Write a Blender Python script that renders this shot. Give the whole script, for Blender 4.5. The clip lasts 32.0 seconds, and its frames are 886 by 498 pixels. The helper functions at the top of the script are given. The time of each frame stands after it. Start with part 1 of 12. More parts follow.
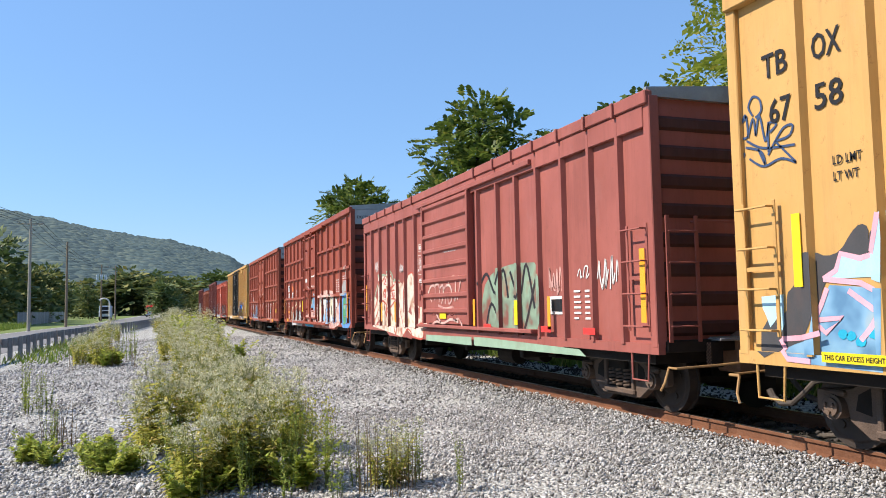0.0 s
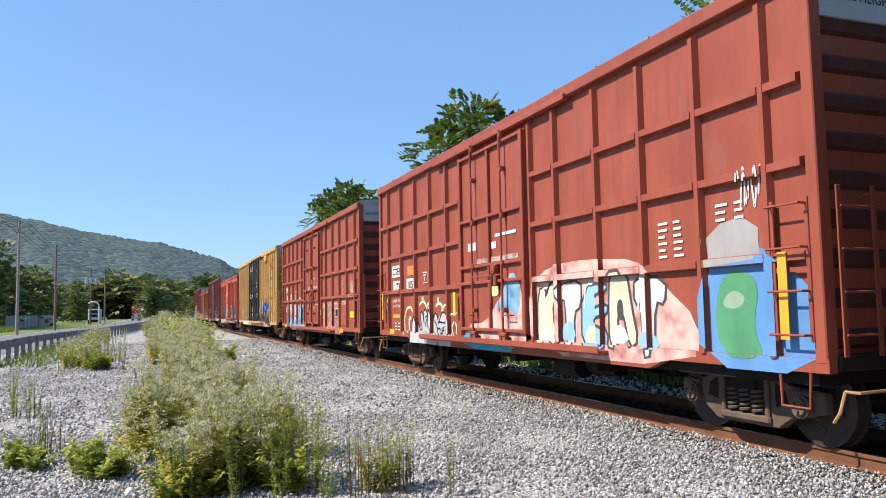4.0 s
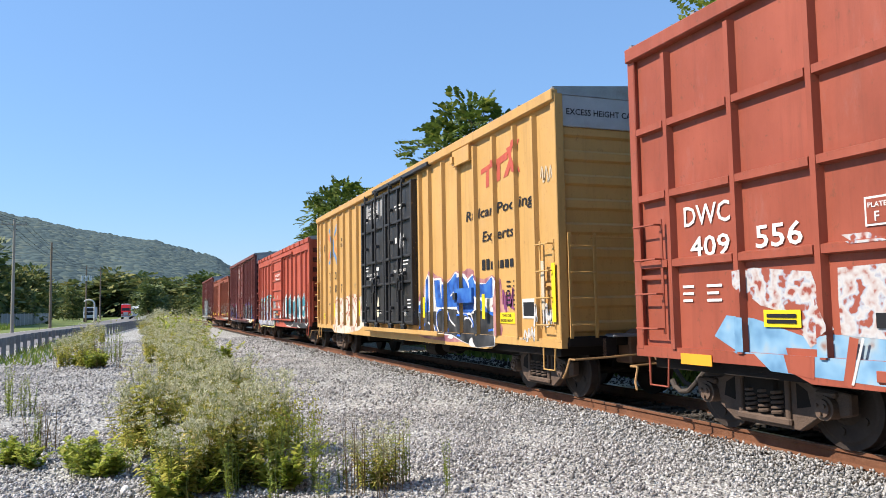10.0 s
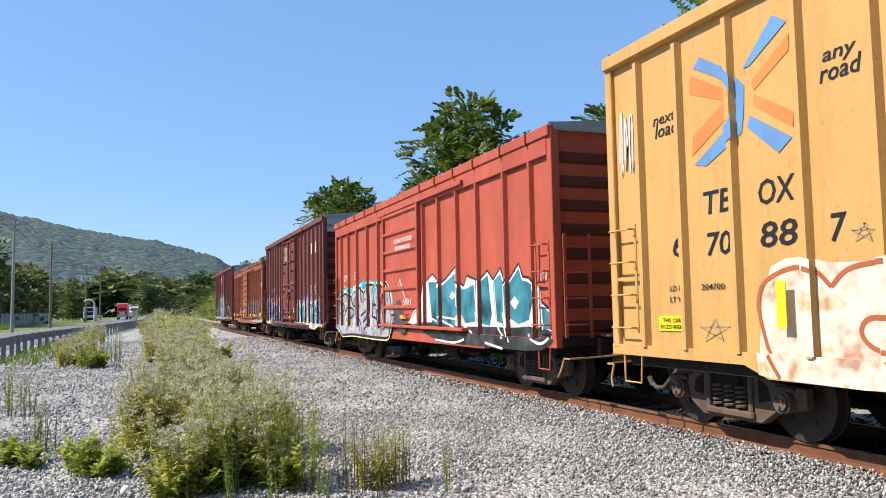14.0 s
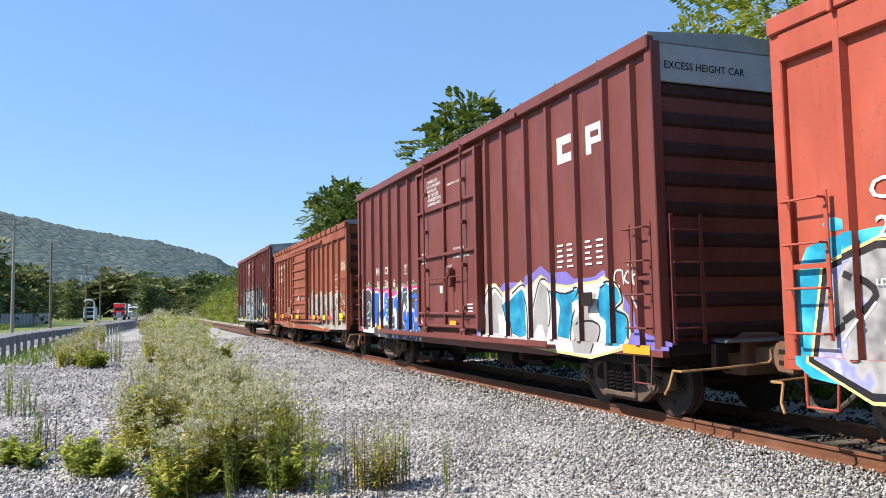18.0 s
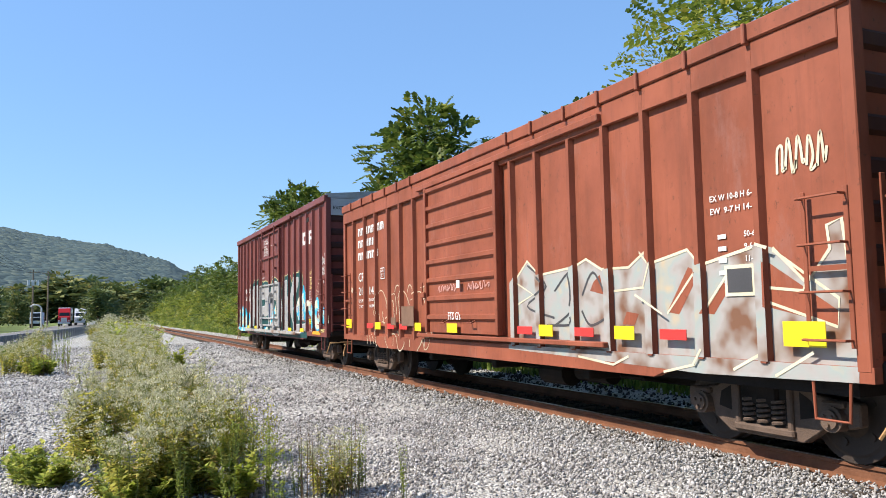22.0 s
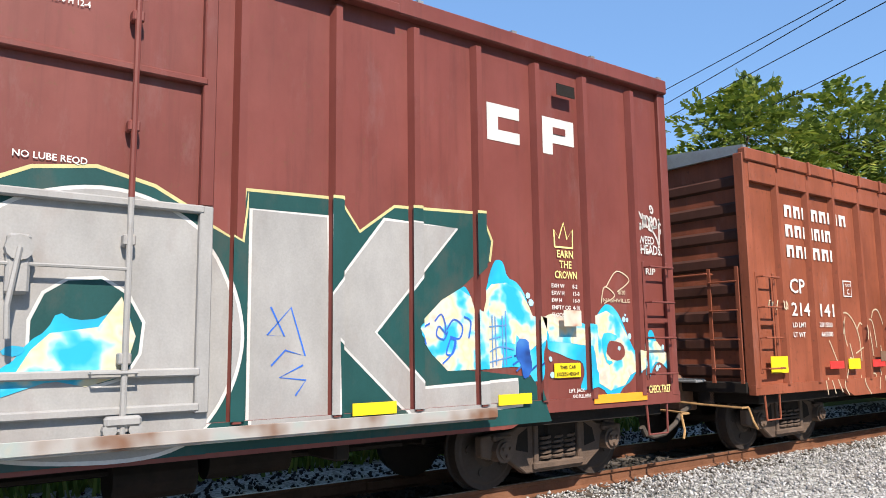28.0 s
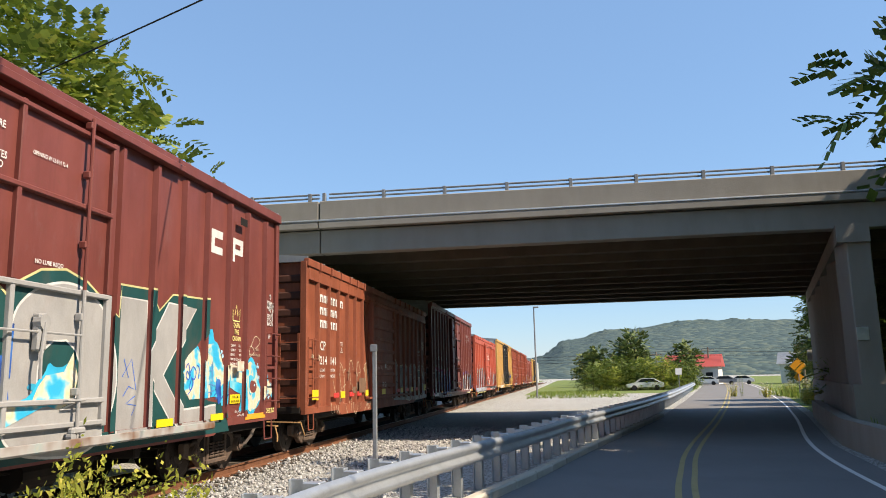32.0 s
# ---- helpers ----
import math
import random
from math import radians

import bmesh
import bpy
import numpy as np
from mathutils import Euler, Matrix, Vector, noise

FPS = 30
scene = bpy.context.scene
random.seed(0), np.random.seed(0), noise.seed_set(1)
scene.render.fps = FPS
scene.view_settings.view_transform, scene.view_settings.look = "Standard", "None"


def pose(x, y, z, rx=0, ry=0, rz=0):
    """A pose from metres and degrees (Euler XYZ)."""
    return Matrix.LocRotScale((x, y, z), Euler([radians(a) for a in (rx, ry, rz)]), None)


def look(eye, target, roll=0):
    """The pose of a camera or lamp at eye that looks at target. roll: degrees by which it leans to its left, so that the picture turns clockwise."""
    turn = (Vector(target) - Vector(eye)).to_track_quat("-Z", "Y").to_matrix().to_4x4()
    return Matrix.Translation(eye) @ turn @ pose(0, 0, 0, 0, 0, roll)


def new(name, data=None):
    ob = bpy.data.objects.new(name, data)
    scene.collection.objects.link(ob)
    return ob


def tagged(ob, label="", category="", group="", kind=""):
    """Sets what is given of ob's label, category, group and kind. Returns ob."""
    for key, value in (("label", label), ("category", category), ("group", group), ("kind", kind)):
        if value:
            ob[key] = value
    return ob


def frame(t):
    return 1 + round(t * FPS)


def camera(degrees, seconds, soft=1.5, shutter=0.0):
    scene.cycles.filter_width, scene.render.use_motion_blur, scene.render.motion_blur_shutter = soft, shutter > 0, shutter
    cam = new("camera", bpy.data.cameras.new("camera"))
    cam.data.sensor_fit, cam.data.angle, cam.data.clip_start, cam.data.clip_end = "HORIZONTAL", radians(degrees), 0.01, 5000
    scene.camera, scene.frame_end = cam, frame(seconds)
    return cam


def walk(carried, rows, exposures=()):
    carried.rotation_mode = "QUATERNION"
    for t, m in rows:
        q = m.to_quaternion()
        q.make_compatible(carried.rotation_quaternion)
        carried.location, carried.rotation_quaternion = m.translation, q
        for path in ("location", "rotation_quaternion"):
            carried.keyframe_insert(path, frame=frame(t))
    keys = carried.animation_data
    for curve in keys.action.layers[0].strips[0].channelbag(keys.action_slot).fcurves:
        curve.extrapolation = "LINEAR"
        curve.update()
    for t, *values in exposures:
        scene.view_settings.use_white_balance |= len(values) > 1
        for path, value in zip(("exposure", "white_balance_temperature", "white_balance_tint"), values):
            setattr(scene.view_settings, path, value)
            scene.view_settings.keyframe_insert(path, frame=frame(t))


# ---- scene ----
cam = camera(60.0, 32.0, soft=0.95, shutter=0.0)
# seconds, x, y, z, yaw, pitch, roll
PATH = [
    (0, 0, 0, 1.57, 70.05, 4.25, 1),
    (2, 0, 0, 1.57, 70.05, 4.35, 1),
    (2.5, 0, 0, 1.57, 70, 4.46, 1),
    (3, 0, 0, 1.57, 69.88, 4.5, 1),
    (3.5, 0, 0, 1.57, 69.64, 4.5, 1),
    (5.5, 0, 0, 1.57, 69, 4.46, 1),
    (6, 0, 0, 1.57, 69.3, 4.47, 1),
    (6.5, 0, 0, 1.57, 69.11, 4.33, 1),
    (18, 0, 0, 1.57, 69.11, 4.33, 1),
    (18.5, 0, 0, 1.57, 69.17, 4.4, 1),
    (19, 0, 0, 1.57, 69.18, 4.47, 1),
    (19.5, 0, 0, 1.57, 68.98, 4.48, 1),
    (20, 0, 0, 1.57, 66.27, 4.51, 1),
    (20.5, 0, 0, 1.57, 66.17, 4.51, 1),
    (21, 0, 0, 1.57, 66.42, 4.54, 1),
    (21.5, 0, 0, 1.57, 66.46, 4.55, 1),
    (22, 0, 0, 1.57, 65.93, 4.67, 1),
    (22.5, 0, 0, 1.57, 65.9, 4.58, 1),
    (23, 0, 0, 1.57, 65.79, 4.82, 1),
    (23.5, 0, 0, 1.57, 65.61, 5.46, 1),
    (24, 0, 0, 1.57, 63.28, 5.47, 1),
    (24.5, 0, 0, 1.57, 56.83, 5.58, 0.6),
    (25, 0, 0, 1.57, 49.97, 5.17, 0.25),
    (25.5, 0, 0, 1.57, 38.34, 5.55, -0.1),
    (26, 0, 0, 1.57, 27.78, 6.05, -0.5),
    (26.5, 0, 0, 1.57, 17.67, 6.1, -0.86),
    (28.5, 0, 0, 1.58, -53.4, 7.9, 1.17),
    (29, 0.27, 0.01, 1.58, -61.4, 8.3, 1.12),
    (29.5, 3.7, 0.07, 1.58, -57.7, 6.2, 1.2),
    (30, 5.69, 0.11, 1.58, -67.6, 3.5, 1.22),
    (30.5, 7.3, 0.14, 1.58, -71.6, 2.7, 1.21),
    (31, 9.4, 0.18, 1.58, -75.7, 1.3, 1.27),
    (31.5, 11.3, 0.22, 1.58, -82.2, 0.4, 1.23),
    (32, 12.5, 0.25, 1.58, -81.1, 9.7, 1.27),
]
walk(cam, [(t, pose(x, y, z, 90 + p, r, yaw)) for t, x, y, z, yaw, p, r in PATH],
     [(t, e, k, 10) for t, e, k in ((0, 0.68, 6500), (9, 0.70, 6500), (12, 0.64, 6500), (14.5, 0.66, 6500), (18, 0.74, 6500), (24.5, 0.76, 6500), (26, 0.86, 6500), (29, 0.60, 6550), (30, 0.54, 6750), (31, 0.52, 6900), (32, 0.74, 7300))])

# ---- world, sun ----
SUN_TO = Vector((-0.17, -0.68, 0.71)).normalized()
world = bpy.data.worlds.new("sky_world")
scene.world = world
world.use_nodes = True
_w = world.node_tree
_sky = _w.nodes.new("ShaderNodeTexSky")
_sky.sky_type = "NISHITA"
_sky.sun_disc = False
_sky.sun_elevation = math.asin(SUN_TO.z)
_sky.sun_rotation = math.atan2(SUN_TO.x, SUN_TO.y)
_sky.air_density, _sky.dust_density, _sky.ozone_density = 1.25, 0.05, 8.5
_even = _w.nodes.new("ShaderNodeMix")
_even.data_type = "RGBA"
_even.inputs[0].default_value = 0.5
_even.inputs[7].default_value = (1.42, 2.62, 4.85, 1)
_w.links.new(_sky.outputs["Color"], _even.inputs[6])
_w.links.new(_even.outputs[2], _w.nodes["Background"].inputs["Color"])
_w.nodes["Background"].inputs["Strength"].default_value = 0.119
sun = new("sun", bpy.data.lights.new("sun", "SUN"))
sun.data.energy, sun.data.angle, sun.data.color = 5.0, radians(0.53), (1.0, 0.90, 0.79)
sun.matrix_world = look(SUN_TO * 50, (0, 0, 0))


# ---- materials ----
def _node(nt, kind, **kw):
    n = nt.nodes.new(kind)
    for k, v in kw.items():
        n.inputs[k].default_value = v
    return n


def ramp_of(nt, src, stops):
    r = nt.nodes.new("ShaderNodeValToRGB")
    el = r.color_ramp.elements
    while len(el) < len(stops):
        el.new(0.5)
    for e, (p, c) in zip(el, stops):
        e.position, e.color = p, (*c, 1) if len(c) == 3 else c
    nt.links.new(src, r.inputs[0])
    return r.outputs[0]


def surface(name, base, rough=0.6, metal=0.0, vary=0.15, scale=3.0, fine=40.0, bump=0.15, stain=None, stain_amount=0.45,
            stain_scale=1.2, streak=1.0, piece=0.0, spec=0.25, chips=None, chip_scale=7.0):
    """A worn surface: base colour varied at two scales, stains of their own shape, fine relief."""
    m = bpy.data.materials.new(name)
    m.use_nodes = True
    nt = m.node_tree
    b = nt.nodes["Principled BSDF"]
    tc = nt.nodes.new("ShaderNodeTexCoord")
    mp = _node(nt, "ShaderNodeMapping", Scale=(1, 1, streak))
    nt.links.new(tc.outputs["Object"], mp.inputs[0])
    n1 = _node(nt, "ShaderNodeTexNoise", Scale=scale, Detail=5.0, Roughness=0.6)
    n2 = _node(nt, "ShaderNodeTexNoise", Scale=fine, Detail=3.0)
    nt.links.new(mp.outputs[0], n1.inputs["Vector"])
    nt.links.new(tc.outputs["Object"], n2.inputs["Vector"])
    mix = nt.nodes.new("ShaderNodeMath")
    mix.operation = "MULTIPLY_ADD"
    nt.links.new(n2.outputs["Fac"], mix.inputs[0])
    mix.inputs[1].default_value = 0.35
    nt.links.new(n1.outputs["Fac"], mix.inputs[2])
    lo = tuple(max(0, c * (1 - vary)) for c in base)
    hi = tuple(min(1, c * (1 + vary)) for c in base)
    col = ramp_of(nt, mix.outputs[0], [(0.4, lo), (0.95, hi)])
    if piece:
        oi = nt.nodes.new("ShaderNodeObjectInfo")
        hsv = nt.nodes.new("ShaderNodeHueSaturation")
        mr = _node(nt, "ShaderNodeMapRange")
        mr.inputs["To Min"].default_value, mr.inputs["To Max"].default_value = 1 - piece, 1 + piece
        nt.links.new(oi.outputs["Random"], mr.inputs[0])
        nt.links.new(mr.outputs[0], hsv.inputs["Value"])
        nt.links.new(col, hsv.inputs["Color"])
        col = hsv.outputs[0]
    if stain:
        n3 = _node(nt, "ShaderNodeTexNoise", Scale=stain_scale, Detail=6.0, Roughness=0.7)
        nt.links.new(mp.outputs[0], n3.inputs["Vector"])
        f = ramp_of(nt, n3.outputs["Fac"], [(0.52, (0, 0, 0)), (0.72, (stain_amount,) * 3)])
        mc = nt.nodes.new("ShaderNodeMix")
        mc.data_type = "RGBA"
        nt.links.new(f, mc.inputs[0])
        nt.links.new(col, mc.inputs[6])
        mc.inputs[7].default_value = (*stain, 1)
        col = mc.outputs[2]
    if chips:
        n4 = _node(nt, "ShaderNodeTexNoise", Scale=chip_scale, Detail=9.0, Roughness=0.72)
        nt.links.new(tc.outputs["Object"], n4.inputs["Vector"])
        f4 = ramp_of(nt, n4.outputs["Fac"], [(0.575, (0, 0, 0)), (0.63, (0.22,) * 3)])
        mc = nt.nodes.new("ShaderNodeMix")
        mc.data_type = "RGBA"
        nt.links.new(f4, mc.inputs[0])
        nt.links.new(col, mc.inputs[6])
        mc.inputs[7].default_value = (*chips, 1)
        col = mc.outputs[2]
    nt.links.new(col, b.inputs["Base Color"])
    b.inputs["Roughness"].default_value = rough
    b.inputs["Metallic"].default_value = metal
    b.inputs["Specular IOR Level"].default_value = spec
    if bump:
        bp = _node(nt, "ShaderNodeBump", Strength=bump, Distance=0.02)
        nt.links.new(n2.outputs["Fac"], bp.inputs["Height"])
        nt.links.new(bp.outputs[0], b.inputs["Normal"])
    return m


def island(name, stops, rough=0.8, fine=30.0, spec=0.3, trans=0.0):
    """Colour that differs from island to island of one mesh (stones, leaves)."""
    m = bpy.data.materials.new(name)
    m.use_nodes = True
    nt = m.node_tree
    b = nt.nodes["Principled BSDF"]
    g = nt.nodes.new("ShaderNodeNewGeometry")
    col = ramp_of(nt, g.outputs["Random Per Island"], stops)
    tc = nt.nodes.new("ShaderNodeTexCoord")
    n = _node(nt, "ShaderNodeTexNoise", Scale=fine, Detail=3.0)
    nt.links.new(tc.outputs["Object"], n.inputs["Vector"])
    hsv = nt.nodes.new("ShaderNodeHueSaturation")
    mr = _node(nt, "ShaderNodeMapRange")
    mr.inputs["To Min"].default_value, mr.inputs["To Max"].default_value = 0.75, 1.25
    nt.links.new(n.outputs["Fac"], mr.inputs[0])
    nt.links.new(mr.outputs[0], hsv.inputs["Value"])
    nt.links.new(col, hsv.inputs["Color"])
    nt.links.new(hsv.outputs[0], b.inputs["Base Color"])
    b.inputs["Roughness"].default_value = rough
    b.inputs["Specular IOR Level"].default_value = spec
    if trans:
        tr = nt.nodes.new("ShaderNodeBsdfTranslucent")
        nt.links.new(hsv.outputs[0], tr.inputs[0])
        ms = _node(nt, "ShaderNodeMixShader", Fac=trans)
        nt.links.new(b.outputs[0], ms.inputs[1])
        nt.links.new(tr.outputs[0], ms.inputs[2])
        nt.links.new(ms.outputs[0], nt.nodes["Material Output"].inputs[0])
    return m


def paint(name, base, rough=0.5, rust=(0.13, 0.055, 0.03), fade=0.16, grime=0.42, wear=0.55):
    """Old paint on steel sheet: faded patches, grime run down in streaks, scuffs, rust freckles, sheet slightly dented."""
    m = bpy.data.materials.new(name)
    m.use_nodes = True
    nt = m.node_tree
    b = nt.nodes["Principled BSDF"]
    tc = nt.nodes.new("ShaderNodeTexCoord")

    def field(scale, stretch, detail=5.0, rough_=0.6):
        mp = _node(nt, "ShaderNodeMapping", Scale=stretch)
        nt.links.new(tc.outputs["Object"], mp.inputs[0])
        n = _node(nt, "ShaderNodeTexNoise", Scale=scale, Detail=detail, Roughness=rough_)
        nt.links.new(mp.outputs[0], n.inputs["Vector"])
        return n.outputs["Fac"]

    def over(col, fac, c):
        mc = nt.nodes.new("ShaderNodeMix")
        mc.data_type = "RGBA"
        nt.links.new(fac, mc.inputs[0])
        nt.links.new(col, mc.inputs[6])
        mc.inputs[7].default_value = (*c, 1)
        return mc.outputs[2]
    lo = tuple(c * (1 - fade) for c in base)
    hi = tuple(min(1, c * (1 + fade) + 0.008) for c in base)
    col = ramp_of(nt, field(0.9, (1, 1, 0.6), 6.0, 0.65), [(0.32, lo), (0.68, hi)])
    dirt = tuple(c * 0.42 + d * 0.2 for c, d in zip(base, (0.06, 0.045, 0.035)))
    col = over(col, ramp_of(nt, field(4.5, (1.6, 1, 0.10), 6.0, 0.7), [(0.50, (0, 0, 0)), (0.74, (grime,) * 3)]), dirt)
    pale = tuple(c * 0.75 + 0.085 for c in base)
    col = over(col, ramp_of(nt, field(2.2, (1, 1, 0.35), 8.0, 0.75), [(0.56, (0, 0, 0)), (0.70, (wear * 0.55,) * 3)]), pale)
    col = over(col, ramp_of(nt, field(13.0, (1, 1, 0.7), 9.0, 0.78), [(0.585, (0, 0, 0)), (0.65, (wear,) * 3)]), rust)
    nt.links.new(col, b.inputs["Base Color"])
    rg = ramp_of(nt, field(1.4, (1, 1, 0.5)), [(0.3, (rough - 0.08,) * 3), (0.7, (rough + 0.12,) * 3)])
    nt.links.new(rg, b.inputs["Roughness"])
    b.inputs["Specular IOR Level"].default_value = 0.3
    b1 = _node(nt, "ShaderNodeBump", Strength=0.55, Distance=0.035)
    nt.links.new(field(1.15, (1, 1, 0.8), 1.5), b1.inputs["Height"])
    b2 = _node(nt, "ShaderNodeBump", Strength=0.06, Distance=0.01)
    nt.links.new(field(60.0, (1, 1, 1), 3.0), b2.inputs["Height"])
    nt.links.new(b1.outputs[0], b2.inputs["Normal"])
    nt.links.new(b2.outputs[0], b.inputs["Normal"])
    return m


def gravel_bed(name, stops, scale):
    """A bed of broken stone too fine to build stone by stone: one grey to a chip, joints sunk between chips."""
    m = bpy.data.materials.new(name)
    m.use_nodes = True
    nt = m.node_tree
    b = nt.nodes["Principled BSDF"]
    tc = nt.nodes.new("ShaderNodeTexCoord")
    v = _node(nt, "ShaderNodeTexVoronoi", Scale=scale)
    nt.links.new(tc.outputs["Object"], v.inputs["Vector"])
    sep = nt.nodes.new("ShaderNodeSeparateColor")
    nt.links.new(v.outputs["Color"], sep.inputs[0])
    n = _node(nt, "ShaderNodeTexNoise", Scale=0.45, Detail=5.0, Roughness=0.65)
    nt.links.new(tc.outputs["Object"], n.inputs["Vector"])
    add = nt.nodes.new("ShaderNodeMath")
    add.operation = "MULTIPLY_ADD"
    nt.links.new(n.outputs["Fac"], add.inputs[0])
    add.inputs[1].default_value = 0.5
    nt.links.new(sep.outputs[0], add.inputs[2])
    nt.links.new(ramp_of(nt, add.outputs[0], [(0.15 + 1.1 * p, c) for p, c in stops]), b.inputs["Base Color"])
    b.inputs["Roughness"].default_value = 0.95
    b.inputs["Specular IOR Level"].default_value = 0.2
    bp = _node(nt, "ShaderNodeBump", Strength=1.0, Distance=0.03)
    bp.invert = True
    nt.links.new(v.outputs["Distance"], bp.inputs["Height"])
    nt.links.new(bp.outputs[0], b.inputs["Normal"])
    return m


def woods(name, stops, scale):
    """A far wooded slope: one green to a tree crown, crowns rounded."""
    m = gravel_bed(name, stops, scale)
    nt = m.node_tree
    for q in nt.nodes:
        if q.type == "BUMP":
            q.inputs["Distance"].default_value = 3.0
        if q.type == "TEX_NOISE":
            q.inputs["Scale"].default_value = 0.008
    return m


M = {}
M["red_b"] = paint("faded oxide red paint", (0.285, 0.083, 0.064), 0.55, rust=(0.17, 0.065, 0.045))
M["red_c"] = paint("bright oxide red paint", (0.262, 0.058, 0.032), 0.5)
M["red_d"] = paint("brick red paint", (0.275, 0.064, 0.034), 0.5, wear=0.65, grime=0.38)
M["yellow_e"] = paint("faded yellow paint", (0.5, 0.29, 0.092), 0.48, rust=(0.28, 0.13, 0.05), fade=0.08, grime=0.34)
M["orange_f"] = paint("faded orange red paint", (0.38, 0.074, 0.04), 0.52, grime=0.25)
M["maroon_g"] = paint("maroon paint", (0.15, 0.04, 0.032), 0.45)
M["rust_h"] = paint("weathered rust orange paint", (0.235, 0.064, 0.03), 0.6, rust=(0.10, 0.038, 0.02), fade=0.26, grime=0.45, wear=0.75)
M["maroon_i"] = paint("dark maroon paint", (0.158, 0.041, 0.032), 0.45)
M["white_j"] = surface("dirty white paint", (0.60, 0.60, 0.57), 0.55, stain=(0.35, 0.32, 0.28), streak=0.2, vary=0.1)
M["black_door"] = paint("black door paint", (0.022, 0.021, 0.021), 0.45, rust=(0.17, 0.125, 0.09), fade=0.3, grime=0.2, wear=0.95)
M["roof"] = surface("galvanised roof sheet", (0.33, 0.34, 0.34), 0.45, 0.6, stain=(0.22, 0.13, 0.09), stain_amount=0.5, vary=0.15)
M["grey_cap"] = surface("grey end cap paint", (0.38, 0.40, 0.41), 0.55, stain=(0.25, 0.24, 0.22), vary=0.12)
# this black carries undercar shade as well as grime
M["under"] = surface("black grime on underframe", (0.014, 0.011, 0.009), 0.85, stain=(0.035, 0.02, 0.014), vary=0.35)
M["bogie"] = surface("dusty brown cast steel", (0.105, 0.073, 0.055), 0.75, stain=(0.14, 0.09, 0.06), stain_amount=0.6, vary=0.3, fine=60, bump=0.3)
M["coupler"] = surface("rusty brown coupler casting", (0.17, 0.095, 0.060), 0.75, stain=(0.09, 0.06, 0.045), stain_amount=0.6, vary=0.3, fine=60, bump=0.4)
M["steel_patch"] = surface("rusty brown steel plate", (0.17, 0.10, 0.065), 0.7, stain=(0.09, 0.055, 0.035), stain_amount=0.7, vary=0.25)
M["lever"] = surface("rusty ochre rod", (0.34, 0.20, 0.085), 0.75, stain=(0.16, 0.09, 0.05), stain_amount=0.6, vary=0.25)
M["hose"] = surface("dusty grey rubber hose", (0.075, 0.062, 0.052), 0.8, vary=0.25)
M["wheel"] = surface("brown wheel steel", (0.055, 0.042, 0.035), 0.6, 0.3, vary=0.3)
M["tread"] = surface("worn bright steel", (0.45, 0.43, 0.41), 0.3, 1.0, vary=0.15, bump=0.05)
M["rail"] = surface("rusty rail steel", (0.17, 0.075, 0.040), 0.75, 0.2, stain=(0.25, 0.13, 0.075), stain_amount=0.6, vary=0.3, bump=0.3)
M["tie"] = surface("weathered timber", (0.075, 0.06, 0.047), 0.9, stain=(0.17, 0.15, 0.13), stain_amount=0.6, vary=0.35, streak=6, bump=0.5, piece=0.25)
M["asphalt"] = surface("sun-bleached asphalt", (0.17, 0.165, 0.16), 0.85, vary=0.12, scale=0.7, fine=90, bump=0.35, stain=(0.11, 0.11, 0.11), stain_scale=0.35)
M["ballast_bed"] = gravel_bed("crushed limestone bed", [(0.0, (0.10, 0.096, 0.086)), (0.3, (0.265, 0.26, 0.237)), (0.7, (0.375, 0.37, 0.34)), (1.0, (0.49, 0.49, 0.452))], 26.0)
M["concrete"] = surface("weathered concrete", (0.27, 0.25, 0.215), 0.9, vary=0.12, scale=1.5, stain=(0.22, 0.20, 0.17), stain_amount=0.6, stain_scale=0.6, streak=0.3, bump=0.25)
# concrete darkened to carry the shade under the deck
M["soffit"] = surface("brown concrete soffit with shade in its colour", (0.12, 0.098, 0.075), 0.9, vary=0.2, scale=1.2, stain=(0.07, 0.055, 0.04), stain_scale=0.5, bump=0.2)
M["kerb"] = surface("pale kerb concrete", (0.46, 0.41, 0.33), 0.9, vary=0.15, scale=2.5, stain=(0.27, 0.24, 0.19), bump=0.3, piece=0.08)
M["galv"] = surface("galvanised steel", (0.52, 0.55, 0.57), 0.42, 0.75, vary=0.12, stain=(0.36, 0.37, 0.38), stain_scale=2.0)
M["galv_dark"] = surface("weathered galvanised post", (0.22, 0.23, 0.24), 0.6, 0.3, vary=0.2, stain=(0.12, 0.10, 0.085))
M["white"] = surface("white paint", (0.66, 0.65, 0.62), 0.6, vary=0.06, bump=0.03)
M["black"] = surface("black paint", (0.015, 0.015, 0.017), 0.5, vary=0.2, bump=0.03)
M["reflect_y"] = surface("yellow reflective tape", (0.72, 0.55, 0.02), 0.35, vary=0.05, bump=0.0)
M["reflect_r"] = surface("red reflective tape", (0.62, 0.045, 0.04), 0.4, vary=0.1, bump=0.0)
M["reflect_o"] = surface("orange reflective tape", (0.78, 0.33, 0.03), 0.4, vary=0.08, bump=0.0)
M["wood_pole"] = surface("grey utility pole timber", (0.20, 0.155, 0.115), 0.9, vary=0.25, streak=0.1, bump=0.4, scale=8)
M["pole_pale"] = surface("pale utility pole timber", (0.30, 0.27, 0.235), 0.9, vary=0.2, streak=0.1, bump=0.4, scale=8)
M["bark"] = surface("tree bark", (0.10, 0.075, 0.055), 0.95, vary=0.3, streak=0.3, scale=9, bump=0.8)
M["rubber"] = surface("black rubber", (0.02, 0.02, 0.02), 0.7, vary=0.2, bump=0.1)
M["plastic"] = surface("black plastic", (0.018, 0.018, 0.02), 0.4, vary=0.2, bump=0.05)
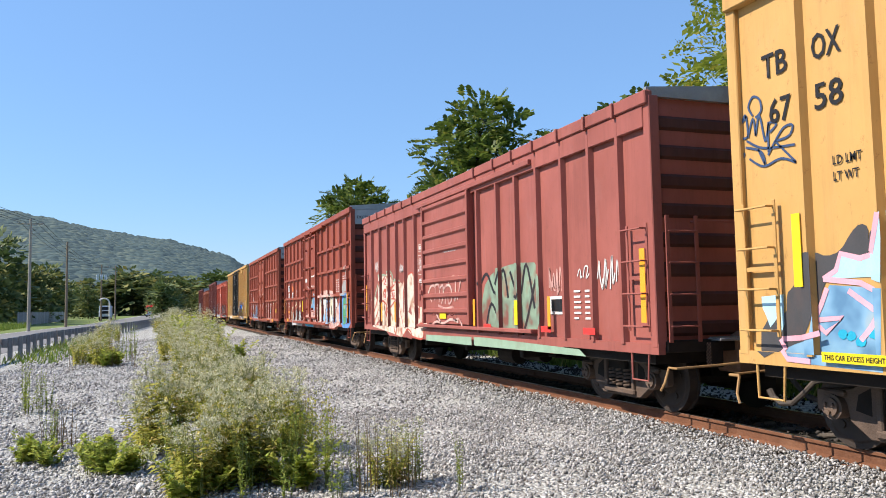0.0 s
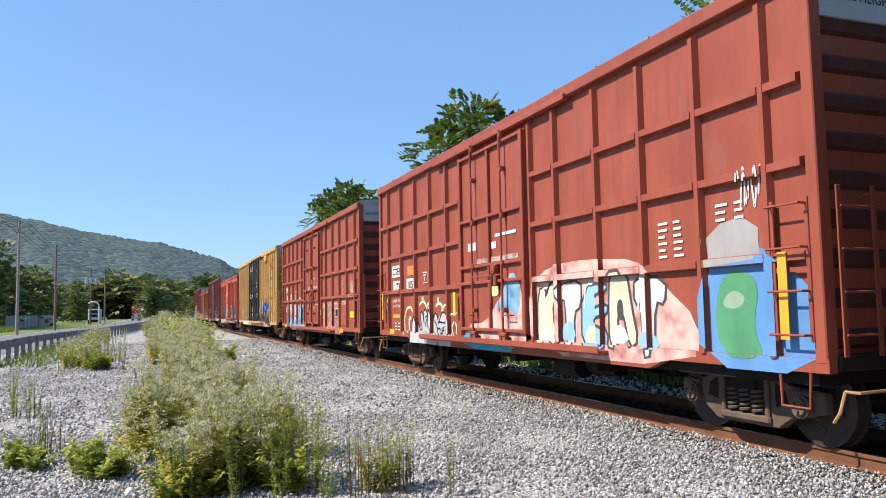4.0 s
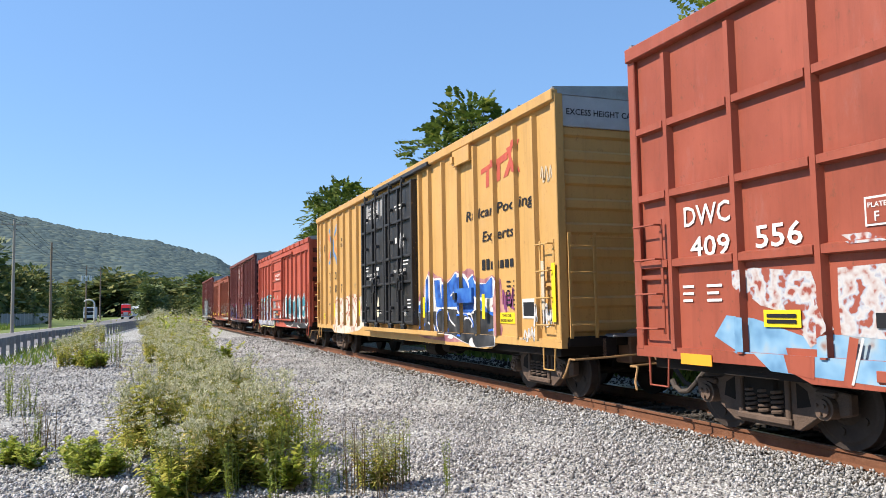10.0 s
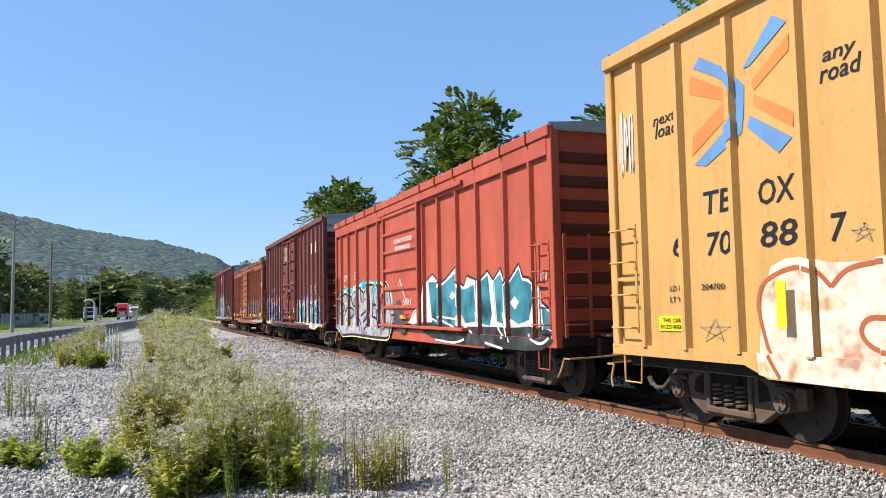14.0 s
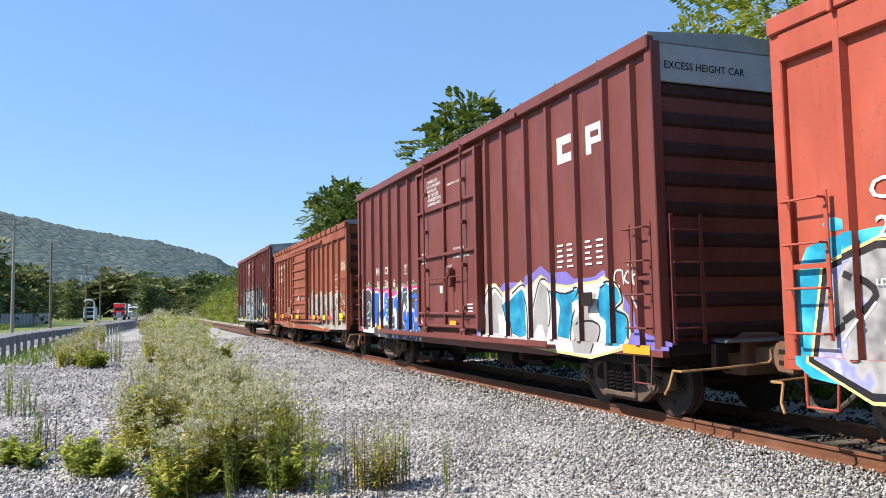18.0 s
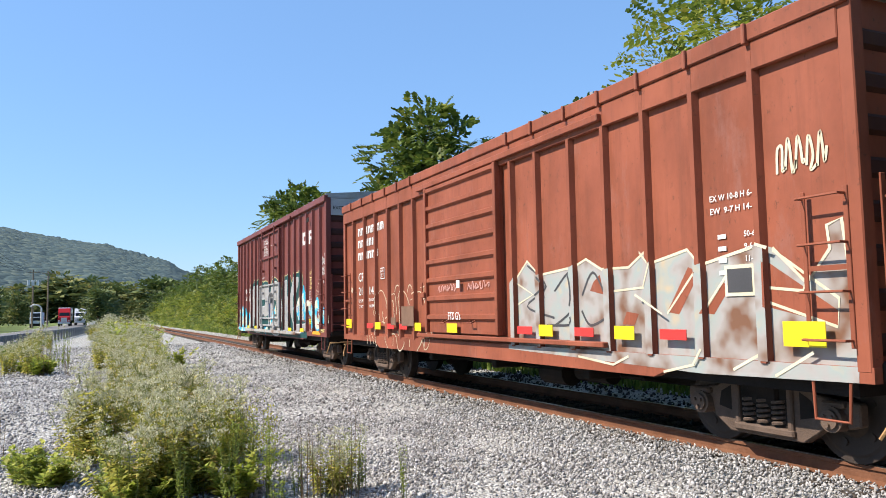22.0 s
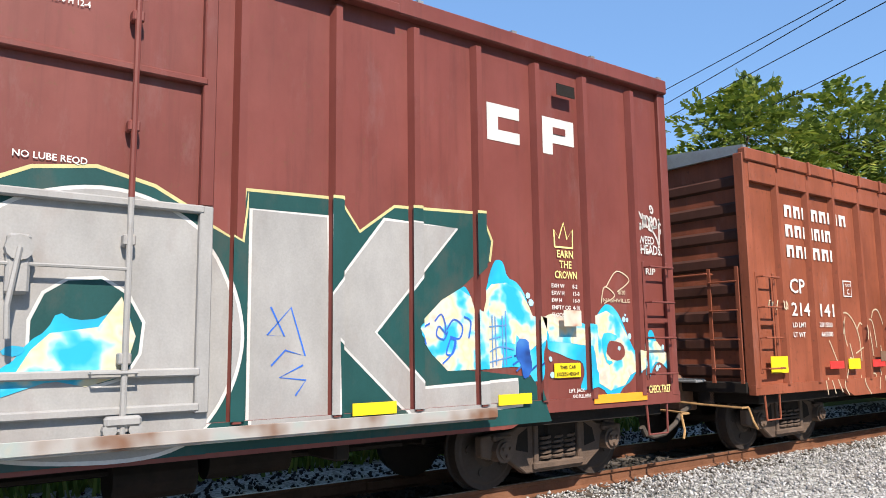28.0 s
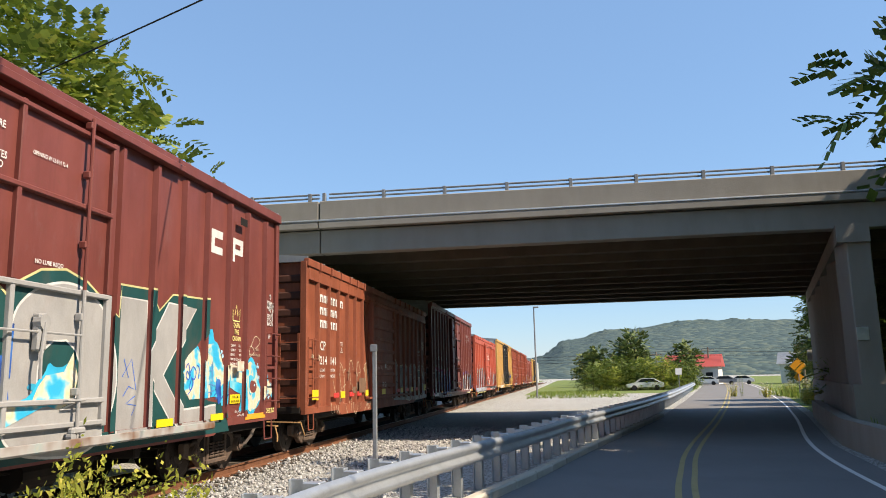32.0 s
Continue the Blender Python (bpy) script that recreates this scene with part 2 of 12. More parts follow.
M["lamp_glass"] = surface("clear lamp cover", (0.5, 0.5, 0.52), 0.15, vary=0.05, bump=0.0)
M["stones"] = island("crushed limestone", [(0.0, (0.12, 0.114, 0.108)), (0.3, (0.27, 0.26, 0.247)), (0.7, (0.395, 0.384, 0.37)), (1.0, (0.53, 0.518, 0.50))], 0.9, 25)
# oil stain and the train's shade are both put into these dark colours
M["stones_dark"] = island("ballast stones dark with oil and painted shade", [(0.0, (0.016, 0.014, 0.012)), (0.5, (0.034, 0.03, 0.026)), (1.0, (0.075, 0.068, 0.06))], 0.9, 25)
M["ballast_dark"] = surface("ballast bed dark with oil and painted shade", (0.022, 0.020, 0.017), 0.95, vary=0.4, scale=5, fine=28, bump=1.0)
M["leaf_tree"] = island("green pinnate leaves", [(0.0, (0.10, 0.15, 0.02)), (0.5, (0.22, 0.28, 0.04)), (0.85, (0.34, 0.37, 0.06)), (1.0, (0.48, 0.39, 0.07))], 0.55, 8, 0.4, 0.35)
M["leaf_mid"] = island("mid green leaves", [(0.0, (0.05, 0.085, 0.014)), (0.6, (0.11, 0.165, 0.028)), (0.9, (0.18, 0.225, 0.04)), (1.0, (0.27, 0.27, 0.05))], 0.6, 6, 0.35, 0.3)
M["leaf_dark"] = island("dark green leaves", [(0.0, (0.055, 0.085, 0.03)), (0.6, (0.105, 0.15, 0.045)), (1.0, (0.19, 0.215, 0.06))], 0.6, 6, 0.35, 0.25)
M["leaf_far"] = island("distant tree leaves", [(0.0, (0.07, 0.10, 0.04)), (0.5, (0.13, 0.165, 0.06)), (0.85, (0.21, 0.22, 0.075)), (1.0, (0.32, 0.27, 0.085))], 0.8, 1.0, 0.2, 0.2)
M["weed_leaf"] = island("weed leaves", [(0.0, (0.17, 0.19, 0.03)), (0.5, (0.36, 0.36, 0.065)), (0.85, (0.52, 0.47, 0.12)), (1.0, (0.62, 0.46, 0.18))], 0.7, 12, 0.3, 0.45)
M["weed_green"] = island("bright weed leaves", [(0.0, (0.15, 0.21, 0.03)), (0.7, (0.30, 0.37, 0.06)), (1.0, (0.46, 0.46, 0.11))], 0.6, 12, 0.3, 0.45)
M["weed_pale"] = island("yellow-green weed leaves", [(0.0, (0.22, 0.29, 0.04)), (0.6, (0.38, 0.44, 0.07)), (1.0, (0.55, 0.52, 0.13))], 0.6, 12, 0.3, 0.45)
M["weed_head"] = island("pale seed heads", [(0.0, (0.38, 0.38, 0.22)), (0.6, (0.56, 0.55, 0.36)), (1.0, (0.72, 0.69, 0.50))], 0.9, 12, 0.2, 0.3)
M["weed_gold"] = island("yellow flower sprays", [(0.0, (0.22, 0.25, 0.04)), (0.6, (0.36, 0.36, 0.06)), (1.0, (0.48, 0.42, 0.09))], 0.9, 12, 0.2, 0.3)
M["weed_dry"] = island("dry brown stems", [(0.0, (0.12, 0.08, 0.04)), (1.0, (0.30, 0.22, 0.11))], 0.9, 12, 0.2, 0.1)
M["stem"] = surface("green stem", (0.20, 0.23, 0.08), 0.8, vary=0.2, bump=0.0)
M["grass"] = island("grass blades", [(0.0, (0.08, 0.14, 0.02)), (0.7, (0.18, 0.25, 0.04)), (1.0, (0.33, 0.33, 0.09))], 0.7, 6, 0.3, 0.3)
# the blue in these greens is distance haze put into the colour
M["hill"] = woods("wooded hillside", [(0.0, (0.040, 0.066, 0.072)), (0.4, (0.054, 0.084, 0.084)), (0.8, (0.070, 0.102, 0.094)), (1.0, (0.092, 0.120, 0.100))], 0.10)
M["turf"] = surface("rough verge turf", (0.13, 0.17, 0.045), 0.95, vary=0.35, scale=0.5, fine=14, bump=0.8, stain=(0.20, 0.19, 0.09), stain_scale=0.15)
M["line_y"] = surface("worn yellow road paint", (0.36, 0.29, 0.13), 0.8, vary=0.2, stain=(0.2, 0.18, 0.14), stain_scale=3)
M["red_truck"] = surface("red lorry paint", (0.45, 0.02, 0.025), 0.3, vary=0.05, bump=0)
M["white_truck"] = surface("white lorry paint", (0.75, 0.75, 0.76), 0.3, vary=0.05, bump=0)
M["blue_van"] = surface("pale blue-grey body paint", (0.45, 0.52, 0.60), 0.35, vary=0.08, bump=0)
M["glass"] = surface("dark window glass", (0.02, 0.025, 0.03), 0.08, vary=0.05, bump=0)
M["red_roof"] = surface("red metal roof", (0.36, 0.07, 0.06), 0.6, vary=0.1, scale=0.3)
M["siding"] = surface("pale siding", (0.62, 0.61, 0.58), 0.8, vary=0.06, scale=0.5)
M["wire"] = surface("black cable", (0.02, 0.02, 0.02), 0.7, vary=0.1, bump=0)


# ---- mesh helpers ----
def mesh_of(bm, name, mat, smooth=False):
    me = bpy.data.meshes.new(name)
    if smooth:
        for f in bm.faces:
            f.smooth = True
    bm.to_mesh(me)
    bm.free()
    for m in (mat if isinstance(mat, (list, tuple)) else [mat]):
        me.materials.append(m)
    return me


def part(name, bm, mat, parent=None, label="", at=None, smooth=False):
    """One mesh object from a bmesh (or from a mesh that is shared), under a thing or a part."""
    me = bm if isinstance(bm, bpy.types.Mesh) else mesh_of(bm, name, mat, smooth)
    ob = new(name, me)
    if parent:
        ob.parent = parent
    if at is not None:
        ob.matrix_local = at if isinstance(at, Matrix) else Matrix.Translation(at)
    if label:
        ob["label"] = label
    return ob


def thing(name, label, category, at=None, group="", kind=""):
    ob = new(name)
    ob.empty_display_size = 0.1
    if at is not None:
        ob.matrix_world = at if isinstance(at, Matrix) else Matrix.Translation(at)
    return tagged(ob, label, category, group, kind)


def box(bm, c, s, bevel=0.0, rot=None):
    """A box of size s round c, in a bmesh."""
    r = bmesh.ops.create_cube(bm, size=1.0)
    vs = r["verts"]
    m = Matrix.Translation(c) @ (rot or Matrix()) @ Matrix.Diagonal((*s, 1))
    bmesh.ops.transform(bm, matrix=m, verts=vs)
    if bevel:
        es = {e for v in vs for e in v.link_edges}
        bmesh.ops.bevel(bm, geom=list(es), offset=bevel, segments=1, affect="EDGES", profile=0.5)
    return vs


def bx(c, s, bevel=0.0, rot=None):
    bm = bmesh.new()
    box(bm, c, s, bevel, rot)
    return bm


def cyl(bm, a, b, r, r2=None, n=10, caps=True):
    """A round bar from a to b."""
    a, b = Vector(a), Vector(b)
    d = b - a
    g = bmesh.ops.create_cone(bm, cap_ends=caps, segments=n, radius1=r, radius2=r if r2 is None else r2, depth=d.length)
    m = Matrix.Translation((a + b) / 2) @ d.to_track_quat("Z", "Y").to_matrix().to_4x4()
    bmesh.ops.transform(bm, matrix=m, verts=g["verts"])
    return g["verts"]


def bar(bm, pts, r, n=6):
    """A bent round bar through pts, as one tube."""
    pts = [Vector(p) for p in pts]
    rings, u = [], None
    for i, p in enumerate(pts):
        d = (pts[min(i + 1, len(pts) - 1)] - pts[max(i - 1, 0)]).normalized()
        u = (u - d * u.dot(d)) if u is not None else d.orthogonal()
        if u.length < 1e-4:
            u = d.orthogonal()
        u.normalize()
        w = d.cross(u)
        rings.append([bm.verts.new(p + (u * math.cos(6.2832 * k / n) + w * math.sin(6.2832 * k / n)) * r) for k in range(n)])
    for a, b in zip(rings, rings[1:]):
        for k in range(n):
            bm.faces.new((a[k], a[(k + 1) % n], b[(k + 1) % n], b[k]))
    bm.faces.new(rings[0][::-1])
    bm.faces.new(rings[-1])


def prism(bm, outline, a, b, axis="y"):
    """The outline (pairs in the other two axes) drawn out from a to b along axis."""
    def p(u, v, w):
        return {"x": (w, u, v), "y": (u, w, v), "z": (u, v, w)}[axis]
    lo = [bm.verts.new(p(u, v, a)) for u, v in outline]
    hi = [bm.verts.new(p(u, v, b)) for u, v in outline]
    n = len(outline)
    for i in range(n):
        bm.faces.new((lo[i], lo[(i + 1) % n], hi[(i + 1) % n], hi[i]))
    bm.faces.new(lo[::-1])
    bm.faces.new(hi)
    bmesh.ops.recalc_face_normals(bm, faces=bm.faces)


def arrays(name, verts, faces, mat):
    """A mesh from numpy arrays."""
    me = bpy.data.meshes.new(name)
    verts, faces = np.asarray(verts, np.float32), np.asarray(faces, np.int32)
    me.vertices.add(len(verts))
    me.vertices.foreach_set("co", verts.ravel())
    k = faces.shape[1]
    me.loops.add(faces.size)
    me.loops.foreach_set("vertex_index", faces.ravel())
    me.polygons.add(len(faces))
    me.polygons.foreach_set("loop_start", np.arange(0, faces.size, k, dtype=np.int32))
    me.update(calc_edges=True)
    me.validate()
    for m in (mat if isinstance(mat, (list, tuple)) else [mat]):
        me.materials.append(m)
    return me


_words = {}


def words(text, size, mat, depth=0.0, squeeze=1.0, slant=0.0):
    """A flat mesh of letters of the built-in font, in the x z plane, read from -y; origin at its lower left."""
    key = (text, size, mat.name, squeeze, slant)
    if key in _words:
        return _words[key]
    cu = bpy.data.curves.new("words", "FONT")
    cu.body, cu.size, cu.resolution_u, cu.shear = text, size, 2, slant
    cu.offset = 0.012 * size
    ob = bpy.data.objects.new("words", cu)
    scene.collection.objects.link(ob)
    bpy.context.view_layer.update()
    me = bpy.data.meshes.new_from_object(ob.evaluated_get(bpy.context.evaluated_depsgraph_get()))
    bpy.data.objects.remove(ob)
    me.transform(Matrix.Rotation(radians(90), 4, "X") @ Matrix.Diagonal((squeeze, 1, 1, 1)))
    me.materials.clear()
    me.materials.append(mat)
    _words[key] = me
    return me


# ---- the train ----
TRACK_Y = 7.67
SIDE = -1.52      # the car's side sheet, in its own space
RIB = 0.08


def travel(t):
    """How far the train has rolled after t seconds."""
    lag = np.interp(t, [0, 28, 28.5, 29, 29.5, 30, 32], [-0.06, -0.06, -0.12, -0.45, -0.72, -0.83, -0.92])
    return 1.1 * (4.621 * t - 0.00046 * (t - 13) ** 2) + float(lag)


_shared = {}


def shared(key, make, mat, smooth=False):
    k = (key, mat.name)
    if k not in _shared:
        _shared[k] = mesh_of(make(), key.split("|")[0], mat, smooth)
    return _shared[k]


def post_mesh(h, w=0.09, d=RIB):
    def make():
        bm = bmesh.new()
        prism(bm, [(-w / 2 - 0.02, 0), (w / 2 + 0.02, 0), (w / 2 - 0.01, -d), (-w / 2 + 0.01, -d)], 0, h, "z")
        return bm
    return make


def wheelset_bm():
    bm = bmesh.new()
    cyl(bm, (0, -0.98, 0), (0, 0.98, 0), 0.085, n=12)
    for s in (-1, 1):
        y = 0.753 * s
        cyl(bm, (0, y - 0.065 * s, 0), (0, y + 0.065 * s, 0), 0.457, n=32)
        cyl(bm, (0, y - 0.095 * s, 0), (0, y - 0.065 * s, 0), 0.485, n=32)
        cyl(bm, (0, y + 0.065 * s, 0), (0, y + 0.075 * s, 0), 0.40, 0.37, n=28)
        cyl(bm, (0, y + 0.075 * s, 0), (0, y + 0.11 * s, 0), 0.20, 0.15, n=18)
    for k in range(5):
        a = k * 2 * math.pi / 5
        for s in (-1, 1):
            c = (0.27 * math.cos(a), 0.835 * s, 0.27 * math.sin(a))
            cyl(bm, (c[0], c[1] - 0.012, c[2]), (c[0], c[1] + 0.012, c[2]), 0.045, n=8)
    return bm


def side_frame_bm(s):
    """One cast side frame of a bogie, in the x z plane."""
    bm = bmesh.new()
    y = 1.0 * s
    out = [(-1.16, 0.62), (-1.16, 0.40), (-1.02, 0.36), (-0.98, 0.50), (-0.78, 0.50), (-0.74, 0.32), (-0.50, 0.16), (0.50, 0.16),
           (0.74, 0.32), (0.78, 0.50), (0.98, 0.50), (1.02, 0.36), (1.16, 0.40), (1.16, 0.62), (0.70, 0.66), (0.45, 0.80), (-0.45, 0.80), (-0.70, 0.66)]
    prism(bm, out, y - 0.06, y + 0.06, "y")
    bmesh.ops.bevel(bm, geom=bm.edges[:], offset=0.015, segments=1, affect="EDGES")
    box(bm, (0, y, 0.24), (0.82, 0.22, 0.09), 0.02)
    box(bm, (-0.36, y, 0.50), (0.07, 0.20, 0.50), 0.015)
    box(bm, (0.36, y, 0.50), (0.07, 0.20, 0.50), 0.015)
    return bm


# black blocks stand for the shade in the side frame's openings
def shade_block_bm(s):
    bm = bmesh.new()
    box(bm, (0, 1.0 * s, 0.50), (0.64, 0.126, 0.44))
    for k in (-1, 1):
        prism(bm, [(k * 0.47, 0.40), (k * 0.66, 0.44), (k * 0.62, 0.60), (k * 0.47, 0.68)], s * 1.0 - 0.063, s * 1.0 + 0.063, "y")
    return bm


def spring_bm():
    """One coil spring, wound upwards."""
    bm = bmesh.new()
    bar(bm, [(0.078 * math.cos(k * 0.6283), 0.078 * math.sin(k * 0.6283), 0.29 + k * 0.0055) for k in range(56)], 0.02, 5)
    return bm


# end wall paint darkened to stand for the shade between the cars
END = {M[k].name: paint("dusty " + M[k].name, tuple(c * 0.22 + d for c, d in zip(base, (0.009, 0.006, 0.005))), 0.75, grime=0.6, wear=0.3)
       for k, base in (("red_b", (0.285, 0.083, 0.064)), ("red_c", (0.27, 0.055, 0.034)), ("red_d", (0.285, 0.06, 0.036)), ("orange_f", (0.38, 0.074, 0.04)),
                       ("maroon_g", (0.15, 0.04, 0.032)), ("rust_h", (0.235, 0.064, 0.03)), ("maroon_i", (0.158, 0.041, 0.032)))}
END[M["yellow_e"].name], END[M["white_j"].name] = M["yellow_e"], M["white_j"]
WHEELSETS = []
CARS = []
ZONES = {}


def add_bogie(car, x):
    b = part("bogie", shared("bogie|bolster", lambda: bolster_bm(), M["under"]), None, car, at=(x, 0, 0))
    for s in (-1, 1):
        f = part("side_frame", shared("side_frame|%d" % s, lambda: side_frame_bm(s), M["bogie"]), None, b)
        f["label"] = "dusty brown cast steel side frame"
        part("frame_recess", shared("frame_recess|%d" % s, lambda: shade_block_bm(s), M["under"]), None, b)
        if s < 0:
            for cx in (-0.2, 0.0, 0.2):
                part("spring", shared("spring|", spring_bm, M["bogie"]), None, b, at=(cx, s * 1.04, 0))
            for k in (-1, 1):
                part("bearing_cap", shared("bearing_cap|", bearing_bm, M["bogie"]), None, b, at=(0.89 * k, -1.08, 0.457))
    for k in (-1, 1):
        w = part("wheelset", shared("wheelset|", wheelset_bm, M["wheel"], False), None, b, at=(0.89 * k, 0, 0.457))
        WHEELSETS.append((w, 0.89 * k))


def bearing_bm():
    bm = bmesh.new()
    cyl(bm, (0, 0.1, 0), (0, -0.06, 0), 0.13, n=16)
    cyl(bm, (0, -0.06, 0), (0, -0.09, 0), 0.095, n=16)
    for k in range(3):
        a = k * 2.094 + 0.5
        cyl(bm, (0.055 * math.cos(a), -0.09, 0.055 * math.sin(a)), (0.055 * math.cos(a), -0.115, 0.055 * math.sin(a)), 0.02, n=6)
    box(bm, (0, 0.05, 0.14), (0.26, 0.18, 0.07), 0.02)
    return bm


def bolster_bm():
    bm = bmesh.new()
    box(bm, (0, 0, 0.62), (0.42, 2.2, 0.26), 0.03)
    box(bm, (0, 0, 0.50), (0.34, 2.1, 0.16), 0.03)
    for k in (-1, 1):
        box(bm, (0.42 * k, 0, 0.38), (0.08, 1.6, 0.12), 0.02)
        for s in (-1, 1):
            box(bm, (0.40 * k, 0.753 * s, 0.44), (0.07, 0.10, 0.32), 0.02)
    return bm


def end_bm(zs, L, eave, inset):
    """A pressed end with level corrugations, in the car's space, for the end at +x."""
    bm = bmesh.new()
    x0 = L / 2 - inset
    prof = [(x0 - 0.1, 1.0)]
    z = 1.0
    while z < eave - 0.62:
        prof += [(x0, z), (x0, z + 0.10), (x0 + 0.05, z + 0.15), (x0 + 0.05, z + 0.27), (x0, z + 0.32)]
        z += 0.40
    prof += [(x0, eave - 0.06), (x0 - 0.1, eave - 0.06)]
    prism(bm, prof, -1.46, 1.46, "y")
    return bm


def ladder(car, x, z0, n, step, mat, w=0.46, y=None, label=""):
    """Grab irons one above another on the side, between two stiles."""
    y = SIDE - RIB - 0.015 if y is None else y
    lad = part("ladder", shared("ladder|%g%g%d" % (w, step, n), lambda: stiles_bm(w, n, step), mat), None, car, at=(x, y, z0))
    for k in range(n):
        part("rung", shared("rung|%g" % w, lambda: rung_bm(w), mat), None, lad, at=(0, 0, k * step))


def stiles_bm(w, n, step):
    bm = bmesh.new()
    for s in (-1, 1):
        box(bm, (s * w / 2, 0.03, (n - 1) * step / 2), (0.05, 0.02, (n - 1) * step + 0.14), 0.005)
    box(bm, (0, 0.035, (n - 1) * step / 2), (w, 0.01, 0.05))
    return bm


def rung_bm(w):
    bm = bmesh.new()
    bar(bm, [(-w / 2, 0.02, 0), (-w / 2, -0.07, 0), (w / 2, -0.07, 0), (w / 2, 0.02, 0)], 0.013)
    return bm


def end_ladder_bm(n, step):
    bm = bmesh.new()
    for s in (-1, 1):
        box(bm, (0, s * 0.23, (n - 1) * step / 2), (0.02, 0.06, n * step), 0.004)
    for k in range(n):
        cyl(bm, (0.02, -0.23, k * step), (0.02, 0.23, k * step), 0.012, n=6)
    return bm


def stirrup_bm():
    bm = bmesh.new()
    bar(bm, [(-0.2, 0, 0.02), (-0.18, -0.01, -0.36), (0.18, -0.01, -0.36), (0.2, 0, 0.02)], 0.016)
    return bm


def coupler_bm():
    """Coupler shank and knuckle that point to +x, with the striker."""
    bm = bmesh.new()
    prism(bm, [(-0.2, 0.76), (0.30, 0.76), (0.36, 0.66), (0.62, 0.64), (0.68, 0.72), (0.68, 1.04), (0.36, 1.06), (0.30, 0.98), (-0.2, 0.96)], -0.17, 0.15, "y")
    bmesh.ops.bevel(bm, geom=bm.edges[:], offset=0.025, segments=2, affect="EDGES")
    return bm


def holes_bm():
    """Round punched rims on the near face of the step bracket."""
    bm = bmesh.new()
    for i in range(4):
        for j in range(7):
            cyl(bm, (0.015 + 0.026 * i, -0.823, 0.72 + 0.045 * j + 0.022 * (i % 2)), (0.015 + 0.026 * i, -0.829, 0.72 + 0.045 * j + 0.022 * (i % 2)), 0.012, n=8)
    return bm


def knuckle_bm():
    bm = bmesh.new()
    prism(bm, [(0.50, 0.04), (0.60, 0.19), (0.80, 0.17), (0.84, 0.06), (0.74, 0.05), (0.70, -0.02), (0.76, -0.10), (0.82, -0.22), (0.70, -0.24), (0.52, -0.14)], 0.71, 1.01, "z")
    bmesh.ops.bevel(bm, geom=bm.edges[:], offset=0.02, segments=1, affect="EDGES")
    return bm


def striker_bm():
    bm = bmesh.new()
    prism(bm, [(-0.36, 0.60), (0.36, 0.60), (0.36, 1.05), (0.24, 1.16), (-0.24, 1.16), (-0.36, 1.05)], -0.46, -0.02, "x")
    bmesh.ops.bevel(bm, geom=bm.edges[:], offset=0.025, segments=1, affect="EDGES")
    return bm


def hose_bm():
    bm = bmesh.new()
    pts = [(0.0, 0.38, 0.66), (0.22, 0.40, 0.60), (0.40, 0.40, 0.44), (0.62, 0.36, 0.30), (0.85, 0.32, 0.27), (1.02, 0.30, 0.34)]
    bar(bm, pts, 0.036, 8)
    cyl(bm, (0.98, 0.30, 0.30), (1.06, 0.30, 0.42), 0.045, n=8)
    return bm


def lever_bm():
    bm = bmesh.new()
    bar(bm, [(0.10, -1.50, 0.72), (0.26, -1.50, 0.72), (0.30, -0.9, 0.74), (0.34, -0.2, 0.78), (0.52, -0.05, 1.02)], 0.016)
    bar(bm, [(0.10, -1.50, 0.72), (0.08, -1.56, 0.52), (0.02, -1.58, 0.42)], 0.016)
    return bm


def crossover_bm():
    bm = bmesh.new()
    box(bm, (0.13, 0, 0), (0.26, 1.5, 0.035), 0.008)
    for k in range(5):
        box(bm, (0.02 + k * 0.055, 0, 0.024), (0.012, 1.46, 0.02))
    return bm


def sill_outline(L, lo_end, lo_mid, k):
    a = L / 2
    return [(-a, 1.02), (-a, lo_end), (-a + k - 0.35, lo_end), (-a + k, lo_mid), (a - k, lo_mid), (a - k + 0.35, lo_end), (a, lo_end), (a, 1.02)]


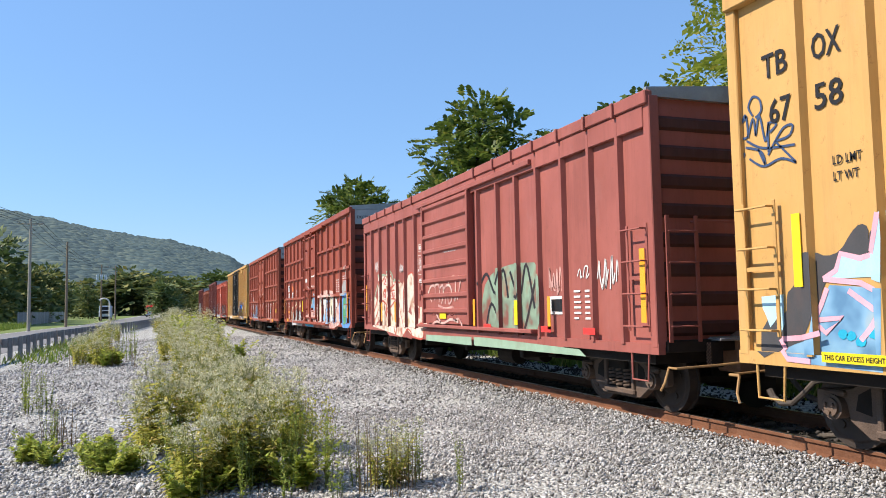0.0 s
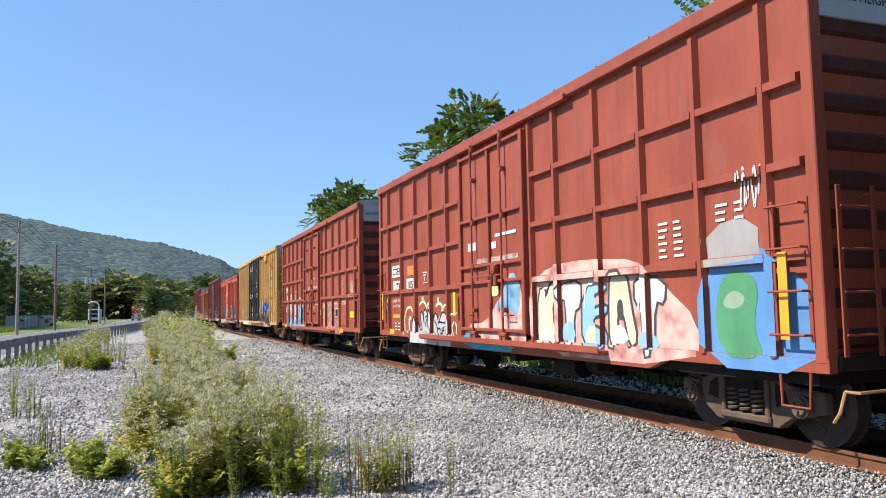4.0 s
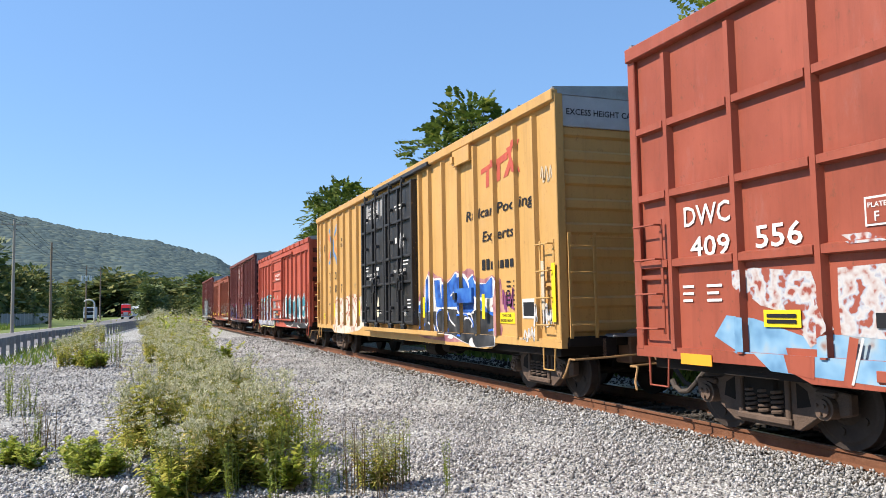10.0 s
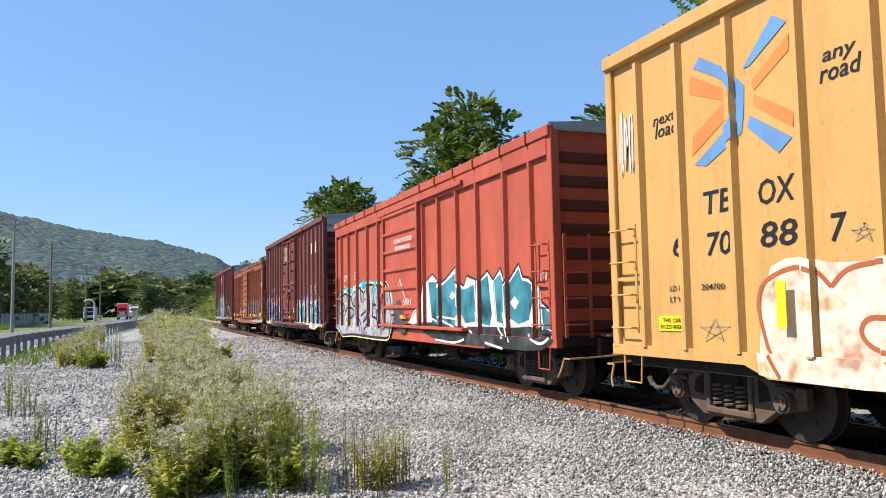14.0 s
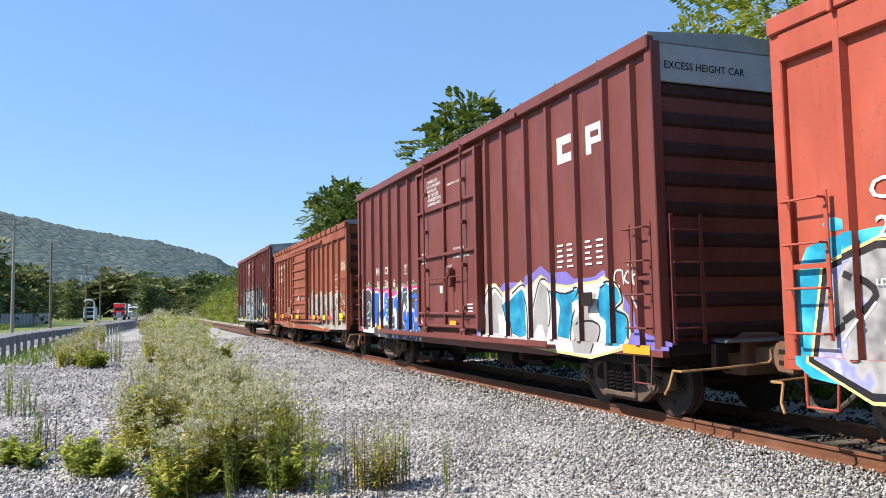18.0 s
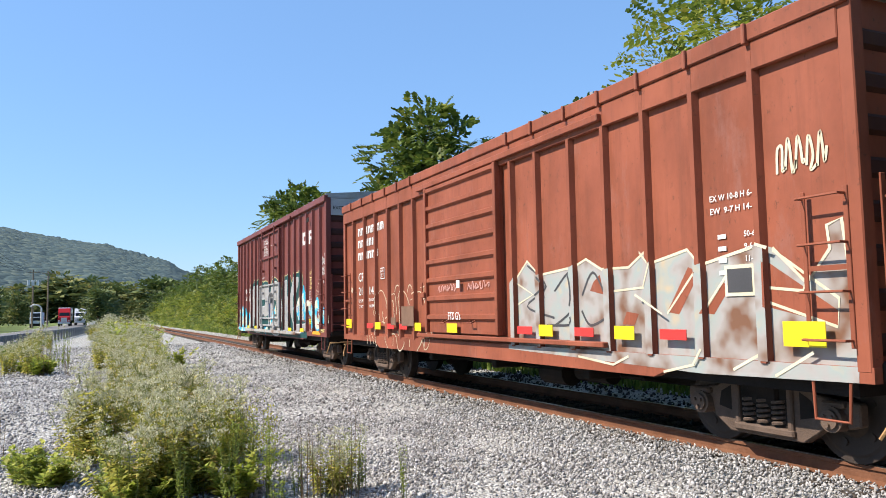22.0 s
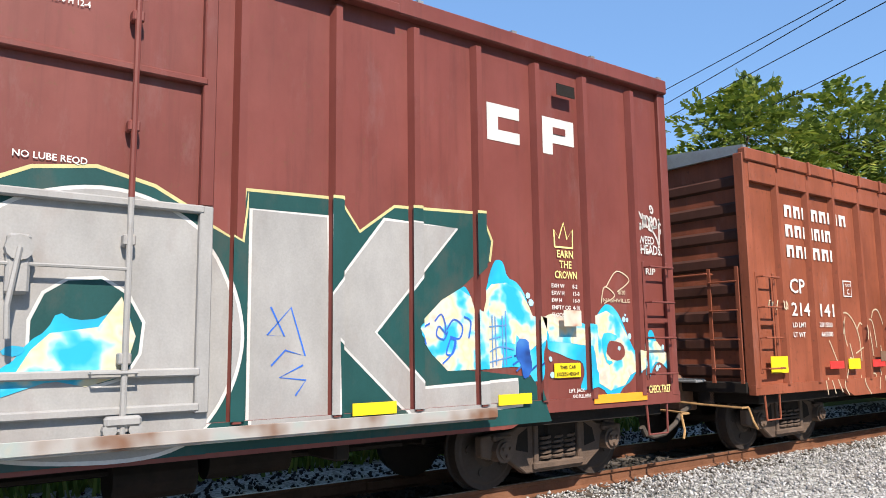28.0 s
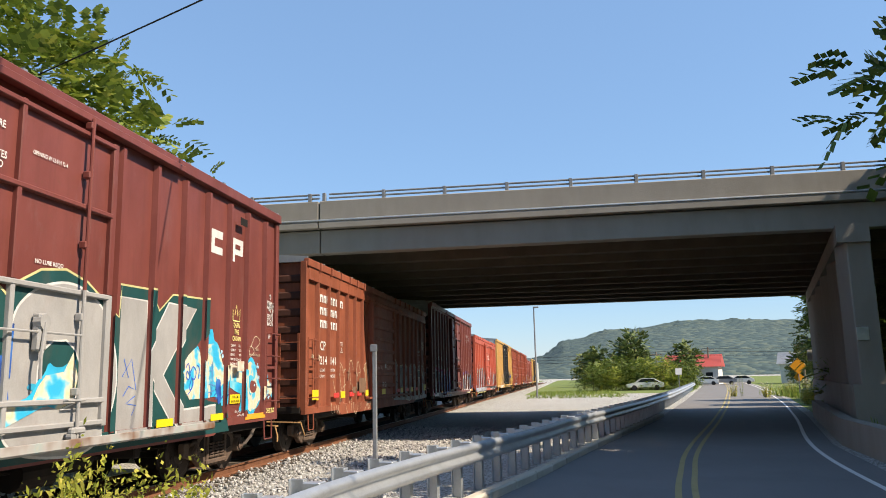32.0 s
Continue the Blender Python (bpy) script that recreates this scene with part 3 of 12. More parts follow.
def slide_door(car, x0, x1, z0, z1, mat, n=9):
    """A sliding door with pressed level ribs, its rails and its latch."""
    w = x1 - x0

    def panel():
        bm = bmesh.new()
        y = -0.10
        step = (z1 - z0) / n
        prof = [(0.0, z0)]
        for k in range(n):
            z = z0 + k * step
            prof += [(y, z + 0.01), (y, z + step - 0.13), (y - 0.055, z + step - 0.09), (y - 0.055, z + step - 0.02), (y, z + step)]
        prof += [(0.0, z1)]
        prism(bm, prof, x0, x1, "x")
        return bm
    d = part("door", panel(), mat, car, at=(0, SIDE, 0))
    ZONES[car.name][1].append((x0, x1, 0.105))
    for x in (x0 + 0.03, x1 - 0.03):
        part("door_edge", bx((x, -0.12, (z0 + z1) / 2), (0.09, 0.10, z1 - z0), 0.01), mat, d)
    part("door_track", bx(((x0 + x1) / 2 + 0.4 * w, -0.09, z0 - 0.06), (2.1 * w, 0.16, 0.07), 0.01), mat, car, at=(0, SIDE, 0))
    part("door_hood", bx(((x0 + x1) / 2 + 0.4 * w, -0.08, z1 + 0.06), (2.1 * w, 0.14, 0.10), 0.01), mat, car, at=(0, SIDE, 0))
    bm = bmesh.new()
    bar(bm, [(x0 - 0.05, -0.2, z0 + 0.55), (x0 - 0.05, -0.2, z0 + 1.0)], 0.02)
    box(bm, (x0 - 0.02, -0.16, z0 + 0.75), (0.16, 0.12, 0.12), 0.015)
    part("latch", bm, mat, d)
    for k in (0.3, 0.68):
        bm = bmesh.new()
        bar(bm, [(x0 + w * k - 0.1, -0.1, z0 + 0.26), (x0 + w * k - 0.08, -0.2, z0 + 0.2), (x0 + w * k + 0.08, -0.2, z0 + 0.2), (x0 + w * k + 0.1, -0.1, z0 + 0.26)], 0.014)
        part("handle", bm, mat, d)


def plug_door(car, x0, x1, z0, z1, mat, rods=(0.27, 0.73), rows=(0.28, 0.52, 0.76), trackmat=None, track=True, paint=None, upto=0.0):
    """A plug door: recessed frames, two locking rods with brackets, crank gear and rollers on a track."""
    z1 -= 0.17
    w, h = x1 - x0, z1 - z0
    trackmat = trackmat or mat
    ZONES[car.name][1].append((x0, x1, 0.095))
    mat_at = lambda z: paint if paint and z < upto else mat
    d = part("door", bx(((x0 + x1) / 2, -0.04, (z0 + z1) / 2), (w, 0.10, h), 0.01), mat, car, at=(0, SIDE, 0))
    for x in (x0 + 0.06, x1 - 0.06, (x0 + x1) / 2):
        wd = 0.11 if x != (x0 + x1) / 2 else 0.07
        for a, b in (((z0 + 0.01, upto), (upto, z1 - 0.01)) if paint else ((z0 + 0.01, z1 - 0.01),)):
            part("door_frame", bx((x, -0.115, (a + b) / 2), (wd, 0.08, b - a), 0.01), mat_at((a + b) / 2), d)
    for z in [z0 + 0.06, z1 - 0.06] + [z0 + h * r for r in rows]:
        part("door_crossbar", bx(((x0 + x1) / 2, -0.122, z), (w - 0.16, 0.085, 0.065), 0.012), mat_at(z), d)
    for r in rods:
        x = x0 + w * r
        bm = bmesh.new()
        if paint:
            cyl(bm, (x, -0.195, z0 - 0.10), (x, -0.195, upto), 0.024, n=8)
            part("lock_rod", bm, paint, d)
            bm = bmesh.new()
        cyl(bm, (x, -0.195, upto if paint else z0 - 0.10), (x, -0.195, z1 + 0.14), 0.024, n=8)
        part("lock_rod", bm, mat, d)
        for z in [z0 - 0.05, z1 + 0.05] + [z0 + h * q for q in (0.12, 0.36, 0.6, 0.84)]:
            part("rod_bracket", shared("rod_bracket|", lambda: bx((0, -0.155, 0), (0.09, 0.10, 0.09), 0.012), mat_at(z)), None, d, at=(x, 0, z))
        bm = bmesh.new()
        box(bm, (x, -0.195, z0 - 0.01), (0.26, 0.08, 0.08), 0.02)
        for s in (-1, 1):
            cyl(bm, (x + s * 0.09, -0.22, z0 - 0.07), (x + s * 0.09, -0.15, z0 - 0.07), 0.05, n=12)
        part("door_roller", bm, mat_at(z0), d)
    bm = bmesh.new()
    xm = x0 + w * 0.62
    box(bm, (xm, -0.17, z0 + h * 0.30), (0.15, 0.10, 0.42), 0.02)
    cyl(bm, (xm, -0.24, z0 + h * 0.33), (xm, -0.14, z0 + h * 0.33), 0.09, n=12)
    bar(bm, [(xm, -0.24, z0 + h * 0.33), (xm - 0.06, -0.25, z0 + h * 0.22), (xm - 0.05, -0.25, z0 + h * 0.16)], 0.02)
    for r in rods:
        bar(bm, [(xm, -0.2, z0 + h * 0.30), (x0 + w * r, -0.2, z0 + h * 0.30)], 0.014)
    part("crank_gear", bm, mat_at(z0 + h * 0.3), d)
    for q in (0.2, 0.8):
        bm = bmesh.new()
        bar(bm, [(x0 + w * q - 0.16, -0.14, z0 + 0.34), (x0 + w * q - 0.16, -0.22, z0 + 0.34), (x0 + w * q + 0.16, -0.22, z0 + 0.34), (x0 + w * q + 0.16, -0.14, z0 + 0.34)], 0.013)
        part("handle", bm, mat_at(z0 + 0.34), d)
    if track:
        part("door_track", bx(((x0 + x1) / 2, -0.12, z0 - 0.19), (2.6 * w, 0.20, 0.06), 0.01), trackmat, car, at=(0, SIDE, 0))
        part("door_track_lip", bx(((x0 + x1) / 2, -0.225, z0 - 0.15), (2.6 * w, 0.02, 0.10), 0.004), trackmat, car, at=(0, SIDE, 0))
        part("upper_track", bx(((x0 + x1) / 2, -0.10, z1 + 0.16), (2.0 * w, 0.12, 0.10), 0.01), mat, car, at=(0, SIDE, 0))


def boxcar(u0, u1, eave, mat, label, posts, rails=(), low=False, cap=None, lo_end=0.88, lo_mid=0.75, sillmat=None, ladders="lr", notch=2.9):
    """A boxcar from u0 to u1 along the track at the start, with body, roof, ends, posts, sills, bogies and couplers."""
    L = u1 - u0
    car = thing("boxcar", label, "boxcar", at=pose((u0 + u1) / 2, TRACK_Y, 0), group="boxcars of the freight train")
    top = eave - 0.10
    ZONES[car.name] = ([(x - 0.06, x + 0.06, RIB + 0.002) for x in posts], [], [(z, 0.087) for z in rails])
    part("body", bx((0, 0, (0.98 + top) / 2), (L - 0.24, 2 * abs(SIDE) - 0.004, top - 0.98)), mat, car)
    bm = bmesh.new()
    prism(bm, [(-1.50, top), (1.50, top), (1.57, eave), (0, eave + 0.13), (-1.57, eave)], -L / 2 + 0.04, L / 2 - 0.04, "x")
    n = int(L / 1.25)
    for k in range(n + 1):
        x = -L / 2 + 0.1 + k * (L - 0.2) / n
        prism(bm, [(-1.575, eave - 0.01), (0, eave + 0.12), (1.575, eave - 0.01), (1.575, eave + 0.03), (0, eave + 0.165), (-1.575, eave + 0.03)], x - 0.035, x + 0.035, "x")
    part("roof", bm, M["roof"], car)
    part("top_chord", bx((0, SIDE - 0.045, eave - 0.115), (L - 0.06, 0.13, 0.19), 0.015), mat, car)
    if low:
        part("top_panel", bx((0, SIDE - 0.04, eave - 0.36), (L - 0.3, 0.075, 0.30), 0.01), mat, car)
        for x in posts:
            part("top_clip", shared("top_clip|", lambda: bx((0, -0.05, 0), (0.05, 0.10, 0.22), 0.01), mat), None, car, at=(x, SIDE - 0.05, eave - 0.13))
    bm = bmesh.new()
    prism(bm, sill_outline(L, lo_end, lo_mid, notch), SIDE - 0.055, SIDE + 0.05, "y")
    part("side_sill", bm, sillmat or mat, car)
    bm = bmesh.new()
    prism(bm, sill_outline(L, lo_end, lo_mid, notch), -SIDE - 0.05, -SIDE + 0.055, "y")
    part("side_sill", bm, sillmat or mat, car)
    part("floor_frame", bx((0, 0, 0.86), (L - 0.5, 2.9, 0.24)), M["under"], car)
    part("centre_sill", bx((0, 0, 0.66), (L - 1.2, 0.5, 0.34), 0.02), M["under"], car)
    for k in (-0.16, 0.02, 0.2):
        part("crossbearer", bx((L * k, 0, 0.70), (0.16, 2.6, 0.26), 0.02), M["under"], car)
    part("brake_cylinder", brake_bm(), M["under"], car, at=(1.6, -0.75, 0.55))
    h = top - 0.19 - 1.0
    for x in posts:
        part("side_post", shared("side_post|%.2f" % h, post_mesh(h), mat), None, car, at=(x, SIDE, 1.0))
    for s in (-1, 1):
        cp = bx((s * (L / 2 - 0.09), SIDE + 0.02, (0.98 + eave) / 2 - 0.05), (0.15, 0.16, eave - 1.06), 0.012)
        part("corner_post", cp, mat, car)
        part("corner_post", bx((s * (L / 2 - 0.09), -SIDE - 0.02, (0.98 + eave) / 2 - 0.05), (0.15, 0.16, eave - 1.06), 0.012), mat, car)
        e = part("end_wall", end_bm(None, L, eave, 0.13), END[mat.name], car, "end wall in paint darkened for shade")
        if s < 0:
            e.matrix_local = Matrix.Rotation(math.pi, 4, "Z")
        if cap:
            part("end_cap", bx((s * (L / 2 - 0.075), 0, eave - 0.36), (0.05, 2.9, 0.52), 0.008), cap, car)
        turn = Matrix() if s > 0 else Matrix.Rotation(math.pi, 4, "Z")
        cp = part("coupler", shared("coupler|", coupler_bm, M["coupler"]), None, car, at=Matrix.Translation((s * (L / 2 + 0.1), 0, 0)) @ turn)
        part("knuckle", shared("knuckle|", knuckle_bm, M["coupler"]), None, cp)
        part("striker", shared("striker|", striker_bm, M["coupler"]), None, cp)
        # black strips stand for the shade in the casting's slots
        for cz, ch in ((0.79, 0.06), (0.93, 0.06)):
            part("casting_slot", shared("casting_slot|%g" % ch, lambda: bx((0, 0, 0), (0.15, 0.012, ch), 0.004), M["under"]), None, cp, at=(0.47, -0.172, cz))
        br = part("step_bracket", shared("step_bracket|", lambda: bx((0.05, -0.72, 0.86), (0.10, 0.20, 0.34), 0.01), M["under"]), None, car, at=Matrix.Translation((s * L / 2, 0, 0)))
        part("drain_holes", shared("drain_holes|", holes_bm, M["coupler"]), None, br)
        part("end_sill", bx((s * (L / 2 - 0.06), 0, 0.98), (0.16, 2.9, 0.16), 0.015), M["under"], car)
        part("brake_hose", shared("brake_hose|", hose_bm, M["hose"]), None, car, at=Matrix.Translation((s * (L / 2 - 0.12), 0, 0)) @ turn)
        lv = part("uncoupling_lever", shared("uncoupling_lever|", lever_bm, M["lever"]), None, car, at=Matrix.Translation((s * L / 2, 0, 0)) @ (Matrix() if s > 0 else Matrix.Diagonal((-1, 1, 1, 1))))
        part("crossover_step", shared("crossover_step|", crossover_bm, M["galv_dark"]), None, car, at=Matrix.Translation((s * (L / 2 - 0.05), 0, 1.06)) @ turn)
        part("end_ladder", shared("end_ladder|", lambda: end_ladder_bm(4, 0.42), mat), None, car, at=Matrix.Translation((s * (L / 2 + 0.08), -1.2, 1.25)) @ turn)
        bm = bmesh.new()
        bar(bm, [(s * (L / 2 - 0.05), -0.95, 2.65), (s * (L / 2 + 0.09), -0.95, 2.65), (s * (L / 2 + 0.09), 1.3, 2.65), (s * (L / 2 - 0.05), 1.3, 2.65)], 0.014)
        part("end_handrail", bm, mat, car)
        part("stirrup_step", shared("stirrup_step|", stirrup_bm, mat), None, car, at=(s * (L / 2 - 0.45), SIDE - 0.03, lo_end))
        add_bogie(car, s * (L / 2 - 1.72))
        ladder(car, s * (L / 2 - 0.40), 1.25, 4, 0.44, mat)
    xs = [-L / 2 + 0.15] + sorted(posts) + [L / 2 - 0.15]
    for z in rails:
        for a, b in zip(xs, xs[1:]):
            if b - a > 2.0 or b - a < 0.3:
                continue
            part("side_rail", shared("side_rail|%.2f" % (b - a), lambda: hat_bm(b - a - 0.10), mat), None, car, at=((a + b) / 2, SIDE, z))
    CARS.append(car)
    car["half"] = L / 2
    return car


def hat_bm(w):
    bm = bmesh.new()
    prism(bm, [(0, -0.062), (-0.085, -0.045), (-0.085, 0.04), (0, 0.062)], -w / 2, w / 2, "x")
    return bm


def brake_bm():
    bm = bmesh.new()
    cyl(bm, (-0.35, 0, 0), (0.35, 0, 0), 0.2, n=14)
    cyl(bm, (0.5, 0.1, 0.05), (1.3, 0.1, 0.05), 0.16, n=14)
    bar(bm, [(-1.6, 0, 0.05), (-0.35, 0, 0.05)], 0.03)
    bar(bm, [(1.3, 0, 0.05), (2.6, 0, 0.05), (2.6, -0.4, 0.1)], 0.03)
    return bm


def spread(a, b, n):
    """n places evenly inside a..b."""
    return [a + (b - a) * (k + 1) / (n + 1) for k in range(n)]


# ---- paint on the cars ----
def spray(name, c, rough=0.55, vary=0.10):
    return surface(name, c, rough, vary=vary * 1.8, scale=3, fine=60, bump=0.03, stain=tuple(x * 0.6 + y for x, y in zip(c, (0.07, 0.035, 0.025))), stain_amount=0.6, stain_scale=1.6, streak=0.5)


G = {
    "grey": spray("silver grey spray paint", (0.30, 0.295, 0.285)), "silver": spray("pale silver spray paint", (0.42, 0.42, 0.42)),
    "green": spray("dark teal green spray paint", (0.012, 0.060, 0.058)), "teal": spray("teal spray paint", (0.05, 0.25, 0.29)),
    "white": spray("white spray paint", (0.55, 0.54, 0.52)), "cream": spray("cream spray paint coat", (0.62, 0.56, 0.40)),
    "black": spray("black spray paint", (0.018, 0.018, 0.022)), "dark": spray("dark grey spray paint", (0.060, 0.060, 0.064)),
    "blue": spray("strong blue spray paint", (0.025, 0.12, 0.50)), "cyan": spray("cyan spray paint", (0.02, 0.33, 0.50)),
    "blue_pale": spray("faded mid blue paint", (0.10, 0.24, 0.48)), "sky": spray("pale blue spray paint", (0.24, 0.45, 0.68)), "pink": spray("pink spray paint", (0.72, 0.35, 0.42)),
    "magenta": spray("magenta spray paint", (0.55, 0.05, 0.22)), "violet": spray("violet spray paint", (0.17, 0.14, 0.42)),
    "red": spray("brick spray paint", (0.42, 0.08, 0.05)), "orange": spray("orange spray paint", (0.72, 0.20, 0.05)),
    "yellow": spray("pale yellow spray paint", (0.76, 0.66, 0.25)), "mint": spray("grey green spray paint", (0.25, 0.36, 0.26)),
    "rose": spray("dusty rose spray paint", (0.55, 0.30, 0.26)), "purple": spray("plum spray paint", (0.22, 0.06, 0.16)),
    "sand": spray("sand spray paint", (0.50, 0.42, 0.30)), "lime": spray("green spray paint", (0.07, 0.36, 0.10)),
}



def flame(name, stops, scale):
    """Sprayed colours that drift into one another."""
    m = spray(name, (0.5, 0.5, 0.5))
    nt = m.node_tree
    tc = nt.nodes.new("ShaderNodeTexCoord")
    n = _node(nt, "ShaderNodeTexNoise", Scale=scale, Detail=2.5, Roughness=0.5)
    nt.links.new(tc.outputs["Object"], n.inputs["Vector"])
    nt.links.new(ramp_of(nt, n.outputs["Fac"], stops), nt.nodes["Principled BSDF"].inputs["Base Color"])
    return m


G["flame"] = flame("cyan and white drifting spray paint", [(0.34, (0.015, 0.20, 0.28)), (0.46, (0.02, 0.36, 0.54)), (0.54, (0.05, 0.44, 0.60)), (0.60, (0.46, 0.52, 0.44)), (0.70, (0.52, 0.45, 0.28))], 2.6)
G["flame_pale"] = flame("cream and cyan drifting spray paint", [(0.36, (0.02, 0.36, 0.54)), (0.43, (0.10, 0.46, 0.58)), (0.47, (0.46, 0.48, 0.38)), (0.55, (0.54, 0.48, 0.32)), (0.63, (0.54, 0.52, 0.47)), (0.72, (0.50, 0.38, 0.17))], 2.6)

G["flame_edge"] = flame("cyan sprayed flame edge", [(0.34, (0.02, 0.30, 0.46)), (0.50, (0.015, 0.38, 0.62)), (0.62, (0.06, 0.44, 0.60)), (0.74, (0.25, 0.52, 0.58))], 2.4)
G["flame_core"] = flame("cream sprayed flame core with cyan and pink drifts", [(0.36, (0.02, 0.36, 0.58)), (0.42, (0.10, 0.46, 0.60)), (0.47, (0.46, 0.52, 0.46)), (0.54, (0.58, 0.50, 0.31)), (0.61, (0.60, 0.56, 0.47)), (0.68, (0.55, 0.42, 0.33)), (0.76, (0.20, 0.48, 0.56))], 3.4)
G["flake"] = flame("flaking white spray paint over red", [(0.36, (0.26, 0.06, 0.04)), (0.42, (0.40, 0.33, 0.31)), (0.52, (0.47, 0.46, 0.45)), (0.58, (0.34, 0.37, 0.42)), (0.63, (0.27, 0.07, 0.045))], 7.0)
G["smudge"] = flame("thin black overspray on red", [(0.35, (0.06, 0.02, 0.016)), (0.65, (0.20, 0.05, 0.032))], 4.0)
G["sky_pale"] = spray("very pale blue spray paint", (0.36, 0.58, 0.70))
G["rust_line"] = spray("rusty orange spray paint", (0.34, 0.10, 0.04))
G["faded_star"] = spray("faded grey spray paint on yellow", (0.34, 0.26, 0.15))
G["yellow_dull"] = spray("dull yellow spray paint", (0.50, 0.46, 0.22))
G["slate"] = spray("slate blue spray paint", (0.035, 0.065, 0.14))
G["worn_cream"] = flame("worn cream and pink spray paint", [(0.30, (0.38, 0.22, 0.15)), (0.39, (0.55, 0.44, 0.35)), (0.48, (0.60, 0.53, 0.43)), (0.58, (0.58, 0.54, 0.48)), (0.66, (0.52, 0.42, 0.26)), (0.74, (0.40, 0.24, 0.14))], 3.6)
G["worn_sky"] = flame("worn pale blue spray paint", [(0.32, (0.09, 0.20, 0.33)), (0.45, (0.15, 0.30, 0.45)), (0.55, (0.20, 0.36, 0.50)), (0.66, (0.30, 0.38, 0.42)), (0.74, (0.26, 0.14, 0.10))], 3.0)
G["worn_pink"] = flame("worn rose spray paint", [(0.32, (0.34, 0.14, 0.11)), (0.45, (0.50, 0.28, 0.25)), (0.57, (0.58, 0.40, 0.34)), (0.70, (0.55, 0.46, 0.40))], 3.0)

G["worn_cyan"] = flame("cyan spray paint with pale drifts", [(0.34, (0.015, 0.25, 0.38)), (0.48, (0.03, 0.38, 0.54)), (0.60, (0.10, 0.50, 0.60)), (0.74, (0.40, 0.62, 0.64))], 3.0)
G["servo"] = flame("silver spray paint with lilac drifts", [(0.34, (0.16, 0.16, 0.165)), (0.45, (0.29, 0.285, 0.28)), (0.55, (0.40, 0.39, 0.38)), (0.62, (0.25, 0.27, 0.50)), (0.72, (0.50, 0.50, 0.50))], 3.4)
G["deep"] = flame("deep blue green spray paint", [(0.36, (0.012, 0.14, 0.26)), (0.52, (0.016, 0.23, 0.38)), (0.68, (0.05, 0.34, 0.48))], 2.6)
G["dull_teal"] = flame("dull teal spray paint fading to black", [(0.30, (0.012, 0.05, 0.065)), (0.46, (0.03, 0.16, 0.21)), (0.66, (0.06, 0.24, 0.29))], 2.2)
G["dull_green"] = spray("dull green spray paint", (0.08, 0.26, 0.13))
G["worn_black"] = flame("black spray paint worn to grey", [(0.34, (0.012, 0.012, 0.013)), (0.52, (0.035, 0.036, 0.038)), (0.70, (0.075, 0.078, 0.082))], 2.6)
G["worn_blue"] = flame("blue spray paint with dark drifts", [(0.36, (0.015, 0.045, 0.18)), (0.50, (0.022, 0.10, 0.38)), (0.68, (0.05, 0.17, 0.44))], 3.4)
G["worn_grey"] = flame("worn grey and sand spray paint", [(0.32, (0.17, 0.085, 0.05)), (0.42, (0.27, 0.23, 0.20)), (0.52, (0.34, 0.32, 0.30)), (0.62, (0.30, 0.34, 0.32)), (0.74, (0.45, 0.36, 0.24))], 2.4)
G["worn_mint"] = flame("faded green spray paint over red", [(0.36, (0.20, 0.08, 0.06)), (0.46, (0.17, 0.22, 0.16)), (0.58, (0.22, 0.31, 0.22)), (0.72, (0.24, 0.12, 0.08))], 2.2)

G["plum"] = flame("dusty plum spray haze", [(0.36, (0.22, 0.08, 0.10)), (0.50, (0.34, 0.15, 0.16)), (0.64, (0.46, 0.26, 0.20))], 3.0)

G["tan_haze"] = flame("faded olive tan spray", [(0.34, (0.24, 0.075, 0.04)), (0.50, (0.27, 0.14, 0.07)), (0.66, (0.32, 0.22, 0.11))], 2.4)
G["worn_rose"] = flame("faded rose spray over red", [(0.34, (0.26, 0.055, 0.032)), (0.48, (0.34, 0.12, 0.085)), (0.60, (0.42, 0.22, 0.17)), (0.72, (0.28, 0.07, 0.045))], 4.0)


def chaikin(pts, n):
    for _ in range(n):
        q = []
        for a, b in zip(pts, pts[1:] + pts[:1]):
            q += [(a[0] * 0.75 + b[0] * 0.25, a[1] * 0.75 + b[1] * 0.25), (a[0] * 0.25 + b[0] * 0.75, a[1] * 0.25 + b[1] * 0.75)]
        pts = q
    return pts


def grow(pts, d):
    """The outline moved outwards by d."""
    area = sum(a[0] * b[1] - b[0] * a[1] for a, b in zip(pts, pts[1:] + pts[:1]))
    s = 1 if area > 0 else -1
    out = []
    n = len(pts)
    for i in range(n):
        a, b, c = pts[i - 1], pts[i], pts[(i + 1) % n]
        e = Vector((c[0] - a[0], c[1] - a[1]))
        if e.length < 1e-6:
            out.append(b)
            continue
        e.normalize()
        out.append((b[0] + s * e.y * d, b[1] - s * e.x * d))
    return out


def lift(car, x, z, layer):
    posts, doors, rails = ZONES[car.name]
    off = 0.0
    for a, b, o in doors:
        if a < x < b:
            off = o
    if not off:
        for zr, o in rails:
            if abs(z - zr) < 0.045:
                off = o
        for a, b, o in posts:
            if a < x < b and z > 1.0:
                off = o
        if z < 1.02:
            off = 0.056
    return SIDE - off - 0.0015 - 0.0018 * layer


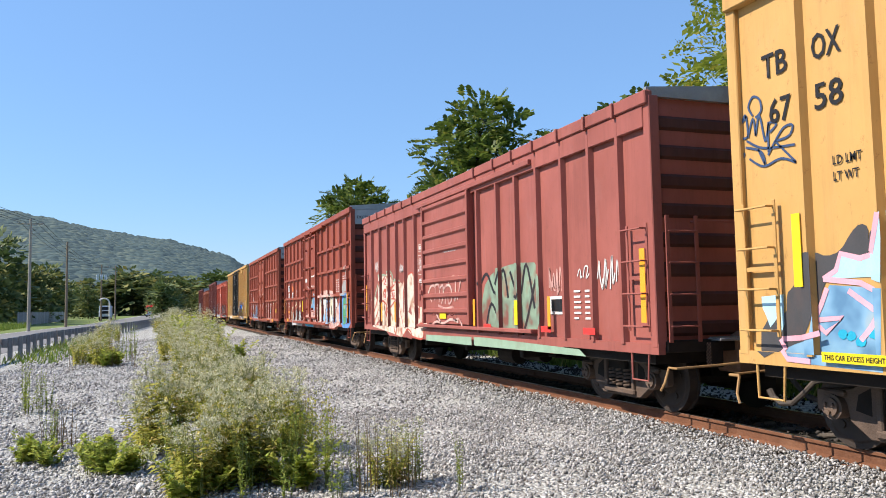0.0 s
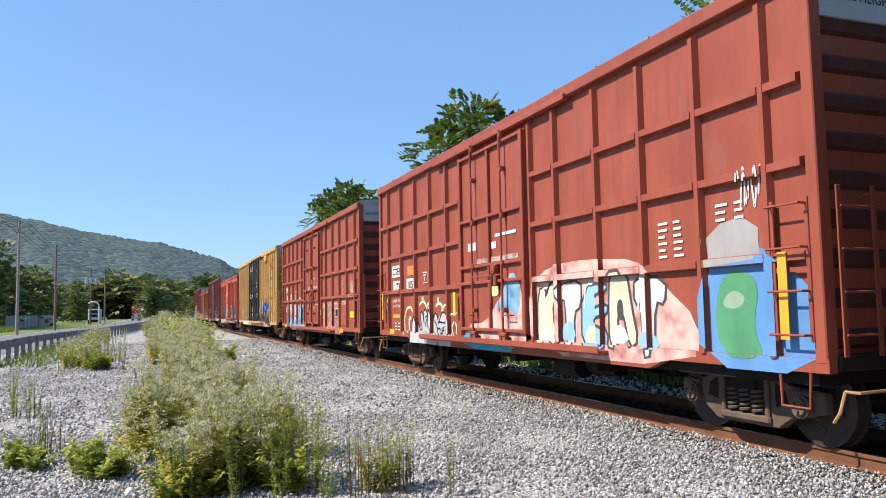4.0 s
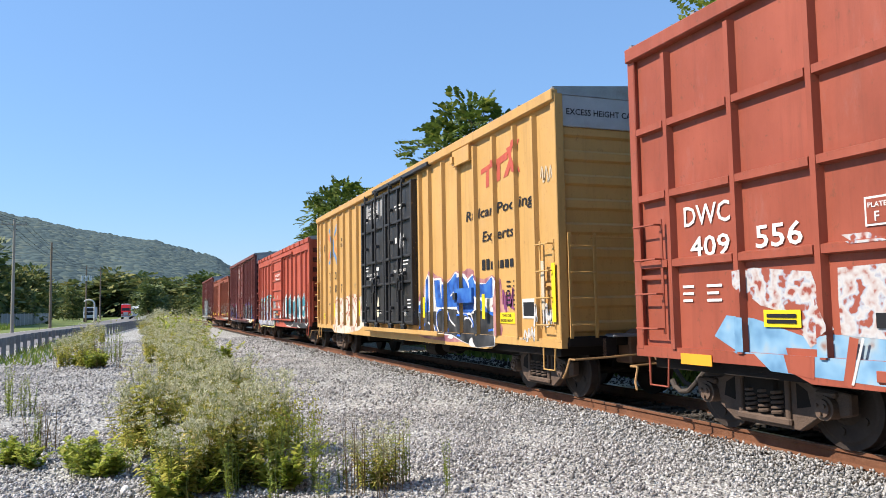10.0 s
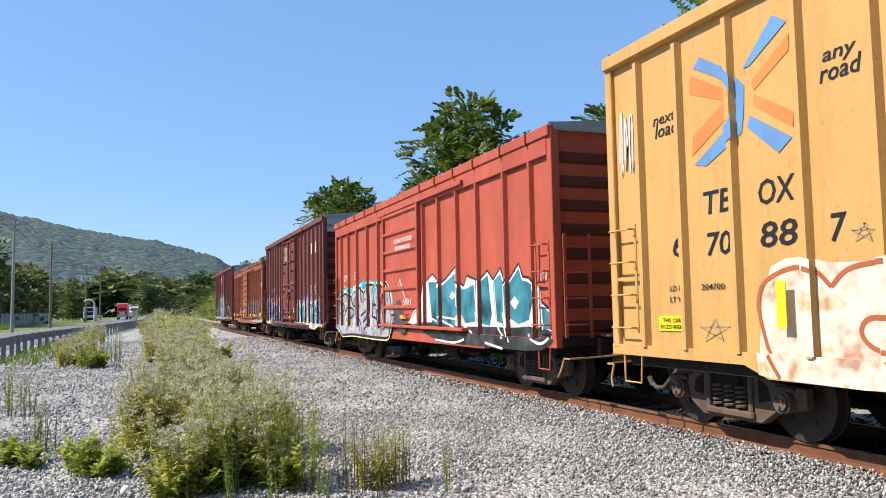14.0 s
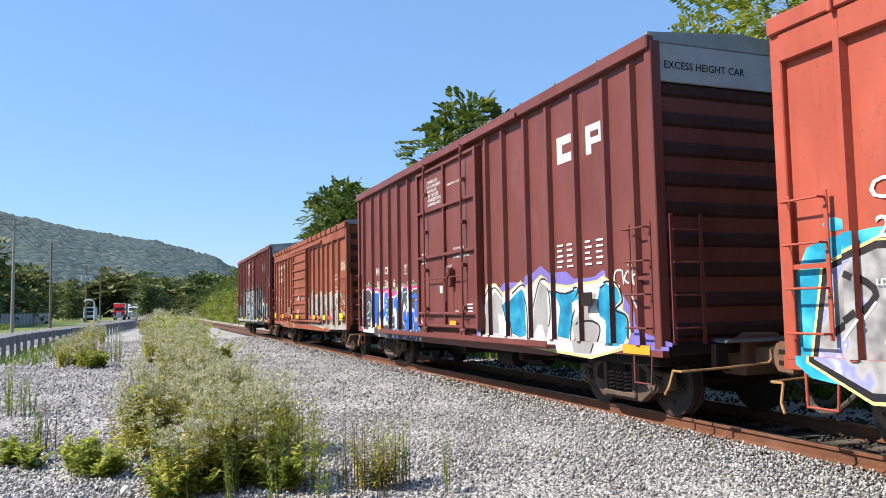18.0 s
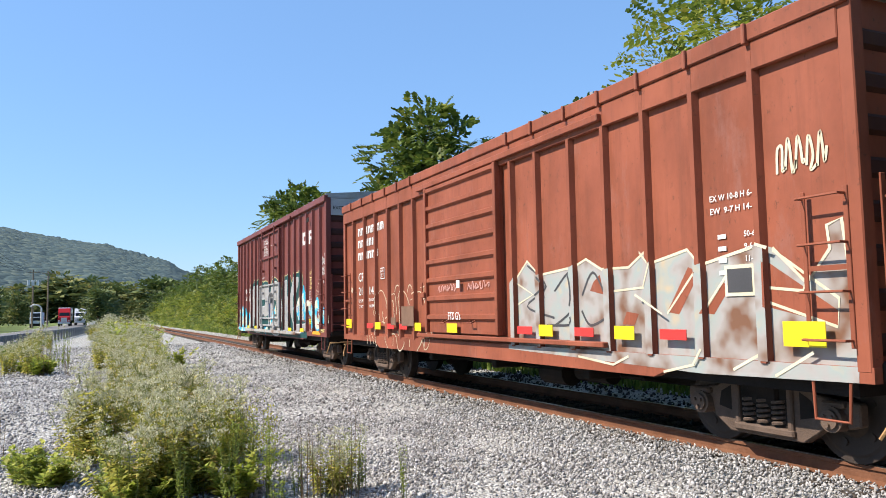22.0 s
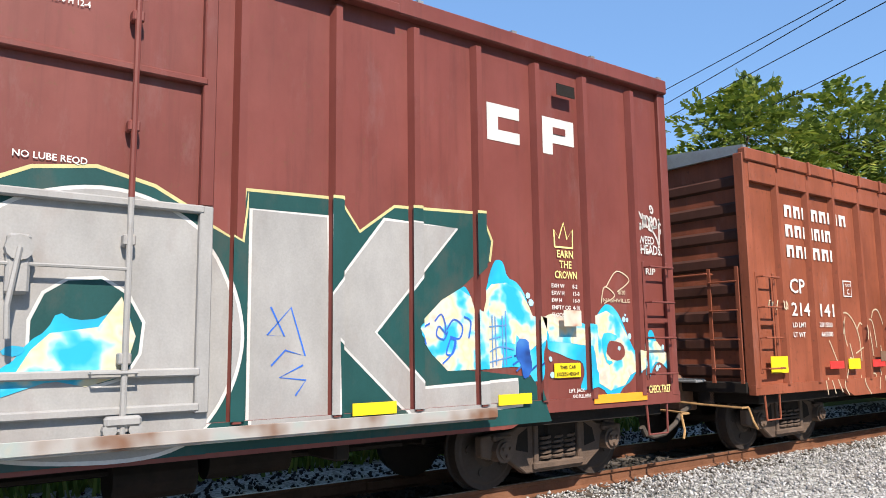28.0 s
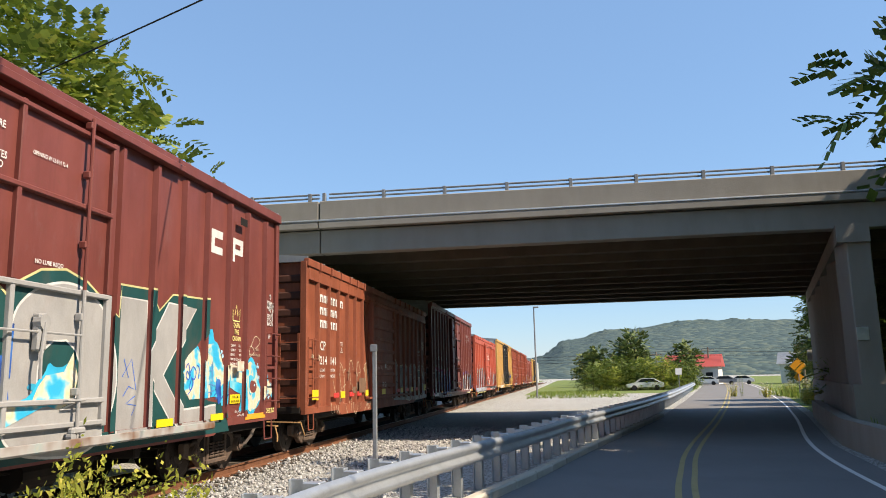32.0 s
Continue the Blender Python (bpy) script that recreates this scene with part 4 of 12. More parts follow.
def decal(car, name, pts, mat, layer=1, smooth=0, label=""):
    """A coat of paint with the outline pts (x, z), laid over sheet, posts, rails, sill and door alike."""
    pts = chaikin(list(pts), smooth) if smooth else list(pts)
    posts, doors, rails = ZONES[car.name]
    bm = bmesh.new()
    vs = [bm.verts.new((x, 0, z)) for x, z in pts]
    try:
        f = bm.faces.new(vs)
    except ValueError:
        bm.free()
        return None
    f.normal_update()
    bmesh.ops.triangulate(bm, faces=[f], ngon_method="EAR_CLIP")
    x0, x1 = min(p[0] for p in pts), max(p[0] for p in pts)
    z0, z1 = min(p[1] for p in pts), max(p[1] for p in pts)
    cuts = [(Vector((c, 0, 0)), Vector((1, 0, 0))) for a, b, _ in posts + doors for c in (a, b) if x0 < c < x1]
    cuts += [(Vector((0, 0, c)), Vector((0, 0, 1))) for z, _ in rails for c in (z - 0.045, z + 0.045) if z0 < c < z1]
    if z0 < 1.02 < z1:
        cuts.append((Vector((0, 0, 1.02)), Vector((0, 0, 1))))
    for co, no in cuts:
        bmesh.ops.bisect_plane(bm, geom=bm.verts[:] + bm.edges[:] + bm.faces[:], dist=1e-5, plane_co=co, plane_no=no)
    v, fs = [], []
    for f in bm.faces:
        c = f.calc_center_median()
        y = lift(car, c.x, c.z, layer)
        k = len(v)
        co = [q.co for q in f.verts]
        if (co[1] - co[0]).cross(co[2] - co[0]).y > 0:
            co.reverse()
        v += [(q.x, y, q.z) for q in co]
        fs.append(tuple(range(k, k + len(co))))
    bm.free()
    me = bpy.data.meshes.new(name)
    me.from_pydata(v, [], fs)
    me.materials.append(mat)
    return part(name, me, None, car, label)


def ribbon(pts, w):
    """The outline of a brush stroke of width w along pts."""
    a, b = [], []
    n = len(pts)
    for i in range(n):
        p, q = pts[max(0, i - 1)], pts[min(n - 1, i + 1)]
        e = Vector((q[0] - p[0], q[1] - p[1]))
        if e.length < 1e-6:
            e = Vector((1, 0))
        e.normalize()
        a.append((pts[i][0] - e.y * w / 2, pts[i][1] + e.x * w / 2))
        b.append((pts[i][0] + e.y * w / 2, pts[i][1] - e.x * w / 2))
    return a + b[::-1]


def curve(pts, n=5):
    """Catmull-Rom through pts."""
    out = []
    p = [pts[0]] + list(pts) + [pts[-1]]
    for i in range(1, len(p) - 2):
        for k in range(n):
            t = k / n
            out.append(tuple(0.5 * (2 * p[i][j] + (p[i + 1][j] - p[i - 1][j]) * t + (2 * p[i - 1][j] - 5 * p[i][j] + 4 * p[i + 1][j] - p[i + 2][j]) * t * t + (3 * p[i][j] - p[i - 1][j] - 3 * p[i + 1][j] + p[i + 2][j]) * t ** 3) for j in (0, 1)))
    out.append(tuple(pts[-1]))
    return out


def stroke(car, pts, w, mat, layer=3, bend=True):
    """One brush line, in quads so that it may cross itself."""
    pts = curve(pts) if bend else list(pts)
    out = ribbon(pts, w)
    n = len(pts)
    v, f = [], []
    for i in range(n - 1):
        q = [out[i], out[i + 1], out[2 * n - 2 - i], out[2 * n - 1 - i]]
        y = lift(car, sum(p[0] for p in q) / 4, sum(p[1] for p in q) / 4, layer)
        k = len(v)
        v += [(p[0], y, p[1]) for p in q]
        f.append((k, k + 3, k + 2, k + 1))
    return v, f


def strokes(car, name, lines, w, mat, layer=3, bend=True, label=""):
    if name != "spray_tag" and len(lines) > 1:
        return [strokes(car, name, [q], w, mat, layer + 0.05 * k, bend, label) for k, q in enumerate(lines)]
    v, f = [], []
    for pts in lines:
        a, b = stroke(car, pts, w, mat, layer, bend)
        k = len(v)
        v += a
        f += [tuple(i + k for i in q) for q in b]
    me = bpy.data.meshes.new(name)
    me.from_pydata(v, [], f)
    me.materials.append(mat)
    return part(name, me, None, car, label)


def scrawl(car, x, z, w, h, mat, seed, lw=0.03, n=7, label="hand-sprayed scrawl"):
    """An unreadable hand-sprayed tag."""
    r = random.Random(seed)
    lines = []
    for k in range(n):
        cx = x + w * (k + 0.5) / n
        ww = w / n * 0.6
        lines.append([(cx - ww * r.uniform(0.5, 1), z + h * r.uniform(0, 0.4)), (cx - ww * r.uniform(0, 0.5), z + h * r.uniform(0.7, 1)),
                      (cx + ww * r.uniform(0, 0.5), z + h * r.uniform(0.3, 0.9)), (cx + ww * r.uniform(-0.3, 0.6), z + h * r.uniform(0, 0.3)), (cx + ww * r.uniform(0.4, 1), z + h * r.uniform(0.1, 0.7))])
    return strokes(car, "spray_tag", lines, lw, mat, 4, label=label)


def letter_shape(r, w, h, wild):
    """A made-up letter body in a w by h cell."""
    k = r.randrange(5)
    j = lambda s=0.08: r.uniform(-s, s)
    if k == 0:
        p = [(0, 0), (0.32, 0.02), (0.36, 0.42), (0.64, 0.42), (0.68, 0.02), (1, 0), (0.95, 0.55), (0.72, 1), (0.22, 1), (0.04, 0.6)]
    elif k == 1:
        p = [(0, 0.02), (0.95, 0), (1, 0.28), (0.5, 0.3), (0.52, 0.42), (0.9, 0.44), (0.92, 0.64), (0.5, 0.66), (0.52, 0.78), (1, 0.8), (0.96, 1), (0.05, 0.98)]
    elif k == 2:
        p = [(0.1, 0), (0.8, 0.03), (1, 0.3), (0.96, 0.8), (0.7, 1), (0.25, 0.98), (0, 0.7), (0.02, 0.25)]
    elif k == 3:
        p = [(0.3, 0), (0.66, 0), (0.64, 0.6), (1, 0.62), (1, 0.98), (0, 1), (0, 0.66), (0.34, 0.62)]
    else:
        p = [(0, 0), (0.34, 0), (0.36, 0.36), (0.6, 0.02), (1, 0), (0.7, 0.5), (1, 1), (0.62, 0.98), (0.36, 0.68), (0.34, 1), (0, 0.98)]
    q = 0.10 if wild else 0.04
    return [((a + j(q)) * w, (b + j(q)) * h) for a, b in p], k


def lettering(car, x0, x1, z0, z1, n, fills, line, halo, seed, rim=0.055, wild=True, inner=None, edge=None):
    """A sprayed piece of n made-up letters: cloud, outline, fill, shine."""
    r = random.Random(seed)
    w = (x1 - x0) / n
    if halo:
        top = [(x0 + (x1 - x0) * k / (2 * n), z1 + r.uniform(-0.05, 0.22)) for k in range(2 * n + 1)]
        bot = [(x0 + (x1 - x0) * k / (2 * n), z0 - r.uniform(-0.02, 0.16)) for k in range(2 * n, -1, -1)]
        decal(car, "spray_cloud", [(x0 - 0.2, (z0 + z1) / 2)] + top + [(x1 + 0.2, (z0 + z1) / 2)] + bot, halo, 0, 2, "sprayed cloud behind painted letters")
    for k in range(n):
        p, kind = letter_shape(r, w * 1.02, (z1 - z0) * r.uniform(0.9, 1.04), wild)
        ox, oz = x0 + k * w + r.uniform(-0.03, 0.03), z0 + r.uniform(-0.02, 0.05)
        p = [(a + ox, b + oz) for a, b in p]
        sm = 1 if wild else 3
        body = chaikin(p, sm)
        if edge:
            decal(car, "letter_edge", grow(body, rim + 0.035), edge, 1)
        decal(car, "letter_outline", grow(body, rim), line, 2)
        f = fills[k % len(fills)]
        decal(car, "painted_letter", grow(body, -0.02), f, 3)
        hi = inner or G["white"]
        cx, cz = ox + w * 0.5, oz + (z1 - z0) * 0.5
        if kind in (0, 2):
            decal(car, "letter_counter", [(cx - w * 0.12, cz - 0.12), (cx + w * 0.12, cz - 0.15), (cx + w * 0.1, cz + 0.16), (cx - w * 0.1, cz + 0.14)], line, 4, 2)
        g = fills[(k + 1) % len(fills)]
        decal(car, "letter_shade", [(ox + w * 0.08, oz + 0.05), (ox + w * r.uniform(0.7, 0.9), oz + 0.06), (ox + w * 0.6, oz + (z1 - z0) * r.uniform(0.2, 0.4)), (ox + w * 0.2, oz + (z1 - z0) * 0.28)], g, 4, 1)
        strokes(car, "letter_shine", [[(ox + w * r.uniform(0.1, 0.25), oz + (z1 - z0) * 0.55), (ox + w * 0.2, oz + (z1 - z0) * 0.85), (ox + w * r.uniform(0.4, 0.7), oz + (z1 - z0) * 0.9)]], 0.035, hi, 5)


def word(car, text, x, z, h, mat, w=None, y=None, slant=0.0, label=""):
    """Stencilled words: lower left at x, z, capitals h high, drawn to the width w."""
    me = words(text, h / 0.70, mat, slant=slant)
    co = [v.co.x for v in me.vertices]
    m = Matrix.Translation((x, (SIDE - 0.012) if y is None else y, z))
    if w and co:
        m = m @ Matrix.Diagonal((w / max(co), 1, 1, 1))
    return part("lettering", me, None, car, label, at=m)


def blocks(car, rows, mat, label="", y=None):
    """Unreadable or withheld writing as plain bars: rows of (x, z, w, h)."""
    bm = bmesh.new()
    for x, z, w, h in rows:
        y0 = SIDE - 0.012 if y is None else y
        v = [bm.verts.new(p) for p in ((x, y0, z), (x, y0, z + h), (x + w, y0, z + h), (x + w, y0, z))]
        bm.faces.new(v[::-1])
    return part("printed_bar", bm, mat, car, label)


def plate(car, name, x, z, w, h, mat, label="", y=None, layer=0.0):
    """A strip of tape or a painted panel on the outer faces."""
    y = SIDE - RIB - 0.012 if y is None else y
    return part(name, bx((x + w / 2, y - 0.004 - layer, z + h / 2), (w, 0.008, h)), mat, car, label)


def data_block(car, x, z, n=6, w=0.6, y=None, mat=None, h=0.032, step=0.085):
    """Small capacity data in rows of two bars."""
    r = random.Random(int(abs(x) * 100))
    rows = []
    for k in range(n):
        rows += [(x, z - k * step, w * r.uniform(0.25, 0.4), h), (x + w * 0.62, z - k * step, w * r.uniform(0.25, 0.38), h)]
    return blocks(car, rows, mat or M["white"], "small stencilled data", y)


DOOR_Y = SIDE - 0.105


# ---- the cars, from the east end of the train to the last one ----
POST_E = [-8.69, -7.87, -6.97, -5.98, -5.12, -4.22, -3.33, 2.72, 3.39, 4.28, 5.19, 6.08, 7.0, 7.9, 8.64]

car_a = boxcar(-6.9, 12.0, 5.1, M["yellow_e"], "yellow high-cube boxcar with black lettering and blue graffiti", [-8.42, -7.59] + POST_E[2:], cap=M["grey_cap"])
plug_door(car_a, -2.45, -0.05, 1.12, 4.92, M["black_door"], trackmat=M["yellow_e"], track=False)
plug_door(car_a, 0.0, 2.38, 1.12, 4.92, M["black_door"], trackmat=M["yellow_e"])
word(car_a, "TB", -8.95, 3.98, 0.26, M["black"], 0.36)
word(car_a, "OX", -8.27, 3.98, 0.26, M["black"], 0.36)
word(car_a, "67", -8.88, 3.47, 0.26, M["black"], 0.32)
word(car_a, "58", -8.27, 3.47, 0.26, M["black"], 0.36)
word(car_a, "LD LMT", -8.08, 2.88, 0.09, M["black"], 0.34)
word(car_a, "LT WT", -8.08, 2.72, 0.09, M["black"], 0.30)
decal(car_a, "spray_cloud", [(-8.91, 1.15), (-8.41, 1.23), (-8.32, 1.57), (-8.2, 1.71), (-7.56, 1.66), (-7.61, 0.9), (-8.73, 0.93)], G["worn_sky"], 0, 0, "pale blue sprayed ground")
decal(car_a, "painted_shape", [(-8.5, 2.04), (-8.36, 2.05), (-8.22, 1.99), (-8.05, 2.03), (-7.91, 2.21), (-7.81, 2.28), (-7.72, 2.24), (-7.73, 2.09), (-7.67, 2.08), (-7.63, 2.21), (-7.6, 2.15), (-7.64, 2.0), (-7.77, 1.94), (-8.02, 1.99), (-8.09, 1.84), (-8.27, 1.74), (-8.36, 1.4), (-8.49, 1.17), (-8.75, 1.09), (-9.17, 0.91), (-9.14, 1.34), (-8.77, 1.4), (-8.76, 1.64), (-8.68, 1.69), (-8.53, 1.86)], G["dark"], 1, 1, "dark grey sprayed shape")
decal(car_a, "painted_shape", [(-8.05, 1.99), (-7.83, 1.92), (-7.64, 1.98), (-7.56, 2.33), (-7.51, 2.38), (-7.56, 1.71), (-7.72, 1.77), (-8.23, 1.77), (-8.11, 1.84)], G["sky_pale"], 2, 0)
decal(car_a, "painted_shape", [(-9.12, 1.61), (-8.8, 1.63), (-8.81, 1.31), (-8.86, 1.22), (-8.88, 1.4), (-9.01, 1.28), (-9.06, 1.4), (-9.11, 1.49)], G["sky_pale"], 2, 0, "pale blue drips")
strokes(car_a, "painted_line", [[(-8.27, 1.77), (-8.11, 1.85), (-8.05, 2.01), (-7.83, 1.95), (-7.64, 1.99), (-7.58, 2.23), (-7.55, 2.35)], [(-8.27, 1.77), (-7.84, 1.72), (-7.58, 1.59)], [(-8.4, 1.37), (-8.31, 1.52), (-8.23, 1.68)], [(-8.43, 1.36), (-8.06, 1.39), (-8.27, 1.24), (-8.43, 1.36)], [(-7.98, 1.65), (-7.71, 1.47), (-7.64, 1.46), (-7.75, 1.3), (-7.87, 1.18)], [(-8.87, 1.16), (-8.8, 1.05), (-8.73, 0.96), (-8.43, 0.95)], [(-8.85, 1.16), (-8.49, 1.19), (-8.27, 1.24)]], 0.055, G["pink"], 3, False)
decal(car_a, "paint_dot", [(-8.01, 1.23), (-8.03, 1.2), (-8.07, 1.18), (-8.11, 1.2), (-8.13, 1.23), (-8.11, 1.27), (-8.07, 1.28), (-8.03, 1.27)], G["cyan"], 3)
decal(car_a, "paint_dot", [(-7.92, 1.22), (-7.93, 1.19), (-7.98, 1.17), (-8.02, 1.18), (-8.03, 1.22), (-8.01, 1.25), (-7.97, 1.27), (-7.93, 1.25)], G["cyan"], 3)
decal(car_a, "paint_dot", [(-7.81, 1.17), (-7.83, 1.13), (-7.87, 1.12), (-7.92, 1.13), (-7.93, 1.17), (-7.91, 1.2), (-7.87, 1.22), (-7.82, 1.21)], G["cyan"], 3)
decal(car_a, "paint_dot", [(-7.66, 1.25), (-7.68, 1.21), (-7.73, 1.2), (-7.77, 1.21), (-7.79, 1.25), (-7.77, 1.29), (-7.72, 1.31), (-7.67, 1.29)], G["cyan"], 3)
strokes(car_a, "spray_tag", [[(-9.12, 3.62), (-9.18, 3.73), (-9.11, 3.83), (-9.01, 3.78), (-8.99, 3.65), (-9.08, 3.59)], [(-9.28, 3.6), (-9.23, 3.65), (-9.21, 3.42), (-9.3, 3.41), (-9.32, 3.54), (-9.21, 3.64)], [(-9.21, 3.39), (-9.12, 3.59), (-9.09, 3.39)], [(-9.09, 3.39), (-9.02, 3.6), (-8.95, 3.3), (-8.89, 3.5)], [(-8.91, 3.17), (-8.89, 3.47), (-8.78, 3.45), (-8.88, 3.38)], [(-8.79, 3.27), (-8.61, 3.29), (-8.56, 3.39), (-8.68, 3.39), (-8.81, 3.27), (-8.92, 3.14)], [(-9.23, 3.36), (-8.98, 3.23), (-8.54, 3.18)], [(-9.25, 3.29), (-9.02, 3.2), (-8.97, 3.05), (-9.06, 3.23)], [(-9.2, 3.15), (-8.99, 3.03), (-8.74, 3.07), (-8.53, 2.99)], [(-8.81, 3.27), (-8.53, 2.99)], [(-9.32, 3.12), (-9.27, 3.23)]], 0.026, G["slate"], 4, label="dark blue hand-sprayed tag")
lettering(car_a, -7.3, -3.4, 1.0, 2.1, 4, [G["cyan"], G["sky"]], G["dark"], None, 12, inner=G["pink"])
plate(car_a, "reflector", -8.55, 1.7, 0.11, 0.75, M["reflect_y"])
plate(car_a, "warning_plate", -8.25, 0.96, 0.75, 0.1, M["reflect_y"], "yellow warning strip")
word(car_a, "THIS CAR EXCESS HEIGHT", -8.22, 0.985, 0.05, M["black"], 0.68, SIDE - RIB - 0.024)

# B: low red car with a sliding door
POST_B = [-6.85, -5.95, -5.05, -4.2, -3.4, -2.5, 1.75, 2.75, 3.6, 4.47, 5.37, 6.24, 7.04]
car_b = boxcar(-24.1, -8.4, 4.45, M["red_b"], "faded oxide red boxcar with sliding door and white graffiti", POST_B, low=True)
slide_door(car_b, -1.6, 1.45, 1.16, 4.02, M["red_b"], 8)
decal(car_b, "spray_cloud", [(-6.8, 1.81), (-6.56, 2.12), (-6.05, 2.49), (-5.52, 2.48), (-5.09, 2.53), (-4.91, 2.52), (-4.7, 2.31), (-4.21, 2.3), (-3.77, 2.2), (-3.71, 2.08), (-3.34, 2.27), (-3.2, 2.43), (-2.94, 2.48), (-2.74, 2.37), (-2.64, 2.04), (-2.55, 1.66), (-2.33, 1.55), (-1.73, 1.56), (-1.66, 1.35), (-1.72, 1.18), (-1.82, 0.93), (-1.98, 0.74), (-2.84, 0.78), (-3.29, 0.95), (-3.72, 0.75), (-4.62, 0.83), (-6.77, 0.98)], G["worn_cream"], 0, 0, "cream sprayed letters with red lines")
for p in [[(-3.6, 1.88), (-3.35, 2.11), (-3.38, 1.43), (-3.7, 1.33)], [(-2.54, 1.59), (-2.34, 1.52), (-2.38, 1.21)], [(-3.51, 0.78), (-3.18, 0.96), (-2.76, 0.8), (-2.84, 0.72)], [(-3.26, 1.43), (-3.08, 1.62), (-2.93, 1.34)]]:
    decal(car_b, "bare_patch", p, M["red_b"], 1)
for p in [[(-3.35, 2.26), (-3.41, 1.88), (-3.67, 1.43)], [(-3.2, 2.42), (-2.94, 2.47), (-2.7, 2.34), (-2.62, 1.99), (-2.55, 1.66)], [(-2.35, 1.12), (-1.92, 1.18), (-1.7, 1.31)], [(-3.53, 0.79), (-3.21, 0.97), (-2.91, 0.92), (-2.76, 0.78)], [(-1.83, 1.1), (-1.84, 0.9), (-2.02, 0.75), (-2.84, 0.8)], [(-2.29, 1.55), (-2.31, 1.26)], [(-4.06, 1.53), (-3.79, 1.13), (-3.71, 0.83)]]:
    strokes(car_b, "painted_line", [p], 0.045, G["red"], 2)
strokes(car_b, "painted_line", [[(-6.78, 1.45), (-6.45, 1.75), (-6.07, 2.14), (-5.83, 2.34), (-5.51, 2.44)], [(-5.77, 1.89), (-5.62, 2.07), (-5.43, 2.07), (-5.3, 2.0)], [(-5.65, 1.74), (-5.25, 1.57), (-4.82, 1.31)], [(-5.91, 1.75), (-5.65, 1.73), (-5.6, 1.51), (-5.2, 1.13)], [(-5.03, 2.47), (-5.16, 2.25), (-4.91, 2.11), (-4.52, 2.21), (-4.25, 2.27), (-3.99, 2.23)], [(-5.03, 2.46), (-4.85, 2.43), (-4.73, 2.26), (-4.83, 2.12)], [(-5.1, 1.51), (-4.8, 1.62), (-4.55, 1.72), (-4.32, 1.82), (-4.17, 1.76), (-4.04, 1.55)], [(-4.56, 1.64), (-4.54, 1.37), (-4.44, 1.0), (-4.29, 0.82), (-4.16, 1.01), (-4.08, 1.27)], [(-4.88, 1.99), (-5.1, 1.54), (-5.04, 1.19)], [(-6.5, 1.01), (-6.15, 1.07), (-6.01, 1.03)], [(-6.8, 1.13), (-6.47, 1.35), (-6.0, 1.77)]], 0.05, G["red"], 3)
strokes(car_b, "painted_line", [[(-6.79, 1.8), (-6.42, 2.16), (-6.03, 2.49), (-5.68, 2.52), (-5.43, 2.49), (-5.14, 2.56), (-4.95, 2.59), (-4.74, 2.46), (-4.66, 2.31), (-4.48, 2.31), (-4.28, 2.33), (-3.99, 2.25)]], 0.06, G["mint"], 2)
decal(car_b, "bare_patch", [(-6.18, 2.38), (-6.65, 1.9), (-6.44, 1.79), (-6.07, 2.14), (-5.87, 2.35)], M["red_b"], 1, 0)
decal(car_b, "bare_patch", [(-5.48, 1.36), (-5.26, 1.45), (-5.11, 1.36), (-5.27, 1.23)], M["red_b"], 1, 0)
decal(car_b, "bare_patch", [(-5.99, 1.29), (-5.82, 1.12), (-6.49, 1.04), (-6.73, 1.0)], M["red_b"], 1, 0)
decal(car_b, "bare_patch", [(-4.83, 2.1), (-5.01, 2.18), (-5.13, 2.2), (-5.06, 2.03), (-4.88, 1.96)], M["red_b"], 1, 0)
decal(car_b, "number_patch", [(-5.58, 2.48), (-5.15, 2.44), (-5.17, 2.19), (-5.58, 2.23)], G["red"], 4, 0, "red patch under the car number")
decal(car_b, "number_patch", [(-5.62, 2.08), (-5.17, 2.05), (-5.17, 1.79), (-5.62, 1.8)], G["red"], 4, 0, "red patch under the car number")
decal(car_b, "number_patch", [(-4.87, 2.04), (-4.63, 2.07), (-4.35, 2.03), (-4.38, 1.77), (-4.89, 1.79)], G["red"], 4, 0, "red patch under the car number")
word(car_b, "CP", -5.55, 2.25, 0.2, M["white"], 0.36, SIDE - 0.014)
word(car_b, "214", -5.59, 1.81, 0.2, M["white"], 0.42, SIDE - 0.014)
word(car_b, "673", -4.88, 1.82, 0.2, M["white"], 0.44, SIDE - 0.014)
scrawl(car_b, -6.6, 2.6, 0.4, 0.4, G["white"], 6, 0.025, 4)
scrawl(car_b, -4.0, 2.5, 0.6, 0.25, G["white"], 9, 0.03, 4)
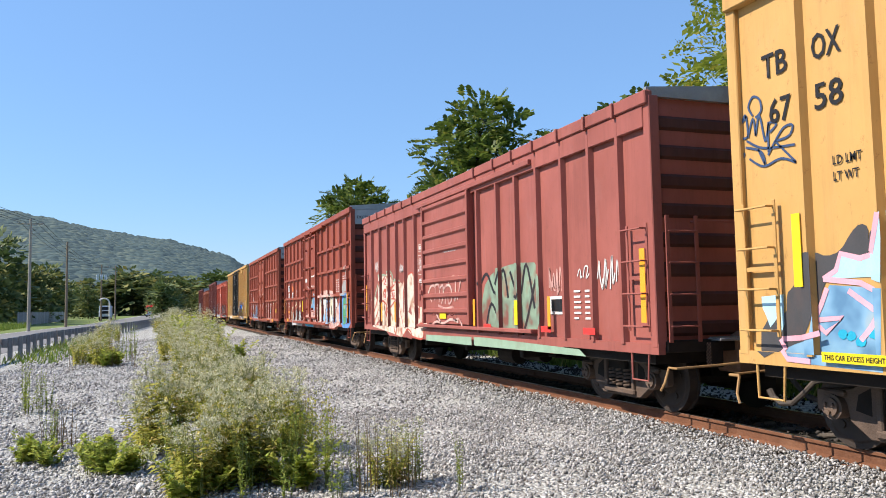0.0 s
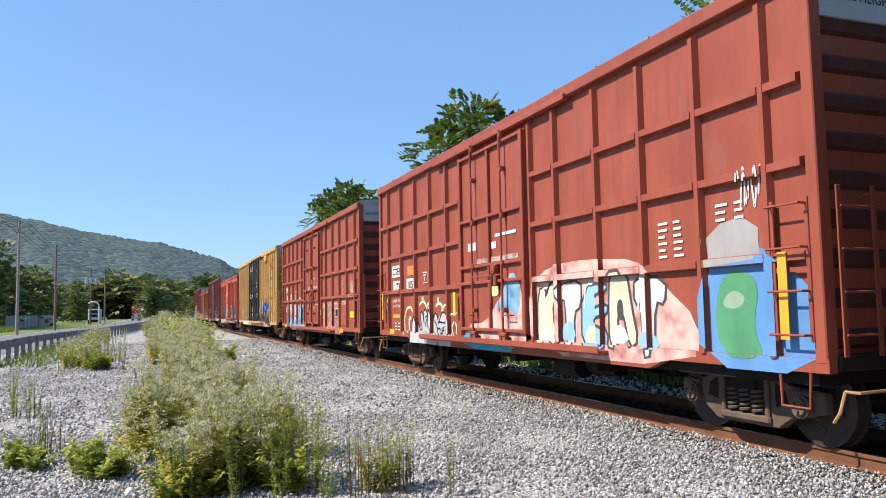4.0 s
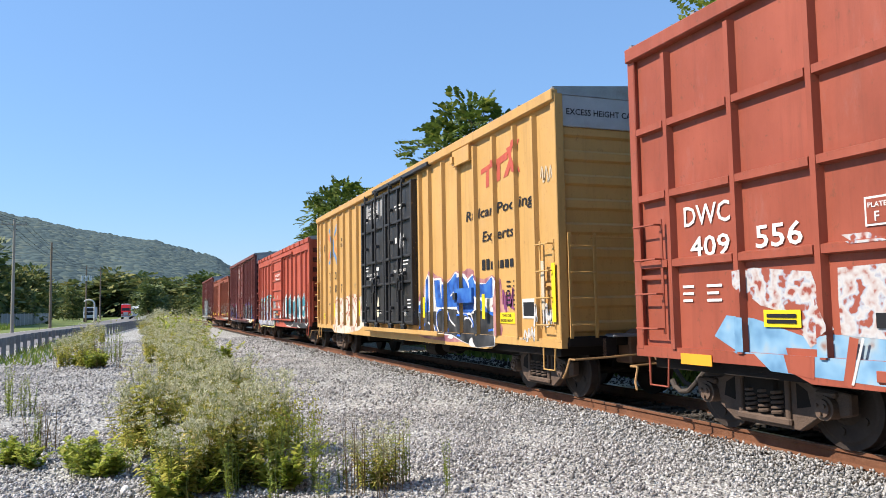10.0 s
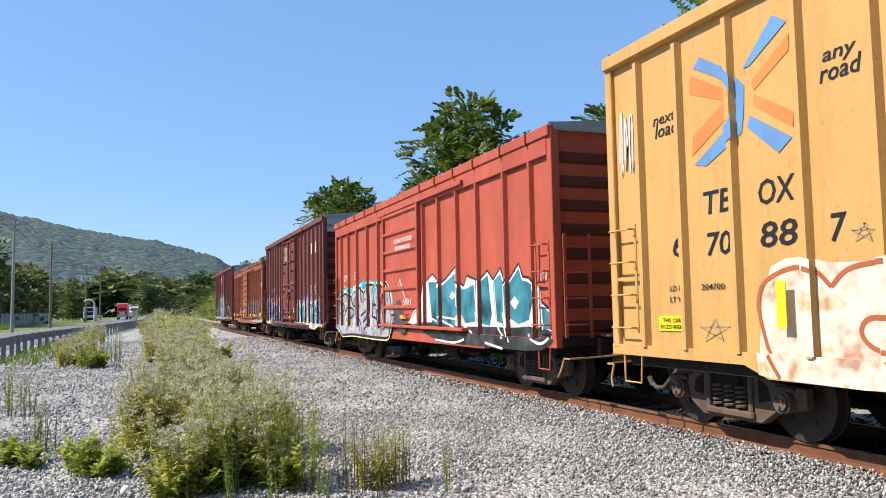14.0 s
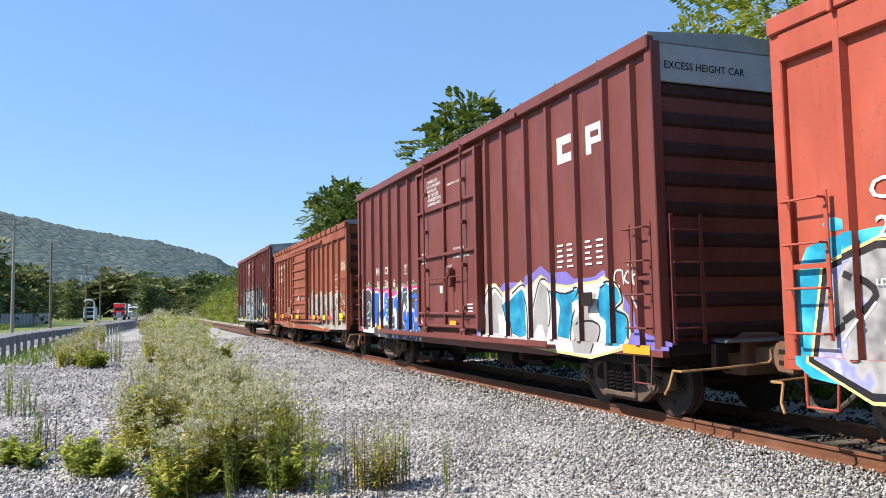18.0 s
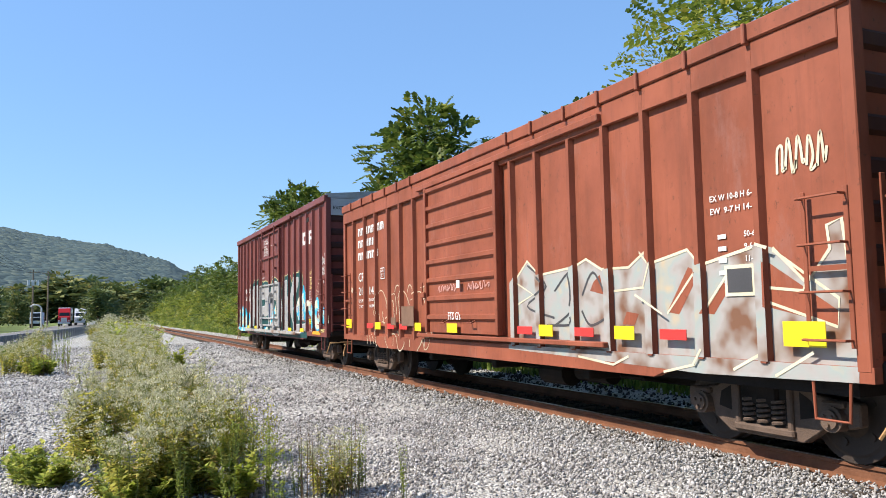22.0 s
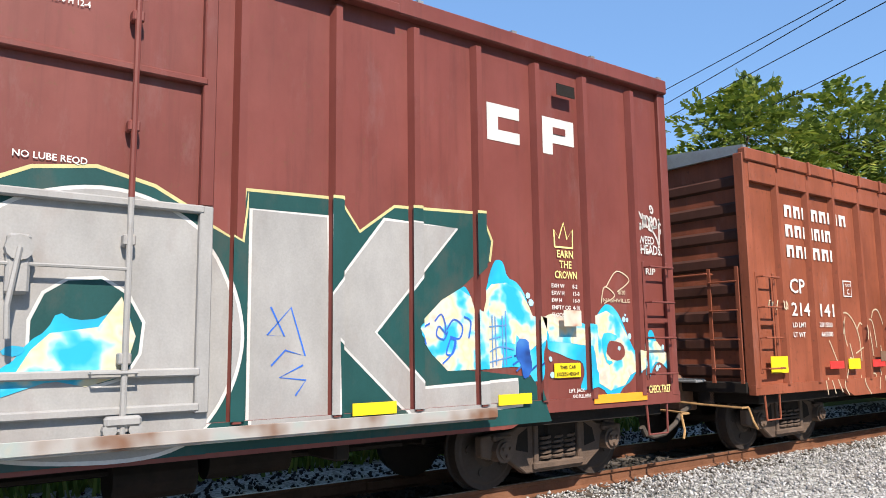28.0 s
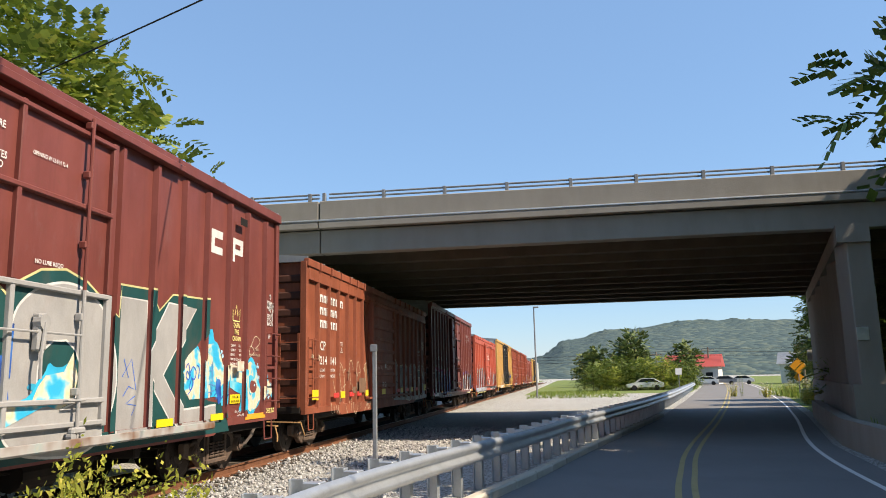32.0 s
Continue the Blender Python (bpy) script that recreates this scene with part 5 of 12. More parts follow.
for p in [[(-1.29, 1.88), (-1.05, 2.05), (-0.77, 2.01), (-0.81, 1.71)], [(-1.24, 1.84), (-1.01, 1.67)], [(-0.82, 2.04), (-0.55, 2.08), (-0.46, 1.88), (-0.5, 1.66)], [(-0.5, 1.96), (-0.25, 2.05), (-0.21, 1.87), (-0.33, 1.62)], [(-0.21, 1.94), (0.03, 2.04), (0.29, 1.98), (0.32, 1.71), (0.18, 1.61)], [(-0.07, 1.86), (-0.09, 1.62)], [(0.06, 1.82), (0.14, 1.61)], [(0.13, 2.1), (0.31, 2.19), (0.52, 2.22), (0.59, 2.13), (0.54, 1.67)], [(0.63, 2.16), (0.79, 2.21), (0.88, 2.1), (0.68, 1.7)], [(-1.05, 1.12), (-0.71, 1.21), (-0.21, 1.18), (0.25, 1.27), (0.72, 1.22)], [(-0.58, 1.59), (-0.09, 1.51), (0.43, 1.54), (0.46, 1.37)], [(-0.8, 1.44), (-0.5, 1.25), (-0.4, 1.18)], [(0.53, 1.24), (0.77, 1.28), (0.97, 1.1)]]:
    strokes(car_b, "painted_line", [p], 0.055, G["worn_pink"], 3, label="faded pink spray strokes")
decal(car_b, "painted_shape", [(1.8, 1.1), (1.85, 1.9), (2.4, 2.25), (3.4, 2.35), (4.5, 2.3), (4.55, 1.3), (4.4, 1.1)], G["worn_mint"], 0, 1, "faded green sprayed letters")
strokes(car_b, "painted_line", [[(1.75, 2.0), (2.1, 2.2), (2.5, 1.8), (2.9, 2.25), (3.1, 1.7)], [(3.2, 2.2), (3.6, 1.7), (3.9, 2.3), (4.2, 1.5)], [(3.7, 1.0), (4.0, 1.5), (4.4, 2.3)], [(2.0, 1.1), (2.3, 1.6), (2.7, 1.2)]], 0.07, G["black"], 2)
scrawl(car_b, 4.75, 1.7, 0.5, 0.5, G["rose"], 14, 0.03, 4)
scrawl(car_b, 6.3, 1.75, 0.7, 0.5, G["white"], 8, 0.03, 4)
scrawl(car_b, 5.7, 1.95, 0.4, 0.2, G["white"], 18, 0.025, 2)
data_block(car_b, 5.6, 1.75, 6, 0.55)
word(car_b, "SECURE", -2.23, 2.73, 0.075, M["white"], 0.36)
word(car_b, "BOTH HASP", -2.29, 2.64, 0.075, M["white"], 0.5)
word(car_b, "BEFORE", -2.22, 2.55, 0.075, M["white"], 0.36)
word(car_b, "MOVING CAR", -2.34, 2.46, 0.075, M["white"], 0.56)
strokes(car_b, "stencil_frame", [[(-2.32, 3.15), (-1.77, 3.14), (-1.78, 2.97), (-2.33, 2.98), (-2.32, 3.15)]], 0.014, M["white"], 1, False)
strokes(car_b, "stencil_frame", [[(-2.35, 2.87), (-1.71, 2.87), (-1.73, 2.39), (-2.38, 2.38), (-2.35, 2.87)]], 0.014, M["white"], 1, False)
strokes(car_b, "stencil_frame", [[(-2.31, 2.26), (-1.8, 2.27), (-1.81, 2.11), (-2.32, 2.12), (-2.31, 2.26)]], 0.014, M["white"], 1, False)
blocks(car_b, [(-2.27, 3.07, 0.42, 0.035)], M["white"], "small stencilled notice")
blocks(car_b, [(-2.27, 3.02, 0.42, 0.035)], M["white"], "small stencilled notice")
blocks(car_b, [(-2.26, 2.21, 0.42, 0.035)], M["white"], "small stencilled notice")
blocks(car_b, [(-2.27, 2.16, 0.42, 0.035)], M["white"], "small stencilled notice")
word(car_b, "OPENING W 16-0 H 10-7", -0.22, 2.79, 0.05, M["white"], 0.85, SIDE - 0.105)
for x in (-4.25, -5.65, 1.55, 4.85):
    plate(car_b, "reflector", x, 1.15, 0.1, 0.55, M["reflect_o"])
plate(car_b, "reflector", -0.45, 1.28, 0.42, 0.13, M["reflect_y"], y=SIDE - 0.115)
plate(car_b, "reflector", 3.55, 1.2, 0.13, 0.45, M["reflect_y"])
plate(car_b, "reflector", -7.4, 1.47, 0.09, 0.8, M["reflect_o"])
plate(car_b, "reflector", 7.55, 1.3, 0.12, 1.0, M["reflect_o"])
for x in (2.1, 4.6, 6.0):
    plate(car_b, "reflector", x, 1.1, 0.35, 0.10, M["reflect_r"])
plate(car_b, "stencil_frame", 4.8, 1.4, 0.5, 0.3, M["white"], "white data stencil", SIDE - 0.006)
plate(car_b, "stencil_field", 4.86, 1.45, 0.36, 0.2, M["black"], y=SIDE - 0.016)
decal(car_b, "sill_smear", [(-1.5, 0.74), (2.0, 0.74), (6.0, 0.76), (5.8, 0.86), (2.0, 0.92), (-1.5, 0.88)], G["mint"], 0, 0, "green overspray on the sill")

# C and D: high cars with grid ribs
POST_C = [-6.95, -5.8, -4.65, -3.55, -2.42, -1.58, 1.68, 2.55, 3.78, 4.91, 6.05, 7.15]
car_c = boxcar(-41.6, -25.9, 5.1, M["red_c"], "red high-cube boxcar with grid ribs, white number plates and silver graffiti", POST_C, rails=(3.87, 3.0, 2.05), cap=M["grey_cap"])
plug_door(car_c, -1.45, 1.58, 1.1, 4.9, M["red_c"], rows=(0.27, 0.36, 0.62))
for x, z, w, t in ((-6.72, 2.45, 0.84, "COER"), (-6.62, 2.04, 0.66, "173"), (-5.45, 2.06, 0.60, "105")):
    plate(car_c, "number_plate", x, z, w, 0.31, M["white"], y=SIDE - 0.006)
    word(car_c, t, x + 0.06, z + 0.06, 0.19, M["black"], w - 0.12, SIDE - 0.02)
plate(car_c, "repaint_patch", -5.36, 2.45, 0.48, 0.24, G["orange"], "orange repaint patch", SIDE - 0.006)
plate(car_c, "stencil_frame", -4.16, 2.21, 0.32, 0.27, M["white"], "white plate stencil", SIDE - 0.004)
plate(car_c, "stencil_field", -4.14, 2.23, 0.28, 0.23, M["red_c"], y=SIDE - 0.008)
word(car_c, "PLATE", -4.11, 2.38, 0.05, M["white"], 0.22, SIDE - 0.024)
word(car_c, "F", -4.04, 2.25, 0.10, M["white"], None, SIDE - 0.024)
word(car_c, "LD LMT 213100", -6.67, 1.78, 0.07, M["white"], 0.75)
word(car_c, "LT WT  72900", -6.67, 1.64, 0.07, M["white"], 0.75)
plate(car_c, "warning_plate", -6.67, 1.36, 0.6, 0.09, M["reflect_o"], y=SIDE - 0.006)
data_block(car_c, -6.5, 1.2, 3, 0.45)
decal(car_c, "painted_shape", [(-5.13, 0.75), (-5.06, 1.24), (-4.92, 1.41), (-4.73, 1.41), (-4.44, 1.1), (-4.38, 1.18), (-4.42, 1.45), (-4.3, 1.51), (-4.17, 1.26), (-4.15, 1.52), (-4.01, 1.57), (-3.88, 1.45), (-3.77, 1.23), (-3.61, 1.27), (-3.62, 1.49), (-3.52, 1.54), (-3.44, 1.31), (-3.43, 1.45), (-3.28, 1.5), (-3.18, 1.28), (-3.08, 1.42), (-2.82, 1.5), (-2.58, 1.45), (-2.36, 1.3), (-2.34, 1.06), (-2.25, 0.97), (-2.25, 0.75), (-3.0, 0.75), (-3.96, 0.76)], G["silver"], 1, 0, "silver sprayed lettering with black outlines")
for p in [[(-5.13, 0.75), (-5.06, 1.24), (-4.92, 1.41), (-4.7, 1.39), (-4.44, 1.1), (-4.29, 1.11), (-4.34, 1.22), (-4.4, 1.47), (-4.27, 1.49), (-4.14, 1.23)], [(-4.14, 1.23), (-4.14, 1.52), (-4.0, 1.56), (-3.89, 1.43), (-3.88, 1.16)], [(-4.02, 1.05), (-3.95, 0.87), (-3.93, 0.76)], [(-3.77, 1.2), (-3.62, 1.22), (-3.62, 1.49), (-3.52, 1.54), (-3.45, 1.35), (-3.24, 1.18), (-3.2, 1.01), (-3.35, 0.92), (-3.43, 1.04)], [(-3.43, 1.38), (-3.36, 1.48), (-3.22, 1.42), (-3.14, 1.23)], [(-3.79, 0.91), (-3.73, 1.09), (-3.57, 1.15), (-3.51, 1.03)], [(-3.09, 1.28), (-2.95, 1.45), (-2.74, 1.5), (-2.47, 1.28), (-3.12, 1.28)], [(-3.19, 1.13), (-3.02, 1.12), (-2.98, 1.03), (-3.12, 0.9), (-3.04, 0.74)], [(-2.91, 1.08), (-2.78, 1.1), (-2.84, 1.16), (-2.89, 1.03), (-2.77, 1.02)], [(-2.74, 1.18), (-2.62, 1.2)], [(-2.68, 1.18), (-2.71, 0.99)], [(-2.54, 1.23), (-2.64, 1.07), (-2.55, 1.02)], [(-4.05, 1.39), (-3.89, 1.4), (-4.03, 1.23), (-3.98, 1.16)]]:
    strokes(car_c, "painted_line", [p], 0.04, G["black"], 3)
for p, w in [([(-5.65, 0.93), (-5.66, 1.36), (-5.46, 1.6), (-5.17, 1.63), (-5.01, 1.53)], 0.07), ([(-4.49, 1.68), (-4.17, 1.77), (-3.9, 1.6)], 0.07), ([(-3.9, 1.69), (-3.68, 1.72), (-3.57, 1.59)], 0.06), ([(-3.3, 1.65), (-3.11, 1.7), (-2.89, 1.66), (-2.9, 1.51)], 0.07), ([(-2.82, 1.51), (-2.79, 1.64), (-2.52, 1.67)], 0.06), ([(-2.07, 1.28), (-2.01, 1.16), (-2.08, 0.95), (-2.2, 1.01), (-2.28, 1.18), (-2.14, 1.29)], 0.05), ([(-5.28, 0.99), (-5.3, 1.32), (-5.12, 1.37)], 0.09), ([(-4.85, 1.53), (-4.77, 1.71)], 0.06), ([(-2.35, 1.45), (-1.99, 1.48)], 0.04), ([(-4.28, 1.83), (-4.16, 1.84)], 0.1), ([(-3.19, 1.79), (-3.08, 1.79)], 0.1)]:
    strokes(car_c, "painted_line", [p], w, G["cream"], 2)
scrawl(car_c, -7.3, 1.5, 0.4, 0.4, G["cream"], 33, 0.03, 3)
decal(car_c, "painted_shape", [(-1.3, 0.8), (-1.2, 1.25), (-0.2, 1.3), (0.4, 1.75), (1.2, 2.2), (1.5, 1.5), (1.5, 0.8)], G["worn_pink"], 1, 1, "faded pink and blue sprayed patch")
decal(car_c, "painted_shape", [(0.2, 1.5), (0.6, 1.9), (1.0, 2.3), (1.35, 1.9), (1.2, 1.4), (0.7, 1.6)], G["worn_sky"], 2, 1)
decal(car_c, "painted_shape", [(-0.1, 1.8), (0.1, 2.2), (0.4, 2.1), (0.45, 1.8)], G["yellow"], 3, 1)
decal(car_c, "painted_shape", [(-1.4, 0.78), (-1.3, 1.1), (-0.8, 1.0), (0.2, 0.95), (0.9, 0.85), (0.9, 0.76)], G["cyan"], 3, 1)
decal(car_c, "painted_shape", [(1.65, 0.8), (1.6, 2.0), (2.2, 2.25), (3.3, 2.3), (4.8, 2.2), (5.3, 1.8), (5.9, 1.4), (5.9, 0.8)], G["worn_pink"], 0, 1)
lettering(car_c, 1.8, 5.3, 0.95, 2.0, 5, [G["cream"], G["white"], G["sky"]], G["dark"], None, 34, rim=0.03)
decal(car_c, "painted_shape", [(6.0, 0.85), (6.0, 1.9), (6.6, 2.3), (7.2, 2.1), (7.75, 1.6), (7.75, 0.85)], G["blue_pale"], 0, 1, "green and blue sprayed patch")
decal(car_c, "painted_shape", [(6.15, 2.0), (6.1, 2.35), (6.35, 2.5), (6.7, 2.55), (6.95, 2.4), (6.95, 2.05)], G["grey"], 1, 0)
decal(car_c, "painted_shape", [(6.2, 1.0), (6.25, 1.8), (6.6, 2.0), (6.95, 1.8), (6.8, 1.3), (7.0, 0.95)], G["dull_green"], 2, 2)
decal(car_c, "painted_shape", [(6.3, 1.55), (6.5, 1.75), (6.75, 1.65), (6.6, 1.5)], G["mint"], 3, 2)
word(car_c, "CLOSE AND LOCK DOORS BEFORE MOVING CAR", -0.62, 2.46, 0.09, M["white"], 1.9, DOOR_Y)
word(car_c, "OPEN  CLOSE", 0.03, 2.30, 0.07, M["white"], 0.45, DOOR_Y)
plate(car_c, "stencil_disc", 0.13, 2.71, 0.2, 0.13, M["white"], y=SIDE - 0.092)
for z in (4.1,):
    blocks(car_c, [(0.3, 2.92, 0.9, 0.06)], M["white"], "small stencilled notice", DOOR_Y)
plate(car_c, "stencil_frame", -1.05, 2.74, 0.4, 0.16, M["white"], "small white stencil", SIDE - 0.09)
plate(car_c, "reflector", -1.95, 1.43, 0.13, 0.5, M["reflect_y"])
plate(car_c, "reflector", 7.3, 1.2, 0.12, 0.9, M["reflect_o"])
plate(car_c, "reflector", -7.45, 1.3, 0.1, 0.75, M["reflect_o"])
plate(car_c, "reflector", -6.85, 0.92, 0.45, 0.14, M["reflect_o"], y=SIDE - 0.06)
scrawl(car_c, 6.7, 2.6, 0.4, 0.5, G["white"], 41, 0.025, 3)
data_block(car_c, 5.2, 2.6, 6, 0.5)
data_block(car_c, 6.3, 2.7, 3, 0.5)

POST_D = [-7.0, -5.85, -4.73, -3.61, -2.49, -1.62, 1.8, 2.62, 3.78, 4.9, 6.02, 7.12]
car_d = boxcar(-59.5, -43.9, 5.05, M["red_d"], "brick red high-cube boxcar with grid ribs and pale blue graffiti", POST_D, rails=(3.85, 2.95, 2.07), cap=M["grey_cap"])
plug_door(car_d, -1.48, 1.7, 1.05, 4.88, M["red_d"], rows=(0.26, 0.38, 0.63))
word(car_d, "DWC", -6.8, 2.5, 0.24, M["white"], 0.82)
word(car_d, "409", -6.68, 2.12, 0.24, M["white"], 0.68)
word(car_d, "556", -5.62, 2.15, 0.24, M["white"], 0.66)
plate(car_d, "stencil_frame", -4.23, 2.24, 0.28, 0.27, M["white"], "white plate stencil", SIDE - 0.004)
plate(car_d, "stencil_field", -4.21, 2.26, 0.24, 0.23, M["red_d"], y=SIDE - 0.008)
word(car_d, "PLATE", -4.19, 2.41, 0.045, M["white"], 0.2, SIDE - 0.024)
word(car_d, "F", -4.13, 2.28, 0.09, M["white"], None, SIDE - 0.024)
decal(car_d, "spray_cloud", [(-6.33, 1.18), (-6.12, 1.42), (-5.7, 1.39), (-4.93, 1.19), (-4.66, 1.24), (-3.68, 1.25), (-3.3, 1.4), (-3.21, 1.8), (-2.67, 1.86), (-2.51, 1.94), (-2.43, 1.7), (-2.26, 1.51), (-2.13, 1.19), (-1.88, 1.27), (-1.84, 0.99), (-1.78, 0.77), (-3.27, 0.77), (-5.43, 0.84), (-5.66, 1.01), (-5.93, 1.0)], G["worn_sky"], 0, 0, "pale blue sprayed ground with white letters")
decal(car_d, "painted_letter", [(-5.99, 1.9), (-5.67, 1.94), (-4.89, 1.86), (-4.78, 1.57), (-4.65, 1.29), (-4.94, 1.1), (-5.2, 1.44), (-5.59, 1.53), (-5.89, 1.73)], G["flake"], 1, 0, "flaking white letters")
decal(car_d, "painted_letter", [(-4.57, 1.88), (-3.79, 1.9), (-3.6, 1.95), (-3.74, 1.38), (-4.07, 1.21), (-4.57, 1.24), (-4.58, 1.57)], G["flake"], 1, 0)
decal(car_d, "painted_letter", [(-3.52, 1.85), (-3.27, 1.89), (-3.21, 1.76), (-3.33, 1.36), (-3.52, 1.4)], G["flake"], 1, 0)
decal(car_d, "painted_letter", [(-1.87, 1.44), (-1.71, 1.37), (-1.7, 1.0), (-1.56, 0.87), (-1.64, 0.76), (-1.78, 0.79), (-1.8, 1.13)], G["flake"], 1, 0)
decal(car_d, "painted_shape", [(-5.26, 1.09), (-4.84, 1.09), (-4.86, 0.8), (-5.19, 0.84)], M["red_d"], 2, 0)
decal(car_d, "painted_shape", [(-2.51, 1.22), (-1.82, 1.32), (-1.88, 1.25), (-2.47, 1.09)], M["red_d"], 2, 0)
strokes(car_d, "painted_line", [[(-4.38, 1.22), (-4.48, 0.76)], [(-3.3, 1.26), (-3.41, 0.76)], [(-2.91, 1.29), (-3.06, 0.75)], [(-1.82, 1.27), (-1.77, 0.86)]], 0.1, M["red_d"], 2, False)
strokes(car_d, "painted_line", [[(-4.28, 1.22), (-4.42, 0.78)], [(-3.21, 1.26), (-3.33, 0.76)], [(-2.83, 1.29), (-2.97, 0.75)], [(-2.46, 1.11), (-2.16, 1.17), (-1.88, 1.28)], [(-2.48, 1.89), (-2.34, 1.55)]], 0.028, G["white"], 3, False)
strokes(car_d, "painted_line", [[(-2.08, 1.91), (-2.05, 1.78), (-1.9, 1.79)], [(-1.85, 1.72), (-1.86, 1.58), (-2.03, 1.49)], [(-2.04, 1.32), (-1.87, 1.34)], [(-1.68, 1.05), (-1.59, 1.14)]], 0.035, G["mint"], 3)
strokes(car_d, "painted_line", [[(-2.43, 1.07), (-2.41, 0.74)], [(-2.25, 1.11), (-2.27, 0.74)]], 0.02, G["sand"], 3, False)
decal(car_d, "scuffed_patch", [(-4.51, 2.19), (-4.22, 2.19), (-3.94, 2.09), (-4.35, 2.09)], G["flake"], 1, 0)
decal(car_d, "scuffed_patch", [(-3.4, 2.19), (-2.91, 2.21), (-2.94, 2.11), (-3.33, 2.1)], G["flake"], 1, 0)
word(car_d, "60K", -2.2, 1.36, 0.14, M["white"], 0.42)
decal(car_d, "black_smudge", [(-2.2, 2.83), (-2.02, 2.88), (-1.78, 2.88), (-1.74, 2.63), (-1.85, 2.53), (-2.14, 2.55)], G["smudge"], 1, 1, "black sprayed smudge")
decal(car_d, "black_smudge", [(-2.1, 2.79), (-1.81, 2.8), (-1.81, 2.61), (-2.07, 2.61)], G["black"], 2, 1)
plate(car_d, "hatch", -3.33, 1.3, 0.75, 0.45, G["worn_sky"], "painted hatch panel", SIDE - 0.02)
plate(car_d, "warning_plate", -5.53, 1.3, 0.5, 0.18, M["reflect_y"], y=SIDE - 0.012)
blocks(car_d, [(-5.48, 1.40, 0.4, 0.04), (-5.48, 1.34, 0.4, 0.04)], M["black"], "small print", SIDE - 0.03)
plate(car_d, "stencil_frame", -4.17, 1.31, 0.26, 0.14, M["black"], y=SIDE - 0.012)
plate(car_d, "paper_label", -1.95, 1.76, 0.32, 0.12, G["cream"], "torn paper label")
for x, w in ((-6.87, 0.55), (-4.05, 0.5), (-2.16, 0.48), (0.08, 0.55), (2.9, 0.5), (5.06, 0.48)):
    plate(car_d, "reflector", x, 0.83, w, 0.13, M["reflect_o"], y=SIDE - 0.062)
word(car_d, "CLOSE AND LOCK DOORS BEFORE MOVING CAR", -0.62, 2.49, 0.09, M["white"], 1.95, DOOR_Y)
word(car_d, "OPEN  CLOSE", 0.02, 2.30, 0.07, M["white"], 0.45, DOOR_Y)
word(car_d, "SEAL", 0.47, 1.66, 0.09, M["white"], 0.28, DOOR_Y)
word(car_d, "DOOR LUBE", -0.55, 1.78, 0.07, M["white"], 0.4, DOOR_Y)
word(car_d, "SECURE DEVICE ONLY", -1.2, 2.78, 0.06, M["white"], 0.42, DOOR_Y)
word(car_d, "OPENING W 10-6 H 12-4", 0.3, 2.86, 0.06, M["white"], 0.75, DOOR_Y)
plate(car_d, "paper_label", -0.12, 1.88, 0.18, 0.21, G["cream"], "torn paper label", SIDE - 0.09)
plate(car_d, "stencil_disc", 0.06, 2.71, 0.16, 0.15, M["white"], y=SIDE - 0.09)
decal(car_d, "faded_fill", [(1.91, 1.91), (2.61, 1.91), (3.67, 1.91), (4.67, 1.91), (4.78, 1.53), (4.85, 1.2), (4.97, 0.8), (3.6, 0.83), (1.93, 0.93)], G["worn_rose"], 0, 0, "faded pink sprayed letters")
for p in [[(1.94, 1.75), (2.25, 1.86), (2.6, 1.76), (2.64, 1.34)], [(1.96, 1.53), (2.29, 1.38), (2.57, 1.33)], [(2.94, 1.83), (2.85, 1.43)], [(3.06, 1.82), (3.1, 1.47)], [(3.1, 1.86), (3.41, 1.5), (3.49, 1.86)], [(3.52, 1.84), (3.64, 1.5), (3.67, 1.02)], [(3.93, 1.83), (4.39, 1.84), (4.57, 1.75)], [(4.1, 1.25), (4.35, 1.19), (4.63, 1.23)], [(3.97, 1.5), (4.04, 1.07), (4.24, 0.98)], [(2.36, 1.3), (2.41, 1.01)], [(3.03, 1.23), (3.14, 1.0)], [(3.39, 1.24), (3.61, 1.02), (3.83, 1.03)], [(4.48, 1.12), (4.76, 1.17)], [(4.13, 0.87), (4.32, 0.81)]]:
    strokes(car_d, "painted_line", [p], 0.03, G["white"], 2)
for p in [[(2.46, 1.76), (2.37, 1.51), (2.51, 1.42)], [(3.0, 1.74), (2.95, 1.47)], [(3.25, 1.82), (3.33, 1.58)], [(3.6, 1.8), (3.7, 1.54)], [(4.15, 1.24), (4.44, 1.18), (4.76, 1.22)], [(3.91, 1.46), (3.91, 1.1)], [(3.39, 1.2), (3.5, 1.01)], [(4.25, 1.15), (4.33, 0.98)], [(4.57, 1.09), (4.61, 0.93)]]:
    strokes(car_d, "painted_line", [p], 0.03, G["dark"], 3)
for p in [[(1.91, 1.9), (1.86, 1.42), (2.14, 1.29), (2.18, 1.0)], [(4.7, 1.9), (4.66, 1.6), (4.81, 1.3), (4.83, 0.98), (4.98, 0.79)], [(2.02, 1.9), (2.01, 1.71), (2.2, 1.77)]]:
    strokes(car_d, "painted_line", [p], 0.025, G["yellow"], 3)
plate(car_d, "stencil_frame", 4.16, 1.35, 0.46, 0.32, M["white"], "white framed data stencil", SIDE - 0.02)
plate(car_d, "stencil_field", 4.2, 1.38, 0.38, 0.26, M["black"], y=SIDE - 0.024)
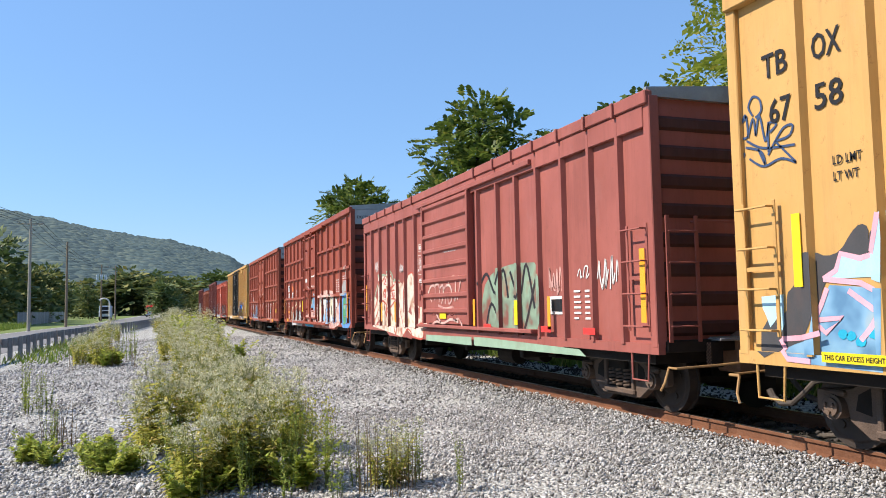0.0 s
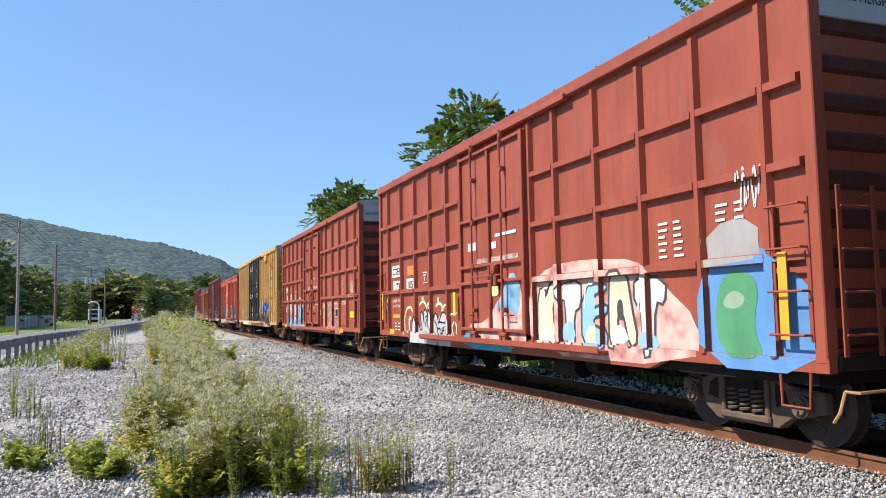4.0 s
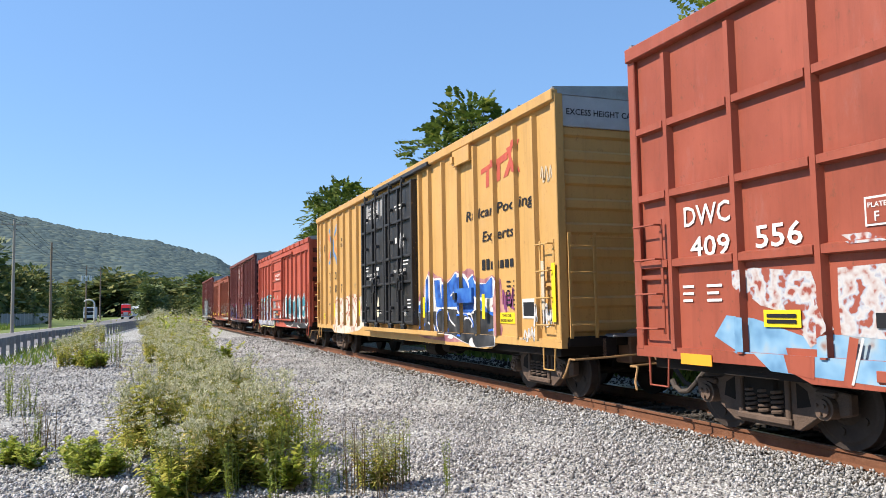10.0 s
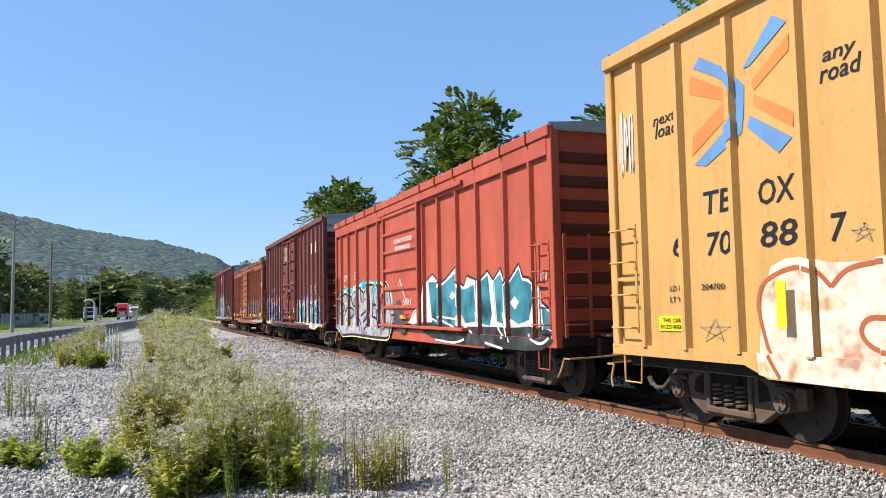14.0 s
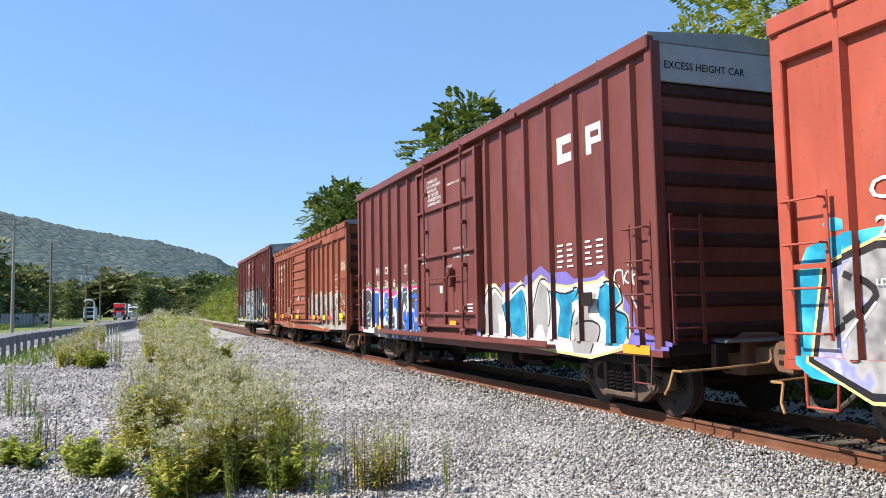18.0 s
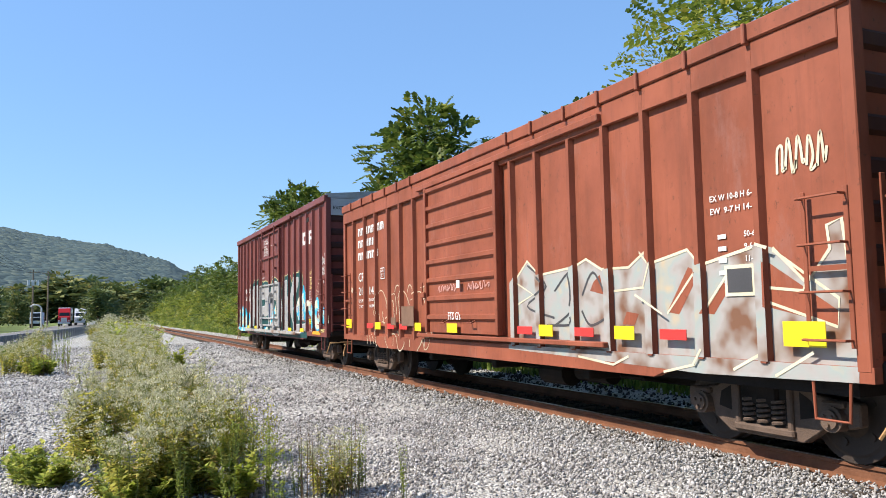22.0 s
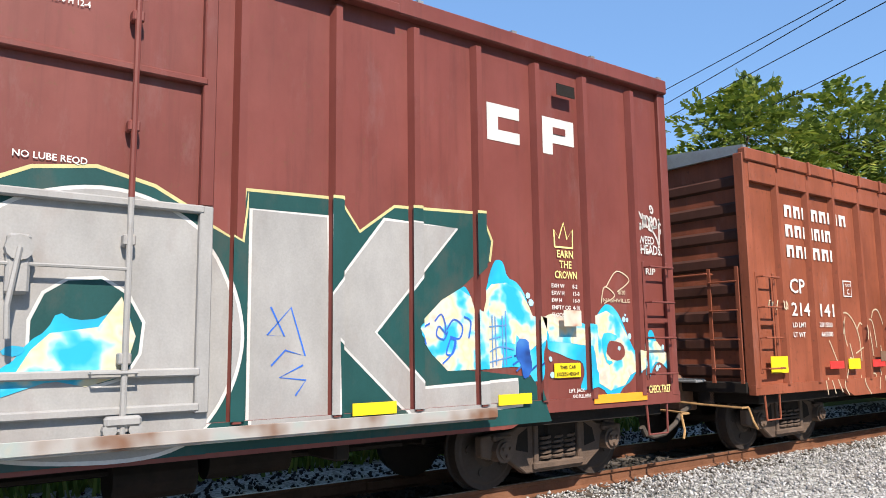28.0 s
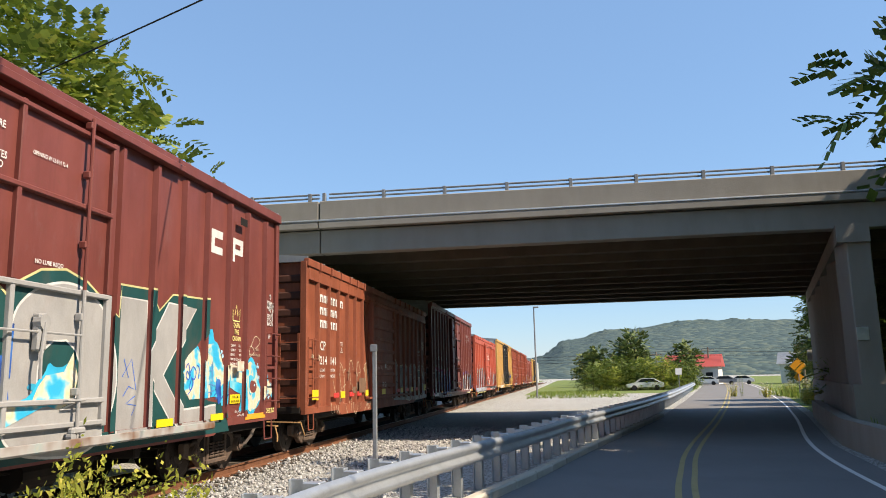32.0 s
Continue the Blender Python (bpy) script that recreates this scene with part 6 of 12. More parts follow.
for k, (a, b) in enumerate((("EXH", "16-11"), ("EXW", "10-8"), ("EW", "9-7"), ("IL", "50-6"), ("IW", "9-6"), ("IH", "13-0"), ("CUFT", "6235"))):
    word(car_d, a, 5.15, 2.6 - k * 0.082, 0.05, M["white"])
    word(car_d, b, 5.72, 2.6 - k * 0.082, 0.05, M["white"])
plate(car_d, "hatch", 5.0, 1.08, 1.0, 0.6, M["red_d"], "recessed side hatch", SIDE - 0.012)
scrawl(car_d, 5.1, 1.75, 0.9, 0.2, G["cream"], 57, 0.03, 5)
scrawl(car_d, 5.05, 1.2, 0.9, 0.3, G["mint"], 58, 0.025, 4)
scrawl(car_d, 6.4, 1.9, 0.6, 0.8, G["cream"], 59, 0.03, 4)
plate(car_d, "warning_plate", 6.35, 1.35, 0.5, 0.2, M["reflect_y"], y=SIDE - 0.012)
data_block(car_d, -6.85, 1.75, 3, 0.7)
data_block(car_d, 0.85 + 0.1, 2.0, 3, 0.45, DOOR_Y)

# E: yellow car with black double doors
car_e = boxcar(-80.4, -61.5, 5.1, M["yellow_e"], "yellow high-cube boxcar with black double doors and blue graffiti", POST_E, cap=M["grey_cap"])
plug_door(car_e, -2.45, -0.04, 1.14, 4.92, M["black_door"], trackmat=M["yellow_e"], track=False, rows=(0.3, 0.48, 0.74))
plug_door(car_e, 0.02, 2.38, 1.14, 4.92, M["black_door"], trackmat=M["yellow_e"], rows=(0.3, 0.48, 0.74))
decal(car_e, "painted_patch", [(-2.05, 4.05), (-2.0, 4.75), (-0.3, 4.72), (-0.25, 4.1), (-0.9, 4.0)], G["dark"], 1, 1, "grey overpainted patch")
strokes(car_e, "painted_line", [[(-1.9, 4.1), (-1.85, 4.7)], [(-1.3, 4.08), (-1.2, 4.65)], [(-0.7, 4.1), (-0.75, 4.7)], [(-0.4, 4.15), (-0.4, 4.65)]], 0.16, G["grey"], 2)
for k, s in enumerate(("CLOSE AND LOCK", "BOTH DOORS BEFORE", "MOVING CAR")):
    word(car_e, s, -1.8 + 0.06 * k, 4.42 - 0.13 * k, 0.085, M["white"], (0.95, 1.05, 0.7)[k], DOOR_Y)
word(car_e, "CLOSE THIS DOOR FIRST", -1.99, 2.5, 0.07, M["white"], 1.2, DOOR_Y)
word(car_e, "OPEN CLOSE", -1.65, 2.38, 0.07, M["white"], 0.55, DOOR_Y)
word(car_e, "ASD", -1.55, 2.17, 0.10, M["white"], 0.25, DOOR_Y)
word(car_e, "SEAL", -0.75, 1.42, 0.09, M["white"], 0.28, DOOR_Y)
word(car_e, "OPEN THIS DOOR FIRST", 0.73, 2.5, 0.07, M["white"], 1.0, DOOR_Y)
word(car_e, "OPEN CLOSE", 1.0, 2.38, 0.07, M["white"], 0.5, DOOR_Y)
word(car_e, "ASD", 0.98, 2.12, 0.10, M["white"], 0.22, DOOR_Y)
word(car_e, "SEAL", 1.58, 1.38, 0.09, M["white"], 0.24, DOOR_Y)
for k in range(3):
    blocks(car_e, [(-2.09, 2.84 - 0.09 * k, 0.42 - 0.06 * k, 0.028), (1.42, 2.84 - 0.09 * k, 0.6 - 0.05 * k, 0.028), (1.85, 1.75 - 0.09 * k, 0.25, 0.028), (-2.2, 1.75 - 0.09 * k, 0.2, 0.028)], M["white"], "small stencilled notice", DOOR_Y)
blocks(car_e, [(0.84, 4.22, 0.75, 0.034), (0.95, 4.13, 0.6, 0.034)], M["white"], "small stencilled notice", DOOR_Y)
plate(car_e, "stencil_disc", 0.85, 3.26, 0.15, 0.15, M["white"], y=SIDE - 0.09)
plate(car_e, "paper_label", -1.07, 2.63, 0.36, 0.1, M["white"], "white label", SIDE - 0.09)
plate(car_e, "paper_label", -1.6, 1.9, 0.18, 0.22, M["white"], "white label", SIDE - 0.09)
scrawl(car_e, 1.05, 3.1, 0.6, 0.4, G["silver"], 61, 0.03, 5)
scrawl(car_e, 0.75, 2.6, 0.6, 0.3, G["dark"], 62, 0.03, 4)
decal(car_e, "painted_patch", [(-1.0, 1.3), (-0.85, 1.85), (-0.75, 1.9), (-0.7, 1.35)], G["cream"], 1, 1, "cream paint drips")
strokes(car_e, "handle_bar", [[(-1.6, 1.9), (-1.1, 2.1), (-0.7, 2.35)]], 0.07, G["dark"], 6)
# the crossed emblem beside the lettering
for n, (p, m) in enumerate((([(-7.68, 4.11), (-7.66, 4.34), (-7.0, 3.97), (-7.02, 3.86)], "orange"), ([(-7.68, 3.34), (-7.64, 3.58), (-7.04, 3.89), (-7.01, 3.7)], "orange"), ([(-6.63, 3.87), (-6.64, 3.99), (-6.1, 4.34), (-6.11, 4.16)], "orange"), ([(-6.63, 3.7), (-6.62, 3.83), (-6.09, 3.51), (-6.1, 3.35)], "orange"), ([(-7.59, 4.41), (-7.47, 4.51), (-7.01, 4.23), (-6.76, 3.97), (-6.79, 3.61), (-6.89, 3.65), (-6.91, 3.93), (-7.0, 4.08)], "blue_pale"), ([(-7.63, 3.23), (-7.43, 3.18), (-6.83, 3.45), (-6.79, 3.64), (-6.9, 3.7), (-6.98, 3.59)], "blue_pale"), ([(-6.77, 4.16), (-6.67, 4.16), (-6.12, 4.47), (-6.31, 4.6)], "blue_pale"), ([(-6.74, 3.49), (-6.69, 3.61), (-6.12, 3.25), (-6.31, 3.12)], "blue_pale"))):
    decal(car_e, "emblem_stripe", p, G[m], 1 + 0.35 * n)
word(car_e, "next", -8.43, 3.88, 0.14, M["black"], 0.47, SIDE - 0.004, slant=0.2)
word(car_e, "load", -8.4, 3.71, 0.17, M["black"], 0.49, SIDE - 0.004, slant=0.2)
word(car_e, "any", -5.71, 3.9, 0.14, M["black"], 0.4, SIDE - 0.004, slant=0.2)
word(car_e, "road", -5.76, 3.7, 0.18, M["black"], 0.5, SIDE - 0.004, slant=0.2)
for t, x, z, w in (("TB", -7.54, 2.61, 0.53), ("OX", -6.65, 2.61, 0.53), ("6", -8.14, 2.15, 0.24), ("70", -7.51, 2.12, 0.45), ("88", -6.65, 2.15, 0.54), ("7", -5.74, 2.14, 0.22)):
    word(car_e, t, x, z, 0.27, M["black"], w, SIDE - 0.004, slant=0.1)
word(car_e, "LD LMT", -8.2, 1.72, 0.07, M["black"], 0.4)
word(car_e, "LT WT", -8.2, 1.58, 0.07, M["black"], 0.35)
word(car_e, "204700", -7.6, 1.72, 0.07, M["black"], 0.4)
plate(car_e, "warning_plate", -8.44, 1.22, 0.55, 0.19, M["reflect_y"], y=SIDE - 0.006)
word(car_e, "THIS CAR", -8.35, 1.33, 0.05, M["black"], 0.36, SIDE - 0.02)
word(car_e, "EXCESS HEIGHT", -8.4, 1.25, 0.05, M["black"], 0.48, SIDE - 0.02)
decal(car_e, "spray_cloud", [(-6.75, 0.8), (-6.6, 1.9), (-6.2, 2.05), (-5.6, 1.9), (-4.7, 2.0), (-3.7, 2.05), (-2.75, 1.9), (-2.55, 1.4), (-2.5, 0.95), (-5.0, 0.74), (-6.5, 0.76)], G["worn_cream"], 0, 1, "cream bubble letters with brown lines")
strokes(car_e, "painted_line", [[(-6.71, 1.52), (-6.65, 1.72), (-6.47, 1.84), (-6.18, 1.91), (-5.92, 1.86), (-5.74, 1.7)], [(-6.71, 1.52), (-6.59, 1.08), (-6.39, 0.77)], [(-5.74, 1.7), (-5.54, 1.86), (-5.18, 1.91), (-4.8, 1.89), (-4.66, 1.71), (-4.72, 1.51), (-4.94, 1.41), (-5.33, 1.4), (-5.43, 1.26), (-5.29, 1.12), (-5.01, 1.09)], [(-4.73, 1.41), (-4.58, 1.27), (-4.54, 1.08), (-4.4, 1.02)], [(-4.72, 1.51), (-4.67, 1.75), (-4.49, 1.91), (-4.2, 1.99), (-3.89, 1.88), (-3.69, 1.66), (-3.62, 1.41), (-3.68, 1.17), (-3.77, 1.01)], [(-4.41, 1.64), (-4.21, 1.7), (-3.99, 1.6), (-3.91, 1.47)], [(-3.85, 1.79), (-3.67, 1.93), (-3.42, 1.95), (-3.16, 1.96)], [(-3.67, 1.23), (-3.44, 1.18), (-3.21, 1.2)], [(-3.73, 0.99), (-3.56, 1.11), (-3.28, 1.15)]], 0.05, G["rust_line"], 2, label="rusty orange letter outlines")
decal(car_e, "painted_shape", [(-4.26, 1.49), (-4.18, 1.5), (-4.13, 1.41), (-4.15, 1.33), (-4.24, 1.34), (-4.27, 1.42)], G["rust_line"], 3, 1)
strokes(car_e, "painted_line", [[(-3.78, 2.41), (-3.88, 2.24), (-3.66, 2.33), (-3.92, 2.36), (-3.71, 2.23), (-3.78, 2.41)]], 0.03, G["faded_star"], 2, False, "faded grey star outline")
strokes(car_e, "painted_line", [[(-5.33, 2.28), (-5.44, 2.12), (-5.2, 2.21), (-5.49, 2.23), (-5.26, 2.11), (-5.33, 2.28)]], 0.03, G["faded_star"], 2, False, "faded grey star outline")
strokes(car_e, "painted_line", [[(-7.4, 1.38), (-7.57, 1.12), (-7.15, 1.29), (-7.66, 1.28), (-7.26, 1.13), (-7.39, 1.38)]], 0.03, G["faded_star"], 2, False, "faded grey star outline")
for x, z in ((-6.35, 1.3), (-2.95, 1.34), (3.0, 1.33), (6.46, 1.33)):
    plate(car_e, "reflector", x, z, 0.13, 0.48, M["reflect_y"])
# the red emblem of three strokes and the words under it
for n, p in enumerate(([(6.32, 4.18), (7.0, 4.26), (7.0, 4.36), (6.32, 4.28)], [(6.55, 3.88), (6.7, 3.9), (6.72, 4.22), (6.57, 4.2)], [(6.9, 4.2), (7.55, 4.28), (7.55, 4.42), (6.9, 4.33)], [(7.05, 3.92), (7.22, 3.94), (7.24, 4.28), (7.08, 4.26)],
          [(7.35, 3.95), (7.55, 3.97), (8.05, 4.55), (7.88, 4.55)], [(7.75, 4.0), (8.05, 3.95), (7.72, 4.5), (7.5, 4.48)])):
    decal(car_e, "emblem_stripe", p, G["red"], 1 + 0.4 * n)
word(car_e, "Railcar Pooling", 5.5, 3.33, 0.2, M["black"], 3.05, slant=0.12)
word(car_e, "Experts", 6.32, 2.84, 0.2, M["black"], 1.42, slant=0.12)
blocks(car_e, [(6.3 + 0.21 * k, 2.28, 0.15, 0.15 + 0.06 * (k in (0, 1))) for k in range(7)], M["black"], "web address as plain bars")
decal(car_e, "spray_cloud", [(2.46, 0.99), (2.55, 1.63), (2.96, 2.25), (3.23, 2.47), (3.65, 2.3), (4.17, 2.22), (4.49, 2.16), (4.88, 2.38), (5.3, 2.29), (5.56, 2.38), (5.92, 2.28), (6.25, 2.08), (6.76, 2.18), (6.99, 2.14), (7.18, 2.04), (7.12, 1.68), (7.46, 1.53), (7.43, 1.46), (7.12, 1.44), (7.05, 1.27), (7.19, 1.17), (7.09, 0.97), (5.2, 0.8), (2.45, 0.86)], G["plum"], 0, 1, "dusty plum haze round blue letters")
decal(car_e, "letter_outline", [(2.35, 1.52), (2.84, 1.78), (2.91, 2.21), (3.12, 2.38), (3.39, 2.31), (3.54, 2.23), (3.93, 2.23), (4.14, 2.19), (4.33, 2.11), (4.58, 2.18), (4.83, 2.32), (5.05, 2.3), (5.37, 2.25), (5.54, 2.14), (5.76, 2.23), (5.99, 2.2), (6.07, 2.1), (6.17, 2.04), (6.44, 2.02), (6.72, 2.15), (6.99, 2.11), (7.07, 2.02), (6.98, 1.76), (6.68, 1.58), (6.94, 1.44), (6.88, 1.18), (6.97, 1.15), (6.93, 0.82), (6.07, 0.75), (5.22, 0.86), (4.73, 0.95), (3.98, 0.97), (3.42, 0.98), (2.49, 1.0)], G["white"], 1, 0, "white rim of the blue letters")
decal(car_e, "painted_letter", [(2.44, 1.55), (2.92, 1.69), (2.95, 2.2), (3.16, 2.33), (3.35, 2.25), (3.36, 1.81), (3.42, 1.5), (2.99, 1.43), (2.48, 1.47)], G["worn_blue"], 2, 0)
decal(car_e, "painted_letter", [(3.54, 2.19), (3.9, 2.18), (3.93, 1.94), (4.01, 1.75), (4.24, 1.76), (4.13, 2.08), (4.29, 2.07), (4.58, 2.16), (4.82, 2.28), (5.02, 2.28), (5.03, 1.99), (4.98, 1.57), (4.54, 1.57), (3.89, 1.56), (3.65, 1.58), (3.59, 1.81)], G["worn_blue"], 2, 0)
decal(car_e, "painted_letter", [(5.07, 2.18), (5.31, 2.2), (5.48, 2.06), (5.58, 1.96), (5.53, 2.09), (5.71, 2.18), (5.85, 2.21), (6.03, 2.11), (6.11, 2.01), (6.44, 2.01), (6.68, 2.12), (6.83, 2.12), (6.95, 2.06), (6.88, 1.76), (6.62, 1.72), (6.05, 1.76), (6.04, 1.62), (5.95, 1.56), (5.66, 1.43), (5.26, 1.45), (5.06, 1.55), (5.02, 1.8)], G["worn_blue"], 2, 0)
decal(car_e, "painted_letter", [(6.15, 1.74), (6.56, 1.48), (6.89, 1.44), (6.9, 1.39), (6.6, 1.42), (6.12, 1.52)], G["worn_blue"], 2, 0)
decal(car_e, "letter_shade", [(2.52, 1.43), (3.46, 1.47), (3.89, 1.54), (5.0, 1.51), (5.31, 1.41), (5.8, 1.43), (6.12, 1.5), (6.56, 1.44), (6.9, 1.36), (6.84, 1.17), (6.91, 0.96), (6.92, 0.83), (6.11, 0.76), (5.33, 0.86), (5.02, 0.92), (4.74, 0.98), (2.63, 1.02), (2.5, 1.16)], G["worn_black"], 2.5, 0, "black and grey lower half of the letters")
decal(car_e, "painted_shape", [(4.01, 1.32), (4.15, 1.39), (4.24, 1.31), (4.14, 1.28)], G["white"], 3.2, 1)
decal(car_e, "painted_shape", [(5.83, 1.56), (6.03, 1.49), (6.02, 1.38)], G["white"], 3.2, 1)
decal(car_e, "painted_shape", [(3.27, 0.93), (3.57, 1.01), (3.85, 0.94), (3.71, 0.88)], G["white"], 3.2, 1)
decal(car_e, "painted_shape", [(4.44, 0.9), (4.62, 0.97), (4.85, 0.97), (4.79, 0.88)], G["white"], 3.2, 1)
decal(car_e, "painted_shape", [(5.67, 0.88), (5.86, 0.97), (5.88, 0.85), (6.05, 0.76), (5.71, 0.76)], G["white"], 3.2, 1)
strokes(car_e, "painted_line", [[(3.5, 2.17), (3.57, 1.58), (3.68, 1.49), (3.96, 1.54)], [(5.02, 1.84), (5.01, 1.6), (5.06, 1.53), (5.31, 1.41), (5.66, 1.42), (5.79, 1.24)], [(5.31, 2.2), (5.56, 2.07), (5.6, 1.9)], [(4.56, 1.81), (4.8, 1.88), (4.73, 1.75)], [(4.35, 1.49), (4.52, 1.29), (4.81, 1.16)], [(3.67, 1.45), (3.66, 1.19), (3.79, 1.02)], [(3.16, 1.73), (3.14, 1.31), (3.44, 1.18), (3.57, 1.01)], [(6.05, 1.76), (6.38, 1.65), (6.64, 1.58), (6.87, 1.7)], [(5.33, 1.32), (5.56, 1.34), (5.74, 1.24), (5.69, 1.15)], [(2.52, 1.35), (2.54, 1.01)], [(5.05, 2.26), (5.02, 1.84)]], 0.045, G["white"], 4)
strokes(car_e, "painted_line", [[(3.73, 1.15), (3.67, 1.36), (3.82, 1.49), (3.99, 1.51)], [(5.05, 1.39), (5.42, 1.41), (5.53, 1.34)], [(5.66, 1.34), (5.79, 1.24), (5.78, 1.15)], [(4.41, 1.45), (4.46, 1.27)], [(5.03, 1.07), (5.06, 1.22)], [(6.54, 1.1), (6.72, 1.12), (6.88, 1.11)], [(6.58, 1.45), (6.74, 1.41), (6.9, 1.39)], [(3.58, 1.14), (3.68, 0.99)], [(4.39, 1.1), (4.38, 1.0)], [(5.02, 0.97), (5.23, 0.97)], [(2.52, 1.4), (2.54, 1.04), (2.89, 1.19)]], 0.04, G["blue"], 4.6)
part("hatch", bx((5.57, SIDE - RIB - 0.03, 1.8), (0.93, 0.06, 0.3)), G["worn_blue"], car_e, "painted hatch box")
part("hatch_latch", bx((5.19, SIDE - RIB - 0.08, 1.79), (0.15, 0.05, 0.14)), M["black_door"], car_e)
part("upper_hatch", bx((5.58, SIDE - RIB - 0.03, 4.7), (0.9, 0.06, 0.32)), M["yellow_e"], car_e)
part("hatch_latch", bx((5.17, SIDE - RIB - 0.08, 4.68), (0.14, 0.05, 0.14)), M["yellow_e"], car_e)
scrawl(car_e, 7.2, 1.45, 0.5, 0.5, G["purple"], 67, 0.05, 4)
plate(car_e, "warning_plate", 7.1, 1.25, 0.62, 0.2, M["reflect_y"], y=SIDE - 0.006)
word(car_e, "THIS CAR", 7.2, 1.37, 0.05, M["black"], 0.4, SIDE - 0.02)
word(car_e, "EXCESS HEIGHT", 7.14, 1.28, 0.05, M["black"], 0.52, SIDE - 0.02)
plate(car_e, "stencil_frame", 8.03, 1.35, 0.48, 0.34, M["white"], "white framed data stencil", SIDE - 0.006)
plate(car_e, "stencil_field", 8.07, 1.39, 0.4, 0.24, M["black"], y=SIDE - 0.01)
data_block(car_e, 7.4, 2.0, 6, 0.45, mat=M["black"])
scrawl(car_e, 8.82, 3.6, 0.55, 0.3, G["sand"], 68, 0.03, 4)
scrawl(car_e, 8.6, 1.2, 0.6, 0.4, G["white"], 69, 0.05, 5)
scrawl(car_e, 8.05, 0.95, 0.5, 0.25, G["white"], 70, 0.04, 4)
scrawl(car_e, -9.2, 3.3, 0.35, 0.9, G["white"], 71, 0.03, 3)
plate(car_e, "reflector", 9.25, 1.3, 0.12, 0.95, M["reflect_y"])
plate(car_e, "stencil_patch", 8.9, 1.5, 0.1, 0.8, G["sand"])

# F: low orange red car
POST_F = [-6.94, -5.97, -4.87, -3.64, -2.47, 1.42, 2.46, 3.59, 4.67, 5.95, 7.0]
car_f = boxcar(-97.6, -82.0, 4.55, M["orange_f"], "orange red boxcar with sliding door, silver and teal graffiti", POST_F, low=True)
slide_door(car_f, -1.62, 1.3, 1.16, 4.1, M["orange_f"], 6)
word(car_f, "CP", -6.74, 2.48, 0.2, M["white"], 0.45)
word(car_f, "2146", -6.69, 2.13, 0.2, M["white"], 0.68)
word(car_f, "49", -5.59, 2.1, 0.2, M["white"], 0.44)
plate(car_f, "stencil_frame", -5.32, 2.5, 0.26, 0.24, M["white"], "white plate stencil", SIDE - 0.004)
plate(car_f, "stencil_field", -5.30, 2.52, 0.22, 0.2, M["orange_f"], y=SIDE - 0.008)
word(car_f, "C", -5.24, 2.54, 0.09, M["white"], None, SIDE - 0.024)
word(car_f, "CLOSE AND LOCK DOORS", -0.55, 3.24, 0.11, M["white"], 1.5, SIDE - 0.17)
word(car_f, "BEFORE MOVING CAR", -0.45, 3.05, 0.11, M["white"], 1.25, SIDE - 0.17)
word(car_f, "SECURITY", -2.04, 3.1, 0.07, M["white"], 0.34)
word(car_f, "DEVICE ONLY", -2.06, 2.99, 0.07, M["white"], 0.38)
decal(car_f, "spray_cloud", [(-7.73, 0.99), (-7.64, 2.06), (-7.03, 2.22), (-5.93, 2.24), (-5.36, 2.25), (-4.68, 2.35), (-4.21, 2.41), (-3.8, 2.32), (-3.53, 2.42), (-3.06, 2.36), (-2.68, 2.36), (-2.33, 2.32), (-2.0, 2.32), (-1.71, 2.33), (-1.32, 2.25), (-0.99, 2.05), (-0.85, 1.66), (-0.92, 1.1), (-1.28, 0.74), (-2.73, 0.69), (-5.46, 0.73), (-7.36, 0.75)], G["worn_cyan"], 0, 1, "cyan cloud behind silver letters")
BODY_F = [(-7.41, 1.0), (-7.23, 1.86), (-6.69, 2.03), (-6.05, 2.0), (-5.76, 1.9), (-5.37, 2.09), (-4.94, 1.98), (-4.81, 2.21), (-4.24, 2.01), (-3.81, 2.14), (-3.61, 2.24), (-3.15, 2.23), (-2.97, 2.02), (-2.74, 2.17), (-2.41, 2.19), (-2.2, 2.12), (-1.8, 2.23), (-1.5, 2.21), (-1.23, 2.04), (-1.05, 1.67), (-1.08, 1.19), (-1.31, 0.82), (-1.59, 0.78), (-2.73, 0.77), (-3.9, 0.78), (-5.45, 0.79), (-6.77, 0.73)]
for d, m, k in ((0.11, G["yellow"], 1), (0.075, G["black"], 2), (0.0, G["servo"], 3)):
    decal(car_f, "letter_body", grow(BODY_F, d), m, k, 0, "silver letters with black lines and lilac shading")
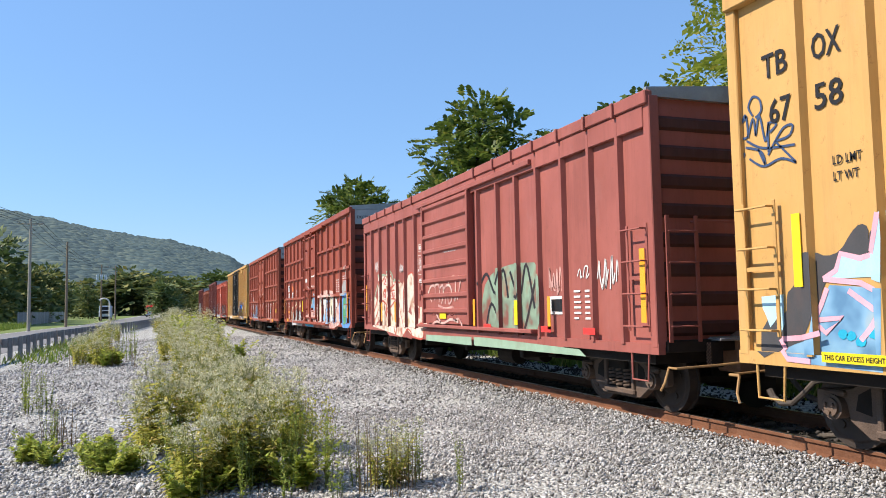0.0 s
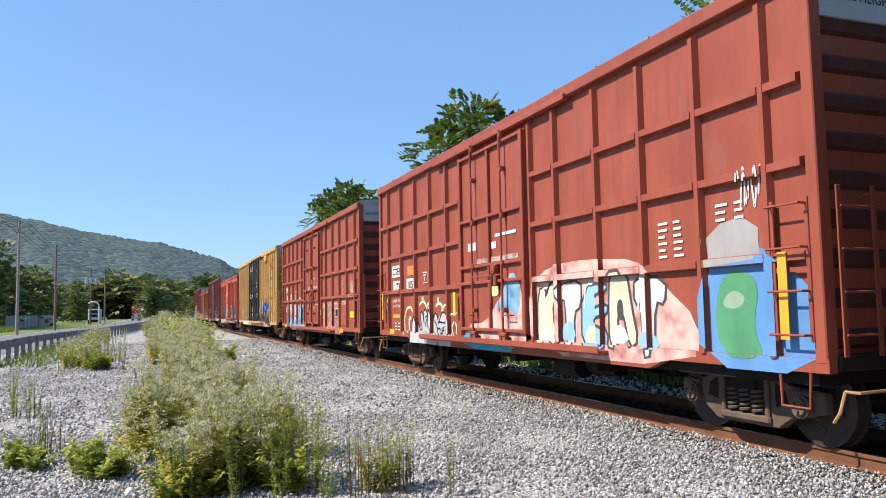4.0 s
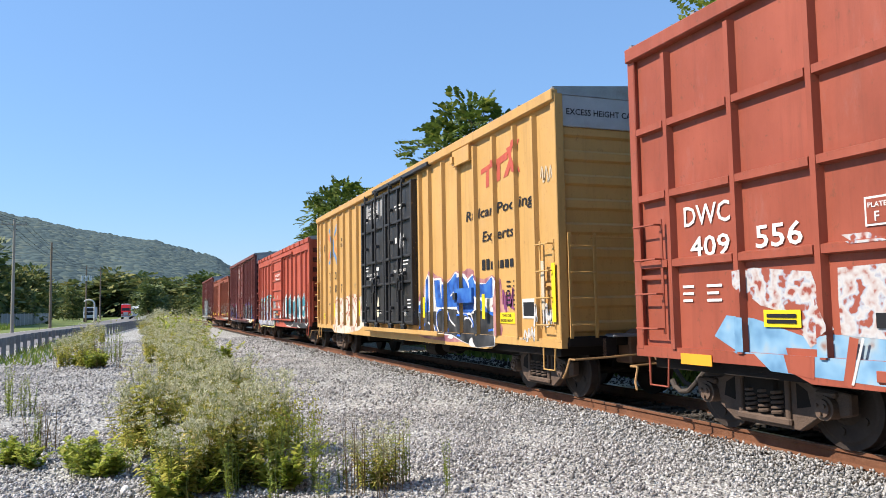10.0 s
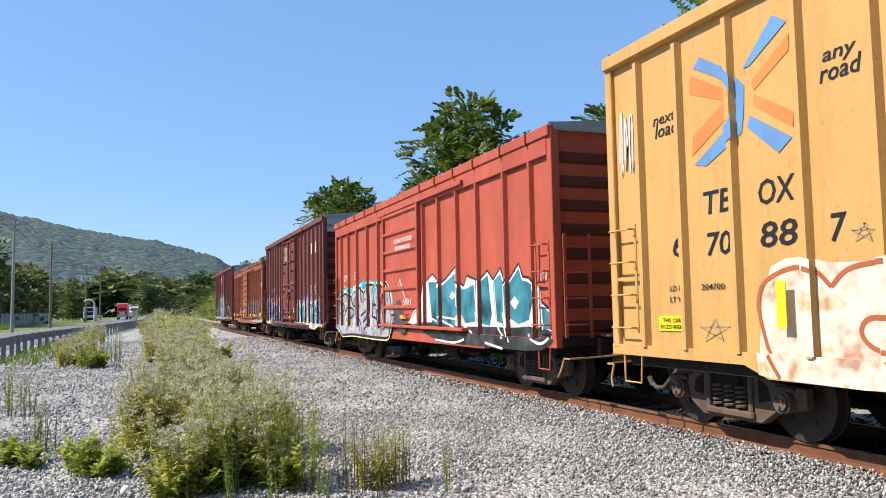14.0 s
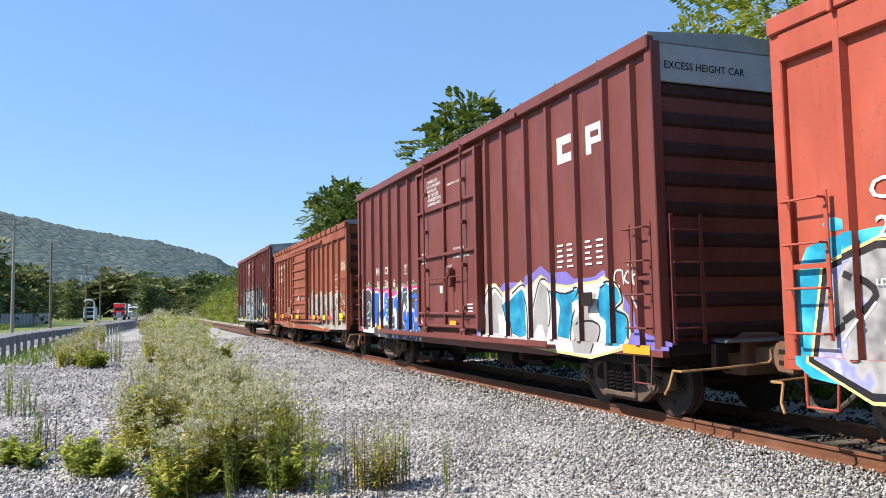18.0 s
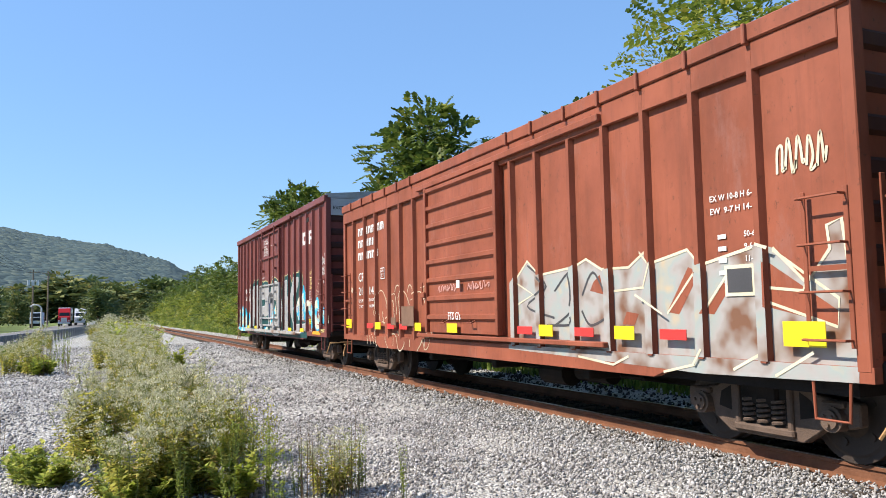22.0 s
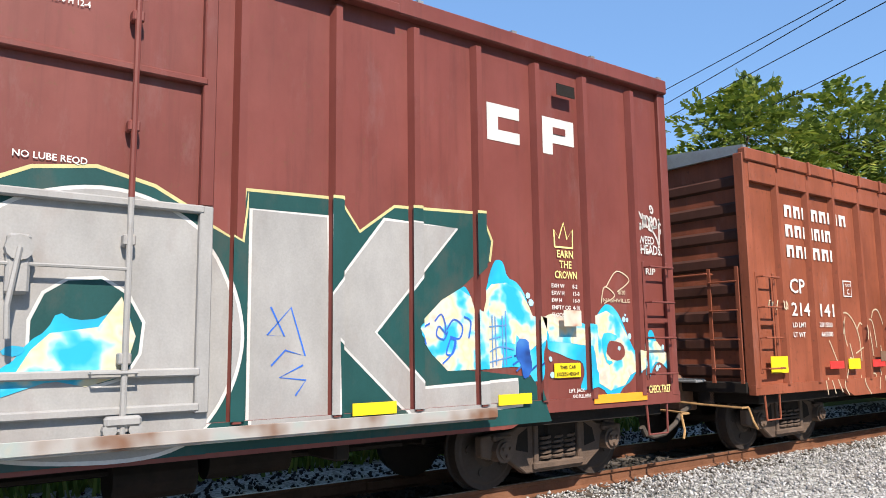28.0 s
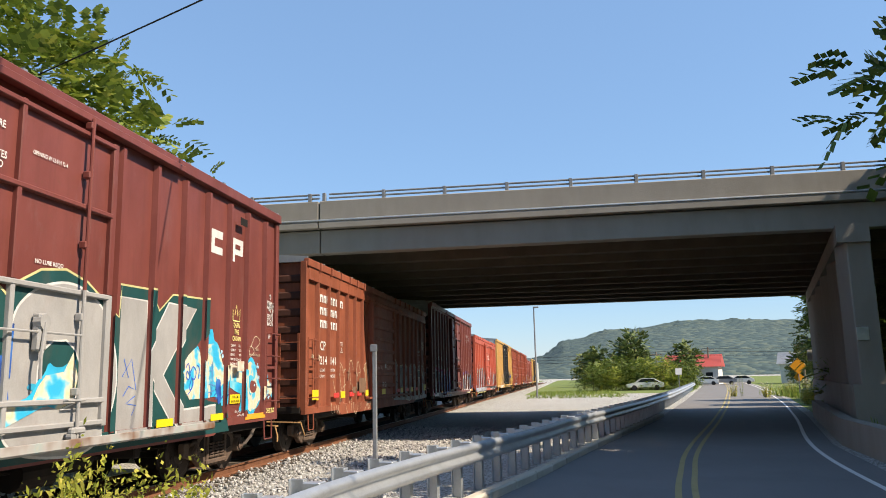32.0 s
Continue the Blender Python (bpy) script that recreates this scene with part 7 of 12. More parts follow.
strokes(car_f, "painted_line", [[(-5.85, 1.97), (-5.49, 1.67), (-5.04, 1.73), (-4.9, 1.98)], [(-4.9, 1.98), (-4.9, 1.39), (-4.6, 1.1), (-4.46, 0.81)], [(-4.56, 1.78), (-4.11, 1.86), (-3.84, 1.75), (-3.92, 1.53), (-4.58, 1.34)], [(-4.29, 1.15), (-3.73, 1.3), (-3.55, 1.13), (-4.03, 0.93)], [(-4.6, 2.25), (-4.55, 1.83)], [(-3.16, 2.18), (-3.15, 1.77), (-3.27, 1.31)], [(-2.82, 2.13), (-2.74, 1.8)], [(-2.41, 2.17), (-2.36, 1.71), (-2.49, 1.32), (-2.41, 1.06)], [(-2.11, 2.07), (-2.24, 1.59), (-2.12, 1.22), (-1.88, 1.05)], [(-7.05, 1.85), (-6.72, 1.61), (-7.21, 1.25)], [(-6.61, 1.49), (-5.78, 1.6), (-5.41, 1.43), (-5.8, 1.27), (-6.63, 1.14)], [(-3.61, 2.21), (-3.52, 1.61), (-3.68, 1.22)], [(-3.25, 1.69), (-2.57, 1.6), (-2.54, 1.28), (-3.24, 1.33)]], 0.07, G["black"], 4)
strokes(car_f, "painted_line", [[(-4.65, 2.15), (-4.69, 1.83)], [(-4.4, 1.81), (-3.96, 1.93)], [(-3.41, 2.15), (-3.42, 1.61)], [(-2.54, 2.09), (-2.65, 1.76)], [(-4.0, 1.39), (-3.54, 1.36), (-3.42, 1.18)], [(-5.82, 0.93), (-5.1, 0.89)], [(-2.11, 1.48), (-2.0, 1.15), (-1.8, 1.02)], [(-2.92, 1.03), (-2.66, 0.97)], [(-7.09, 1.13), (-6.72, 1.55)], [(-5.56, 2.01), (-5.12, 1.92)]], 0.028, G["white"], 5)
decal(car_f, "letter_counter", [(-1.49, 1.51), (-1.54, 1.29), (-1.67, 1.15), (-1.81, 1.15), (-1.92, 1.28), (-1.95, 1.51), (-1.89, 1.74), (-1.76, 1.88), (-1.62, 1.87), (-1.51, 1.73)], G["black"], 5)
decal(car_f, "letter_counter", [(-1.53, 1.51), (-1.58, 1.32), (-1.68, 1.2), (-1.79, 1.19), (-1.88, 1.31), (-1.91, 1.51), (-1.85, 1.71), (-1.75, 1.83), (-1.63, 1.83), (-1.55, 1.7)], G["yellow"], 6)
decal(car_f, "letter_counter", [(-1.55, 1.51), (-1.59, 1.34), (-1.68, 1.23), (-1.78, 1.23), (-1.86, 1.34), (-1.88, 1.51), (-1.84, 1.69), (-1.75, 1.79), (-1.64, 1.79), (-1.57, 1.68)], G["worn_cyan"], 7)
decal(car_f, "letter_counter", [(-6.23, 1.2), (-6.28, 1.1), (-6.39, 1.04), (-6.52, 1.04), (-6.63, 1.09), (-6.66, 1.19), (-6.61, 1.28), (-6.5, 1.34), (-6.37, 1.34), (-6.27, 1.29)], G["yellow"], 5)
decal(car_f, "letter_counter", [(-6.32, 1.19), (-6.34, 1.13), (-6.41, 1.09), (-6.49, 1.09), (-6.55, 1.13), (-6.57, 1.19), (-6.54, 1.25), (-6.48, 1.29), (-6.4, 1.29), (-6.34, 1.25)], G["worn_cyan"], 7)
decal(car_f, "letter_counter", [(-5.03, 1.12), (-5.08, 1.05), (-5.2, 0.99), (-5.36, 0.99), (-5.48, 1.03), (-5.52, 1.11), (-5.47, 1.18), (-5.34, 1.24), (-5.19, 1.24), (-5.07, 1.19)], G["yellow"], 5)
decal(car_f, "letter_counter", [(-5.13, 1.12), (-5.16, 1.07), (-5.23, 1.04), (-5.32, 1.03), (-5.39, 1.06), (-5.42, 1.11), (-5.39, 1.16), (-5.31, 1.19), (-5.22, 1.19), (-5.15, 1.17)], G["worn_cyan"], 7)
decal(car_f, "letter_counter", [(-3.19, 1.0), (-3.22, 0.97), (-3.28, 0.94), (-3.35, 0.94), (-3.41, 0.96), (-3.43, 0.99), (-3.4, 1.02), (-3.34, 1.04), (-3.27, 1.05), (-3.21, 1.03)], G["yellow"], 5)
decal(car_f, "letter_counter", [(-3.24, 1.0), (-3.25, 0.98), (-3.29, 0.96), (-3.33, 0.96), (-3.37, 0.97), (-3.38, 0.99), (-3.36, 1.01), (-3.33, 1.03), (-3.28, 1.03), (-3.25, 1.02)], G["worn_cyan"], 7)
decal(car_f, "letter_counter", [(-3.08, 2.17), (-2.81, 2.11), (-2.93, 1.77), (-2.98, 1.79)], G["worn_cyan"], 5)
decal(car_f, "paint_dot", [(-2.61, 2.32), (-2.63, 2.28), (-2.68, 2.27), (-2.73, 2.29), (-2.75, 2.33), (-2.73, 2.37), (-2.67, 2.38), (-2.62, 2.36)], G["worn_cyan"], 1)
decal(car_f, "paint_dot", [(-7.01, 2.29), (-7.05, 2.24), (-7.15, 2.23), (-7.24, 2.26), (-7.28, 2.31), (-7.24, 2.35), (-7.14, 2.37), (-7.05, 2.34)], G["worn_cyan"], 1)
decal(car_f, "paint_dot", [(-4.13, 2.39), (-4.16, 2.36), (-4.22, 2.34), (-4.28, 2.37), (-4.3, 2.41), (-4.27, 2.45), (-4.21, 2.46), (-4.15, 2.43)], G["worn_cyan"], 1)
decal(car_f, "paint_dot", [(-1.96, 2.28), (-1.97, 2.26), (-2.0, 2.25), (-2.03, 2.26), (-2.04, 2.29), (-2.03, 2.32), (-2.0, 2.32), (-1.97, 2.31)], G["worn_cyan"], 1)
decal(car_f, "letter_outline", [(-0.9, 1.3), (-0.4, 1.9), (0.0, 1.5), (0.3, 0.95), (-0.3, 0.9)], G["dark"], 3, 1)
strokes(car_f, "painted_line", [[(-0.1, 2.2), (0.1, 1.9), (0.4, 1.65)], [(-0.35, 2.1), (-0.2, 2.3), (-0.1, 2.0)]], 0.05, G["white"], 3)
scrawl(car_f, 0.0, 1.6, 0.7, 0.2, G["white"], 73, 0.03, 5)
plate(car_f, "reflector", -0.08, 1.3, 0.5, 0.09, M["reflect_o"], y=SIDE - 0.165)
decal(car_f, "letter_edge", grow([(0.39, 1.2), (1.26, 1.57), (1.5, 2.17), (1.94, 2.32), (2.41, 2.08), (2.76, 2.16), (3.38, 2.41), (3.51, 2.08), (3.84, 1.98), (4.01, 2.19), (4.47, 2.09), (4.62, 1.67), (4.68, 2.08), (5.04, 2.24), (5.31, 2.05), (5.63, 2.26), (5.83, 1.95), (5.95, 1.98), (6.41, 2.3), (6.55, 2.06), (6.96, 2.01), (7.14, 1.9), (7.18, 1.63), (7.7, 1.4), (7.7, 1.11), (7.42, 0.94), (6.71, 0.91), (5.92, 0.98), (4.67, 1.01), (3.14, 1.01), (1.23, 1.11)], 0.05), G["black"], 1)
decal(car_f, "letter_outline", [(0.39, 1.2), (1.26, 1.57), (1.5, 2.17), (1.94, 2.32), (2.41, 2.08), (2.76, 2.16), (3.38, 2.41), (3.51, 2.08), (3.84, 1.98), (4.01, 2.19), (4.47, 2.09), (4.62, 1.67), (4.68, 2.08), (5.04, 2.24), (5.31, 2.05), (5.63, 2.26), (5.83, 1.95), (5.95, 1.98), (6.41, 2.3), (6.55, 2.06), (6.96, 2.01), (7.14, 1.9), (7.18, 1.63), (7.7, 1.4), (7.7, 1.11), (7.42, 0.94), (6.71, 0.91), (5.92, 0.98), (4.67, 1.01), (3.14, 1.01), (1.23, 1.11)], G["white"], 2, 0, "white rim of dull teal letters")
decal(car_f, "spray_cloud", [(0.54, 1.15), (1.76, 1.24), (3.56, 1.15), (5.01, 1.18), (6.07, 1.17), (7.09, 1.23), (7.7, 1.11), (7.7, 0.95), (7.18, 0.79), (5.31, 0.79), (2.46, 0.79)], G["worn_black"], 3, 1, "black sprayed base of the letters")
decal(car_f, "painted_letter", [(1.66, 2.16), (2.16, 2.14), (2.26, 1.34), (3.4, 1.28), (3.36, 1.15), (1.88, 1.2)], G["dull_teal"], 3.2, 0)
decal(car_f, "painted_letter", [(2.31, 1.97), (3.33, 2.28), (3.39, 1.82), (3.69, 1.42), (3.37, 1.33), (2.4, 1.38)], G["dull_teal"], 3.2, 0)
decal(car_f, "painted_letter", [(3.57, 1.99), (3.84, 1.92), (4.37, 2.01), (4.44, 1.27), (3.88, 1.23), (3.62, 1.49)], G["dull_teal"], 3.2, 0)
decal(car_f, "painted_letter", [(4.73, 2.07), (5.07, 2.17), (5.22, 1.42), (5.11, 1.19), (4.72, 1.24)], G["dull_teal"], 3.2, 0)
decal(car_f, "painted_letter", [(5.35, 2.05), (5.64, 2.17), (5.77, 1.94), (5.8, 1.35), (5.93, 1.2), (5.46, 1.28)], G["dull_teal"], 3.2, 0)
decal(car_f, "painted_letter", [(5.92, 1.93), (6.41, 2.23), (6.52, 2.02), (7.02, 1.94), (7.07, 1.63), (6.92, 1.36), (6.35, 1.24), (5.97, 1.36)], G["dull_teal"], 3.2, 0)
decal(car_f, "painted_letter", [(7.14, 1.6), (7.66, 1.38), (7.69, 1.16), (7.21, 1.19)], G["dull_teal"], 3.2, 0)
decal(car_f, "letter_shine", [(6.03, 1.63), (6.23, 1.74), (6.4, 1.64), (6.23, 1.5)], G["white"], 4)
decal(car_f, "letter_shine", [(3.01, 1.8), (3.19, 1.92), (3.39, 1.81), (3.2, 1.73)], G["white"], 4)
strokes(car_f, "painted_line", [[(0.54, 1.22), (1.04, 1.52), (1.41, 1.39), (2.25, 1.24)], [(2.49, 1.27), (3.15, 1.15), (3.55, 1.02)], [(3.37, 1.42), (3.8, 1.18), (4.23, 1.04)], [(4.48, 2.07), (4.57, 1.67), (4.65, 1.24)], [(5.3, 2.01), (5.42, 1.27), (5.77, 0.97)], [(5.85, 1.95), (5.91, 1.35), (6.35, 1.23)], [(7.19, 1.9), (7.26, 1.16)], [(5.93, 1.2), (6.05, 0.91)], [(6.72, 1.07), (7.25, 0.93), (7.7, 1.11)], [(5.0, 0.87), (5.47, 0.82), (5.79, 0.79)], [(2.23, 0.84), (3.34, 0.81), (3.94, 0.9)]], 0.05, G["white"], 6)
scrawl(car_f, 7.15, 1.9, 0.35, 0.3, G["rose"], 79, 0.025, 3)
word(car_f, "LD LMT 202 500", -6.7, 1.7, 0.06, M["white"], 0.7, SIDE - 0.03)

# G: maroon car
POST_G = [-6.92, -5.98, -5.11, -4.28, -3.44, -2.59, 2.26, 3.02, 3.92, 4.73, 5.58, 6.42, 7.1]
car_g = boxcar(-114.8, -99.6, 5.12, M["maroon_g"], "maroon high-cube boxcar with blue and grey graffiti", POST_G, cap=M["grey_cap"])
plug_door(car_g, -1.68, 1.95, 1.1, 4.95, M["maroon_g"], rods=(0.19, 0.82), rows=(0.09, 0.44, 0.73))
for k, s in enumerate(("CLOSE AND LOCK", "BOTH DOORS BEFORE", "MOVING CAR", "CIERRE Y BLOQUEE", "AMBAS PUERTAS ANTES", "DE MOVER EL CARRO")):
    word(car_g, s, -1.05 + 0.05 * (k % 3), 4.42 - k * 0.105, 0.075, M["white"], (0.75, 0.9, 0.6, 0.8, 0.95, 0.85)[k], DOOR_Y)
word(car_g, "OPENING W 12-0 H 12-4", 0.3, 4.2, 0.05, M["white"], 0.7, DOOR_Y)
word(car_g, "NO LUBE REQUIRED", 0.6, 2.78, 0.05, M["white"], 0.62, DOOR_Y)
word(car_g, "DOORS EQUIPPED WITH", 0.59, 2.69, 0.05, M["white"], 0.74, DOOR_Y)
word(car_g, "SELF LUBRICATING FITTINGS", 0.58, 2.6, 0.05, M["white"], 0.9, DOOR_Y)
word(car_g, "OPEN  CLOSE", 0.07, 2.42, 0.06, M["white"], 0.42, DOOR_Y)
word(car_g, "ASD", 0.09, 2.17, 0.08, M["white"], 0.18, DOOR_Y)
word(car_g, "SEAL", 0.68, 1.43, 0.07, M["white"], 0.2, DOOR_Y)
plate(car_g, "stencil_disc", -0.25, 1.88, 0.16, 0.16, M["white"], y=SIDE - 0.092)
blocks(car_g, [(-1.4, 2.8 - 0.07 * k, 0.25, 0.03) for k in range(4)] + [(1.3, 1.6 - 0.07 * k, 0.3, 0.03) for k in range(3)], M["white"], "small stencilled notice", DOOR_Y)
word(car_g, "ASD", 0.0, 2.1, 0.08, M["white"], 0.2, DOOR_Y)
decal(car_g, "emblem_block", [(4.97, 3.83), (5.48, 3.83), (5.48, 3.97), (5.14, 3.97), (5.14, 4.12), (5.48, 4.12), (5.48, 4.26), (4.97, 4.26)], G["white"], 1, 0, "white block emblem")
decal(car_g, "emblem_block", [(5.85, 3.82), (6.0, 3.82), (6.0, 3.96), (6.36, 3.96), (6.36, 4.26), (5.85, 4.26)], G["white"], 1)
plate(car_g, "emblem_slot", 6.0, 4.07, 0.2, 0.08, M["maroon_g"], y=SIDE - 0.006)
for t, x, z, w in (("NK", -5.68, 2.52, 0.45), ("CR", -4.83, 2.51, 0.42), ("50", -5.62, 2.14, 0.34), ("36", -4.83, 2.14, 0.36), ("6", -4.05, 2.13, 0.2)):
    word(car_g, t, x, z, 0.2, M["white"], w)
plate(car_g, "stencil_frame", -3.07, 2.43, 0.29, 0.24, M["white"], "white plate stencil", SIDE - 0.004)
plate(car_g, "stencil_field", -3.05, 2.45, 0.25, 0.2, M["maroon_g"], y=SIDE - 0.008)
word(car_g, "PLATE", -3.03, 2.58, 0.04, M["white"], 0.2, SIDE - 0.024)
word(car_g, "F", -2.97, 2.47, 0.08, M["white"], None, SIDE - 0.024)
decal(car_g, "spray_cloud", [(-7.24, 1.57), (-6.99, 1.61), (-6.91, 2.17), (-6.6, 2.26), (-6.23, 2.17), (-5.54, 2.17), (-5.29, 2.11), (-4.93, 2.09), (-4.59, 2.14), (-3.52, 2.01), (-3.26, 2.21), (-2.94, 2.15), (-2.5, 2.17), (-1.92, 2.15), (-1.8, 2.06), (-1.8, 1.65), (-1.78, 1.5), (-1.46, 1.35), (-1.43, 1.25), (-1.92, 1.24), (-3.54, 1.69), (-6.42, 1.44), (-6.83, 0.92), (-7.33, 0.92)], G["magenta"], 0, 1, "pink sprayed cloud behind blue and grey letters")
decal(car_g, "letter_outline", [(-6.96, 2.14), (-6.61, 2.18), (-6.24, 2.06), (-5.68, 2.07), (-5.42, 2.03), (-5.36, 1.95), (-5.0, 1.99), (-4.6, 2.07), (-4.44, 2.01), (-4.4, 1.85), (-4.04, 1.89), (-3.85, 1.93), (-3.62, 1.89), (-3.54, 1.82), (-3.45, 2.05), (-3.26, 2.13), (-3.02, 2.07), (-2.57, 2.09), (-2.55, 1.98), (-2.37, 2.05), (-1.98, 2.06), (-1.91, 2.02), (-1.88, 1.76), (-1.88, 1.45), (-1.91, 1.29), (-1.73, 1.42), (-1.55, 1.3), (-1.43, 1.2), (-1.46, 0.77), (-3.19, 0.77), (-5.37, 0.77), (-5.39, 0.85), (-7.03, 0.86)], G["white"], 1, 0, "white rim of blue and grey letters")
decal(car_g, "letter_body", [(-6.88, 2.11), (-6.53, 2.12), (-6.31, 2.03), (-5.96, 1.99), (-5.97, 1.76), (-6.14, 1.68), (-6.32, 1.12), (-6.45, 0.94), (-6.97, 0.95)], G["dark"], 2, 0)
decal(car_g, "letter_body", [(-5.43, 1.89), (-5.18, 1.92), (-5.26, 1.55), (-5.41, 1.14), (-5.3, 0.85), (-5.37, 0.77), (-5.82, 0.82), (-5.73, 1.14), (-5.65, 1.44)], G["dark"], 2, 0)
decal(car_g, "letter_body", [(-4.4, 1.82), (-4.04, 1.85), (-4.12, 1.44), (-3.98, 1.31), (-3.97, 0.92), (-4.07, 0.77), (-5.25, 0.77), (-5.29, 1.0), (-4.88, 1.09), (-4.44, 1.17), (-4.53, 1.44)], G["dark"], 2, 0)
decal(car_g, "letter_body", [(-3.39, 2.03), (-3.22, 2.08), (-2.61, 2.06), (-2.66, 1.67), (-2.77, 1.45), (-2.94, 1.53), (-3.16, 1.72), (-3.26, 1.44), (-3.28, 1.2), (-3.08, 1.09), (-3.09, 0.77), (-3.5, 0.77), (-3.47, 1.2), (-3.5, 1.69)], G["dark"], 2, 0)
decal(car_g, "letter_body", [(-2.53, 1.95), (-2.37, 2.02), (-1.98, 2.02), (-1.97, 1.76), (-2.25, 1.78), (-2.32, 1.53), (-2.5, 1.56)], G["dark"], 2, 0)
decal(car_g, "letter_body", [(-2.3, 1.23), (-2.24, 0.77), (-2.92, 0.77), (-2.68, 0.91), (-2.44, 1.01)], G["dark"], 2, 0)
decal(car_g, "letter_body", [(-1.92, 1.21), (-1.72, 1.37), (-1.47, 1.18), (-1.44, 1.06), (-1.46, 0.77), (-2.02, 0.77)], G["dark"], 2, 0)
decal(car_g, "painted_letter", [(-5.88, 2.03), (-5.42, 1.99), (-5.57, 1.59), (-5.73, 1.14), (-5.93, 1.13), (-6.06, 1.44), (-5.97, 1.76)], G["blue"], 3, 0)
decal(car_g, "painted_letter", [(-4.88, 2.0), (-4.49, 2.01), (-4.5, 1.44), (-4.49, 1.17), (-4.76, 1.15), (-4.88, 1.44), (-4.93, 1.73)], G["blue"], 3, 0)
decal(car_g, "painted_letter", [(-5.21, 1.41), (-4.94, 1.59), (-4.88, 1.37), (-5.04, 1.26)], G["blue"], 3, 0)
decal(car_g, "painted_letter", [(-4.05, 1.71), (-3.95, 1.84), (-3.76, 1.89), (-3.62, 1.86), (-3.54, 1.69), (-3.56, 1.2), (-3.63, 0.77), (-3.84, 0.77), (-3.77, 1.19), (-3.79, 1.48), (-3.9, 1.59), (-4.05, 1.54)], G["blue"], 3, 0)
decal(car_g, "painted_letter", [(-3.22, 1.44), (-2.98, 1.56), (-2.97, 1.42), (-2.85, 1.21), (-2.72, 1.43), (-2.58, 1.47), (-2.37, 1.45), (-2.32, 1.28), (-2.47, 1.03), (-2.72, 0.94), (-2.94, 0.77), (-3.05, 0.77), (-3.05, 1.09), (-3.23, 1.26)], G["blue"], 3, 0)
decal(car_g, "painted_letter", [(-2.25, 1.76), (-1.94, 1.75), (-1.9, 1.45), (-1.98, 1.24), (-2.05, 0.78), (-2.21, 0.77), (-2.26, 1.02), (-2.29, 1.28), (-2.34, 1.45)], G["blue"], 3, 0)
decal(car_g, "painted_letter", [(-2.54, 1.89), (-2.38, 1.9), (-2.24, 1.93), (-2.09, 1.87), (-1.99, 1.81), (-1.99, 1.73), (-2.19, 1.82), (-2.35, 1.82), (-2.54, 1.81)], G["blue"], 3, 0)
decal(car_g, "letter_gap", [(-6.18, 1.68), (-5.97, 1.72), (-6.01, 1.44), (-6.22, 1.04), (-6.39, 1.1)], G["white"], 3.5, 0)
decal(car_g, "letter_gap", [(-2.88, 1.21), (-2.78, 1.36), (-2.8, 1.43), (-2.67, 1.51), (-2.6, 1.49), (-2.75, 1.41)], G["white"], 3.5, 0)
decal(car_g, "letter_gap", [(-1.76, 0.79), (-1.68, 0.95), (-1.55, 0.77)], G["white"], 3.5, 0)
strokes(car_g, "painted_line", [[(-3.35, 2.0), (-3.23, 2.04), (-3.26, 1.87), (-3.33, 1.69)], [(-3.17, 1.96), (-2.84, 1.97), (-2.98, 1.74), (-2.79, 1.56), (-2.68, 1.79), (-2.76, 1.99)], [(-6.71, 1.69), (-6.48, 1.77), (-6.44, 1.52), (-6.7, 1.4), (-6.7, 1.27), (-6.42, 1.32)], [(-5.33, 1.89), (-5.21, 1.89), (-5.29, 1.67)], [(-4.32, 1.31), (-4.02, 1.37), (-3.96, 1.18), (-4.29, 1.09)], [(-1.59, 0.98), (-1.71, 0.85), (-1.66, 0.8)], [(-1.5, 0.94), (-1.54, 0.81)]], 0.03, G["sky_pale"], 4)
strokes(car_g, "painted_line", [[(-3.47, 1.76), (-3.49, 1.44), (-3.49, 0.95), (-3.54, 0.64)], [(-2.6, 1.45), (-2.41, 1.39), (-2.32, 1.23), (-2.26, 0.75)], [(-3.23, 1.25), (-2.92, 1.21), (-2.72, 0.99), (-2.47, 0.96)], [(-6.26, 1.04), (-5.99, 1.44), (-5.94, 1.72)], [(-4.44, 1.99), (-4.35, 1.72), (-4.42, 1.44)], [(-5.3, 0.85), (-5.23, 1.08), (-5.37, 1.18)]], 0.022, G["black"], 4)
strokes(car_g, "painted_line", [[(-6.92, 2.25), (-6.37, 2.26), (-5.81, 2.14), (-5.54, 2.17), (-5.29, 2.1), (-5.05, 2.11), (-4.4, 2.14)], [(-4.34, 1.99), (-3.84, 2.08), (-3.57, 1.98), (-3.34, 2.15), (-3.26, 2.21), (-2.94, 2.12), (-2.5, 2.14), (-1.98, 2.15), (-1.9, 2.18), (-1.82, 2.04), (-1.88, 1.76), (-1.87, 1.55), (-1.78, 1.51), (-1.57, 1.3), (-1.41, 1.45)]], 0.035, G["lime"], 4, False)
decal(car_g, "paint_dot", [(-4.74, 1.83), (-4.75, 1.82), (-4.78, 1.81), (-4.8, 1.82), (-4.81, 1.83), (-4.8, 1.85), (-4.78, 1.85), (-4.75, 1.85)], G["sky_pale"], 4)
decal(car_g, "paint_dot", [(-4.61, 1.76), (-4.63, 1.73), (-4.67, 1.72), (-4.71, 1.74), (-4.72, 1.76), (-4.71, 1.79), (-4.67, 1.79), (-4.63, 1.78)], G["sky_pale"], 4)
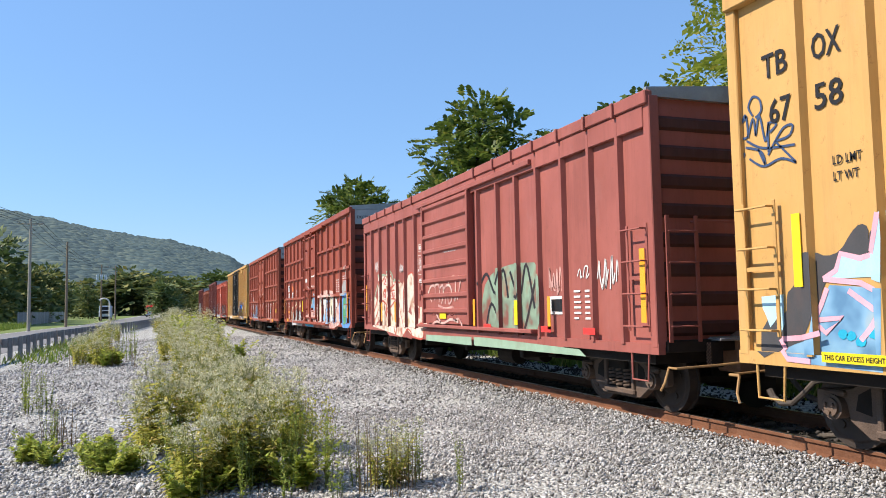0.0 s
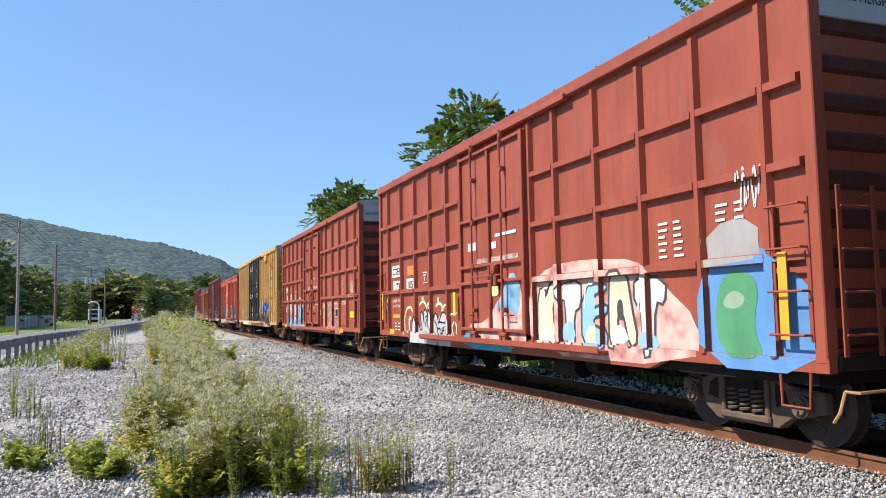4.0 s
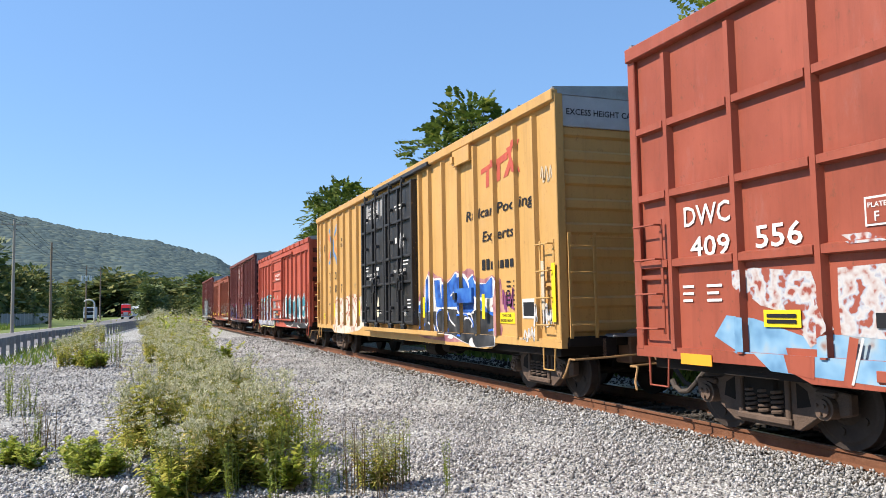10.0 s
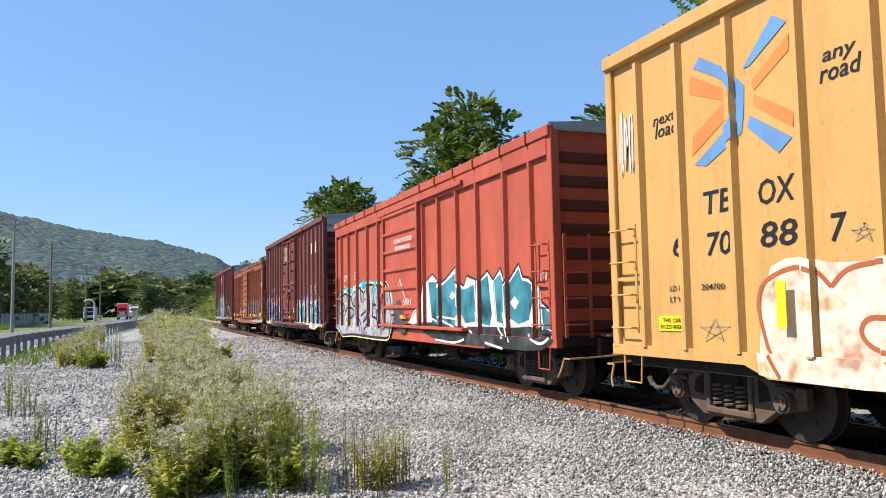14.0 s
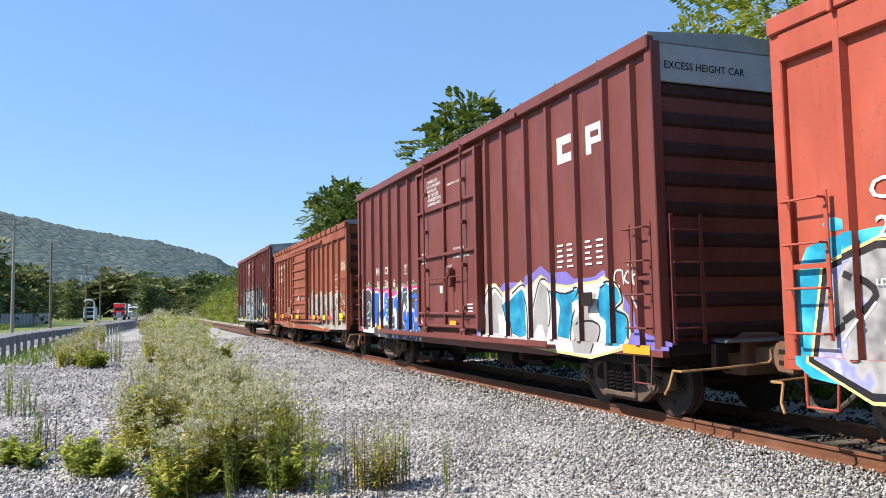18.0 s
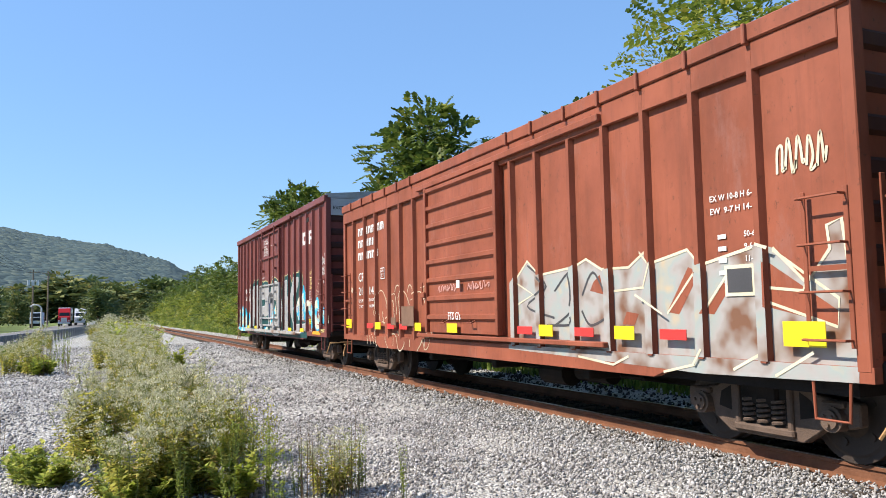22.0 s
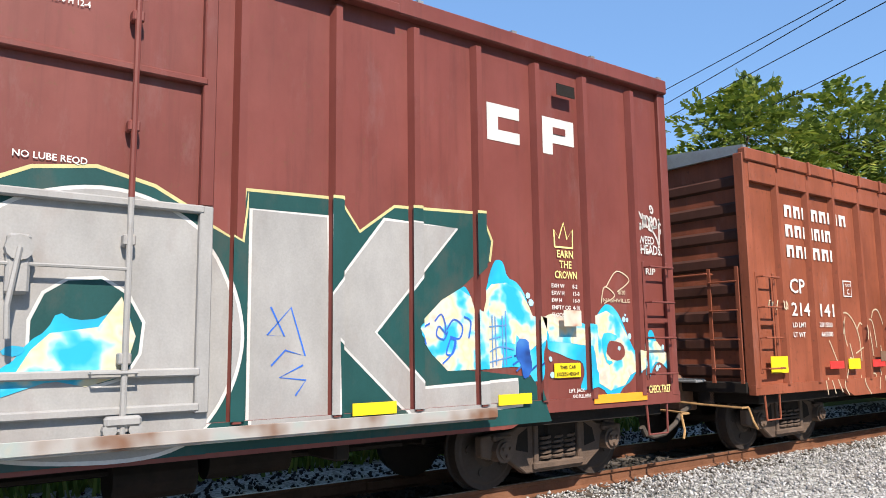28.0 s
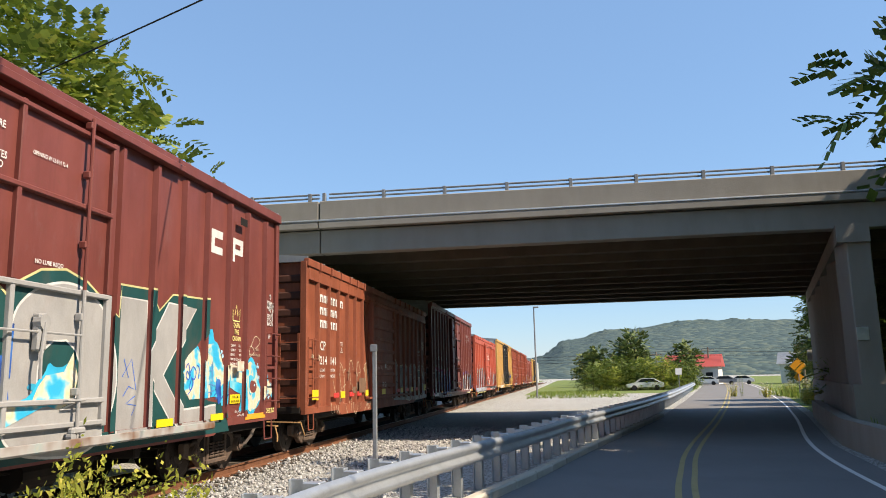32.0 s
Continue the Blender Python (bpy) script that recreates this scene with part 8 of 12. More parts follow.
decal(car_g, "paint_dot", [(-4.71, 1.65), (-4.73, 1.63), (-4.77, 1.62), (-4.81, 1.63), (-4.82, 1.66), (-4.8, 1.68), (-4.76, 1.69), (-4.72, 1.68)], G["sky_pale"], 4)
decal(car_g, "paint_dot", [(-4.59, 1.51), (-4.61, 1.48), (-4.65, 1.47), (-4.7, 1.48), (-4.72, 1.51), (-4.7, 1.54), (-4.65, 1.56), (-4.6, 1.54)], G["sky_pale"], 4)
decal(car_g, "paint_dot", [(-4.68, 1.37), (-4.7, 1.34), (-4.75, 1.33), (-4.8, 1.34), (-4.81, 1.37), (-4.79, 1.4), (-4.75, 1.42), (-4.7, 1.4)], G["sky_pale"], 4)
decal(car_g, "paint_dot", [(-4.55, 1.17), (-4.58, 1.12), (-4.65, 1.1), (-4.72, 1.12), (-4.75, 1.16), (-4.72, 1.21), (-4.65, 1.23), (-4.58, 1.21)], G["sky_pale"], 4)
decal(car_g, "paint_dot", [(-2.36, 1.12), (-2.37, 1.1), (-2.4, 1.09), (-2.43, 1.09), (-2.44, 1.12), (-2.42, 1.14), (-2.39, 1.15), (-2.37, 1.14)], G["sky_pale"], 4)
decal(car_g, "paint_dot", [(-2.37, 1.01), (-2.39, 0.98), (-2.43, 0.96), (-2.46, 0.98), (-2.48, 1.01), (-2.46, 1.04), (-2.42, 1.05), (-2.38, 1.04)], G["sky_pale"], 4)
decal(car_g, "paint_dot", [(-2.39, 0.89), (-2.42, 0.84), (-2.48, 0.82), (-2.53, 0.83), (-2.55, 0.88), (-2.53, 0.93), (-2.47, 0.95), (-2.41, 0.94)], G["sky_pale"], 4)
decal(car_g, "paint_dot", [(-2.31, 1.69), (-2.31, 1.68), (-2.33, 1.67), (-2.34, 1.68), (-2.34, 1.69), (-2.34, 1.7), (-2.32, 1.71), (-2.31, 1.7)], G["sky_pale"], 4)
decal(car_g, "paint_dot", [(-2.21, 1.61), (-2.22, 1.6), (-2.23, 1.59), (-2.25, 1.6), (-2.25, 1.61), (-2.25, 1.62), (-2.23, 1.62), (-2.22, 1.62)], G["sky_pale"], 4)
decal(car_g, "paint_dot", [(-2.12, 1.58), (-2.13, 1.57), (-2.14, 1.56), (-2.15, 1.57), (-2.16, 1.58), (-2.15, 1.59), (-2.14, 1.59), (-2.12, 1.59)], G["sky_pale"], 4)
decal(car_g, "paint_dot", [(-3.51, 1.54), (-3.52, 1.52), (-3.54, 1.52), (-3.56, 1.53), (-3.56, 1.54), (-3.55, 1.55), (-3.54, 1.56), (-3.52, 1.55)], G["sky_pale"], 4)
decal(car_g, "paint_dot", [(-3.49, 1.38), (-3.5, 1.37), (-3.52, 1.36), (-3.54, 1.37), (-3.55, 1.38), (-3.54, 1.4), (-3.52, 1.4), (-3.5, 1.4)], G["sky_pale"], 4)
decal(car_g, "paint_dot", [(-3.51, 1.2), (-3.52, 1.18), (-3.54, 1.18), (-3.56, 1.18), (-3.57, 1.19), (-3.56, 1.21), (-3.54, 1.21), (-3.52, 1.21)], G["sky_pale"], 4)
decal(car_g, "paint_dot", [(-3.54, 1.01), (-3.55, 1.0), (-3.57, 0.99), (-3.59, 0.99), (-3.6, 1.01), (-3.59, 1.02), (-3.57, 1.03), (-3.55, 1.02)], G["sky_pale"], 4)
decal(car_g, "paint_dot", [(-3.57, 0.82), (-3.58, 0.81), (-3.6, 0.8), (-3.62, 0.81), (-3.62, 0.82), (-3.62, 0.83), (-3.6, 0.84), (-3.58, 0.83)], G["sky_pale"], 4)
decal(car_g, "spray_star", [(-6.49, 2.31), (-6.46, 2.28), (-6.51, 2.3), (-6.55, 2.27), (-6.55, 2.3), (-6.6, 2.32), (-6.55, 2.32), (-6.54, 2.35), (-6.51, 2.33), (-6.46, 2.33)], G["white"], 4)
decal(car_g, "spray_star", [(-6.15, 2.23), (-6.11, 2.19), (-6.18, 2.21), (-6.24, 2.17), (-6.24, 2.22), (-6.31, 2.24), (-6.23, 2.25), (-6.23, 2.3), (-6.18, 2.26), (-6.1, 2.26)], G["white"], 4)
decal(car_g, "spray_star", [(-5.1, 2.14), (-5.07, 2.1), (-5.13, 2.12), (-5.18, 2.09), (-5.18, 2.13), (-5.24, 2.15), (-5.17, 2.16), (-5.17, 2.2), (-5.13, 2.16), (-5.06, 2.17)], G["white"], 4)
decal(car_g, "spray_star", [(-4.9, 2.15), (-4.87, 2.12), (-4.92, 2.13), (-4.96, 2.1), (-4.96, 2.14), (-5.01, 2.16), (-4.95, 2.16), (-4.95, 2.2), (-4.92, 2.17), (-4.86, 2.18)], G["white"], 4)
decal(car_g, "spray_star", [(-3.74, 2.1), (-3.71, 2.07), (-3.76, 2.08), (-3.8, 2.05), (-3.8, 2.09), (-3.85, 2.11), (-3.79, 2.11), (-3.79, 2.15), (-3.76, 2.12), (-3.71, 2.13)], G["white"], 4)
decal(car_g, "spray_star", [(-3.63, 2.08), (-3.6, 2.05), (-3.65, 2.06), (-3.68, 2.04), (-3.67, 2.07), (-3.72, 2.08), (-3.67, 2.09), (-3.67, 2.12), (-3.64, 2.1), (-3.6, 2.1)], G["white"], 4)
decal(car_g, "spray_star", [(-2.56, 2.21), (-2.54, 2.18), (-2.57, 2.19), (-2.6, 2.17), (-2.6, 2.2), (-2.64, 2.21), (-2.6, 2.22), (-2.59, 2.25), (-2.57, 2.22), (-2.53, 2.23)], G["white"], 4)
decal(car_g, "spray_star", [(-2.35, 2.23), (-2.33, 2.19), (-2.37, 2.21), (-2.4, 2.18), (-2.4, 2.22), (-2.44, 2.23), (-2.4, 2.24), (-2.39, 2.28), (-2.37, 2.25), (-2.33, 2.25)], G["white"], 4)
decal(car_g, "spray_star", [(-1.7, 1.74), (-1.68, 1.7), (-1.72, 1.72), (-1.75, 1.69), (-1.75, 1.73), (-1.79, 1.74), (-1.75, 1.75), (-1.74, 1.79), (-1.72, 1.76), (-1.67, 1.77)], G["white"], 4)
decal(car_g, "spray_star", [(-1.65, 1.6), (-1.63, 1.56), (-1.67, 1.58), (-1.7, 1.54), (-1.69, 1.58), (-1.74, 1.6), (-1.69, 1.61), (-1.69, 1.65), (-1.66, 1.62), (-1.62, 1.63)], G["white"], 4)
decal(car_g, "spray_star", [(-7.1, 1.05), (-7.04, 1.02), (-7.13, 1.03), (-7.19, 0.99), (-7.19, 1.04), (-7.28, 1.05), (-7.19, 1.07), (-7.19, 1.12), (-7.13, 1.08), (-7.04, 1.1)], G["white"], 4)
decal(car_g, "spray_star", [(-6.94, 1.0), (-6.9, 0.97), (-6.97, 0.98), (-7.03, 0.94), (-7.03, 0.98), (-7.1, 0.99), (-7.02, 1.01), (-7.02, 1.05), (-6.97, 1.02), (-6.89, 1.04)], G["white"], 4)
decal(car_g, "spray_star", [(-6.52, 1.11), (-6.48, 1.09), (-6.55, 1.09), (-6.59, 1.06), (-6.59, 1.1), (-6.65, 1.11), (-6.59, 1.12), (-6.58, 1.16), (-6.54, 1.13), (-6.48, 1.14)], G["white"], 4)
word(car_g, "70K", -2.34, 1.22, 0.12, G["white"], 0.28)
word(car_g, "YUPS", -4.63, 0.76, 0.16, G["white"], 0.3, SIDE - 0.07, 0.2)
decal(car_g, "spray_cloud", [(1.79, 1.54), (2.6, 1.91), (3.1, 2.0), (3.67, 1.98), (4.1, 2.16), (4.31, 2.24), (4.6, 2.09), (4.88, 2.1), (5.15, 2.1), (5.4, 1.96), (5.97, 1.98), (6.2, 2.07), (6.42, 1.96), (6.68, 1.71), (6.87, 1.52), (7.06, 1.33), (7.17, 1.18), (7.47, 1.11), (7.73, 1.07), (7.73, 0.97), (6.64, 0.95), (1.76, 0.97)], G["violet"], 0, 0, "violet cloud behind blue and grey letters")
BODY_R = [(1.95, 1.05), (2.01, 1.54), (2.3, 1.97), (2.48, 1.97), (2.84, 1.75), (3.21, 1.84), (3.56, 1.98), (3.76, 1.78), (4.09, 1.96), (4.3, 2.05), (4.68, 1.9), (5.13, 1.84), (5.65, 1.87), (6.04, 1.89), (6.27, 1.97), (6.48, 1.88), (6.68, 1.63), (6.64, 1.48), (6.77, 1.4), (6.81, 1.17), (6.71, 0.97), (5.9, 0.81), (4.9, 0.85), (1.9, 0.99)]
decal(car_g, "letter_edge", grow(BODY_R, 0.04), G["yellow_dull"], 1)
decal(car_g, "letter_outline", BODY_R, G["white"], 2)
decal(car_g, "painted_letter", [(2.09, 1.05), (2.2, 1.6), (2.47, 1.86), (2.84, 1.64), (2.9, 1.38), (2.58, 1.43), (2.61, 1.06)], G["grey"], 3, 0)
decal(car_g, "painted_letter", [(3.93, 1.0), (4.07, 1.58), (4.29, 1.96), (4.58, 1.85), (4.65, 1.39), (4.44, 1.02), (4.31, 1.25), (4.15, 1.24)], G["grey"], 3, 0)
decal(car_g, "painted_letter", [(5.35, 1.05), (5.28, 1.31), (5.62, 1.4), (5.72, 1.73), (6.03, 1.73), (5.78, 1.4), (6.08, 1.27), (5.9, 0.84), (5.42, 0.84)], G["grey"], 3, 0)
decal(car_g, "painted_letter", [(2.96, 1.59), (3.36, 1.79), (3.59, 1.86), (3.8, 1.68), (3.9, 1.1), (3.5, 1.01), (3.16, 1.08)], G["deep"], 3, 0)
decal(car_g, "painted_letter", [(4.73, 1.8), (5.13, 1.75), (5.64, 1.81), (5.63, 1.65), (5.3, 1.61), (5.32, 1.39), (5.18, 1.04), (4.82, 1.07), (4.94, 1.53)], G["deep"], 3, 0)
decal(car_g, "painted_letter", [(6.11, 1.81), (6.34, 1.9), (6.55, 1.8), (6.65, 1.64), (6.46, 1.52), (6.74, 1.44), (6.79, 1.17), (6.64, 0.99), (6.29, 0.98), (6.38, 1.28), (6.09, 1.4), (6.02, 1.56)], G["deep"], 3, 0)
strokes(car_g, "painted_line", [[(1.98, 1.05), (2.06, 1.54), (2.4, 1.92), (2.84, 1.7), (3.06, 1.38), (3.16, 1.0)], [(3.2, 1.79), (3.66, 1.93), (3.92, 1.53), (3.93, 1.0)], [(4.0, 1.53), (4.3, 2.0), (4.68, 1.85), (4.75, 1.39), (4.57, 1.02)], [(4.73, 1.8), (5.13, 1.75), (5.64, 1.82), (5.32, 1.39), (5.23, 1.0)], [(5.35, 1.0), (5.61, 1.31), (6.08, 1.25), (5.9, 0.86)], [(6.11, 1.81), (6.49, 1.89), (6.68, 1.63), (6.5, 1.49), (6.77, 1.39), (6.78, 1.09)]], 0.028, G["black"], 4)
strokes(car_g, "spray_tag", [[(6.68, 2.04), (6.54, 2.03), (6.5, 1.89), (6.63, 1.81)], [(6.7, 2.04), (6.73, 1.84)], [(6.81, 2.02), (6.75, 1.91), (6.86, 1.86), (6.88, 1.99), (6.8, 2.02)], [(6.93, 2.03), (6.93, 1.85)], [(6.93, 2.02), (7.02, 1.98), (6.94, 1.94), (7.04, 1.88), (6.93, 1.85)], [(7.12, 1.97), (7.06, 1.93), (7.09, 1.82)], [(6.84, 2.1), (6.88, 2.12), (6.92, 2.09), (6.87, 2.06)], [(6.96, 1.78), (7.13, 1.51)]], 0.03, G["white"], 4, label="white hand-sprayed tag")
data_block(car_g, 4.9, 2.5, 5, 0.5)
data_block(car_g, 5.75, 2.5, 5, 0.5)
plate(car_g, "reflector", 0.45, 1.16, 0.35, 0.12, M["reflect_o"], y=SIDE - 0.145)
plate(car_g, "reflector", 6.75, 0.9, 0.6, 0.12, M["reflect_o"], y=SIDE - 0.062)
plate(car_g, "reflector", -5.3, 0.98, 0.35, 0.10, M["reflect_o"])
plate(car_g, "hatch", 5.75, 1.55, 0.3, 0.2, M["under"], "side vent box", SIDE - RIB - 0.02)

# H: weathered low car
POST_H = [-6.95, -6.04, -5.2, -4.32, -3.53, -2.72, 1.56, 2.35, 3.27, 4.09, 4.92, 5.78, 6.66]
car_h = boxcar(-132.0, -116.3, 4.5, M["rust_h"], "weathered rust orange boxcar with white lettering and cream graffiti", POST_H, low=True)
slide_door(car_h, -1.86, 1.2, 1.16, 4.06, M["rust_h"], 8)
for z, ws in ((3.56, (0.24, 0.22, 0.26, 0.22, 0.24, 0.08, 0.24, 0.26)), (3.25, (0.24, 0.22, 0.2, 0.08, 0.2, 0.08, 0.2)), (2.93, (0.24, 0.22, 0.2, 0.28, 0.24, 0.24))):
    x, rows = -6.67, []
    for w in ws:
        rows += [(x, z, w * 0.34, 0.19), (x + w * 0.34, z + 0.13, w * 0.5, 0.06), (x + w * 0.62, z, w * 0.24, 0.13)] if w > 0.1 else [(x, z, w * 0.8, 0.19)]
        x += w + 0.035
    blocks(car_h, rows, M["white"], "white railway name as plain shapes")
word(car_h, "CP", -6.67, 2.38, 0.22, M["white"], 0.46)
word(car_h, "214", -6.66, 2.03, 0.2, M["white"], 0.56)
word(car_h, "141", -5.85, 2.03, 0.2, M["white"], 0.52)
word(car_h, "LD LMT", -6.65, 1.85, 0.075, M["white"], 0.4)
word(car_h, "LT WT", -6.65, 1.70, 0.075, M["white"], 0.36)
word(car_h, "201500", -5.84, 1.86, 0.075, M["white"], 0.42)
word(car_h, "66500", -5.8, 1.71, 0.075, M["white"], 0.38)
plate(car_h, "stencil_frame", -4.96, 2.37, 0.28, 0.27, M["white"], "white plate stencil", SIDE - 0.004)
plate(car_h, "stencil_field", -4.94, 2.39, 0.24, 0.23, M["rust_h"], y=SIDE - 0.008)
word(car_h, "PLATE", -4.92, 2.54, 0.045, M["white"], 0.2, SIDE - 0.024)
word(car_h, "C", -4.87, 2.41, 0.09, M["white"], None, SIDE - 0.024)
decal(car_h, "faded_fill", [(-2.38, 2.03), (-2.15, 2.13), (-1.88, 1.34), (-2.15, 1.34), (-2.21, 1.69)], G["tan_haze"], 0, 0, "olive tan faded fill")
for p in [[(-5.23, 1.75), (-5.13, 2.03), (-4.92, 2.1), (-4.69, 1.97), (-4.52, 1.69), (-4.49, 1.3)], [(-5.19, 1.96), (-5.18, 1.68), (-5.04, 1.39)], [(-5.55, 1.65), (-5.32, 1.29)], [(-4.58, 1.83), (-4.45, 1.94), (-4.36, 1.85), (-4.38, 1.66)], [(-4.22, 1.98), (-4.04, 2.0), (-3.96, 1.87), (-3.9, 1.52)], [(-4.21, 1.82), (-4.12, 1.81), (-4.04, 1.37)], [(-4.01, 2.03), (-3.94, 2.15), (-3.77, 2.17), (-3.62, 1.97), (-3.53, 1.67), (-3.49, 1.29)], [(-3.57, 1.91), (-3.5, 2.03), (-3.35, 1.99), (-3.21, 1.85), (-3.12, 1.72)], [(-3.24, 2.01), (-3.12, 2.16), (-2.98, 2.11), (-2.9, 1.9)], [(-3.04, 1.84), (-2.83, 1.87)], [(-2.92, 1.74), (-2.83, 1.93), (-2.6, 2.0), (-2.42, 1.96), (-2.26, 1.77), (-2.19, 1.51), (-2.21, 1.31)], [(-2.47, 2.09), (-2.35, 2.08), (-2.14, 2.15), (-2.09, 2.06), (-1.88, 1.34)], [(-2.41, 2.06), (-2.28, 1.84)], [(-1.97, 1.95), (-1.88, 1.7), (-1.83, 1.44)], [(-4.87, 1.6), (-4.76, 1.29)], [(-4.91, 1.36), (-4.68, 1.33)], [(-4.68, 1.43), (-4.38, 1.53)], [(-3.75, 1.55), (-3.71, 1.31)], [(-4.56, 1.07), (-4.52, 0.91), (-4.36, 0.75)], [(-4.23, 1.08), (-4.01, 1.06), (-4.03, 0.81)], [(-3.84, 1.16), (-3.74, 0.83), (-3.59, 0.72), (-3.36, 0.83), (-3.31, 0.94)], [(-2.99, 0.99), (-3.01, 0.83)], [(-2.59, 0.75), (-2.35, 0.93), (-2.16, 1.16)], [(-2.3, 1.0), (-2.06, 1.07), (-1.83, 1.06)], [(-2.26, 0.98), (-2.17, 0.81), (-2.0, 0.85), (-1.89, 1.03), (-1.95, 1.17)], [(-2.14, 1.11), (-2.18, 0.86)], [(-5.86, 1.02), (-5.81, 0.8)], [(-5.68, 1.06), (-5.57, 0.81)], [(-5.47, 1.03), (-5.34, 0.82)], [(-5.16, 1.18), (-5.25, 0.93), (-5.13, 0.77)]]:
    strokes(car_h, "painted_line", [p], 0.024, G["sand"], 2, label="cream sprayed loops")
decal(car_h, "spray_cloud", [(1.43, 1.96), (1.95, 2.34), (2.3, 2.1), (3.25, 2.17), (3.55, 2.26), (3.9, 2.1), (4.48, 2.09), (4.8, 2.26), (4.94, 2.12), (5.56, 2.23), (5.76, 2.04), (6.63, 2.2), (6.78, 2.15), (7.17, 1.78), (7.44, 2.09), (7.42, 2.31), (7.58, 2.36), (7.64, 1.8), (7.76, 1.76), (7.7, 0.88), (5.78, 0.84), (1.38, 0.95)], G["worn_grey"], 0, 0, "grey and sand sprayed letters with cream edges")
strokes(car_h, "painted_line", [[(1.43, 1.96), (1.95, 2.34), (2.3, 2.1), (3.25, 2.17), (3.55, 2.26), (3.9, 2.1), (4.48, 2.09), (4.8, 2.26), (4.94, 2.12), (5.56, 2.23), (5.76, 2.04), (6.63, 2.2), (6.78, 2.15), (7.17, 1.78), (7.44, 2.09), (7.42, 2.31), (7.58, 2.36), (7.64, 1.8), (7.76, 1.76)]], 0.035, G["cream"], 3, False)
strokes(car_h, "painted_line", [[(3.97, 1.79), (4.85, 1.83), (4.97, 2.11)], [(4.69, 1.74), (5.18, 1.5), (5.67, 1.98)], [(5.76, 1.5), (6.19, 1.95), (6.46, 1.89)], [(6.65, 1.76), (7.12, 1.71), (7.17, 1.82)], [(6.69, 1.61), (7.48, 1.37), (7.51, 1.63), (6.78, 2.13)], [(1.55, 1.64), (2.11, 1.81), (1.56, 2.02)], [(5.14, 0.82), (5.66, 0.93), (5.8, 1.11)], [(6.24, 0.91), (6.66, 1.11)], [(6.79, 0.88), (7.25, 1.13)], [(3.38, 0.92), (4.17, 0.85), (4.49, 0.97)]], 0.03, G["cream"], 3, False)
strokes(car_h, "painted_line", [[(1.95, 2.27), (2.49, 1.92), (1.92, 1.63), (2.7, 1.45)], [(2.72, 1.84), (3.15, 2.1), (3.22, 1.62), (2.72, 1.34)], [(3.43, 1.76), (3.7, 2.07), (3.97, 1.75)], [(3.41, 1.55), (3.61, 1.35), (3.97, 1.45)], [(2.48, 1.34), (3.21, 1.37), (3.12, 1.62)]], 0.035, G["dark"], 2)
decal(car_h, "bare_patch", [(5.56, 2.03), (5.74, 1.96), (5.38, 1.49), (5.18, 1.52)], M["rust_h"], 1)
decal(car_h, "bare_patch", [(3.71, 1.94), (3.62, 1.82), (3.93, 1.76), (3.86, 2.03)], M["rust_h"], 1)
decal(car_h, "bare_patch", [(4.32, 1.37), (4.41, 1.53), (4.65, 1.5), (4.56, 1.36)], M["rust_h"], 1)
decal(car_h, "bare_patch", [(6.7, 2.02), (7.49, 1.52), (7.48, 1.38), (6.69, 1.56)], M["rust_h"], 1)
decal(car_h, "bare_patch", [(5.79, 1.5), (6.1, 1.83), (6.19, 1.78), (5.94, 1.49)], M["rust_h"], 1)
for k, s in enumerate(("EX W 10-8 H 6-10", "EW  9-7 H 14-10")):
    word(car_h, s, 5.95, 2.72 - 0.14 * k, 0.065, M["white"], 0.7)
for k, s in enumerate(("50-6", "9-6", "11-1", "5335")):
    word(car_h, s, 6.42, 2.3 - 0.13 * k, 0.06, M["white"])
    blocks(car_h, [(6.05, 2.3 - 0.13 * k, 0.12, 0.05)], M["white"], "small stencilled data")
plate(car_h, "stencil_frame", 6.13, 1.68, 0.42, 0.33, G["cream"], "cream framed data stencil", SIDE - 0.008)
plate(car_h, "stencil_field", 6.17, 1.72, 0.34, 0.25, G["dark"], y=SIDE - 0.012)
scrawl(car_h, 6.87, 2.85, 0.6, 0.35, G["cream"], 91, 0.03, 5)
scrawl(car_h, -7.3, 2.1, 0.45, 0.15, G["cream"], 92, 0.02, 4)
word(car_h, "FTS G's", -0.75, 1.42, 0.14, M["white"], 0.55, SIDE - 0.17)
plate(car_h, "stencil_disc", -0.35, 2.0, 0.14, 0.14, M["white"], y=SIDE - 0.165)
scrawl(car_h, -1.3, 1.95, 0.8, 0.14, G["rose"], 93, 0.02, 6)
scrawl(car_h, 0.0, 1.95, 0.9, 0.14, G["rose"], 94, 0.02, 6)
for x, w in ((-7.48, 0.46), (-5.2 + 0.05, 0.4), (-2.6, 0.34), (-0.8, 0.45), (2.4, 0.38), (4.26, 0.4), (6.94, 0.48)):
    plate(car_h, "reflector", x, 1.18, w, 0.17 if x not in (-7.48, 6.94) else 0.24, M["reflect_y"], y=SIDE - (0.165 if -1.8 < x < 1 else RIB + 0.01))
for x in (-5.76, -4.3, -3.5, 1.75, 3.35, 5.14):
    plate(car_h, "reflector", x, 1.2, 0.45, 0.12, M["reflect_r"], "smeared red paint bar", SIDE - RIB - 0.01)
plate(car_h, "steel_patch", -3.34, 1.28, 0.71, 0.42, M["steel_patch"], "riveted grey steel patch", SIDE - RIB - 0.02)
plate(car_h, "steel_patch", -4.01, 1.29, 0.3, 0.17, M["steel_patch"], "small grey steel patch", SIDE - RIB - 0.02)

